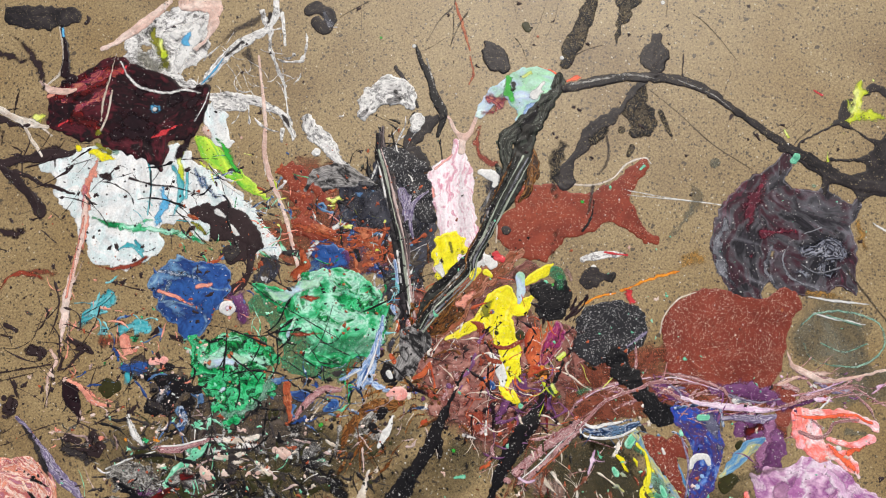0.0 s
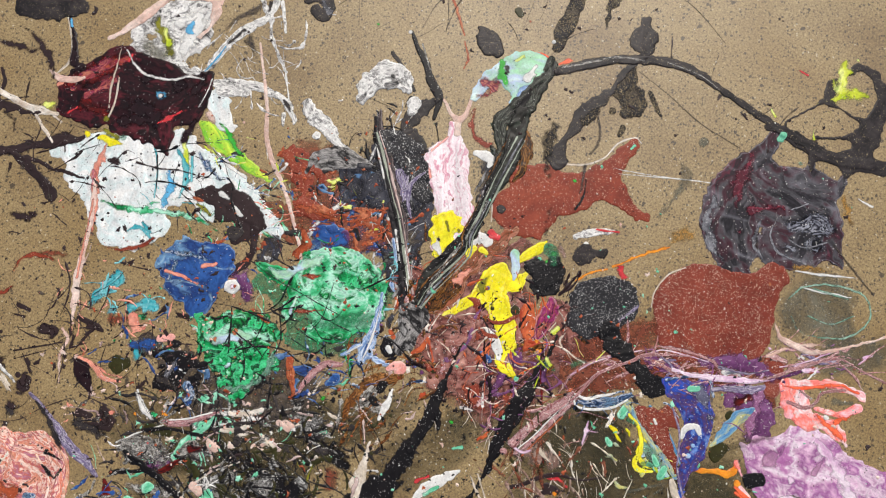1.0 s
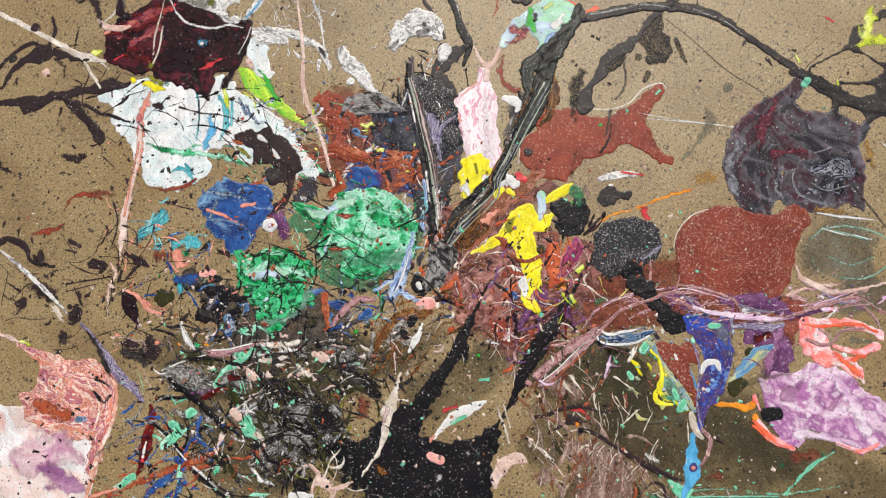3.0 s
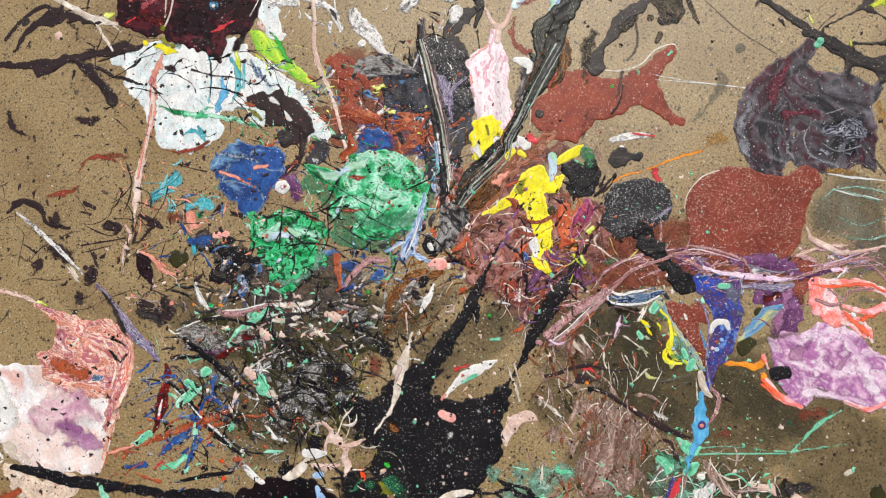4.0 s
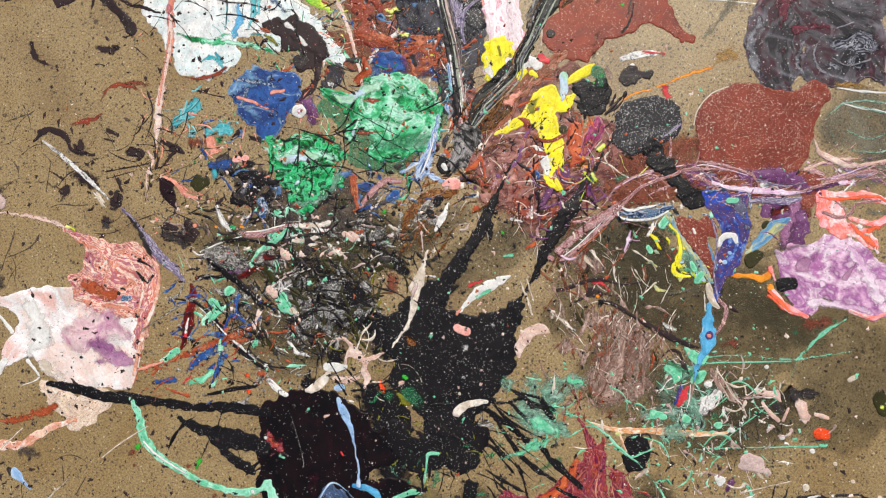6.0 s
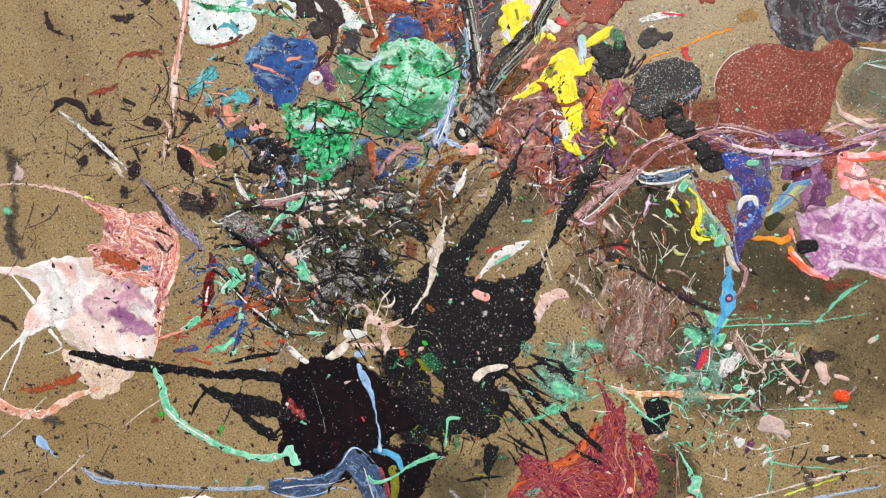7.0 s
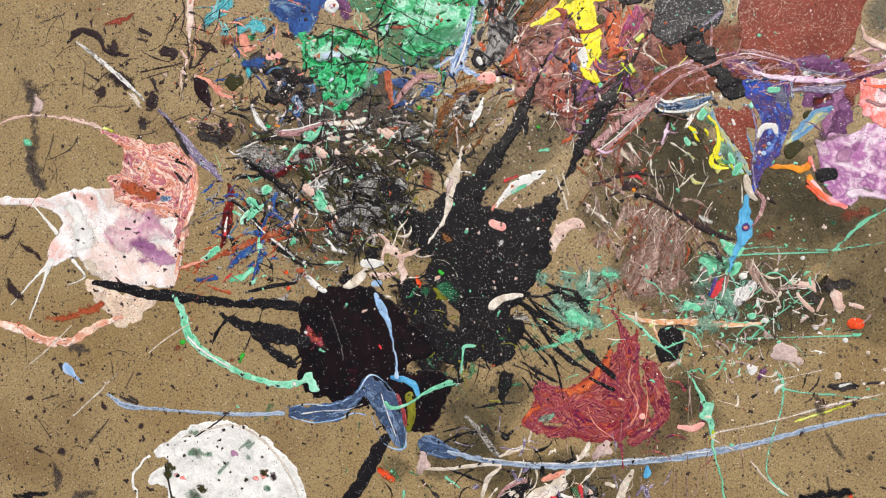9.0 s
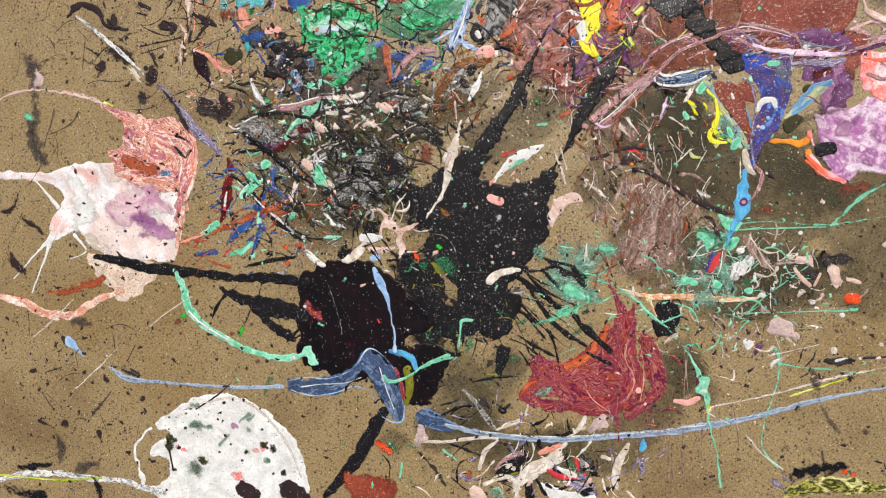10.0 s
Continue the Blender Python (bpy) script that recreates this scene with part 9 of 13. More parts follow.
q = pour("edge", "salmon", [[(-32.2, -217.2, 2.9), (-27.8, -211.9, 1.7)]], 0.4, rough_edge=1.2, soft=2, under=p)
q = pour("edge", "red", [[(-20.5, -188.2, 2.9), (-9.2, -183.4, 2.3)]], 0.4, rough_edge=1.4, soft=3, under=p, label="red edge")
p = pour("paint_splash", "cream", [[(29.3, -179.9, 1.1), (35.5, -192.8, 2.3), (40.5, -204.1, 2.3), (43.3, -215.5, 1.7)], [(37.2, -179.8, 1.1), (44.3, -201.2, 1.1)]], 0.7, rough_edge=1.3, soft=3, label="cream and green paint streak")
p = pour("paint_splash", "pink_light", [[(30.9, -258.9, 2.2), (35.9, -241.4, 5.7), (44, -232.6, 6.3), (55.2, -229.5, 5.1), (59.8, -232.2, 2.2)], [(30.5, -250.2, 4)]], 1.1, rough_edge=1.3, label="pink curved paint blob")
p = pour("paint_blob", "cream", [[(-27.8, -316.6, 5.3), (-22.1, -310.4, 4.1), (-7.7, -306.9, 3.5), (1, -305.4, 1.8)], [(-27.2, -298.8, 1.8)], [(-30.6, -319.7, 3)]], 1.2, rough_edge=1.2, soft=3, label="cream paint dab with a pale tail", category="paint blob")
p = pour("paint_splash", "grey_veil", [[(-6.9, -328.8, 2.3), (1.8, -327.3, 4.1), (7.8, -331.1, 1.9)], [(-4.2, -321.6, 1.8)]], 0.8, rough_edge=1.3, soft=3, label="grey curl of paint")
p = pour("paint_drop", "green_vivid", [[(-83.7, -284.2, 3.6)], [(-109.6, -115.6, 3.5)], [(11.7, -133.9, 2.8)]], 0.6, rough_edge=1.6, soft=2, label="bright green paint spots", category="paint drop", group="loose paint drops")
p = pour("paint_splash", "green_clear", [[(-81.6, -297.8, 11.9), (-69.4, -309.3, 8.3)], [(-99.3, -304.4, 6)], [(-131.7, -503, 11.3)], [(-265.1, -435.3, 5.7), (-271.5, -448.4, 4.5)]], 0.4, rough_edge=1.8, soft=5, label="green stain over black")
p = pour("paint_drop", "orange_red", [[(-106.7, -295.7, 3.6), (-108.6, -289.8, 2.4)], [(-105.4, -298.7, 2.4)]], 0.6, rough_edge=1.2, soft=2, label="orange-red paint dab on the board", category="paint drop", group="loose paint drops")
p = pour("paint_drop", "mint_thin", [[(13.7, -157.5, 2.8), (21, -156.3, 2.8)], [(-106, -146.5, 2.9), (-111.8, -147.7, 2.3)], [(-228.9, -143.2, 4.8)]], 0.7, soft=2, label="mint paint drops on the board", category="paint drop", group="loose paint drops")

# blue-grey figure
p = pour("paint_pool", "blue_grey", [[(-157, -403.1, 6.2), (-150.7, -413.3, 11.1), (-139.3, -426.9, 15.5), (-130.3, -445.1, 13.6), (-123.7, -465.9, 6.8)], [(-159.4, -407.6, 6.2), (-170.4, -420.6, 6.2), (-185.9, -432.1, 7.5), (-210.9, -439.8, 8.2), (-239.5, -442.7, 7.6)], [(-188.8, -443.5, 5), (-214, -447.5, 3.8)]], 1.5, soft=7, label="blue-grey marbled paint figure", category="paint pool")
q = pour("rim", "sky_blue", [[(-252.3, -438.4, 1), (-226.8, -431.9, 1.3), (-201.5, -431.7, 1.3), (-181.6, -424.3, 1.2), (-169.2, -414.3, 1.2), (-160.8, -399.6, 1.9), (-150.9, -396.6, 1.5), (-136.6, -407, 1.2), (-127.2, -418.2, 1.2)]], 0.4, soft=2, under=p, label="pale blue rim")
q = pour("rim", "sky_blue", [[(-242.6, -446.7, 1), (-220.3, -451.7, 1.3), (-195.1, -447.7, 1.3), (-173.3, -438.9, 1.3), (-160.8, -440.6, 1.2)]], 0.4, soft=2, under=p)
q = pour("rim", "sky_blue", [[(-153.9, -441.5, 1.2), (-148.7, -456.8, 1.2), (-139.7, -470.7, 1.2), (-126, -476.1, 1.9), (-117.5, -471.8, 1.9), (-116.6, -454.9, 1.2), (-113.2, -439.1, 1.8)]], 0.4, soft=2, under=p)
q = pour("vein", "white", [[(-229.9, -442.2, 1.3), (-207.8, -438.3, 0.9), (-182.7, -435.6, 0.9), (-164.1, -428.3, 0.9)], [(-144.4, -416.1, 0.9), (-136, -440.4, 0.9), (-127.5, -461.8, 0.9)]], 0.3, soft=2, under=p, label="white vein")
q = pour("rim", "blue_cyan", [[(-133.7, -398.2, 2.5), (-120.2, -399.9, 3.7), (-109.1, -405.5, 3.7), (-104.6, -415.1, 2.4)]], 0.9, rough_edge=1.1, soft=3, under=p, label="bright blue rim")
q = pour("patch", "olive", [[(-113.7, -417.5, 4.9), (-111.5, -435.9, 4.9), (-114.2, -452.8, 3.1)]], 0.9, rough_edge=1.1, soft=3, under=p, label="olive patch")
q = pour("streak", "burgundy", [[(-127.2, -416.4, 1.8), (-120.7, -433.3, 2.5), (-117.9, -448.7, 1.9)]], 0.9, soft=2, under=p, label="crimson streak")
p = pour("paint_drip", "sky_blue", [[(-153, -308.8, 2), (-148.6, -318.3, 4.2), (-142.3, -330.2, 4.3), (-137.2, -342.1, 2.4), (-133.2, -360.2, 1.2), (-129.2, -378.3, 1.2), (-128.2, -397.9, 2.5)]], 1.2, rough_edge=0.9, label="pale blue paint drip with a long thread", category="paint drip")
p = pour("paint_drop", "sky_blue", [[(-153.8, -298.6, 3.6), (-149, -297.8, 3.6)]], 1.0, rough_edge=0.9, soft=3, label="pale blue paint drop", category="paint drop", group="loose paint drops")
p = pour("paint_thread", "slate", [[(-453.2, -432.9, 2.1), (-433.1, -444.8, 3.7), (-396.2, -446.6, 2.1), (-349.7, -447.8, 2.1), (-297.4, -447.3, 2.6), (-252.2, -443.4, 2.6)]], 1.2, label="thin blue-grey paint line", category="paint thread")
q = pour("edge", "charcoal", [[(-439.7, -435.4, 3), (-419.5, -440.8, 4), (-429.5, -431.6, 2.1)]], 0.5, soft=3, under=p)
p = pour("paint_drip", "sky_blue", [[(-503.6, -401.7, 2.6), (-501, -406.8, 5.4), (-492.9, -414.2, 2.7), (-483.5, -421.5, 1.3)]], 1.0, rough_edge=0.9, soft=3, label="pale blue paint drop with a tail", category="paint drip")
q = pour("edge", "charcoal", [[(-509.1, -402, 2.7), (-507.8, -407.1, 2)]], 0.8, soft=2, under=p, label="dark edge")
p = pour("paint_drop", "blue_grey", [[(-92.4, -468.9, 11.7), (-77, -474.2, 8.6), (-64.7, -476.5, 4.9)]], 1.2, label="blue-grey marbled drop on the board", category="paint drop", group="loose paint drops")
p = pour("paint_thread", "slate", [[(-70.9, -475, 2.2), (-34.4, -481.3, 3.4), (7.6, -484.1, 3.4), (54.7, -482.8, 3.3), (100.8, -476, 3.8), (157.4, -468, 4.2), (190.7, -459.9, 4.1), (234.3, -449.3, 3.2), (287.4, -430.2, 2.7), (329.2, -417.8, 2.2), (365.3, -408.2, 1.4)]], 0.9, label="long pale blue-grey paint line", category="paint thread")
q = pour("streak", "white_grey", [[(-34.4, -479.5, 1.2), (25.2, -481.1, 1.2), (112.1, -472.8, 1.2), (196.1, -457.7, 1.1)]], 0.4, soft=2, under=p)
p = pour("paint_thread", "mint_thin", [[(-139.3, -425.1, 2), (-133.1, -430.9, 2.5), (-114.8, -425.6, 1.5), (-96.8, -412.2, 2), (-72.8, -401.1, 3.4), (-63.8, -401.9, 1.6)], [(-59.9, -390.1, 1.4), (-58.7, -368.8, 1.4), (-57.2, -360.9, 2.4), (-47.1, -360.4, 1.9)]], 0.9, soft=3, label="mint paint thread with beads", category="paint thread")
q = pour("bead", "white", [[(-62.1, -399.3, 3)]], 0.6, rough_edge=0.8, soft=2, under=p)
p = pour("paint_thread", "mint", [[(-374.7, -320.8, 2.7), (-365.1, -339.2, 4.1), (-358.8, -361, 5.7), (-342.6, -379.2, 4.6), (-316.6, -393.7, 4.1), (-290.8, -405.1, 3.6), (-258.7, -411.6, 4.1), (-239.6, -409.9, 4.5), (-223.9, -404.7, 2)], [(-223.9, -401.6, 6), (-217.5, -413.8, 5)]], 0.9, rough_edge=1.2, soft=3, label="mint green paint trail", category="paint thread")
q = pour("patch", "white", [[(-358.8, -364.1, 3.2), (-342.6, -379.2, 2.6), (-310.2, -396.6, 1.9)], [(-239.6, -409.9, 3.2)]], 0.3, rough_edge=1.2, soft=2, under=p)
q = pour("patch", "green_vivid", [[(-365.4, -370.8, 5.8)], [(-297.2, -380.2, 3.8), (-300.5, -387.9, 3.8)]], 0.3, rough_edge=1.4, soft=3, under=p)
p = pour("paint_thread", "cream", [[(-405.2, -384.1, 1), (-381.8, -365.2, 1.3), (-355.4, -348.2, 1)], [(-512.6, -475.8, 1.1), (-470.3, -437.1, 2.1), (-439.1, -406.3, 1.1)], [(-456.3, -420.1, 2.7)], [(-552.2, -408.7, 1.1), (-523.7, -384.5, 1.6), (-495.5, -357.4, 1.1)]], 0.4, rough_edge=0.9, soft=2, label="fine cream paint lines", category="paint thread")
p = pour("paint_drop", "oxide_clear", [[(-372, -377.4, 6.5)], [(-310.1, -387.1, 5.1)], [(-281.2, -417.2, 5.7)], [(-258.6, -454, 3.2)], [(-368.9, -390, 3.9)]], 0.4, rough_edge=1.2, label="faint rust spots on board", category="paint drop", group="loose paint drops")
p = pour("paint_splash", "rust", [[(-147.4, -497.7, 4.1), (-134.7, -506.3, 7.5), (-125.3, -512, 2.9)]], 0.6, rough_edge=1.2, label="orange and rust paint dab")
q = pour("patch", "orange_red", [[(-144.2, -500.6, 4.4), (-131.6, -509.3, 4.4)]], 0.3, rough_edge=1.4, soft=3, under=p)
p = pour("paint_pool", "oxide", [[(-175, -544.4, 16.6), (-155.9, -552.6, 21.6), (-130.7, -553.8, 15.2)], [(-149.7, -542.5, 12.7)]], 0.7, rough_edge=1.2, soft=8, label="thin rust-red pool on the board", category="paint pool")
p = pour("paint_splash", "mint_thin", [[(-73.1, -503.3, 2.5), (-57.6, -513.5, 1.9)], [(-117.7, -521, 2.5), (-119.8, -537, 3.1)], [(-131.8, -499.8, 2.5)]], 0.6, rough_edge=1.2, soft=3, label="thin rust-red pool on the board")
p = pour("paint_splash", "grey_veil", [[(-53.8, -435.6, 1.8), (-41.5, -447.2, 3), (-25.8, -467.8, 3.6), (-16.6, -476.5, 2.4)], [(-44.3, -453.5, 2.4)]], 0.8, rough_edge=1.3, label="grey branching paint streak")
p = pour("paint_thread", "cream", [[(-104, -494.8, 2), (-76.4, -494.1, 2), (-40.2, -487.3, 2), (-16.2, -485.7, 1.9)], [(-16.1, -488.8, 1.6), (-28.9, -502.1, 2.9), (-34.3, -521.3, 1.9)], [(-4.9, -469.5, 1.9), (6.9, -465.7, 2.4), (-16.6, -476.5, 1.5)], [(17.4, -431.4, 1), (12.6, -459.2, 1.4)]], 0.9, rough_edge=1.1, soft=3, label="cream paint lines on the board", category="paint thread")
p = pour("paint_splash", "pink_grey", [[(-98.2, -481.8, 5), (-100.9, -497.7, 4.4)], [(-91.8, -490.8, 3.1)]], 0.8, rough_edge=1.5, soft=5, label="cream paint lines on the board")

# white pool bottom-left
p = pour("paint_pool", "white", [[(-393.5, -496, 6.6), (-376.7, -488.3, 9.2), (-349.9, -475.6, 14.4), (-317, -470.3, 15.6), (-290.9, -478.4, 15.5), (-264.9, -496, 15.5), (-245.5, -517.2, 14.2), (-235.7, -542.4, 11.6), (-225.9, -557.9, 6.5)], [(-356.8, -505.3, 26.4), (-317.1, -509.2, 32.7), (-277.9, -526, 32.5)], [(-370.5, -539.1, 14.7), (-343.9, -550.4, 33.2), (-297.5, -553.5, 32.9), (-258.3, -550.6, 22.1)], [(-383.7, -520.3, 9.3)], [(-371, -579, 26.8), (-317.4, -574.8, 33.1), (-271.3, -574.5, 26.2)], [(-407.1, -502.1, 2), (-418.7, -512.8, 2), (-425.8, -526.5, 2), (-421.4, -546.1, 2), (-416.1, -559.1, 3.4), (-412.9, -572.2, 3.4), (-384.4, -573.4, 6.7)], [(-393.9, -524.3, 8), (-400.7, -528.1, 6)]], 1.4, soft=10, label="glossy white paint pool dotted with dark drops", category="paint pool")
q = pour("veil", "green_clear", [[(-354.5, -493.3, 8.6), (-336.8, -493.5, 5.3)], [(-291.2, -494.7, 4.5)], [(-289.2, -476.7, 3.9), (-300.9, -486.3, 2.6)], [(-353.7, -543.2, 11.9), (-358.9, -535.1, 6.6)], [(-356.3, -470.2, 5.3)], [(-383.3, -519, 8)], [(-323.8, -513.4, 3.9), (-314, -501.8, 2.6)], [(-268.7, -529.2, 5.2)]], 0.5, rough_edge=2.0, soft=4, under=p)
q = pour("veil", "hot_pink", [[(-282.9, -517.3, 5.8)], [(-305.1, -548.4, 7.2)], [(-373.3, -520.4, 4)]], 0.4, rough_edge=2.0, soft=4, under=p)
q = pour("line", "dark_brown", [[(-351.7, -475.1, 1), (-326.7, -457.7, 1), (-312.3, -444.2, 0.6)], [(-386.5, -509.5, 1.3), (-379, -548.2, 1.3)]], 0.8, soft=2, under=p)
q = pour("fold", "cream", [[(-366.2, -477.2, 1.3), (-333.3, -464.4, 2), (-300.8, -460.8, 1.9), (-268.6, -480, 1.9), (-243, -513.5, 1.9), (-230.1, -544.6, 1.3)]], 0.5, rough_edge=1.4, soft=3, under=p)
q = pour("spot", "olive_clear", [[(-350.1, -491.9, 7.9), (-346.8, -496.8, 5.3)]], 0.4, rough_edge=1.6, soft=3, under=p, label="green-grey spot")
q = pour("spot", "olive_clear", [[(-353.8, -539.3, 10), (-349.2, -549.5, 8.6)]], 0.4, rough_edge=1.6, soft=3, under=p)
q = pour("spot", "green_clear", [[(-351.2, -469.9, 5.2)]], 0.4, rough_edge=1.4, soft=3, under=p, label="green spot")
q = pour("spot", "green_clear", [[(-290.9, -482.9, 3.9), (-284.4, -478, 2.6)]], 0.4, rough_edge=1.4, soft=3, under=p)
q = pour("spot", "green_clear", [[(-268.1, -528.5, 3.9)]], 0.4, rough_edge=1.4, soft=3, under=p)
q = pour("spot", "green_clear", [[(-335.5, -494.8, 3.9)]], 0.4, rough_edge=1.4, soft=3, under=p)
q = pour("spot", "dark_brown", [[(-261.7, -516.4, 6.5), (-264.9, -510.8, 3.2)]], 0.5, rough_edge=1.2, soft=3, under=p, label="dark spot")
q = pour("spot", "dark_brown", [[(-318.3, -465.9, 3.2)]], 0.5, rough_edge=1.2, soft=3, under=p)
q = pour("spot", "olive_dark", [[(-380.3, -514.8, 4), (-383.7, -520.3, 6)]], 0.5, rough_edge=1.4, soft=3, under=p)
q = pour("spot", "maroon", [[(-371.7, -520.8, 4)]], 0.5, rough_edge=1.4, soft=3, under=p)
q = pour("spot", "hot_pink", [[(-274.6, -514.1, 5.8), (-271.4, -509.3, 4.5)]], 0.2, rough_edge=1.8, soft=3, under=p, label="pink stain")
q = pour("spot", "hot_pink", [[(-300.8, -548.5, 5.9), (-296.2, -553.4, 4.6)]], 0.2, rough_edge=1.8, soft=3, under=p)
q = pour("spot", "olive_dark", [[(-363.2, -481, 2.6)]], 0.4, rough_edge=1.3, soft=2, under=p)
q = pour("spot", "olive_dark", [[(-363.4, -497.9, 3.3)]], 0.4, rough_edge=1.3, soft=2, under=p)
q = pour("spot", "olive_dark", [[(-292.2, -520.5, 3.9)]], 0.4, rough_edge=1.3, soft=2, under=p)
q = pour("spot", "olive_dark", [[(-297.5, -530.6, 2.6)]], 0.4, rough_edge=1.3, soft=2, under=p)
q = pour("spot", "olive_dark", [[(-261.6, -543, 2.6)]], 0.4, rough_edge=1.3, soft=2, under=p)
q = pour("spot", "olive_dark", [[(-310.6, -512.7, 2.6)]], 0.4, rough_edge=1.3, soft=2, under=p)
q = pour("spot", "olive_dark", [[(-377.3, -546.3, 3.3)]], 0.4, rough_edge=1.3, soft=2, under=p)
q = pour("spot", "olive_dark", [[(-323.8, -522.7, 2.6)]], 0.4, rough_edge=1.3, soft=2, under=p)
q = pour("spot", "olive_dark", [[(-274.7, -493.4, 2.6)]], 0.4, rough_edge=1.3, soft=2, under=p)
q = pour("spot", "olive_dark", [[(-383.3, -486.2, 2.6)]], 0.4, rough_edge=1.3, soft=2, under=p)
p = pour("paint_splash", "dark_brown", [[(-297.6, -563.4, 9.2), (-287.7, -569.2, 10.5)], [(-245.3, -559.4, 11.7), (-232.3, -568.2, 11.7)]], 0.8, rough_edge=1.5, soft=6, label="dark brown splash across the white pool")
p = pour("paint_thread", "white_grey", [[(-593.7, -575.7, 2.6), (-564.7, -566.7, 4.5), (-522.1, -562.2, 3.9), (-473.3, -565.4, 3.8), (-438.8, -565.5, 3.8), (-418.4, -570.6, 4.3), (-391.2, -575.2, 3.2)]], 0.9, rough_edge=1.4, label="white and lime paint line", category="paint thread")
q = pour("streak", "lime", [[(-593.4, -568.9, 2.1), (-557.7, -569.6, 2.1), (-515.3, -569.9, 2.1), (-466.3, -562.8, 2)]], 0.3, rough_edge=1.3, soft=3, under=p)
p = pour("paint_splash", "black", [[(-571.6, -559, 3.2), (-550.1, -555.5, 6.3), (-528.8, -551.9, 4)], [(-476.7, -560.2, 3.1), (-470.1, -576.6, 6.2), (-467, -589.9, 3.6)], [(-593.9, -582.6, 5.6), (-544.3, -592.5, 12.6)]], 0.7, rough_edge=1.6, label="black paint patches along the white line")
p = pour("paint_drop", "dark_brown", [[(-546.4, -442.6, 6.1)], [(-509.9, -502.2, 6.8), (-507.9, -505.4, 5.5)], [(-468.6, -509.5, 4.7), (-465.4, -520.6, 3.4)], [(-456.9, -449.4, 4.7), (-460.2, -443.1, 3.3)], [(-414.6, -467.9, 5.3)], [(-541.3, -500.9, 3.4), (-520.5, -509.6, 1.4)], [(-484, -441.1, 4)], [(-529.4, -456.9, 3.4)], [(-540.1, -464.1, 3.4)]], 0.5, rough_edge=1.1, soft=3, label="dark paint drops on bare board", category="paint drop", group="loose paint drops")
q = pour("smear", "charcoal_thin", [[(-520.8, -516.3, 4), (-514.1, -529.3, 8.2), (-518.2, -549.8, 4.5)], [(-493.9, -554.8, 13.7), (-472.9, -546.5, 9.5)], [(-496.2, -383.2, 8), (-475.7, -382.2, 6.6)]], 0.3, rough_edge=1.8, soft=5, under=p)
p = pour("paint_thread", "charcoal_thin", [[(-450.3, -458.9, 1.6), (-467.9, -479.6, 2.7), (-478.5, -493.5, 1.6)], [(-532.5, -443.8, 1.6), (-511.4, -436.1, 1.6)], [(-422.3, -405.4, 1.1), (-432.7, -425.3, 1.1)], [(-536.7, -467.2, 1.1), (-523.3, -486.4, 1.1)]], 0.4, rough_edge=1.2, soft=3, label="thin dark smears on board", category="paint thread")

# burgundy
p = pour("paint_pool", "burgundy", [[(82.8, -415.1, 17.1), (97.3, -420.2, 17)], [(95.2, -370.2, 9), (79.3, -397.5, 14.8), (54.2, -414.8, 15), (25.5, -421.2, 9.3)], [(118.1, -337.6, 2.8), (110.2, -363.6, 10.7), (110.3, -392.9, 13.5), (117.2, -422.1, 15.8), (98.2, -441, 13.7), (66.5, -436.8, 16.1), (48.6, -419.9, 12.7)], [(132, -374.3, 7.8), (141.7, -403.1, 10.1), (144.5, -426.5, 7.3), (118.6, -452.9, 5.7)], [(23.7, -403.3, 10.4), (39.9, -420.4, 16.2), (19.9, -427.5, 7)], [(8.5, -437.1, 5.8), (26.3, -446.4, 5.8), (49.7, -449.8, 5.8)], [(91.1, -312, 1.7), (102.2, -334.8, 3.4), (107.5, -353.2, 5.1)]], 1.0, rough_edge=1.1, soft=8, label="burgundy and orange marbled paint pool with folded bands")
q = pour("patch", "burnt", [[(93.1, -359.7, 6.2), (81.5, -382.6, 8.5), (59.4, -401.5, 9.2), (39.3, -402.5, 4.6)]], 0.5, rough_edge=1.5, soft=6, label="burnt orange band", under=p)
q = pour("tip", "burnt", [[(5.1, -441.6, 2.9), (14, -425.4, 4.1), (29, -422.2, 1.7)]], 0.6, rough_edge=1.4, soft=3, label="orange tip", under=p)
q = pour("patch", "mint_clear", [[(35, -429.6, 5.2), (24.8, -435, 4.7)]], 0.5, rough_edge=1.5, soft=6, label="grey-green veil", under=p)
q = pour("patch", "green_clear", [[(73.9, -360.6, 5.7), (58.2, -369.5, 4.6)]], 0.6, rough_edge=1.5, soft=6, under=p)
q = pour("line", "salmon", [[(113.8, -369.3, 0.8), (111.5, -392.9, 1.1), (122.6, -415.9, 1.1), (112.3, -440.1, 0.8)], [(126.7, -380.4, 0.8), (131.3, -409.5, 1.1), (129.1, -436.2, 0.8)], [(71.5, -418.6, 0.9), (79.1, -436.1, 1.1), (98.5, -449.9, 0.9)]], 0.7, rough_edge=1.6, soft=2, label="thin salmon lines", under=p)
q = pour("edge", "black", [[(50.4, -342.8, 2.3), (72.3, -365.4, 4), (96.4, -385.4, 2.8)], [(73.2, -388.9, 1.7), (96.4, -399.5, 2.3)]], 0.8, rough_edge=1.4, soft=3, label="black curl", under=p)
p = pour("paint_blob", "black", [[(150.7, -347.2, 14.8), (148.4, -356, 12.5)], [(149.9, -332.7, 4.5), (147.5, -338.6, 7.9)]], 2.0, rough_edge=1.1, soft=5, label="round black paint blob", category="paint blob")
q = pour("thread", "mint_thin", [[(128.3, -345.3, 1.4), (145.5, -353.3, 1.8), (153.6, -350, 1.8), (167.1, -343.6, 1.4)]], 0.6, soft=2, under=p, label="mint thread")
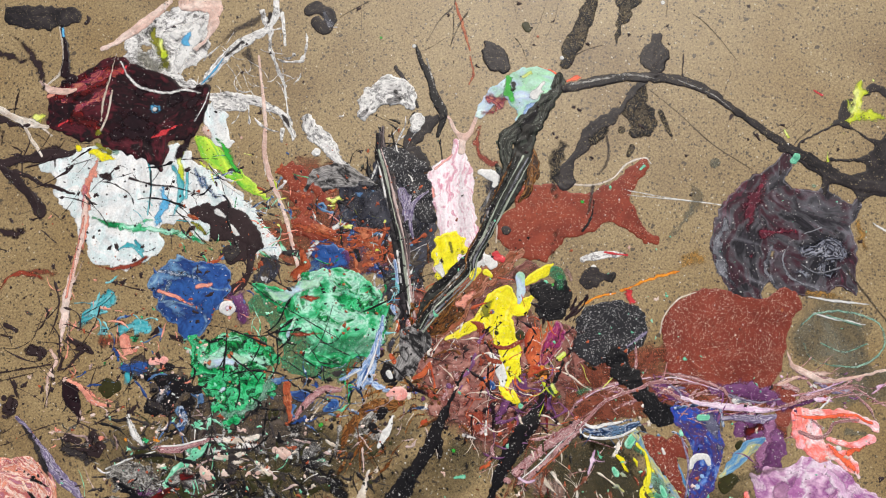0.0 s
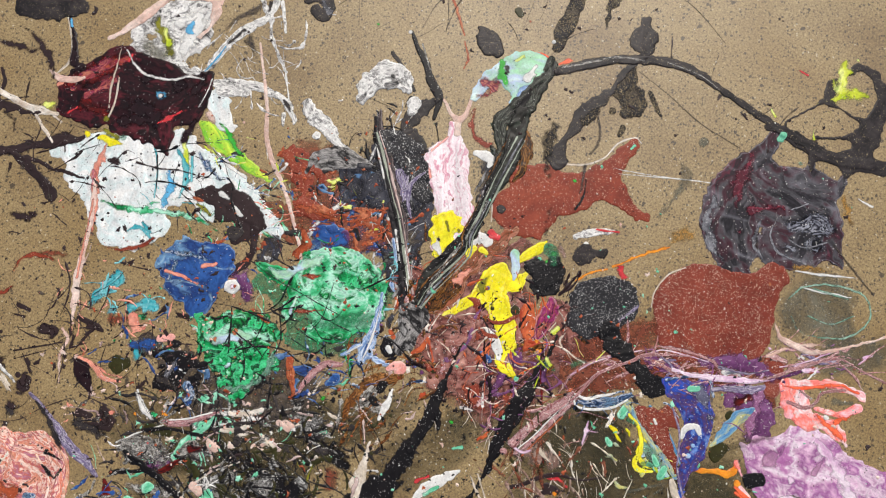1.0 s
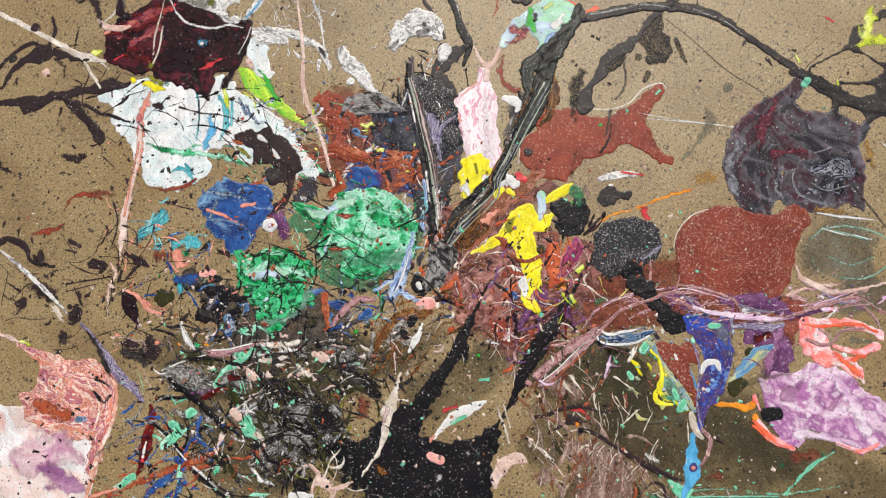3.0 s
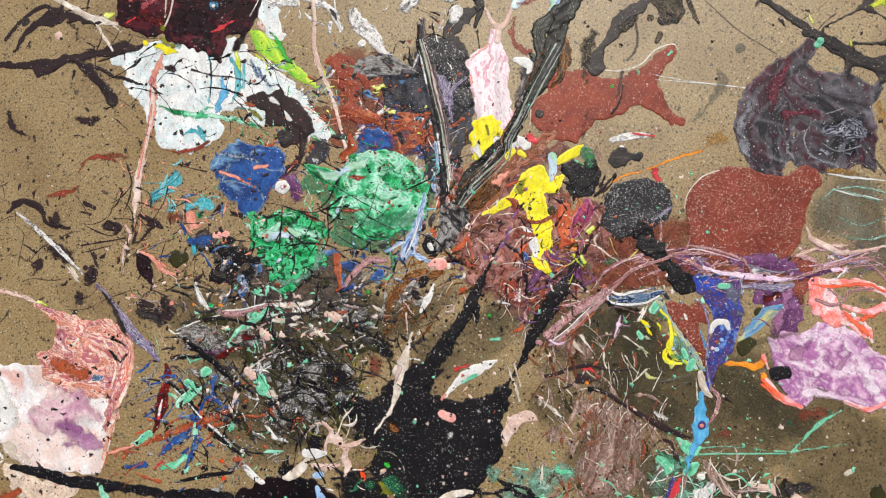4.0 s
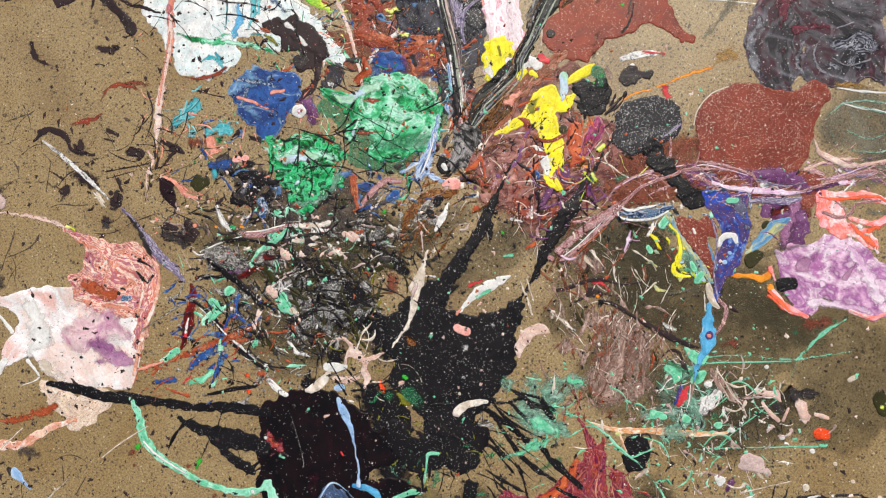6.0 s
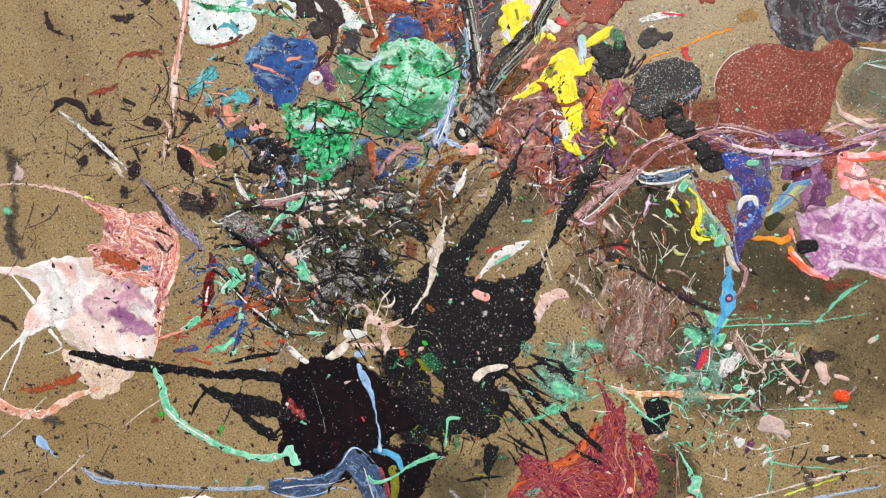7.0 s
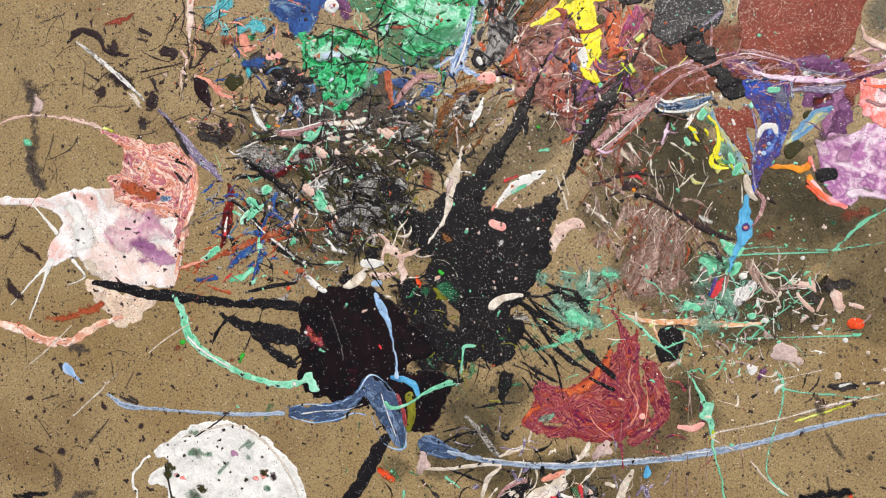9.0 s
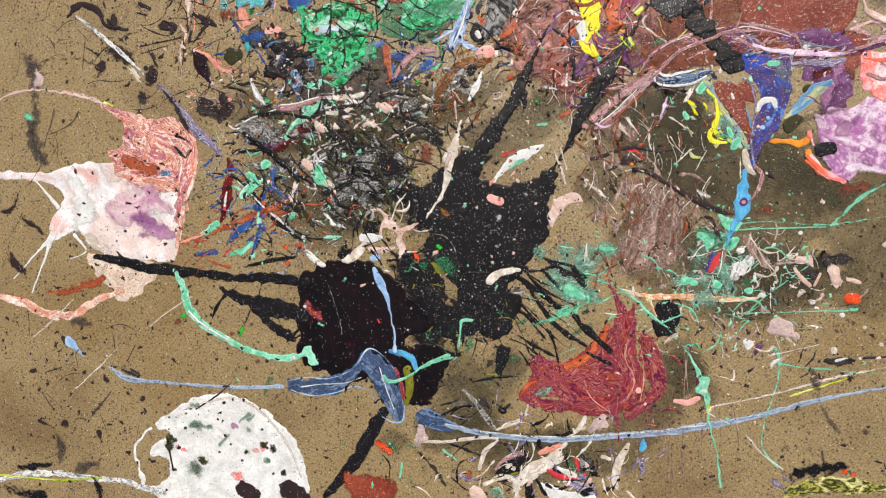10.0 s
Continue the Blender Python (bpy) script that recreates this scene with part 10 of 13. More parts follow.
p = pour("paint_thread", "cream_orange", [[(104.7, -323, 1.8), (132.9, -327.6, 3.2), (160.6, -326.5, 3.2), (188.2, -327, 4), (215.5, -327, 2.7), (237, -325, 1.8)], [(133.1, -330.5, 1.8), (139.6, -347.7, 1.4)]], 1.0, label="cream and orange paint streak", category="paint thread")
p = pour("paint_splash", "mint", [[(64.4, -310, 3.7), (87.3, -315, 4), (48.3, -334.2, 4.5)], [(-8.4, -369.4, 2.3), (14.8, -362.3, 3.5), (49, -348.9, 5.8), (65.5, -333.4, 3.8)], [(53.5, -322.2, 8.1)]], 0.7, rough_edge=1.5, label="mint green paint lacing")
p = pour("paint_thread", "mint_thin", [[(93, -314.8, 0.9), (122.1, -333.9, 1.8), (133.9, -345.1, 1.8), (157.2, -364.4, 0.9), (175.2, -386.9, 1.4), (187.6, -408.5, 3.2), (194.3, -427, 3.2), (198.8, -456.3, 1.8), (207.9, -485.6, 1.2), (214.1, -522.4, 1.9)], [(188.4, -421.4, 5.5), (193.2, -409.4, 3.2)]], 0.8, soft=3, label="mint paint thread with knots", category="paint thread")
p = pour("paint_thread", "mint_thin", [[(205.4, -254.8, 1.3), (231.9, -248.9, 1.7), (263.7, -249.1, 1.3), (300.5, -249.7, 2.1), (351.4, -240, 1.3)], [(205.7, -258.1, 1.3), (237.7, -255.5, 1.3), (295.5, -252, 1.3)], [(300.6, -250.8, 1.7), (314.9, -233.9, 2.6), (329.3, -219.8, 3), (347.8, -208.5, 1.4)], [(300.8, -253.5, 1.4), (294.2, -270.4, 1.3), (286.8, -276.2, 1.3)], [(303.2, -250.7, 1.3), (312.7, -272.6, 0.9)]], 0.7, soft=3, label="mint paint threads forking over the board", category="paint thread")
p = pour("paint_thread", "mint_thin", [[(227.2, -340.8, 1.3), (247.4, -320, 1.3), (282.6, -290.4, 1.3)], [(216.4, -341.3, 1.3), (270, -337.2, 1.3), (322.7, -333.7, 1.7)], [(243.7, -384.4, 1.3), (273.9, -392.1, 1.8), (295.4, -393.2, 1.8), (364.4, -396.8, 1.3)], [(253.6, -371.2, 1.7), (261.4, -382.3, 2.7), (261.8, -411.3, 1.8), (253.4, -446.9, 1.8), (251.5, -476.6, 1.8), (264.8, -493.5, 2.7), (273.3, -498.8, 1.8)]], 0.7, soft=3, label="mint paint threads with drips", category="paint thread")
p = pour("paint_drop", "orange_red", [[(324.3, -321.3, 6), (329.6, -322.1, 5.9)]], 0.9, soft=3, label="orange-red paint spot on the board", category="paint drop", group="loose paint drops")
q = pour("tip", "mint_thin", [[(325.2, -332.5, 3.3), (330.4, -331.7, 2.7)]], 0.5, soft=2, under=p)
p = pour("paint_thread", "cream", [[(218.2, -455.1, 1.4), (195.2, -441.7, 1.8), (233, -429.4, 1.8), (275.6, -416.3, 1.8), (312.1, -402.6, 2.2), (362.7, -388.4, 1.4)], [(235.4, -465.8, 1.4), (253.2, -485.4, 1.8), (273.3, -498.8, 1.5)], [(251.7, -382.8, 1.3), (299, -368.9, 0.9)]], 0.6, rough_edge=1.2, soft=3, label="cream paint line on the board", category="paint thread")
q = pour("tint", "lime", [[(276.1, -422.1, 2.2), (302.2, -411.9, 2.2), (328, -401.7, 1.7)]], 0.3, rough_edge=1.4, soft=2, under=p)
p = pour("paint_splash", "charcoal", [[(305.5, -385.7, 2.2), (321.4, -384.9, 4.4), (331.8, -383.2, 1.8)], [(300.2, -386, 1.7)], [(342.1, -380.4, 1.6), (361.8, -378.2, 1.1)]], 0.8, rough_edge=1.4, label="dark paint dash on the board")
q = pour("streak", "white", [[(316, -384, 2.2), (326.4, -381.2, 1.6)], [(337.9, -380.6, 2.2)]], 0.4, rough_edge=1.2, soft=2, under=p)
p = pour("paint_splash", "charcoal_thin", [[(292.7, -392.2, 2.9), (296.2, -403.5, 7.8), (302.8, -420.5, 3.3), (309.4, -437.5, 4.5), (321.4, -454.2, 6.5)], [(309.8, -478.5, 2.2), (314.3, -501.8, 1.7)], [(286.1, -375.3, 2.2)], [(348.1, -455.4, 4.4)]], 0.4, rough_edge=1.6, soft=5, label="dark clear drips on the board")
p = pour("paint_splash", "olive_marble", [[(277.9, -525.4, 4.5), (304.4, -514.4, 7.9), (336.6, -511.9, 9), (372.9, -512.1, 5.1)]], 0.8, rough_edge=1.4, soft=6, label="olive and yellow paint mass")
q = pour("patch", "black", [[(281.9, -504.2, 8), (308.5, -496.3, 10.1), (335, -491.4, 5.6)]], 0.4, rough_edge=1.6, soft=5, under=p, label="black smear")
q = pour("patch", "lilac", [[(266, -511.3, 5.7), (277.7, -522.4, 4.6)], [(274, -507.7, 3.4), (293.6, -515.2, 2.3)]], 0.5, rough_edge=1.4, under=p)
q = pour("patch", "orange_red", [[(341, -499.8, 4.5)], [(332.8, -497.4, 3.9)]], 0.4, rough_edge=1.4, soft=3, under=p)

# centre bottom clutter
p = pour("paint_splash", "lilac", [[(130.6, -497.1, 2.3), (135.8, -508.9, 4.7), (131.8, -521.4, 2.4)]], 0.6, rough_edge=1.4, label="olive and yellow paint mass")
p = pour("paint_drop", "rust", [[(-45, -528.3, 5.6), (-47.9, -534.8, 3.7)], [(-131.6, -509.3, 3.1)]], 0.6, rough_edge=1.3, soft=3, label="rust-red paint dab on the board", category="paint drop", group="loose paint drops")
p = pour("paint_splash", "charcoal", [[(-100.7, -507.1, 2), (-81.8, -524.7, 3.7), (-69, -542.7, 2.4)], [(-126.9, -433.7, 1.9)]], 0.7, rough_edge=1.5, soft=5, label="dark branching smear on the board")
p = pour("paint_drop", "pink", [[(164, -434.7, 2.9), (178, -435.1, 3.4), (186.1, -430.4, 2.9)], [(126.8, -425, 3.5)]], 0.8, rough_edge=1.1, soft=3, label="small pink dab on the board", category="paint drop", group="loose paint drops")

# right middle
p = pour("paint_splash", "pale_green", [[(198.9, -151.3, 2.8), (205.2, -167.6, 4.9), (211.1, -175.7, 2.5)], [(188.6, -156.9, 2.7)], [(202.4, -164.9, 4.3)]], 0.8, rough_edge=1.6, label="pale green curl of paint")
q = pour("edge", "yellow", [[(187.5, -140.5, 1.8), (184.3, -156.9, 3.2), (191.9, -167.8, 2.7), (200, -169.3, 2.2)], [(184.4, -132.3, 2.2)]], 0.5, rough_edge=1.4, soft=3, under=p, label="yellow edge")
p = pour("paint_drop", "mint", [[(169.3, -121.6, 4.3), (172.7, -116.1, 3.8)], [(158.5, -147.9, 3.3), (155.6, -143.6, 2.2)]], 0.9, rough_edge=0.9, soft=3, label="mint paint drops on the board", category="paint drop", group="loose paint drops")
p = pour("paint_thread", "dark_brown", [[(67.5, -190.5, 1.8), (81.2, -186.9, 2.2), (94.8, -180.5, 2.2), (111.2, -177.4, 2.2), (127.8, -181.6, 1.3), (149.6, -180.1, 0.9)], [(100.8, -189.9, 4.5), (108, -191.5, 5.3)], [(112.3, -199.8, 2.9), (123.5, -202.4, 2.2), (143.2, -213.2, 1.8), (160.1, -222.3, 2.7), (176.9, -230.9, 3.5), (193.6, -238.3, 2.6), (207.3, -242.4, 1.3)], [(87.4, -200.3, 1.3), (98.2, -194.5, 2.2)]], 0.9, rough_edge=1.2, label="dark brown eye-shaped paint curl with a tail", category="paint thread")
q = pour("patch", "red", [[(102, -182, 1.7), (111.4, -181.9, 2.8), (118.9, -188.5, 2.2)]], 0.5, rough_edge=1.3, soft=3, under=p, label="red arc")
q = pour("spot", "orange", [[(108.2, -195.4, 3.9)]], 0.4, rough_edge=1.1, soft=3, under=p, label="ochre spot")
q = pour("spot", "black", [[(110.8, -201.5, 5)]], 0.5, rough_edge=1.1, soft=3, under=p)
q = pour("lick", "white_grey", [[(173.6, -219.7, 2.8), (183.1, -225.1, 3.3)]], 0.4, rough_edge=1.2, soft=3, under=p)
p = pour("paint_splash", "cream", [[(62.8, -212.2, 1.8), (77.4, -223.2, 3.4), (86.1, -229.8, 2.3)], [(63.1, -217.8, 2.8)], [(93.5, -155.4, 3.3), (105.2, -169.1, 2.2)], [(125.9, -146.7, 2.7)], [(166, -138, 2.2)]], 0.7, rough_edge=1.6, soft=3, label="cream paint flecks on the board")
p = pour("paint_thread", "mauve_lace", [[(68.4, -150.1, 4.1), (81.7, -138.8, 4.4), (100.1, -122.1, 4), (115.9, -111, 3.5), (123.6, -102.7, 1.7)], [(60.4, -158.6, 3.6)]], 0.8, rough_edge=1.4, label="pink and brown striped ribbon", category="paint thread")
p = pour("paint_splash", "orange", [[(237.1, -169.8, 1.7), (252.9, -169.6, 3.2), (266.1, -172.1, 4.8), (273.5, -166.6, 2.8)], [(274.5, -180.1, 3.7)]], 0.9, rough_edge=1.3, label="orange paint neck on the board")
q = pour("edge", "hot_orange", [[(272.5, -188.3, 2.8), (283.5, -196.3, 4.8), (297.3, -206.9, 2.8)], [(274.3, -163.8, 4.2)]], 0.6, rough_edge=1.2, soft=3, under=p)
p = pour("paint_splash", "violet", [[(297.6, -95.5, 7.4), (289.6, -120.3, 7.9), (283.6, -142.3, 4.2)]], 0.7, rough_edge=1.5, soft=6, label="violet speckled paint strip above the purple pool")
p = pour("paint_pool", "purple", [[(280.5, -145.2, 3.7), (289.7, -161, 8.4), (298.8, -177.9, 14.7), (309.5, -193.5, 12.5), (297.1, -203.8, 3.7)], [(313.2, -160, 24.1), (339.4, -164.1, 27), (365.5, -184.4, 21.7), (382.1, -194.2, 11.3)], [(326.5, -132.3, 6.3), (349.5, -140, 10.4), (373, -161.5, 7.2)], [(381.9, -173.9, 18.5), (401.4, -182.6, 17.9)], [(294.7, -144.6, 7.4)], [(370.9, -207, 2.6)]], 1.0, rough_edge=1.1, soft=8, label="purple and pink marbled paint pool with pale folds")
q = pour("patch", "purple_pale", [[(349.5, -142.1, 8.3), (365.3, -164, 9.8), (376.9, -189.1, 8.7)], [(313.7, -193.3, 7.3), (339.7, -195.3, 6.2), (366.7, -200.3, 5.2)], [(323.9, -175.6, 5.2)]], 0.4, rough_edge=1.5, soft=6, label="whitish pink folds", under=p)
q = pour("patch", "plum_soft", [[(302.8, -160.4, 9.4), (319.3, -143.5, 7.3)], [(344.6, -169.3, 4.2), (354.8, -152.7, 3.1)]], 0.4, rough_edge=1.5, soft=6, label="deep purple part", under=p)
q = pour("edge", "hot_pink", [[(276.9, -183.3, 2.1), (290.2, -199.3, 3.7), (308.7, -207.5, 2.6)], [(350.2, -201.1, 2.1), (370.9, -207, 2.6), (386.2, -199.9, 2.1)]], 0.8, soft=4, label="hot pink edge", under=p)
q = pour("edge", "hot_orange", [[(272.6, -183.5, 1.6), (283.9, -194.3, 2.6), (292.9, -203, 1)]], 0.8, soft=3, label="orange-red edge", under=p)
q = pour("edge", "hot_pink", [[(273.8, -160.7, 4.2), (278.8, -173.4, 2.6)]], 0.6, soft=3, under=p)
q = pour("spot", "black_gritty", [[(286.2, -177.4, 7.4), (293.6, -176, 7.3)]], 0.9, rough_edge=0.9, soft=3, label="gritty black drop", under=p)
p = pour("paint_pool", "hot_pink", [[(325.5, -94.4, 9.4), (329.3, -110.5, 12.5), (337.8, -121, 8.3)], [(316.5, -89.3, 2.6), (328.1, -99.7, 9.4), (333.6, -115.8, 7.8), (343.1, -127.3, 4.2)], [(322.8, -89.6, 3.1), (348.9, -87.5, 3.6), (374.9, -90.8, 4.1), (391.6, -99.4, 4.1)], [(349.3, -120.6, 4.7), (365, -130.7, 7.3), (374.9, -142.1, 1.5)], [(348.1, -110.9, 2.6), (370, -115.4, 3.1), (386.5, -109.3, 4.6)]], 0.9, rough_edge=1.1, soft=6, label="hot pink and orange paint ring with pointed ends")
q = pour("rim", "hot_orange", [[(317.5, -90.3, 1.6), (338.5, -92.2, 3.1), (369.7, -88.9, 2.6), (387.9, -95.8, 2.1)], [(346.6, -115.8, 2.6), (362.3, -128.1, 5.2), (372.8, -140, 2.1)], [(364.9, -123.1, 4.1), (384.5, -114.2, 3.1)]], 0.5, rough_edge=1.4, soft=4, label="orange-red rim", under=p)
q = pour("lace", "mauve_lace", [[(323, -105.4, 2.1), (338.7, -110.2, 2.1), (349.1, -104.3, 1.6), (354.7, -96, 1.6), (375, -93, 1.6)], [(333.3, -94.1, 1), (343.8, -101.8, 1.6)]], 0.8, soft=2, label="mauve lace line", under=p)
q = pour("drop", "white", [[(357, -118.6, 2.6)]], 0.8, rough_edge=0.9, soft=2, under=p)
p = pour("paint_splash", "olive_clear", [[(257.1, -156, 4.1), (277.1, -144.9, 5.3), (297.3, -139.3, 4.2), (322.4, -133.7, 2.7)], [(254.6, -120.9, 5.3)]], 0.5, rough_edge=1.6, soft=5, label="olive green veil stripe")
p = pour("paint_splash", "oxide_clear", [[(313.4, -214.7, 9.5), (328.6, -211.6, 7.4)], [(241.6, -235.8, 8.7), (231.2, -238.9, 4.4)], [(303.5, -220.4, 4.3)]], 0.4, rough_edge=1.4, soft=6, label="olive green veil stripe")
q = pour("spot", "green_clear", [[(298.5, -223.3, 4.8)], [(336.3, -211.5, 3.2)]], 0.3, rough_edge=1.4, under=p)

# clutter around mint
p = pour("paint_blob", "pink_light", [[(306.6, -295.1, 5.9), (310.1, -306.1, 4.9), (300.9, -289.7, 3.2)], [(320.3, -302.9, 2.2), (330.9, -305.3, 2.2)]], 1.2, rough_edge=1.6, label="pink crumpled paint dab", category="paint blob")
p = pour("paint_splash", "charcoal", [[(288.4, -298.6, 6.5)], [(297.9, -284.2, 7.6), (313.6, -283.6, 7.5)], [(278.5, -307.4, 4.4)]], 0.7, rough_edge=1.6, soft=5, label="dark blue-grey patch on the board")
p = pour("paint_blob", "pink_grey", [[(257.6, -350.9, 7.8), (268.7, -356.1, 6.6), (252.6, -356.9, 4.4)], [(277.1, -361.4, 4.4)]], 1.3, rough_edge=1.5, label="marbled pink-grey paint lump", category="paint blob")
p = pour("paint_drop", "white", [[(232, -372.3, 5.6), (229.1, -369.6, 3.9)], [(289.5, -326.7, 2.7)], [(312.6, -373.9, 3.3)], [(242.1, -321.3, 2.8)], [(317.8, -338.4, 2.7)]], 0.9, rough_edge=1.2, soft=3, label="white paint drops on the board", category="paint drop", group="loose paint drops")
q = pour("edge", "purple_dark", [[(242.8, -371.7, 4.5), (238, -380.7, 5)]], 0.5, rough_edge=1.4, soft=3, under=p)
p = pour("paint_splash", "mint_clear", [[(228.3, -275.4, 5.7), (198.1, -310.6, 11.1), (177.6, -334.4, 9), (215.1, -321.3, 5.1)]], 0.5, rough_edge=1.8, soft=5, label="pale green splash on the board")
p = pour("paint_drop", "olive_dark", [[(379.5, -284.6, 7.3), (382.2, -294.9, 6.2)]], 1.2, rough_edge=1.3, label="dark olive paint blob at the side", category="paint drop", group="loose paint drops")
q = pour("patch", "lime", [[(380.6, -292.4, 4.1)]], 0.5, rough_edge=1.4, soft=3, under=p)
p = pour("paint_drop", "cream", [[(351.1, -267.7, 2.6), (356.3, -264.8, 2.6)]], 0.8, rough_edge=1.2, soft=3, label="cream paint drop on the board", category="paint drop", group="loose paint drops")
p = pour("paint_splash", "charcoal", [[(309.9, -280.7, 7.3), (320.3, -282.8, 6.3)], [(289.2, -287.3, 5.3)]], 0.7, rough_edge=1.6, soft=5, label="dark patch on the board")

# fine spatters

# the knot where the strokes meet
p = pour("paint_splash", "umber", [[(-25.9, -14.3, 5.9), (-9.1, -8.1, 13.7), (10.3, 3.9, 12.5), (29.6, 18.7, 10.2), (48.8, 33.5, 8.5), (67.9, 48.2, 4.4)], [(-5.7, -22.2, 11.4), (10.8, -10.3, 10.2)], [(-33.9, -25.9, 5.1)]], 0.9, rough_edge=1.1, soft=6, label="umber and salmon striped paint fan")
q = pour("fold", "stem_brown", [[(-15.6, -31.1, 3), (-3, -19.3, 8), (10.7, -5.8, 6.8), (17.5, 9.8, 1.8)]], 0.9, rough_edge=1.1, soft=5, under=p, label="dark brown striped fold")
q = pour("fold", "salmon", [[(13.3, -1.7, 6.8), (24.2, 10, 5.7)]], 0.4, rough_edge=1.5, under=p, label="salmon part")
q = pour("fold", "burnt", [[(-26.2, -5.7, 3), (-15.2, 4.9, 5.1), (-4.2, 15, 2.2)], [(-31.4, -17.3, 4.6)]], 0.4, rough_edge=1.5, under=p)
p = pour("paint_pool", "brown_pink", [[(0.6, -39.1, 7.9), (14.7, -39.8, 11.3), (26, -41.2, 7.9)], [(-4.7, -50.7, 10.2), (12.3, -53, 11.3)], [(-15.5, -62.4, 9.1), (-3.9, -70.5, 10.2)]], 0.8, rough_edge=1.2, soft=8, label="dull pink smooth paint patch", category="paint pool")
p = pour("paint_pool", "yellow", [[(57.7, 12.7, 5), (49.7, -0.6, 14), (47.4, -14.9, 12.9), (54.3, -23.2, 10)], [(69.3, -2.9, 10), (78.5, 5.9, 3.9)], [(38.8, -11.1, 9.5), (25.1, -21.2, 6.2), (14.1, -28.4, 4.5), (1.3, -33.3, 1.1)], [(56.3, -32.7, 11.2), (61.3, -48.4, 10), (60.1, -62.5, 8.3), (53.8, -74.6, 3.9)], [(56.8, -82.3, 4.4), (67, -88.1, 3.3)]], 1.0, rough_edge=1.0, soft=5, label="bright yellow glossy paint splash with olive veils")
q = pour("patch", "white", [[(42.8, -46.2, 2.2), (51.6, -60, 5), (54.8, -71.7, 3.3)]], 0.8, rough_edge=1.2, soft=4, label="white streak", under=p)
q = pour("patch", "olive", [[(36.5, -7.2, 7.3), (43.9, 4.4, 3.9)]], 0.4, rough_edge=1.5, soft=6, label="olive veil", under=p)
q = pour("loop", "oxide", [[(23.9, -17.3, 1.1), (32.4, -21, 3.4), (34.6, -35.7, 2.2)], [(39.6, -35, 1.1), (53.8, -40.7, 2.2), (70.3, -33.4, 2.2)], [(37.2, -46.4, 1.1), (43, -51.8, 2.8), (52, -53.2, 2.2)]], 0.8, rough_edge=1.3, soft=3, label="brown paint loops", under=p)
q = pour("spot", "olive_dark", [[(69.6, -27.8, 5)]], 0.8, soft=2, label="dark spot", under=p)
q = pour("spot", "olive_dark", [[(47.8, -26.8, 2.2)]], 0.8, soft=2, under=p)
q = pour("spot", "lilac", [[(43.2, -7.6, 2.2)]], 0.8, soft=2, under=p)
q = pour("patch", "blue", [[(39.7, -70.6, 4.5), (44.3, -74.9, 3.9)]], 0.8, rough_edge=1.3, soft=3, label="blue dab", under=p)
p = pour("paint_splash", "yellow", [[(97.6, 38.7, 1.7), (91.1, 31.8, 5.6), (79.6, 24.7, 4.5), (71.5, 18.8, 2.8)]], 1.0, rough_edge=1.1, soft=4, label="yellow and mint wedge of paint")
q = pour("patch", "pale_green", [[(67.9, 25.5, 5), (69.4, 13, 4.5), (67.5, 1.6, 1.7)]], 0.8, rough_edge=1.2, soft=3, label="mint part", under=p)
p = pour("paint_splash", "yellow", [[(-8.5, 55.1, 4.5), (1.7, 53.6, 12.6), (11.3, 57.3, 5.2)], [(-1.2, 39.7, 10.3), (-4.6, 24.7, 6.3)], [(-9.3, 43.6, 5.7)], [(14.5, 47, 4.6)]], 1.0, rough_edge=1.3, label="yellow tip of the pink pour")
q = pour("patch", "white", [[(-7.7, 32.1, 4.6), (-2.8, 23.6, 3.4), (-9.3, 43.6, 2.9)]], 0.4, rough_edge=1.4, under=p, label="white streak")
q = pour("patch", "olive", [[(4.3, 46.8, 2.3), (1.7, 55.3, 2.3)], [(14.5, 47, 2.9)]], 0.3, rough_edge=1.5, soft=3, under=p)
p = pour("paint_splash", "white", [[(34.3, 44.6, 2.2), (40.2, 37.8, 5.7), (45.9, 35.1, 2.2)]], 0.9, rough_edge=1.3, label="white and yellow dab between the strokes")
q = pour("patch", "yellow", [[(23.7, 24.3, 3.4), (29.1, 31.3, 2.8)], [(36.5, 29.2, 3.4), (40.6, 25.8, 2.3)]], 0.8, rough_edge=1.4, soft=3, under=p, label="yellow dab")
q = pour("patch", "red", [[(45.6, 44.8, 4.5), (51.3, 41, 3.4)]], 0.8, rough_edge=1.3, soft=3, under=p, label="red dab")
p = pour("paint_blob", "black_gritty", [[(80.1, 15.5, 3.9), (89.6, 13.4, 9), (97, 6.3, 12.3), (102.8, -2.1, 10.1), (94.7, -8, 6.7)], [(107.9, 13.9, 7.8), (113.7, 6.7, 4.5)]], 1.2, rough_edge=1.5, soft=6, label="gritty black paint blot with green specks", category="paint blob")
q = pour("patch", "green_clear", [[(101.9, 30.8, 6.7), (106, 21.8, 6.7)]], 0.8, rough_edge=1.4, under=p, label="green patch")
q = pour("patch", "green_vivid", [[(104.8, 26.3, 5), (106.2, 16.1, 4.5)], [(99.5, 17.7, 4.5)]], 0.3, rough_edge=1.8, soft=3, under=p, label="green grit")
q = pour("patch", "brown_fibre", [[(111.3, 32.1, 4.5), (115.9, 23.7, 3.4)]], 0.4, rough_edge=1.6, soft=3, under=p)
p = pour("paint_splash", "burnt", [[(82.9, -22.4, 2.9), (80.5, -33.8, 7.8), (83.7, -47.8, 7.8), (79.7, -62, 3.6)], [(95.4, -33.3, 4.5)]], 0.9, rough_edge=1.4, soft=5, label="burnt orange striped fold")
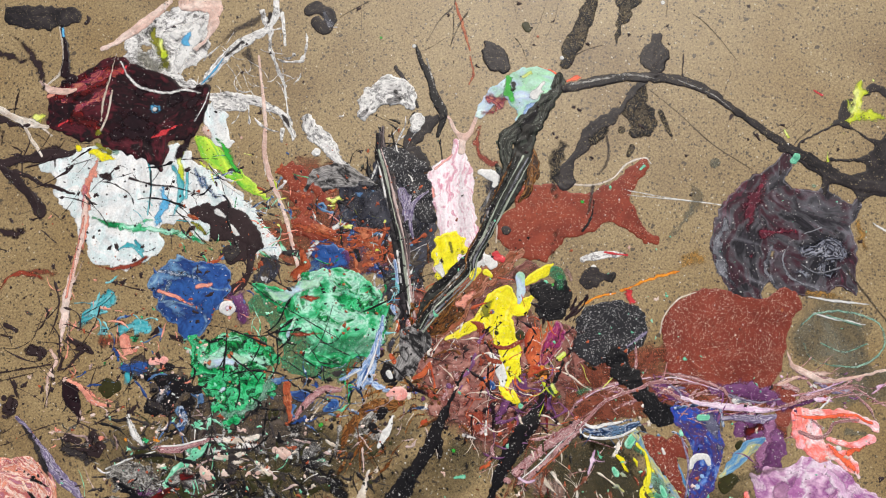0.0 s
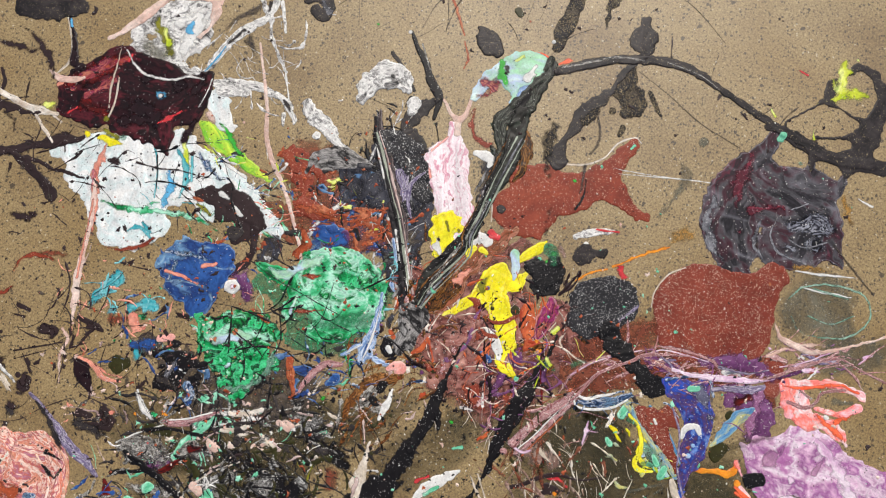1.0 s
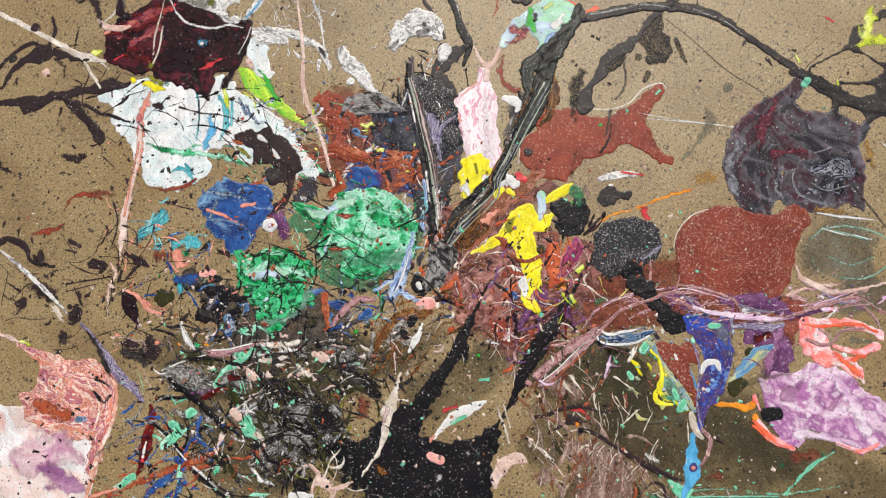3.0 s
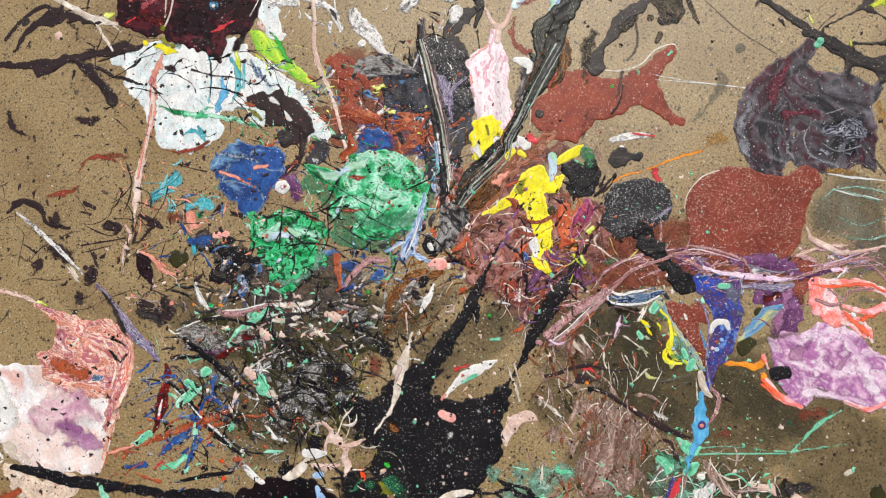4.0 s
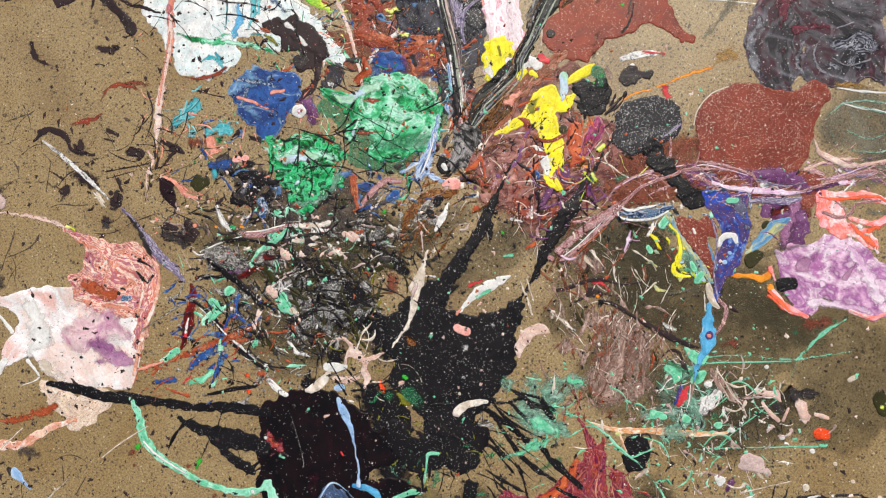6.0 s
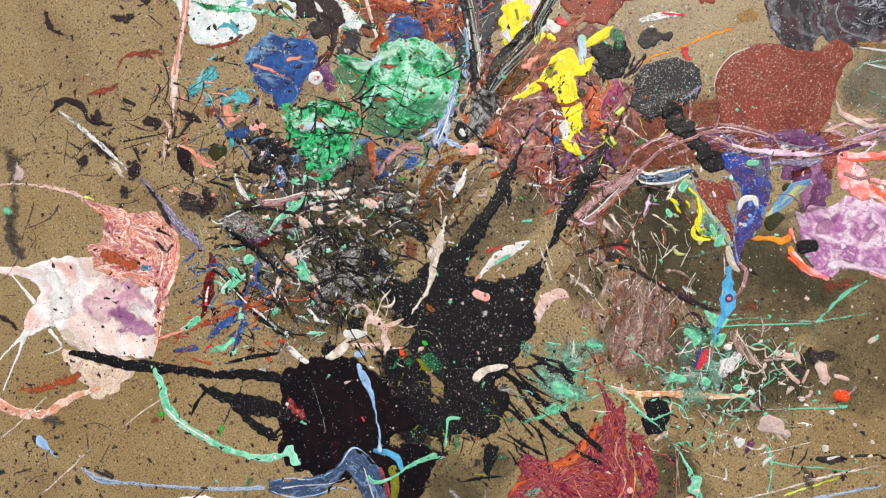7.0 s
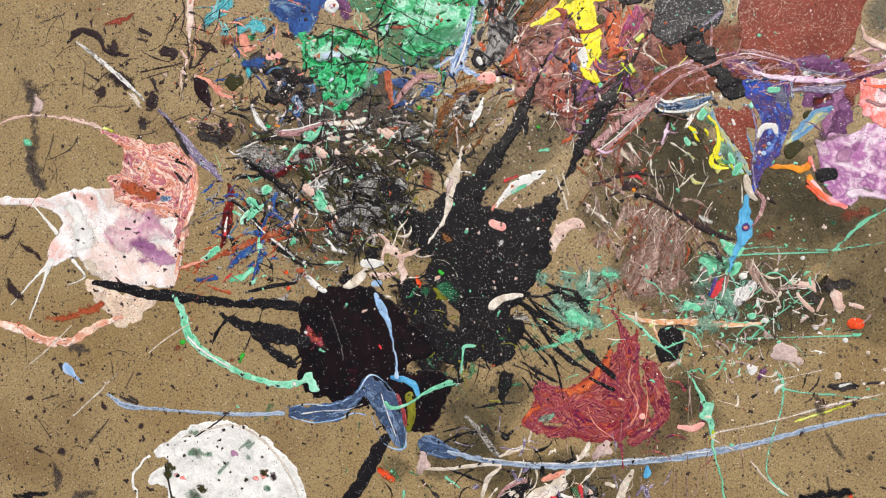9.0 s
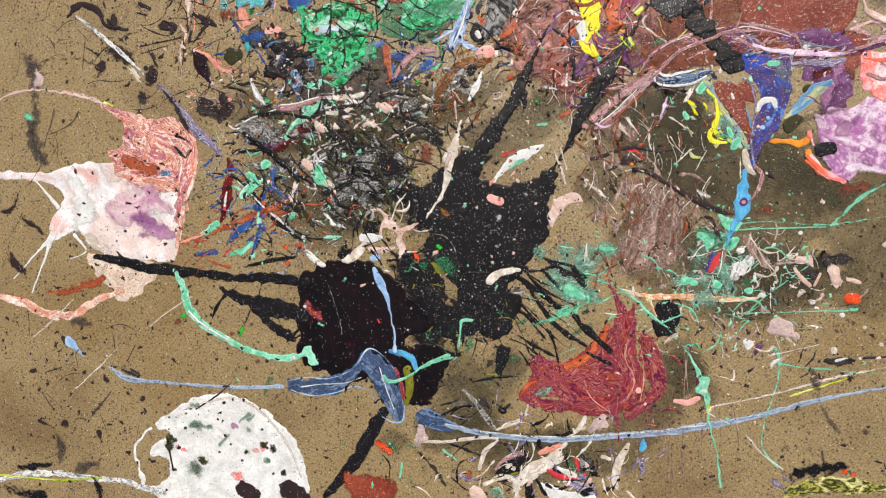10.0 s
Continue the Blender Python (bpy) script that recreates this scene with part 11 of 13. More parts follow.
q = pour("patch", "magenta", [[(103.3, -19, 5), (100.9, -29.2, 7.8), (94.6, -41.8, 7.8), (89.4, -53.2, 4.5)], [(107.4, -27.3, 4.5)]], 0.9, rough_edge=1.3, under=p, label="magenta striped part")
q = pour("patch", "orange", [[(90.6, -57.7, 3.3), (92, -65.5, 3.9)]], 0.9, rough_edge=1.2, soft=3, under=p, label="orange dab")
q = pour("patch", "purple_dark", [[(71.6, -70.7, 5.6), (73.6, -79, 5)]], 0.9, rough_edge=1.4, under=p, label="plum dab")
q = pour("patch", "yellow", [[(64.7, -81, 3.3), (68.3, -87.7, 2.8)]], 0.8, rough_edge=1.4, soft=3, under=p, label="yellow dab")
q = pour("drop", "mint", [[(71.2, -92, 2.8)]], 0.8, rough_edge=0.9, soft=2, under=p, label="mint drop")
q = pour("lace", "cream", [[(110.7, -27.2, 1.1), (116.6, -38.3, 1.1), (116.8, -47.8, 1.1), (111.5, -55.3, 1.7), (115.6, -63.5, 1.1)], [(101.3, -46.1, 1.1), (107.8, -38.6, 1.1)]], 0.5, soft=2, under=p, label="cream curl")
q = pour("patch", "lime", [[(105.8, -47.1, 3.3), (109.6, -44.1, 2.8)]], 0.8, rough_edge=1.3, soft=3, under=p, label="lime curl")
p = pour("paint_splash", "green_clear", [[(99.4, -75.3, 5), (105.1, -81.8, 4.4)], [(124.2, -77.2, 4.4), (132.4, -74.1, 3.3)]], 0.5, rough_edge=1.6, label="green and lime smears")
q = pour("patch", "lime", [[(99.4, -72.5, 3.9), (103.4, -78, 3.3)]], 0.4, rough_edge=1.5, soft=3, under=p)
p = pour("paint_blob", "zebra", [[(-33.7, -31.7, 6.8), (-25.2, -31.4, 9.7), (-20.9, -39.8, 8.5)]], 3.0, soft=5, label="raised white and black marbled drop", category="paint blob")
q = pour("spot", "white_grey", [[(-36.3, -37.4, 5.1), (-33.3, -43.1, 4.6)], [(-22.5, -28.5, 3.4)]], 0.8, rough_edge=1.2, soft=3, under=p, label="white part")
p = pour("paint_blob", "zebra", [[(-33, -50.5, 6.8), (-38.3, -60.3, 7.4), (-40.8, -69, 5.7)], [(-26, -54.2, 5.7), (-29.6, -64, 5.1)]], 2.0, rough_edge=1.2, soft=5, label="grey-brown marbled paint fold", category="paint blob")
q = pour("gap", "black", [[(-50.8, -60.7, 4.6), (-52.2, -69.3, 5.7), (-46.4, -72, 4)]], 0.9, rough_edge=1.2, soft=3, under=p, label="black hollow")
pour("gap", "white", [[(-50.6, -66.4, 2.8), (-48.1, -70.3, 2.3)]], 0.9, soft=2, under=q, label="white fleck")
q = pour("edge", "burnt", [[(-48.9, -51, 2.3), (-45.3, -56.6, 2.3)], [(-12.9, -56.6, 1.8), (-18.2, -65.3, 2.8), (-26.5, -71.3, 2.3)]], 0.8, rough_edge=1.2, soft=3, under=p, label="orange edge")
p = pour("paint_splash", "blue_light", [[(-57.2, -15.2, 1.7), (-59, -26.7, 2.9), (-61.9, -41.1, 3.4), (-65.8, -57.3, 5.7), (-72.1, -71.2, 6.9), (-76.3, -80.4, 3)], [(-66.2, -75.5, 3), (-55.7, -80.9, 3.4), (-48.8, -81.7, 1.7)], [(-68.2, -55.6, 1.9), (-80.9, -66.3, 2.3), (-93.8, -73.6, 2.3)]], 1.2, rough_edge=1.1, label="pale blue striped paint fold")
q = pour("stripe", "blue", [[(-74.2, -74.7, 2.3), (-70, -65.4, 2.9), (-65.8, -58.4, 1.7)]], 0.5, rough_edge=1.2, soft=3, under=p, label="blue stripe")
q = pour("stripe", "white", [[(-59.5, -29.6, 1.1), (-62.8, -46.9, 1.7), (-69.4, -67.1, 1.7), (-74.6, -78.7, 1.1)], [(-89.2, -72.3, 1.1), (-75.2, -64.4, 1.1)]], 0.5, soft=2, under=p, label="white stripe")
p = pour("paint_drop", "pink", [[(-49.8, -86.3, 2.8), (-41.9, -83.2, 5.1), (-36.2, -85.8, 5.1), (-40, -89.4, 4)]], 2.0, label="glossy salmon-pink paint drop", category="paint drop", group="loose paint drops")
q = pour("edge", "blue_bright", [[(-30.2, -77.7, 3.4), (-25, -82, 3.4)]], 0.9, rough_edge=1.1, soft=3, under=p, label="bright blue dab")
q = pour("edge", "purple_dark", [[(-17.9, -88.6, 3.4)]], 0.6, rough_edge=1.3, soft=3, under=p)
p = pour("paint_splash", "brown_swirl", [[(-37, -92.7, 3.3), (-51.1, -95.5, 5.7), (-65.2, -99.4, 6.3), (-77.3, -110.1, 5.7), (-86, -121.8, 4.6), (-89.4, -134.4, 1.8)], [(-25.5, -96.8, 3.4)]], 1.0, rough_edge=1.2, soft=5, label="golden brown swirled paint stroke")
q = pour("fold", "grey_veil", [[(-63.8, -105, 4.1), (-70.3, -114.4, 5.7), (-76.7, -124.3, 2.6)], [(-64.3, -120.9, 4.5), (-52.7, -126.1, 3.4)]], 0.9, rough_edge=1.3, under=p, label="grey marbled inside")
q = pour("fold", "black", [[(-53.8, -100.7, 4.5), (-58.1, -106.5, 4)], [(-63.4, -115.2, 4), (-58.7, -119, 2.8)]], 0.9, rough_edge=1.2, soft=3, under=p, label="black fold")
q = pour("curl", "white", [[(-45, -106, 1.8), (-47.5, -114.6, 2.8), (-52.8, -125, 3.4), (-57, -133.1, 1.8)]], 0.8, rough_edge=1.1, soft=3, under=p, label="white curl")
p = pour("paint_splash", "blue", [[(-139.3, -89.6, 3.4), (-128.8, -90.3, 5.8), (-119.9, -94.6, 2.2)], [(-99.7, -96.7, 5.1), (-106.3, -102.7, 3.4)]], 0.9, rough_edge=1.3, label="blue paint curl on the board")
q = pour("stripe", "mauve_lace", [[(-94.5, -84, 2.3), (-108.9, -83.9, 3.4), (-120.1, -91.7, 3.4), (-128.3, -101.8, 2.9), (-134.7, -112.3, 1.9)], [(-141, -101.1, 1.7), (-138.2, -112.4, 1.7)]], 0.9, rough_edge=1.1, soft=3, under=p, label="mauve and white stripes")
q = pour("stripe", "cream", [[(-105.5, -94.1, 1.1), (-113.9, -101.2, 1.7), (-119.2, -110.6, 2.3)]], 0.6, soft=2, under=p, label="cream stripe")
q = pour("patch", "rust", [[(-143.8, -79.4, 3.5), (-142.6, -92.6, 4), (-138.5, -106.7, 2.9), (-140.4, -115.4, 2.3)]], 0.9, rough_edge=1.4, soft=3, under=p, label="rust-red streak")

# clutter below the green pools
p = pour("paint_splash", "black", [[(-240.7, -78.8, 3), (-245.9, -90.5, 8.2), (-256.2, -98.5, 8.8), (-268.8, -107.6, 5.3), (-250.9, -108.1, 4.6)], [(-230.7, -98.7, 4.7)], [(-258.3, -82.3, 4.7)]], 0.9, rough_edge=1.5, soft=5, label="black glossy paint blot with painted-on grey shine")
# the blot's shine is put on as a patch of grey colour
q = pour("patch", "grey_silver", [[(-255, -88, 4.7), (-260.3, -99.8, 4.1)]], 0.4, rough_edge=1.5, soft=3, under=p, label="painted-on grey shine")
q = pour("patch", "blue_swirl", [[(-240.3, -107.7, 5.3), (-235.7, -116.2, 3.5), (-241.3, -122.2, 2.3)]], 0.9, rough_edge=1.3, soft=3, under=p, label="blue and white dab")
p = pour("paint_thread", "blue", [[(-258.4, -134.4, 1.4), (-251.3, -122.6, 1.9), (-244.6, -115.4, 1.4)], [(-247.5, -116.7, 0.9), (-238, -127.8, 1.4), (-234.6, -136.3, 1.4)]], 0.6, rough_edge=1.2, soft=2, label="blue thin smears on the board", category="paint thread")
p = pour("paint_splash", "mauve_lace", [[(-260.9, -141.5, 2.3), (-243.1, -141.9, 2.9), (-225.7, -137.1, 2.9), (-208.4, -131.8, 1.7)], [(-254.8, -144.7, 1.8), (-237.1, -143.9, 2.3)]], 0.9, rough_edge=1.2, soft=3, label="lilac and cream striped paint stroke")
q = pour("stripe", "white", [[(-255.1, -140.1, 1.2), (-237.4, -138.2, 1.2), (-214.2, -131.5, 1.2)]], 0.4, soft=2, under=p, label="white stripe")
p = pour("paint_splash", "cream", [[(-197.8, -132, 2.3), (-182, -132.5, 2.9), (-166.5, -127.9, 2.3)], [(-204.6, -147.7, 2.3), (-190, -147.7, 2.9), (-178.6, -142.6, 2.3)]], 0.8, rough_edge=1.2, soft=3, label="cream and brown striped paint stroke")
q = pour("stripe", "oxide_clear", [[(-190.4, -138.6, 2.3), (-175.9, -138, 2.9), (-161.6, -133.4, 1.7)]], 0.8, rough_edge=1.2, soft=3, under=p, label="brown stripe")
q = pour("stripe", "charcoal", [[(-199, -142.4, 1.7), (-178.7, -139.8, 1.7)]], 0.8, rough_edge=1.2, soft=3, under=p)
p = pour("paint_drop", "mint_clear", [[(-223.6, -144.5, 5.8)]], 1.0, rough_edge=0.8, soft=3, label="pale green ringed paint drop", category="paint drop", group="loose paint drops")
q = pour("ring", "mint", [[(-223.6, -143.4, 3.5)]], 0.8, rough_edge=0.8, soft=2, under=p, label="pale ring")
p = pour("paint_splash", "mint", [[(-211, -137.1, 1.9), (-219.4, -144.3, 3.5), (-230.7, -153.4, 4.1), (-240.8, -162.5, 4.1), (-247.5, -169.7, 1.9)]], 0.9, rough_edge=1.4, soft=3, label="mint green broken stroke")
p = pour("paint_drop", "charcoal", [[(-209.8, -126.7, 5.2)]], 0.9, soft=3, label="dark oval paint drop", category="paint drop", group="loose paint drops")
p = pour("paint_drop", "charcoal", [[(-188.8, -148.8, 5.2), (-189.4, -159.1, 4.6)]], 0.9, rough_edge=1.1, soft=3, label="dark oval paint drop", category="paint drop", group="loose paint drops")
p = pour("paint_drop", "olive_dark", [[(-273.6, -147.8, 4.7), (-261.6, -150.1, 5.3), (-255.6, -151.6, 3.5)]], 0.9, rough_edge=1.1, soft=3, label="dark green oval paint drop", category="paint drop", group="loose paint drops")
p = pour("paint_drop", "pink_light", [[(-213.9, -161.3, 4.6), (-209.6, -164.6, 4.6)]], 0.9, rough_edge=0.9, soft=3, label="pale pink oval paint drop", category="paint drop", group="loose paint drops")
p = pour("paint_drop", "pink_light", [[(-150.8, -139.2, 3.4), (-141.9, -145.1, 2.9)]], 0.9, rough_edge=0.9, soft=3, label="pale pink oval paint drop", category="paint drop", group="loose paint drops")
p = pour("paint_drop", "orange", [[(-261.3, -135.1, 2.9), (-256.5, -136.1, 2.3)]], 0.7, rough_edge=1.2, soft=2, label="small orange paint drop", category="paint drop", group="loose paint drops")
p = pour("paint_drop", "salmon", [[(-311.4, -134.8, 3.5)]], 0.7, rough_edge=1.2, soft=2, label="small salmon paint drop", category="paint drop", group="loose paint drops")
p = pour("paint_drop", "orange", [[(-288, -135.6, 2.9)]], 0.6, rough_edge=1.2, soft=2, label="small orange paint drop", category="paint drop", group="loose paint drops")
p = pour("paint_splash", "white_grey", [[(-290.5, -113.7, 2.3), (-284.5, -123.9, 3.5), (-279.2, -134.1, 4.1), (-269.9, -139.5, 2.3)]], 0.7, rough_edge=1.5, soft=3, label="broken white paint dab")
p = pour("paint_splash", "grey_veil", [[(-301.1, -168, 3.8), (-289.5, -161.7, 7), (-274.7, -161.1, 6.4), (-265.3, -169.3, 3)], [(-241.7, -168.3, 5.8), (-230.3, -162, 4.6)]], 0.8, rough_edge=1.5, label="grey and white marbled smear")
q = pour("line", "white", [[(-304.4, -162.4, 1.2), (-284.1, -152.8, 1.2), (-260.7, -144.9, 1.2)]], 0.4, rough_edge=1.2, soft=2, under=p, label="white line")
p = pour("paint_splash", "brown_red_dark", [[(-233, -166.2, 5.2), (-224.2, -165.2, 4.6)]], 0.7, rough_edge=1.4, label="dull crimson dab on the board")
p = pour("paint_blob", "mint", [[(-215, -207, 5.2), (-212.2, -215.4, 6.9), (-206.7, -220.8, 4.6)]], 1.6, label="pale mint egg-shaped paint drop", category="paint blob")
q = pour("patch", "pink_light", [[(-228.3, -199.1, 4.6), (-222.1, -204.5, 4.6)]], 0.9, rough_edge=1.2, soft=3, under=p, label="pink edge")
q = pour("tail", "cream", [[(-203.7, -220.7, 2.9), (-197.8, -223.2, 2.9)]], 0.8, rough_edge=1.2, soft=2, under=p)
p = pour("paint_splash", "foam", [[(-164.2, -198.9, 6.9), (-154.1, -192.8, 4.6)], [(-189.7, -211.5, 6.9)]], 0.8, rough_edge=1.7, label="frothy black and white paint patch")
p = pour("paint_splash", "foam", [[(-154.3, -223.9, 6.7), (-171.7, -221.9, 6.9), (-185.6, -233.9, 3.3)]], 0.8, rough_edge=1.7, label="frothy black and white paint patch")
p = pour("paint_splash", "foam", [[(-128.8, -191.6, 5.7), (-124, -195.9, 4)]], 0.8, rough_edge=1.7, label="frothy black and white paint patch")
p = pour("paint_pool", "oxide_clear", [[(-100.4, -184.6, 11.3), (-101, -195.9, 11.3)]], 0.5, rough_edge=1.2, soft=5, label="clear reddish-brown round pool in black", category="paint pool")

# upper middle
p = pour("paint_splash", "oxide", [[(-140.6, 69.2, 6.3), (-129.6, 64.2, 9.6), (-118.6, 59.2, 6.4), (-105.4, 61.3, 1.7)], [(-133.7, 91, 5.9), (-135.8, 80.2, 5.4)], [(-120.5, 94.2, 4.8), (-126.3, 102.1, 3.8)]], 0.9, rough_edge=1.3, soft=5, label="rust-red paint splash with orange fold")
q = pour("fold", "rust", [[(-127, 67, 2.8), (-116.1, 63.1, 4.3), (-107, 61.2, 2.1)]], 0.9, rough_edge=1.2, under=p, label="orange fold")
p = pour("paint_splash", "blue", [[(-107.3, 46.3, 4.8), (-115.1, 43.3, 5.9), (-99.2, 43.9, 3.1)]], 0.8, rough_edge=1.2, soft=5, label="blue square-ish paint patch")
q = pour("patch", "purple_dark", [[(-95.3, 41.3, 4.2), (-96, 33.4, 3.7)]], 0.9, rough_edge=1.3, soft=3, under=p, label="violet patch")
q = pour("patch", "black", [[(-85.8, 42.7, 4.2), (-84.4, 36.4, 3.7)]], 0.9, rough_edge=1.2, soft=3, under=p, label="black patch")
p = pour("paint_splash", "rust", [[(-86.9, 65.6, 2.8), (-76.1, 62.3, 4.3), (-81.1, 55.1, 3.7), (-68.2, 63.6, 2.1)], [(-72.4, 41.1, 4.2), (-65.5, 39.7, 3.2)]], 0.8, rough_edge=1.5, label="rust-orange torn splash on the board")
p = pour("paint_pool", "grey_speckle", [[(-74.9, 92.9, 7.5), (-71.6, 79.6, 10.7), (-76.4, 68.7, 6.4)], [(-67, 95.9, 5.4)]], 0.7, rough_edge=1.3, soft=6, label="charcoal speckled paint patch", category="paint pool")
p = pour("paint_splash", "blue_swirl", [[(-101.2, 84, 4.9), (-92.8, 76.2, 8.6), (-106, 73.1, 3.1)]], 0.6, rough_edge=1.5, soft=5, label="dull slate-blue smudge on the board")
p = pour("paint_splash", "lilac", [[(-39.7, 110.3, 2.5), (-35, 99.6, 5.4), (-38.6, 83.3, 5.9), (-40.3, 72.5, 2.4)]], 0.8, rough_edge=1.2, label="lilac-grey crescent on the board")
q = pour("arc", "white", [[(-23.3, 100, 1.6), (-30.5, 92.8, 1.6), (-35.3, 80.8, 1.6), (-38.1, 68.9, 1.1), (-33.4, 59.4, 1.1)]], 0.8, rough_edge=0.9, soft=2, under=p, label="white arc")
q = pour("patch", "grey_dark", [[(-24.8, 83.8, 6.4), (-27.4, 67.6, 7.5), (-30.6, 54.2, 4.2)]], 0.9, rough_edge=1.3, under=p, label="dark teal-grey inside")
p = pour("paint_drop", "white", [[(-53, 57.7, 3.7)]], 1.0, soft=2, label="white paint drop on the board", category="paint drop", group="loose paint drops")
p = pour("paint_splash", "grey_dark", [[(-172.8, 28.1, 4.8), (-164.8, 28.4, 9), (-169.5, 17.6, 7.4), (-180.1, 17.2, 3.1)]], 0.9, rough_edge=1.1, label="slate-grey oval paint pool")
p = pour("paint_splash", "charcoal", [[(-210.8, 37.4, 3.5), (-203.9, 38.7, 7.5), (-197.6, 40.6, 2.8)]], 0.9, rough_edge=1.1, label="dark grey oval paint pool")
p = pour("paint_splash", "olive", [[(-242.4, 65.9, 2.4), (-233.9, 60.8, 4.3), (-226.5, 54, 2.1)]], 0.6, rough_edge=1.4, soft=3, label="olive streak on the board")
q = pour("edge", "rust", [[(-245.6, 72.8, 2.7), (-237.3, 69.8, 2.7)]], 0.4, rough_edge=1.4, soft=2, under=p)
p = pour("paint_drop", "rust", [[(-163, 59.4, 3.7)]], 0.7, rough_edge=1.1, soft=2, label="orange-rust paint drop on the board", category="paint drop", group="loose paint drops")
p = pour("paint_drop", "rust", [[(-174.6, 64.3, 2.1)]], 0.7, rough_edge=1.1, soft=2, label="small rust paint drop", category="paint drop", group="loose paint drops")
p = pour("paint_splash", "green", [[(-158.1, 49.9, 2.1), (-152.3, 42.1, 3.2), (-144.2, 39.7, 1.7)], [(-130.3, 29.5, 2.7), (-138.7, 37.2, 2.1)]], 0.7, rough_edge=1.4, soft=3, label="green loop of paint")

# mint cluster
p = pour("paint_splash", "mint_clear", [[(66.6, -289.7, 18.1), (94.2, -278.4, 10.1)], [(50.8, -324, 18.2), (79.5, -331.1, 12.4)], [(19.7, -286.6, 10.3)], [(182.2, -268.7, 10.9), (204.7, -263.5, 9.7)], [(201, -296.4, 11.9), (212, -318.8, 9.7)]], 0.6, rough_edge=2.0, soft=8, label="pale green washed paint mass")
p = pour("paint_splash", "mint", [[(49.6, -322.9, 9.1), (74, -336, 6.2), (45.9, -346.5, 6.9)], [(-13.6, -368.1, 1.8), (23.4, -359.3, 3.5), (46, -350.1, 4)], [(81.9, -278.8, 5.1), (97.8, -284, 3.9)], [(183.2, -267.5, 5.4), (196, -262.6, 4.3)]], 0.7, rough_edge=1.8, soft=5, label="mint green paint mass with torn edges")
p = pour("paint_splash", "mint", [[(196.8, -245.5, 3.2), (208.1, -253.6, 6), (216, -252.2, 2.9)], [(176.1, -263, 3.2), (187.3, -268.3, 5.5), (185.1, -276.9, 2.5)], [(206.6, -273.3, 6.6), (211.6, -267.5, 4.4)], [(165.2, -310.7, 5.1), (176.3, -311.4, 3.9)], [(197.2, -313.5, 5)], [(228.4, -317.9, 4.4)]], 0.9, rough_edge=1.4, soft=5, label="mint green lacing paint clump")
q = pour("patch", "white_grey", [[(216, -292.8, 5.5), (214, -304.2, 4.4), (226.4, -286.8, 5.5)], [(217.7, -278.6, 3.9)]], 0.9, rough_edge=1.4, under=p, label="white and grey patch")
q = pour("patch", "green_clear", [[(178.5, -257.3, 5), (206.4, -270.5, 5)], [(225.2, -309.5, 5)]], 0.4, rough_edge=1.6, soft=3, under=p, label="green stain")
p = pour("paint_splash", "brown_fibre", [[(220.9, -261.6, 1.8), (225.2, -269.9, 4.9), (232.9, -280.9, 4.9), (239.9, -289.1, 4.4), (248.3, -294.4, 2.2), (254.5, -307.2, 1.1)], [(245.5, -291.7, 1.6), (266.3, -285.3, 1.6)]], 1.0, rough_edge=1.2, label="brown and cream striped lizard-like paint curl")
q = pour("stripe", "cream", [[(224.7, -261.5, 1.1), (233.6, -275.2, 1.1), (240.9, -287.4, 1.1), (250, -296.1, 1.1), (255.1, -307.2, 0.8)], [(228.3, -275.4, 0.8), (237.4, -290.9, 1.1)]], 0.5, soft=2, under=p, label="cream stripe")
p = pour("paint_splash", "red", [[(197.4, -282.1, 1.8), (192.6, -292.5, 4.4), (189.8, -299.5, 2.2)]], 0.9, rough_edge=1.2, soft=3, label="red and blue striped lick")
q = pour("stripe", "blue_bright", [[(191.9, -281.2, 1.7), (188.7, -291, 1.7), (186.5, -298.5, 1.1)]], 0.8, rough_edge=1.1, soft=2, under=p, label="blue stripe")
q = pour("stripe", "white", [[(200.5, -279.2, 1.1), (199.8, -293.4, 1.1), (196.7, -304.9, 0.8)]], 0.4, soft=2, under=p)
p = pour("paint_thread", "dark_brown", [[(165.2, -263.3, 1.3), (175.3, -248.9, 2.2), (186, -245.8, 2.6), (193.7, -256.8, 2.6), (198.2, -268, 1.8)], [(190.4, -256.9, 2.2), (194, -262.4, 2.7)]], 0.7, rough_edge=1.3, soft=3, label="dark brown arch of paint", category="paint thread")
p = pour("paint_splash", "pink_light", [[(260.7, -281, 2.2), (271.5, -284, 3.3), (282.2, -284.8, 4.3), (285.7, -290.2, 1.8)], [(269.6, -293.6, 1.8), (275.5, -301.9, 2.2), (285.1, -309.9, 2.2)], [(289.3, -309.8, 1.6), (293.7, -298.4, 1.6)]], 0.9, rough_edge=1.4, soft=3, label="pink and cream curled paint strands")
q = pour("patch", "charcoal", [[(283, -296, 3.8), (287.6, -301.4, 3.3)]], 0.9, rough_edge=1.3, soft=3, under=p, label="dark fold")
p = pour("paint_drop", "white", [[(240.5, -321.4, 2.8)]], 0.8, soft=2, label="white paint drop on the board", category="paint drop", group="loose paint drops")
p = pour("paint_drop", "white", [[(260.5, -292.9, 1.6)]], 0.8, soft=2, label="small white paint drop", category="paint drop", group="loose paint drops")
p = pour("paint_drop", "white", [[(253, -308.4, 1.6)]], 0.8, soft=2, label="small white paint drop", category="paint drop", group="loose paint drops")
p = pour("paint_drop", "white", [[(276.6, -317.6, 1.6)]], 0.8, soft=2, label="small white paint drop", category="paint drop", group="loose paint drops")
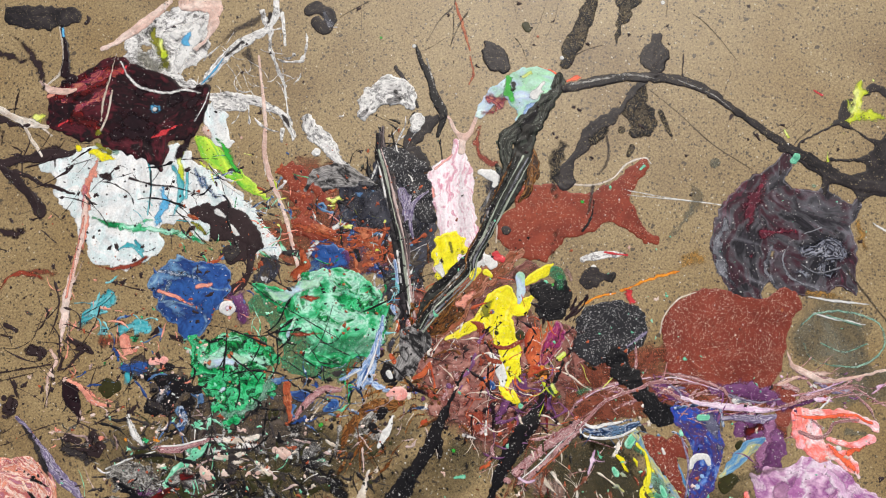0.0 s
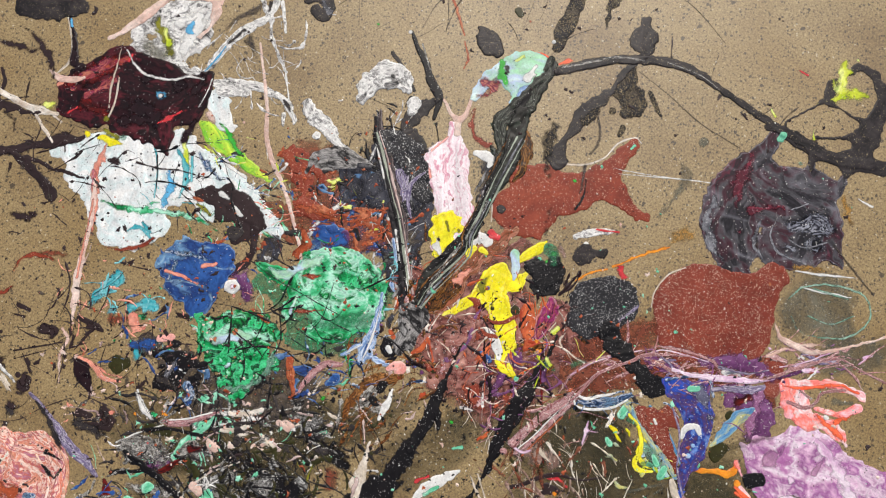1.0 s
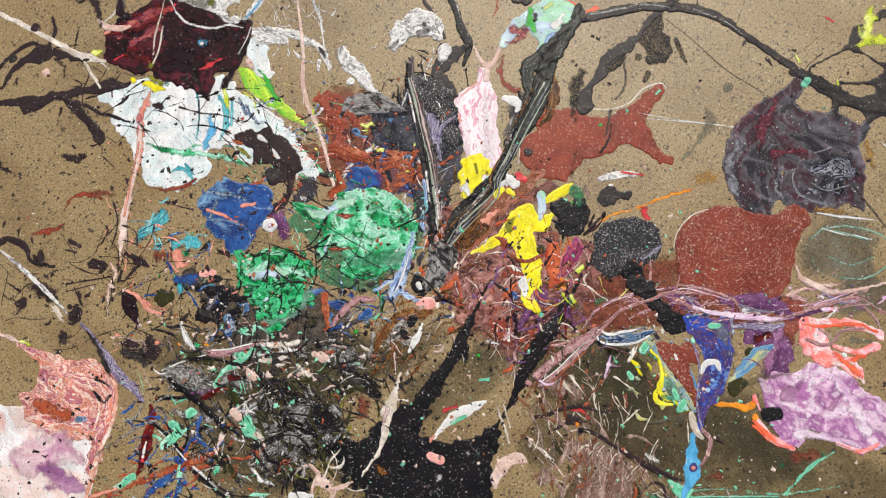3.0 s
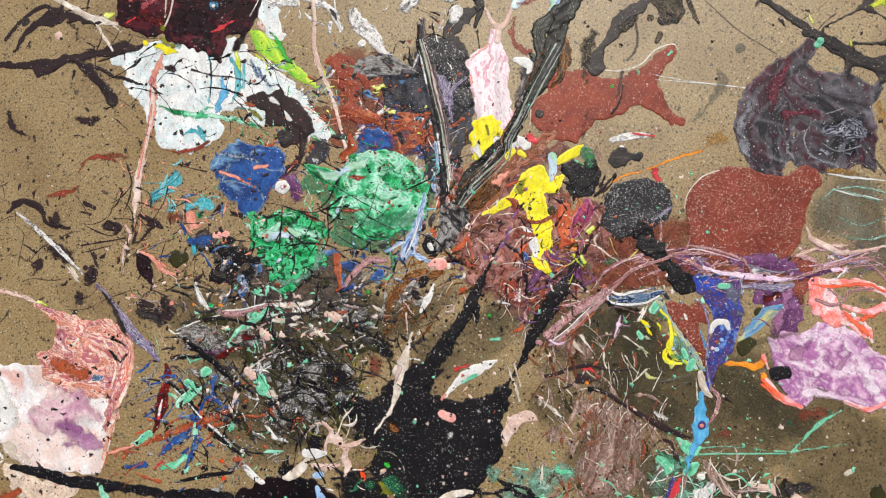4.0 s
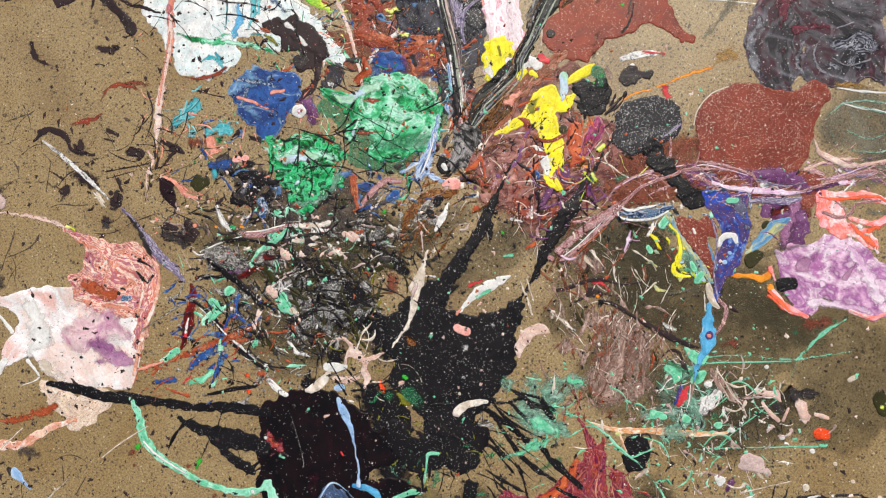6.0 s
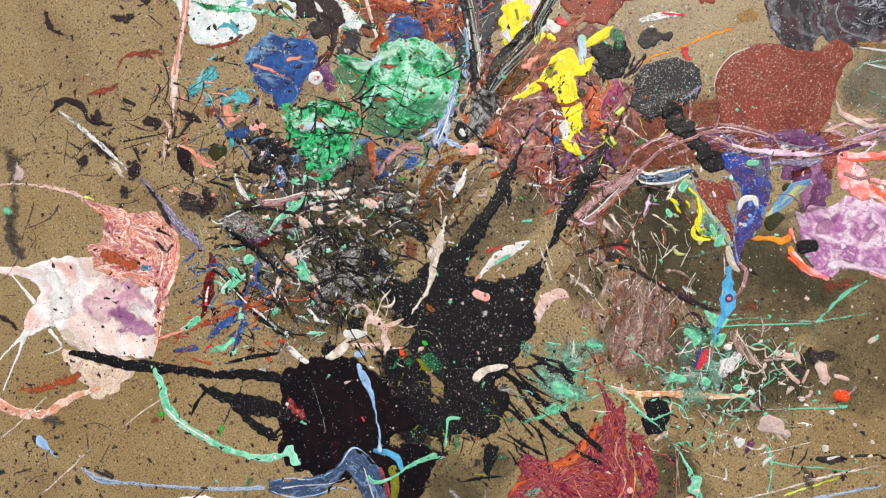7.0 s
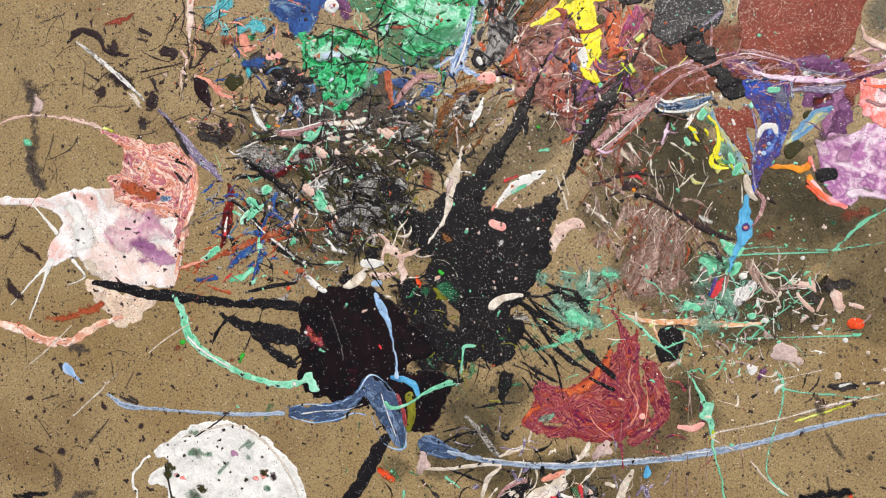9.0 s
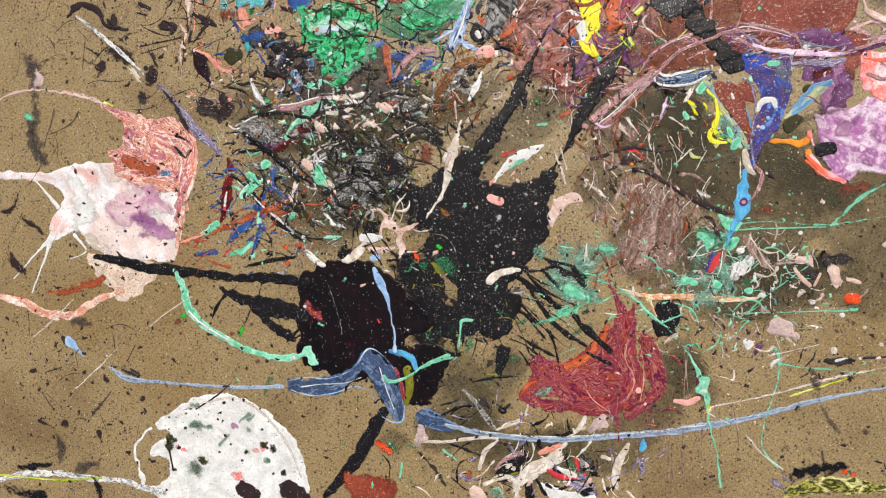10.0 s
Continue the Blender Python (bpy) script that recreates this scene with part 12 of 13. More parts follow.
p = pour("paint_drop", "white", [[(272.8, -258.3, 2.2)]], 0.8, soft=2, label="small white paint drop", category="paint drop", group="loose paint drops")
p = pour("paint_drop", "cream", [[(312.7, -375.1, 3.8)]], 0.8, soft=2, label="cream paint drop on the board", category="paint drop", group="loose paint drops")
p = pour("paint_drop", "cream", [[(339.7, -349.9, 2.2)]], 0.8, soft=2, label="small cream paint drop", category="paint drop", group="loose paint drops")
p = pour("paint_drop", "cream", [[(356.6, -366, 2.2)]], 0.8, soft=2, label="small cream paint drop", category="paint drop", group="loose paint drops")

# tangled strokes at the bottom
p = pour("paint_splash", "cream", [[(54.8, -485.8, 1.9), (46.5, -496.9, 4.8), (35.2, -510, 7.2), (23.7, -518.3, 8.5), (12.2, -529.1, 7.3), (4.7, -535.9, 3.2)], [(49.6, -502.8, 3.6), (41.2, -512.7, 3.6)]], 1.1, rough_edge=1.2, soft=5, label="cream and pink thick paint body")
q = pour("streak", "salmon", [[(28.9, -499.9, 2.4), (38.7, -494.3, 3.6), (49.1, -489.3, 2.4)]], 0.9, rough_edge=1.2, soft=3, under=p, label="salmon streak")
q = pour("streak", "peach_white", [[(20.8, -520.3, 4.9), (32.3, -511.4, 4.2)]], 0.4, rough_edge=1.3, soft=3, under=p)
p = pour("paint_splash", "black", [[(-14.9, -524.8, 2), (-3.3, -514, 4.9), (8.4, -508.2, 4.3), (19.1, -506.2, 2)], [(-3, -522.1, 4.3), (5.8, -518.3, 4.9)]], 0.9, rough_edge=1.3, label="black and mauve folded stroke")
q = pour("stripe", "mauve_lace", [[(-17.5, -520, 1.8), (-6.5, -508, 2.4), (5.2, -501.6, 3), (14.1, -500.3, 1.8)]], 0.8, rough_edge=1.1, soft=3, under=p, label="mauve stripe")
q = pour("stripe", "olive", [[(0.1, -525, 3.1), (5.9, -521.4, 3)]], 0.4, rough_edge=1.3, soft=3, under=p)
p = pour("paint_drip", "cream", [[(-27.8, -538.3, 2.5), (-15.9, -531.2, 3.1), (-2.8, -528.3, 3.1), (6.5, -535.8, 3.1), (5.2, -549.6, 2)]], 1.0, rough_edge=1.1, soft=3, label="cream arched stroke on the board", category="paint drip")
p = pour("paint_blob", "pink_light", [[(-37.2, -547.9, 8), (-32.2, -551.3, 7.4)]], 1.4, label="pink dome of paint", category="paint blob")
p = pour("paint_blob", "mint_clear", [[(-15.4, -546.2, 6.8), (-11, -550.9, 5.5)]], 1.0, rough_edge=1.1, label="pale mint patch on the board", category="paint blob")
p = pour("paint_splash", "white", [[(31.9, -532, 2.8), (42.3, -539.3, 7.3), (54.5, -547, 9.1), (75.1, -547.3, 7.8), (86.6, -543.3, 3.1)]], 1.1, rough_edge=1.2, soft=5, label="white leaf of paint with black specks")
q = pour("speck", "black", [[(37.9, -533.4, 2.4), (42.2, -535.5, 1.8)]], 0.8, rough_edge=1.2, soft=2, under=p, label="black speck")
q = pour("stripe", "black", [[(18.4, -536.1, 4.3), (20.6, -547.2, 4.9)], [(27.1, -529.2, 1.8), (36.6, -544.1, 2.4)]], 0.8, rough_edge=1.2, soft=3, under=p, label="black stripe")
p = pour("paint_splash", "red", [[(38.5, -517.2, 2.4), (47.5, -521.5, 4.2), (56.4, -524.5, 3.6), (67, -525, 2.4)], [(67.2, -502.8, 2.4), (70, -513.6, 3)]], 0.9, rough_edge=1.2, label="red and white striped paint lick")
q = pour("stripe", "white", [[(48.9, -513.9, 2.4), (57.9, -517.6, 3.6), (66.9, -521.9, 2)]], 0.9, rough_edge=1.1, soft=3, under=p, label="white stripe")
q = pour("stripe", "green_clear", [[(60.4, -507, 2.4), (66.6, -515.1, 2.4)]], 0.9, rough_edge=1.1, soft=3, under=p, label="green stripe")
p = pour("paint_splash", "lilac", [[(59.7, -531.7, 2.4), (69.7, -532.2, 5.4), (80.3, -532.6, 5.4), (87.1, -528.4, 1.9)]], 0.9, rough_edge=1.2, label="purple and navy paint lump")
q = pour("patch", "black", [[(77.6, -539, 4.8), (83.3, -536.1, 3.6)]], 0.9, rough_edge=1.2, soft=3, under=p)
p = pour("paint_splash", "zebra", [[(73.9, -494.9, 2.4), (73.3, -507.3, 3), (75.1, -522.5, 2.4)], [(80.1, -503.7, 3.6), (82.3, -512.8, 3)]], 0.9, rough_edge=1.2, soft=3, label="black and white striped strip")
p = pour("paint_blob", "pink_grey", [[(92.9, -455.9, 3.5), (87.5, -463.5, 5.3), (80.4, -471.3, 3.6)], [(95.6, -464.2, 3.5)]], 1.4, rough_edge=1.2, label="pink-grey paint lump on the board", category="paint blob")
q = pour("edge", "cream", [[(74, -458.3, 2.4), (68.7, -469.6, 3), (60.3, -477.5, 1.8)]], 0.8, rough_edge=1.1, soft=3, under=p, label="cream edge")
p = pour("paint_splash", "cream", [[(119.5, -482.6, 1.9), (114.4, -493.9, 4.1), (109.3, -507.7, 4.7), (107.7, -523.2, 4.2), (110.5, -531.6, 2.3)], [(100.8, -500.4, 2.4), (93.2, -498.5, 1.8)]], 0.9, rough_edge=1.2, label="cream and gold paint drip")
q = pour("dab", "blue_cyan", [[(134.2, -478.6, 2.3), (133.5, -487.7, 3.5), (136.6, -481.5, 1.9)]], 0.8, rough_edge=1.1, soft=3, under=p, label="pale blue dab")
p = pour("paint_thread", "lilac", [[(-2.9, -491, 1.5), (1, -500, 1.9), (6.9, -499.6, 1.5)]], 0.8, rough_edge=1.1, soft=2, label="cream and gold paint drip", category="paint thread")

# dark branching arms and smears on the bare left side
p = pour("paint_thread", "dark_brown", [[(-532.7, 103.7, 1.9), (-508, 107.9, 3.9), (-483.1, 108.4, 4.9), (-464.4, 107.6, 8.3), (-440.2, 115.3, 5.4), (-410, 122, 4.9), (-379.7, 127.4, 5.8), (-358.6, 130.8, 1.9)], [(-465.4, 105.7, 4.9), (-469.9, 99.6, 3.9)]], 0.8, rough_edge=1.3, soft=6, label="dark brown branching paint arm", category="paint thread")
q = pour("arm", "dark_brown", [[(-500, 123.3, 1.9), (-489.1, 141.8, 3.1), (-474.6, 154.3, 4.9), (-457.7, 161.3, 10.5), (-447.3, 163.9, 5.5), (-434.5, 159.2, 3.1), (-412.4, 153.5, 2.5)]], 0.8, rough_edge=1.2, under=p, label="dark knotted arm")
q = pour("arm", "dark_brown", [[(-456.6, 162.6, 3.1), (-469.9, 172.8, 2.5), (-493.6, 157.1, 2.5), (-510.4, 135.3, 2.5)], [(-453.8, 166.9, 2.5), (-446, 185.4, 2.5), (-450.4, 200.8, 1.9)]], 0.8, rough_edge=1.2, soft=3, under=p)
q = pour("arm", "dark_brown", [[(-434.1, 115.4, 3.7), (-414.4, 100.7, 4.9), (-398, 86, 4.8), (-389, 73.1, 7.8)], [(-415.1, 109.8, 3), (-383.5, 97.2, 2.4), (-355.6, 90, 1.8)]], 0.8, rough_edge=1.2, under=p, label="forked lower arm")
p = pour("paint_thread", "cream", [[(-530, 212.3, 1.6), (-497.2, 199, 3), (-451.6, 177.4, 3), (-412.8, 158.4, 3.4), (-389.1, 153.9, 1.9)], [(-414, 157.1, 1.6), (-402.2, 140.3, 2), (-391.8, 125.3, 1.5)]], 0.8, rough_edge=1.1, soft=3, label="cream paint thread over the dark arms", category="paint thread")
p = pour("paint_drop", "pink_light", [[(-452.3, 141.2, 4.9)]], 0.8, soft=3, label="pale pink paint drop", category="paint drop", group="loose paint drops")
p = pour("paint_drop", "dark_brown", [[(-467.5, 189.5, 5.6)]], 0.8, soft=3, label="dark round paint drop", category="paint drop", group="loose paint drops")
p = pour("paint_drop", "charcoal", [[(-489.6, 155.3, 5)]], 0.8, soft=3, label="dark paint drop on the board", category="paint drop", group="loose paint drops")
p = pour("paint_splash", "oxide", [[(-419.5, -3.8, 1.9), (-413.2, 8.2, 4.2), (-398.4, 13.3, 4.8), (-379.8, 8, 2.3)], [(-452.7, -29.7, 3.5), (-434.7, -26.7, 5.4), (-418.3, -19.1, 2.3)]], 0.6, rough_edge=1.5, label="rust-red smear on bare board")
p = pour("paint_thread", "pink_light", [[(-345.1, 87.2, 1.9), (-345.4, 57.4, 2.9), (-350.6, 21.8, 2.9), (-355.1, -7.8, 4.3), (-356, -28.3, 3.8), (-357.4, -48.7, 1.8)]], 0.9, rough_edge=1.3, soft=3, label="long pale pink paint run beside the blue pool", category="paint thread")
q = pour("stripe", "salmon", [[(-345, 69.3, 1.8), (-351.1, 27.7, 1.8), (-355.1, -7.8, 2.4)]], 0.4, rough_edge=1.3, soft=2, under=p, label="salmon stripe")
p = pour("paint_drop", "dark_brown", [[(-500.3, 56.6, 5.5), (-494.6, 41.7, 5.5), (-475.2, 31.4, 3)]], 0.7, rough_edge=1.3, soft=3, label="dark paint flecks on bare board", category="paint drop", group="loose paint drops")
p = pour("paint_drop", "dark_brown", [[(-426, 53.6, 4.8), (-410.3, 48.6, 6.6), (-401.5, 53, 3.6)]], 0.7, rough_edge=1.3, soft=3, label="dark paint flecks on bare board", category="paint drop", group="loose paint drops")
p = pour("paint_thread", "dark_brown", [[(-488.7, -38.5, 2.2), (-473.6, -36.2, 3.8), (-457.7, -43.4, 4.3), (-450.3, -57.8, 2.4), (-425.6, -62.8, 1.9)], [(-494.1, -47.5, 1.9), (-482.5, -40.1, 2.4)]], 0.8, rough_edge=1.3, label="dark hooked paint thread", category="paint thread")
p = pour("paint_splash", "teal", [[(-343.4, -36.6, 3.1), (-326.6, -19.7, 5.9), (-309.7, -6.4, 3.4)], [(-315.2, -12.4, 7.1)]], 0.6, rough_edge=1.7, label="smudged teal paint beside the blue pool")

# the long stroke with its veins, on top
p = pour("paint_stroke", "stem_stripes", [[(72.8, 163.5, 9.1), (65.2, 134.4, 9.7), (60.3, 111.2, 8.5), (47, 87.9, 6.3), (36.5, 64.7, 5.1), (24.7, 45.5, 5.7), (9.5, 26.2, 7.4), (-4, 9.2, 10.3), (-14.8, -5.4, 9.7), (-23.9, -21.6, 5.1)]], 1.8, rough_edge=1.1, soft=5, label="long black stroke with grey-green lengthwise veins", category="paint stroke")
q = pour("vein", "grey_veil", [[(41.7, 76.3, 1.1), (23, 44.3, 1.7), (6.9, 21, 2.3), (-6.6, 3.5, 2.8), (-14.5, -13.9, 1.7)]], 0.8, soft=2, under=p, label="grey vein")
q = pour("vein", "black", [[(33.5, 67.5, 2.3), (17.5, 41.3, 2.8), (3.9, 26.7, 3.4), (-12.5, 9, 1.9)]], 0.8, soft=3, under=p, label="black vein")
q = pour("fold", "stem_brown", [[(76.6, 128.8, 2.2), (74.4, 108.6, 4), (66.4, 96.9, 1.8)], [(10.1, 9.6, 1.8), (2.2, -4.9, 3.4), (-5.8, -19.4, 1.8)]], 0.8, rough_edge=1.1, soft=3, under=p, label="golden brown fold")
p = pour("paint_stroke", "stem_stripes_up", [[(-69.9, 156.1, 2.3), (-67.6, 126.7, 2.9), (-58.9, 97.6, 3.5), (-52, 68.7, 4), (-45.1, 39.9, 5.2), (-40.2, 16.9, 5.2), (-38.7, -6, 5.1), (-39.6, -26.1, 2.9)]], 1.3, rough_edge=1.1, label="dark upright paint run with grey veins", category="paint stroke")
q = pour("vein", "white_grey", [[(-70.4, 138.4, 1.2), (-63.4, 109.2, 1.2), (-55.3, 80.2, 1.2)], [(-47, 45.6, 1.2), (-42.5, 16.9, 1.1)], [(-36.1, 28.5, 1.7), (-33.5, 5.6, 2.3), (-34.5, -11.6, 1.7)]], 0.8, soft=2, under=p, label="grey-white vein")
q = pour("vein", "blue_light", [[(-49, 36.9, 1.7), (-45.9, 16.8, 1.7)], [(-49, -6.3, 2.9), (-45.9, -12, 2.3)]], 0.8, soft=2, under=p, label="pale blue fleck")

# the blue fan
p = pour("paint_splash", "blue_yellow", [[(175.1, -112.4, 3.8), (182.9, -123.1, 2.2)], [(184, -124.7, 1.6), (193.5, -140.8, 3.2), (207.4, -159.3, 3.2), (218.4, -176.3, 2.7)]], 0.8, rough_edge=1.1, soft=8, label="blue and cyan streaked edge beside the rust-red fan")
q = pour("patch", "mint_clear", [[(190, -149.2, 7.5), (203.2, -163.9, 6.4)]], 0.5, rough_edge=1.5, soft=6, under=p)
p = pour("paint_splash", "blue_bright", [[(212.9, -90.5, 6.4), (223.2, -98.3, 11.8), (236.9, -114.3, 13.9), (239.5, -136.1, 12.8), (231.9, -158.2, 10.6), (225.3, -174.9, 5.3), (223.1, -194, 3.2)], [(244.5, -89.3, 5.3), (244.9, -114, 9.1)]], 0.9, rough_edge=1.1, soft=8, label="bright blue fan of paint with white specks and a long tip")
q = pour("patch", "violet_grey", [[(238.2, -96.7, 9.6), (248, -108.3, 7.5), (250.6, -132.9, 3.7)]], 0.4, rough_edge=1.5, soft=6, label="violet-grey speckled part", under=p)
q = pour("fan", "oxide_sparkle", [[(184.9, -116.4, 4.3), (198.1, -126.9, 11.3), (207, -142.9, 9.1), (215.4, -159, 4.8), (219.4, -170.8, 2.1)], [(213.5, -118, 7), (221.2, -131.4, 3.2)]], 0.9, rough_edge=1.0, soft=7, label="rust-red speckled fan", under=p)
q = pour("line", "lilac", [[(217.2, -115.1, 1.1), (223, -136.8, 1.1), (221.2, -156, 1.1), (220.5, -172.4, 1.1), (225.8, -196.6, 1.1)]], 0.8, rough_edge=0.8, soft=2, under=p)
q = pour("lick", "white", [[(224.6, -140.5, 2.1), (228.7, -132.1, 3.2), (237.8, -130.1, 3.2), (241.1, -137.1, 2.1)]], 0.9, soft=3, label="white curl", under=p)
q = pour("drop", "sky_blue", [[(234.9, -147.7, 2.1)]], 0.8, rough_edge=0.8, soft=2, under=p)
q = pour("drop", "sky_blue", [[(230.3, -156.7, 2.7)]], 0.8, rough_edge=0.8, soft=2, under=p)
q = pour("fleck", "white", [[(199.6, -124.6, 1.1), (201.3, -128.9, 1.6)]], 0.8, soft=2, under=p)
q = pour("drop", "mint_thin", [[(232.8, -95.8, 3.2), (239.2, -95.5, 3.2)]], 0.8, rough_edge=0.8, soft=2, label="mint drop", under=p)
q = pour("rim", "blue_swirl", [[(210.2, -88.9, 1.6), (229.9, -84.9, 1.6), (249.7, -85.8, 1.6), (254.3, -102.6, 1.6)]], 0.8, soft=3, under=p)
p = pour("paint_drip", "blue_cyan", [[(217.8, -199.7, 2.7), (215.6, -218.8, 5.9), (216.9, -232.8, 8.5), (213.5, -244.3, 4.3), (208.4, -257, 3.2), (202.9, -274.5, 1.1)]], 0.9, rough_edge=0.9, soft=6, label="cyan-blue paint drip below the fan")
q = pour("ring", "blue_bright", [[(217.4, -230, 4.3)]], 0.8, rough_edge=0.8, soft=2, label="dark blue ring", under=p)
pour("spot", "salmon", [[(217.4, -230, 2.1)]], 0.8, rough_edge=0.8, soft=2, under=q)
q = pour("edge", "mauve_lace", [[(225.2, -193.9, 1.6), (232.8, -202.7, 2.1), (229.9, -218, 2.1), (223.7, -228.1, 1.1)]], 0.8, soft=3, under=p)
q = pour("edge", "cream", [[(214.8, -179.7, 2.7), (218.2, -192.6, 3.7), (225.3, -202, 2.1)]], 0.8, rough_edge=1.3, soft=3, under=p)
p = pour("paint_splash", "blue_yellow", [[(251.4, -148.1, 1.6), (264.4, -135, 5.8), (277.9, -120.8, 5.8), (290, -112.1, 2.1)]], 0.9, rough_edge=1.1, soft=8, label="blue to yellow streaked paint lick")
p = pour("paint_thread", "yellow", [[(176.8, -121.5, 1.7), (184.8, -131.2, 1.7), (187.2, -143.2, 2.2), (186.3, -155.3, 2.2), (181, -164.1, 2.6), (185.1, -170.7, 2.6), (197.5, -172.1, 1.4)]], 0.9, rough_edge=1.3, soft=3, label="ochre yellow winding line", category="paint thread")
q = pour("side", "green_clear", [[(176, -125.9, 2.2), (182.6, -130.2, 1.6)], [(189.1, -165.1, 2.7), (197.1, -166.1, 2.2)]], 0.8, rough_edge=1.2, soft=2, under=p, label="green side")
p = pour("paint_drop", "mint", [[(198.3, -158.4, 2.2), (201.3, -164.9, 3.2)]], 1.0, rough_edge=0.9, soft=3, label="mint curled drop on the board", category="paint drop", group="loose paint drops")
p = pour("paint_drop", "mint", [[(208, -169.2, 3.8), (204.7, -175.8, 3.8)]], 1.0, soft=3, label="mint curled drop on the board", category="paint drop", group="loose paint drops")
p = pour("paint_splash", "blue_swirl", [[(129.4, -110.9, 2.2), (140.3, -111.9, 3.8), (156.3, -109.7, 3.8), (172.1, -105.3, 2.7), (178.8, -102, 1.6)]], 0.8, rough_edge=1.1, label="dark blue and white marbled lick")
q = pour("rim", "white", [[(124.9, -106.6, 1.1), (128, -115.3, 1.1), (143.3, -117.9, 1.4), (162, -115.1, 1.3), (174.9, -107.9, 1.1)], [(126.4, -104.4, 1.1), (137.4, -108.1, 1.6), (148, -105.4, 1.6), (163.9, -102.6, 1.1)]], 0.8, soft=2, under=p, label="white rim")
p = pour("paint_splash", "purple_pale", [[(138.5, -128.4, 1.6), (136.4, -138.3, 2.2), (133.2, -149.3, 1.6)], [(136.3, -137.2, 1.6), (147.2, -138.2, 1.1)]], 0.6, rough_edge=1.3, soft=3, label="pale violet wisp on the board")
p = pour("paint_splash", "grey_clear", [[(174.5, -190.2, 2.2), (195.7, -185.9, 2.7), (208.8, -182.4, 2.2)], [(198.8, -192.5, 2.2), (206.5, -186.8, 2.2)]], 0.5, rough_edge=1.4, soft=3, label="grey wisp on the board")

# ribbons between the rust-red pool and the blue fan
p = pour("paint_ribbon", "mauve_lace", [[(109.4, -118.8, 1), (127.6, -105.3, 1.6), (148.6, -83.8, 1.9), (174.9, -73.6, 1.6), (196, -65.6, 1.9), (233.8, -66.6, 1)], [(195.9, -71.9, 0.7), (211.7, -77.7, 1.9), (223.1, -85.7, 1.3)]], 0.8, rough_edge=1.4, soft=4, label="pink and mauve striped paint ribbon")
p = pour("paint_ribbon", "purple_pale", [[(216.9, -79.1, 1.6), (237.8, -83.7, 2.3), (269, -86.4, 3.2), (298.6, -87, 1.6)]], 0.8, rough_edge=1.5, soft=4, label="pale pink wavy paint ribbon")
q = pour("band", "lilac", [[(254.3, -95.1, 2.6), (284.4, -95.2, 4.2), (301.1, -92.1, 2.1)]], 0.8, rough_edge=1.4, soft=3, label="violet-grey band", under=p)
p = pour("paint_ribbon", "pink_light", [[(312.9, -31.8, 0.8), (315.8, -44.8, 2), (326, -51.3, 3.5), (347.6, -59.6, 2.3), (378.9, -53.4, 1.6), (418.2, -42.4, 1.2)], [(303.3, -64.5, 1.2), (321.7, -56.7, 1.6)]], 0.8, rough_edge=1.4, soft=5, label="cream and pink paint ribbon")
p = pour("paint_ribbon", "mauve_lace", [[(309.6, -82.5, 1.8), (336.9, -72.9, 1.8), (368.2, -64.2, 1.5), (388.5, -73.9, 1), (416.3, -87, 1.5)], [(368.1, -66.8, 1.1), (384.2, -80.8, 1.5), (390.4, -91.9, 0.7)]], 0.8, rough_edge=1.4, soft=4, label="grey-mauve paint ribbon over the clear veil")
p = pour("paint_thread", "mint_clear", [[(325.5, -10.3, 1.1), (338.9, 0.7, 1.6), (365.3, 4.1, 1.6), (396.3, -5.7, 1.6), (399, -29.3, 1.6), (374, -45.7, 1.6), (337.7, -41.6, 1), (327.7, -26.1, 1)], [(349.4, -0.1, 1.6), (380.5, -8.7, 1.6)], [(343.4, -25.6, 1), (364.1, -32.9, 1), (385.2, -24.4, 1)]], 0.5, rough_edge=1.8, soft=3, label="pale grey-green rings in the clear pool")

# dark drops and grey smears beside the shell
p = pour("paint_drop", "dark_brown", [[(-442.3, -47, 4.1), (-439, -56.6, 7)]], 0.7, rough_edge=1.2, soft=3, label="dark brown paint drop on the board")
p = pour("paint_drop", "dark_brown", [[(-386.2, -58.4, 7.6), (-376.6, -62, 8.1)]], 0.7, rough_edge=1.2, soft=3, label="dark brown paint drop on the board")
p = pour("paint_drop", "dark_brown", [[(-399.6, -103.7, 5.2), (-397.2, -111.5, 5.8)]], 0.7, rough_edge=1.2, soft=3, label="dark brown paint drop on the board")
p = pour("paint_drop", "dark_brown", [[(-416.2, -124.9, 2.3), (-406.7, -134, 6.9)]], 0.7, rough_edge=1.2, soft=3, label="dark brown paint drop on the board")
p = pour("paint_drop", "dark_brown", [[(-327.9, -134.5, 4), (-317.1, -141.8, 7.4)]], 0.7, rough_edge=1.2, soft=3, label="dark brown paint drop on the board")
p = pour("paint_drop", "charcoal", [[(-345.3, -146.1, 6.8), (-324.8, -151.9, 7.4)]], 0.7, rough_edge=1.2, soft=3, label="charcoal paint drop on the board")
p = pour("paint_drop", "charcoal", [[(-265.9, -101.4, 8), (-249.9, -110.8, 6.2)]], 0.7, rough_edge=1.2, soft=3, label="charcoal paint drop on the board")
p = pour("paint_drop", "charcoal", [[(-213.2, -127.1, 5.1)]], 0.7, rough_edge=1.2, soft=3, label="charcoal paint drop on the board")
p = pour("paint_drop", "dark_brown", [[(-338.3, -55.2, 8.1), (-328.3, -57.7, 3.5)]], 0.7, rough_edge=1.2, soft=3, label="dark brown paint drop on the board")
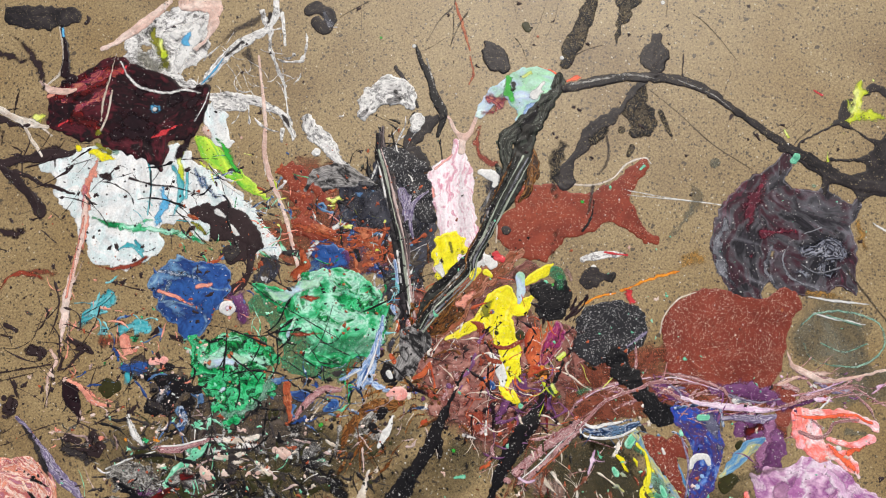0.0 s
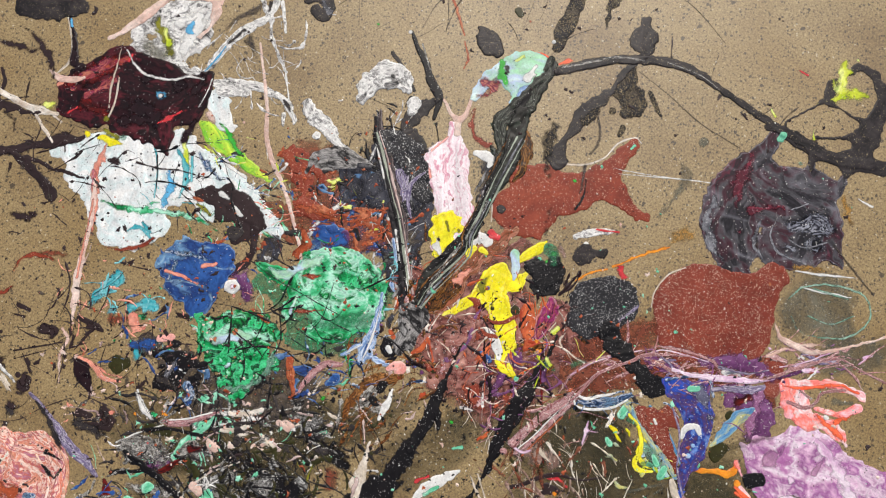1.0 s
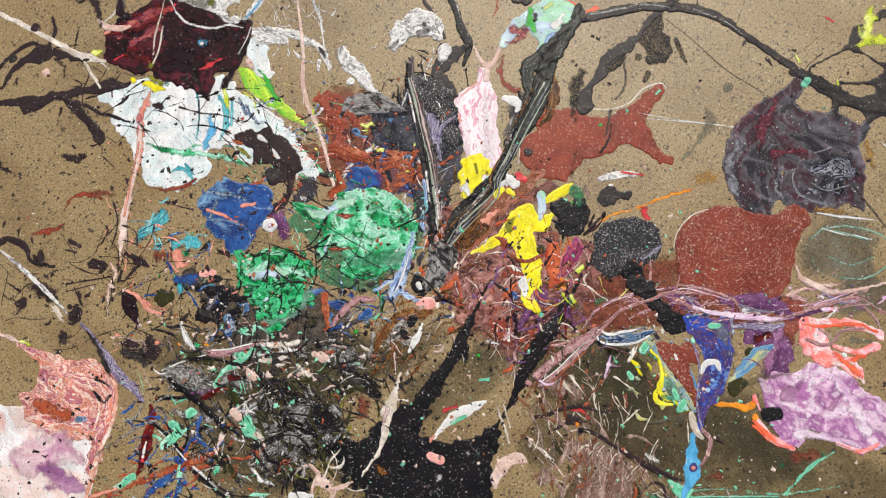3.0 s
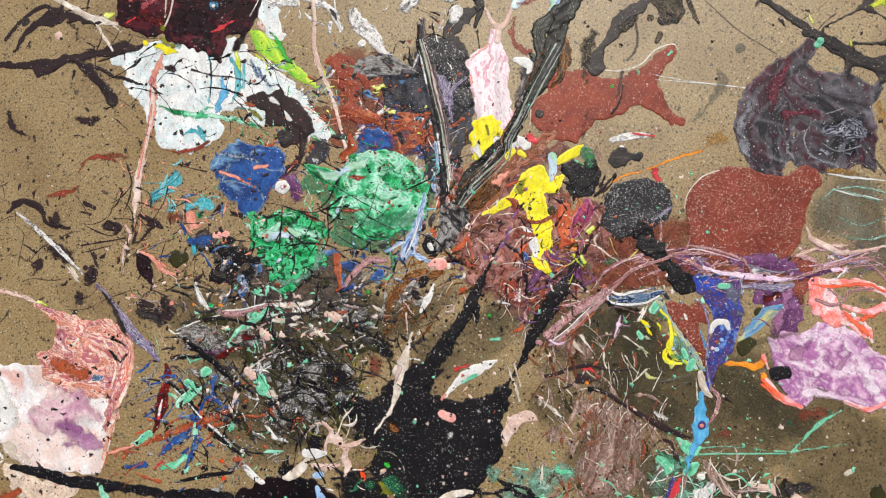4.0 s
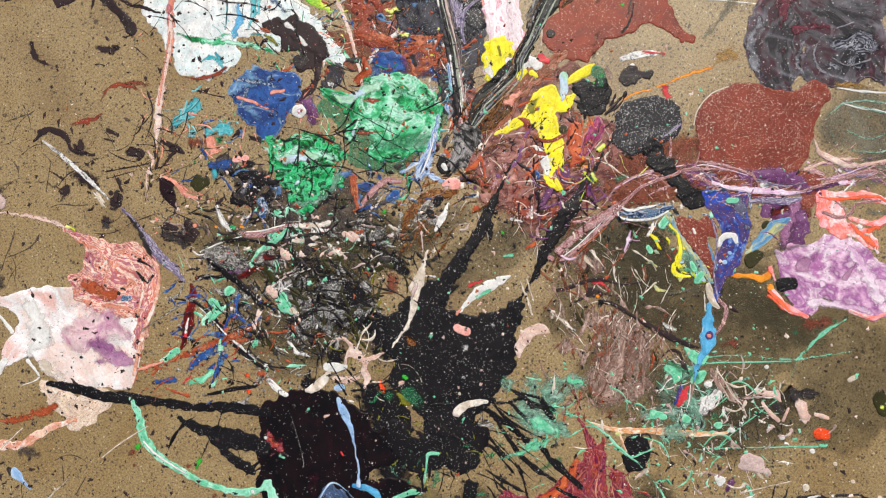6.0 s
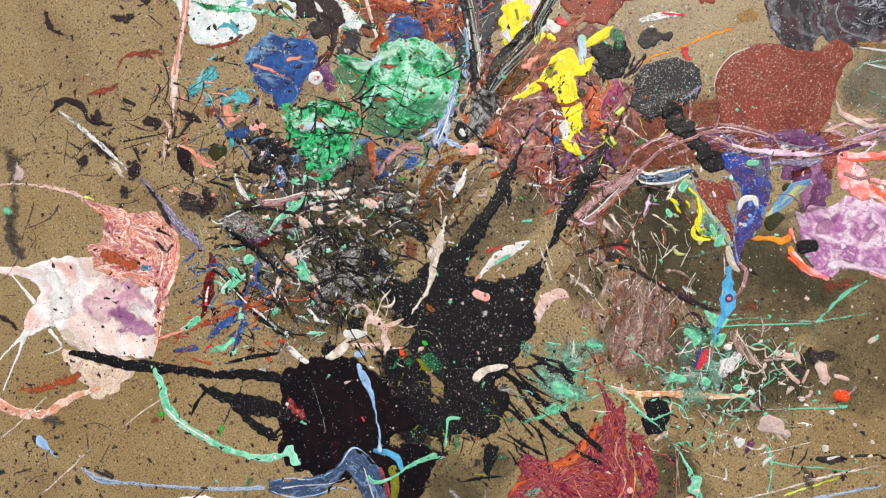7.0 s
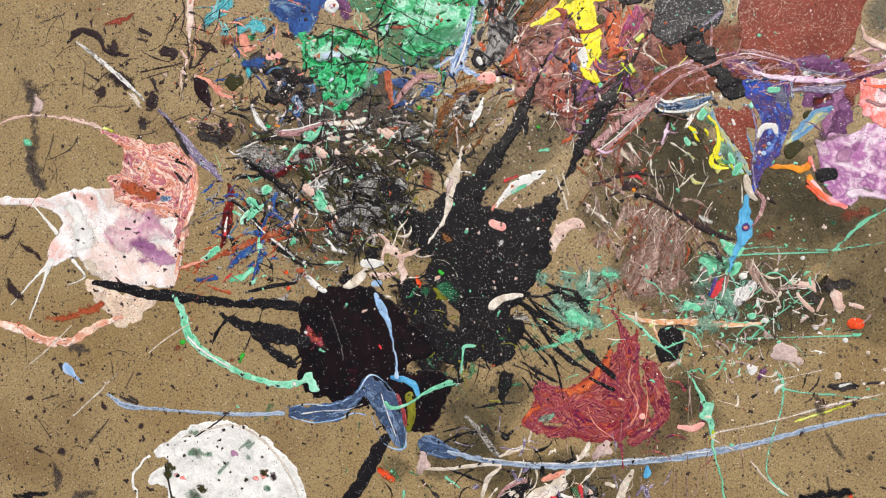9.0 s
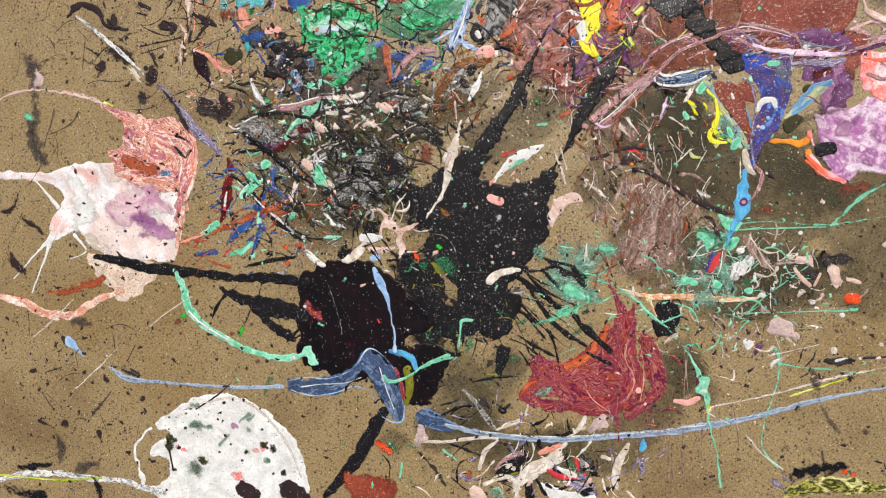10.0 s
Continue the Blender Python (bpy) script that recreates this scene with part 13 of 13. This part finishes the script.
p = pour("paint_splash", "grey_veil", [[(-297.4, -160.7, 8.5), (-275.3, -169.1, 12.4), (-256.3, -183, 7.3)], [(-284.9, -153.2, 4.5), (-259.7, -149.5, 2.8)]], 0.7, rough_edge=1.8, soft=6, label="grey and white marbled paint mass")
p = pour("paint_splash", "brown_red_dark", [[(-263.7, -188.7, 1.7), (-254.5, -184.6, 3.4), (-243.7, -177.1, 2.2)]], 0.8, soft=3, label="dull crimson paint dab")
p = pour("paint_splash", "maroon_black", [[(-351.6, -83.7, 1.7), (-343.5, -97.4, 8), (-336.7, -111, 4), (-331.4, -119.2, 1.1)], [(-344, -91.8, 3.5), (-329.6, -91.4, 1.7)]], 0.8, rough_edge=1.0, soft=4, label="dark maroon paint drip with a salmon edge")
q = pour("edge", "salmon", [[(-350.5, -83.1, 1.2), (-335.6, -88.8, 2.3), (-321.2, -103.3, 2.9), (-305.5, -106.1, 1.1)]], 0.8, soft=3, label="salmon edge", under=p)
p = pour("paint_thread", "black", [[(-295, -169.9, 1.7), (-280.1, -180.2, 2.8), (-256.3, -198.1, 3.4), (-235.4, -218.6, 2.2)], [(-276.7, -150.2, 2.3), (-254.2, -148.2, 1.7), (-220, -154.6, 2.2)], [(-307.6, -190.4, 2.8), (-274, -187, 2.2)]], 0.8, rough_edge=1.2, soft=4, label="black diagonal paint threads")
# dark and blue patches left of the stems
p = pour("paint_pool", "grey_dark", [[(-97.9, 111.3, 10.3), (-83, 97.1, 17.1), (-68.1, 80.1, 14.8)], [(-96.5, 79.5, 9.1)]], 0.75, rough_edge=1.6, soft=6, label="charcoal-navy paint patch between the rust splashes")
p = pour("paint_pool", "blue", [[(-118.7, 40, 11.4), (-97.4, 34.8, 9.1)], [(-66.2, 31.7, 8.5), (-60.4, 27.8, 5.6)], [(-90.1, 62.4, 4.5)]], 0.5, rough_edge=1.6, soft=6, label="blue paint patch above the green pool")
p = pour("paint_pool", "grey_speckle", [[(-55.9, 135.4, 11.4), (-38.3, 122.4, 14.8), (-29.1, 102.9, 11.3), (-21.6, 81.2, 9)], [(-36.5, 69.4, 6.8)]], 0.75, rough_edge=1.6, soft=6, label="dark speckled paint patch behind the pink pour")
q = pour("crescent", "lilac", [[(-20.6, 103.1, 1.1), (-33.3, 91.3, 2.3), (-36.1, 74, 2.3), (-32.2, 58.1, 1.1)], [(-45, 102.6, 4.5), (-41, 86.5, 3.4)]], 0.8, soft=3, label="pale lilac crescent", under=p)
p = pour("paint_splash", "green_dark", [[(-93, -2.9, 11.3), (-64.7, -6.1, 11.2), (-75.5, 11.6, 5.6)], [(-114.8, -18.7, 9)], [(-137.9, -9.8, 6.8)]], 0.6, rough_edge=1.6, soft=6, label="deep green mottled part of the green pool")
p = pour("paint_splash", "rust", [[(-141.7, 66.9, 4.6), (-118.5, 58.9, 4), (-95.4, 53.7, 3.4), (-67.1, 56.1, 4)], [(-77.5, 31.4, 4), (-60.8, 37.5, 3.4)], [(-133.7, 78.7, 3.4)]], 0.7, rough_edge=1.6, soft=6, label="rust-orange streaked paint band")
p = pour("paint_splash", "zebra", [[(-136.5, 100.6, 1.7), (-126.9, 116.5, 5.2), (-104.2, 122.8, 5.2), (-83.7, 114.5, 3.4), (-69.2, 109, 1.1)], [(-109.4, 111.1, 6.9), (-92.1, 108.5, 4.6)]], 0.9, rough_edge=1.0, soft=5, label="white arched paint lump with grey folds")
p = pour("paint_blot", "black_gritty", [[(85, 13.7, 7.7), (98.3, 6.3, 12.1), (106.9, 19.9, 6.1)], [(90.8, -6.1, 8.2)]], 0.8, rough_edge=1.3, soft=5, label="gritty black paint blot with green specks")
q = pour("patch", "green_clear", [[(103.5, 28.8, 6.6), (105.9, 17.7, 6.1)]], 0.5, rough_edge=1.8, soft=4, label="green veil", under=p)
p = pour("paint_drip", "charcoal_grit", [[(105.2, 150.1, 7.9), (98.7, 132.6, 9.5), (97.3, 112.5, 6.1), (100.4, 89.7, 3.3), (99.7, 64.1, 3.9), (97.8, 43.2, 5)]], 0.6, rough_edge=1.8, soft=4, label="gritty charcoal drip over the rust-red pool")
p = pour("paint_drop", "charcoal", [[(54, 68.7, 4.5)]], 0.8, rough_edge=0.9, soft=2, label="grey paint drop on the rust-red pool")

p = pour("paint_drop", "zebra", [[(-33.9, -31.5, 8.5), (-29, -40, 13.1), (-35.2, -57.3, 7.4), (-41.5, -70, 4)]], 1.0, rough_edge=0.9, soft=4, label="raised white and black marbled paint drop")
# veins on the two stems
p = pour("paint_thread", "stem_vein", [[(76.3, 136.7, 0.4), (61.7, 109.3, 0.8), (49.2, 84.2, 1.2), (38.8, 61.1, 0.4), (27.9, 41.1, 0.8), (25, 23.2, 1.2), (7.7, 3.5, 0.4), (-10.2, -15.4, 0.8), (-19.7, -27.9, 1.2)]], 0.8, rough_edge=1.3, soft=2, label="thin lengthwise vein on the long dark stroke")
p = pour("paint_thread", "grey_silver", [[(72.7, 138, 0.8), (58.5, 110.4, 1.2), (46.4, 85.6, 0.4), (36.4, 62.3, 0.8), (25.6, 42, 1.2), (22.9, 24.5, 0.4), (5.4, 5.3, 0.8), (-12.5, -13.5, 1.2), (-21.1, -26.5, 0.4)]], 0.8, rough_edge=1.3, soft=2, label="thin lengthwise vein on the long dark stroke")
p = pour("paint_thread", "stem_vein", [[(68.2, 139.7, 1.2), (54.5, 111.9, 0.4), (42.8, 87.3, 0.8), (33.4, 63.9, 1.2), (22.7, 43.1, 0.4), (20.3, 26.1, 0.8), (2.5, 7.5, 1.2), (-15.2, -11.2, 0.4), (-22.9, -24.7, 0.8)]], 0.8, rough_edge=1.3, soft=2, label="thin lengthwise vein on the long dark stroke")
p = pour("paint_thread", "black", [[(64.6, 141, 0.5), (51.4, 113, 0.8), (40, 88.7, 1.2), (31.1, 65.1, 0.4), (20.4, 44, 0.8), (18.2, 27.4, 1.2), (0.2, 9.3, 0.4), (-17.5, -9.3, 0.8), (-24.3, -23.3, 1.2)]], 0.8, rough_edge=1.3, soft=2, label="thin lengthwise vein on the long dark stroke")
p = pour("paint_thread", "stem_brown", [[(60.9, 142.3, 0.8), (48.2, 114.2, 1.2), (37.2, 90.1, 0.4), (28.7, 66.4, 0.8), (18.1, 44.9, 1.2), (16.1, 28.7, 0.4), (-2.1, 11, 0.8), (-19.7, -7.4, 1.2), (-25.7, -21.9, 0.4)]], 0.8, rough_edge=1.3, soft=2, label="thin lengthwise vein on the long dark stroke")
p = pour("paint_thread", "pink_grey", [[(-66.4, 142.6, 0.6), (-57.4, 116, 1), (-49.4, 86.6, 1.5), (-40.6, 55.7, 0.6), (-35.7, 27.1, 1), (-28.2, -14.7, 1.4)]], 0.8, rough_edge=1.3, soft=2, label="thin lengthwise vein on the upright dark run")
p = pour("paint_thread", "stem_vein", [[(-68.9, 141.6, 1), (-60.3, 115, 1.5), (-52.7, 85.8, 0.6), (-43.6, 55.1, 1), (-38.7, 26.6, 1.5), (-31.2, -15, 0.6)]], 0.8, rough_edge=1.3, soft=2, label="thin lengthwise vein on the upright dark run")
p = pour("paint_thread", "black", [[(-71.3, 140.7, 1.5), (-62.9, 114, 0.6), (-55.7, 85, 1), (-46.3, 54.6, 1.5), (-41.5, 26.2, 0.6), (-34, -15.3, 1)]], 0.8, rough_edge=1.3, soft=2, label="thin lengthwise vein on the upright dark run")

# last small drops
p = pour("paint_drop", "green_vivid", [[(-85.5, -283.7, 3), (-81.9, -285.9, 3)]], 0.7, rough_edge=1.5, soft=2, label="bright green paint spot", category="paint drop", group="loose paint drops")
p = pour("paint_drop", "orange_red", [[(-108.6, -292.8, 2.4), (-106, -299.9, 2.4)]], 0.7, rough_edge=1.3, soft=2, label="orange-red paint dab on the board", category="paint drop", group="loose paint drops")
p = pour("paint_drop", "orange_red", [[(-249.1, -289.8, 3.1)]], 0.6, rough_edge=1.2, soft=2, label="orange-red paint drop on the board", category="paint drop", group="loose paint drops")
p = pour("paint_drop", "mint", [[(-543.5, -155.6, 5.2), (-538.2, -157.4, 3.2)]], 0.7, soft=2, label="mint paint drop on bare board", category="paint drop", group="loose paint drops")
p = pour("paint_drop", "white_grey", [[(-226.6, -293.9, 3.1), (-218.4, -301.5, 3.7), (-207.8, -308.4, 3.1)]], 0.8, rough_edge=1.2, soft=2, label="grey-white oblong dab on the board", category="paint drop", group="loose paint drops")
p = pour("paint_drop", "olive_dark", [[(67.8, 269.2, 3.9), (70.1, 265.2, 3.3)]], 0.8, soft=2, label="dark green paint drop on bare board", category="paint drop", group="loose paint drops")
p = pour("paint_drop", "rust", [[(80, 258.1, 2.2)]], 0.6, soft=2, label="small rust paint drop", category="paint drop", group="loose paint drops")
p = pour("paint_drop", "dark_brown", [[(324.3, 264.4, 2.2)]], 0.7, soft=2, label="dark paint drop on bare board", category="paint drop", group="loose paint drops")
p = pour("paint_drop", "dark_brown", [[(282.2, 293.8, 2.8)]], 0.7, soft=2, label="dark paint drop on bare board", category="paint drop", group="loose paint drops")
p = pour("paint_drop", "white", [[(199.9, 295.6, 2.8)]], 0.7, soft=2, label="white paint drop on bare board", category="paint drop", group="loose paint drops")
p = pour("paint_drop", "red", [[(342.5, 212.5, 1.6), (350.3, 208.3, 2.2)]], 0.6, rough_edge=1.2, soft=2, label="red paint dash on bare board", category="paint drop", group="loose paint drops")
p = pour("paint_drop", "grey_clear", [[(248.6, 139.5, 5.4)]], 0.8, rough_edge=1.2, soft=3, label="grey-green paint spot on the board", category="paint drop", group="loose paint drops")
p = pour("paint_drop", "mint_clear", [[(340.4, 119.8, 2.7)]], 0.7, soft=2, label="pale green paint drop", category="paint drop", group="loose paint drops")
p = pour("paint_drop", "white", [[(103.2, 237.3, 2.2)]], 0.8, soft=2, label="white paint drop on the board", category="paint drop", group="loose paint drops")
p = pour("paint_drop", "green_vivid", [[(-71.3, 252.8, 2.2)]], 0.6, rough_edge=1.2, soft=2, label="green paint fleck on the board", category="paint drop", group="loose paint drops")
p = pour("paint_blob", "charcoal", [[(-144.2, 277.6, 5.6), (-133.3, 280.8, 6.8), (-121.8, 272.5, 6.8), (-126.7, 260.9, 6.7), (-135.3, 266.4, 5.6)]], 1.2, rough_edge=1.3, label="charcoal blot with painted-on grey shine", category="paint blob")
# highlight on the charcoal, painted as silver-grey colour
q = pour("shine", "grey_silver", [[(-127.5, 275.2, 4.5), (-121.4, 263.9, 4.5)]], 0.4, rough_edge=1.5, soft=3, under=p, label="painted-on silver shine")
p = pour("paint_drop", "pink_light", [[(-201.2, 149.6, 2.2)]], 0.7, rough_edge=1.1, soft=2, label="pale drop on the board", category="paint drop", group="loose paint drops")
p = pour("paint_drop", "dark_brown", [[(327.5, 262.3, 1.6)]], 0.7, rough_edge=1.2, soft=2, label="dark fleck on board", category="paint drop", group="loose paint drops")

# threads on top
tangle("paint_tangle", "black", [(-119.2, -27.8, 36.6, 20.9), (-190.8, -61.5, 31.2, 26), (-266.6, 100.3, 38, 16.3)], 40, (0.3, 0.9), (16, 60), -30, 50, 0.06, 882, "hair-thin black threads over green paint")
tangle("paint_tangle", "dark_brown", [(-365.9, 113.6, 38.3, 21.9), (-370, -68, 31.4, 21)], 30, (0.3, 0.9), (16, 60), 20, 40, 0.06, 883, "hair-thin dark threads over board and white paint")
tangle("paint_tangle", "black", [(-228.4, -206.8, 42.3, 30.2), (-155.9, -176, 35.5, 29.6)], 40, (0.3, 1.0), (16, 60), -40, 40, 0.06, 884, "hair-thin black threads over the clear patch")
p = pour("paint_drop", "olive_dark", [[(-382.3, -509.7, 5.9), (-377.1, -512.6, 4.6)]], 0.4, rough_edge=1.6, soft=3, label="olive drop on white paint", category="paint drop", group="loose paint drops")
p = pour("paint_drop", "olive_dark", [[(-343.5, -533.3, 7.2), (-338.9, -536.2, 5.2)]], 0.4, rough_edge=1.6, soft=3, label="olive drop on white paint", category="paint drop", group="loose paint drops")
p = pour("paint_drop", "plum_soft", [[(-307.2, -490.4, 5.2), (-302.1, -492.6, 3.9)]], 0.4, rough_edge=1.6, soft=3, label="plum drop on white paint", category="paint drop", group="loose paint drops")
p = pour("paint_drop", "olive_dark", [[(-272.4, -510.7, 5.8), (-268.5, -514.9, 4.5)]], 0.4, rough_edge=1.6, soft=3, label="olive drop on white paint", category="paint drop", group="loose paint drops")
p = pour("paint_drop", "charcoal", [[(-251.1, -540.8, 5.1), (-247.9, -543.1, 3.9)]], 0.4, rough_edge=1.6, soft=3, label="dark drop on white paint", category="paint drop", group="loose paint drops")
p = pour("paint_drop", "hot_pink", [[(-366.6, -522.4, 3.9), (-363.3, -524.8, 2.6)]], 0.4, rough_edge=1.6, soft=3, label="pink drop on white paint", category="paint drop", group="loose paint drops")

# ---- fine drops thrown over everything ----
spatter("fine_spatter", "dark_brown", [(-300, 40, 110, 110), (-330, -120, 110, 110), (-380, -300, 110, 110), (300, -420, 130, 130), (-450, -420, 90, 90), (60, 180, 200, 200)], 1700, (0.3, 1.9), 1, "dark brown fine paint drops on bare board", 2.0)
spatter("fine_spatter", "black", [(-100, -230, 90, 90), (20, -300, 90, 90), (-180, -100, 90, 90), (60, -120, 90, 90), (-120, -380, 90, 90)], 2200, (0.25, 1.4), 2, "black fine paint drops around the black pools", 1.2)
spatter("fine_spatter", "white", [(0, -260, 60, 60), (150, -100, 120, 120), (250, 0, 120, 120), (240, -340, 70, 70), (-40, -100, 120, 120), (-100, -380, 90, 90), (0, 60, 160, 160)], 1500, (0.12, 0.55), 5, "tiny white paint specks", 1.0, 0.3)
spatter("fine_spatter", "rust", [(-150, 40, 60, 60), (-250, -60, 80, 80), (-60, 30, 60, 60), (80, -120, 100, 100)], 420, (0.3, 1.6), 6, "rust-red fine paint drops", 1.0)
spatter("fine_spatter", "mint_thin", [(200, -300, 60, 60), (60, -200, 160, 160), (230, -100, 120, 120), (-200, -180, 60, 60)], 320, (0.3, 1.6), 7, "mint green fine paint drops", 2.0)
spatter("fine_spatter", "pink_light", [(-60, -200, 100, 100), (200, -260, 120, 120), (-280, -100, 70, 70)], 300, (0.4, 2.0), 8, "pale pink fine paint drops", 1.0)
spatter("paint_drops", "white", [(60, -40, 130, 90), (210, -60, 90, 60), (0, -240, 90, 60), (-120, -180, 90, 60), (190, -320, 90, 60), (290, 60, 60, 50)], 620, (0.22, 0.75), 931, "fine white paint spray over the dark pours", 0.4, 0.25)
spatter("paint_drops", "black", [(-420, -80, 90, 90), (-480, -440, 80, 70), (300, -400, 90, 70), (-330, 60, 80, 60), (-60, -460, 120, 40)], 260, (0.3, 1.5), 932, "fine black paint drops on bare board", 0.8, 0.25)
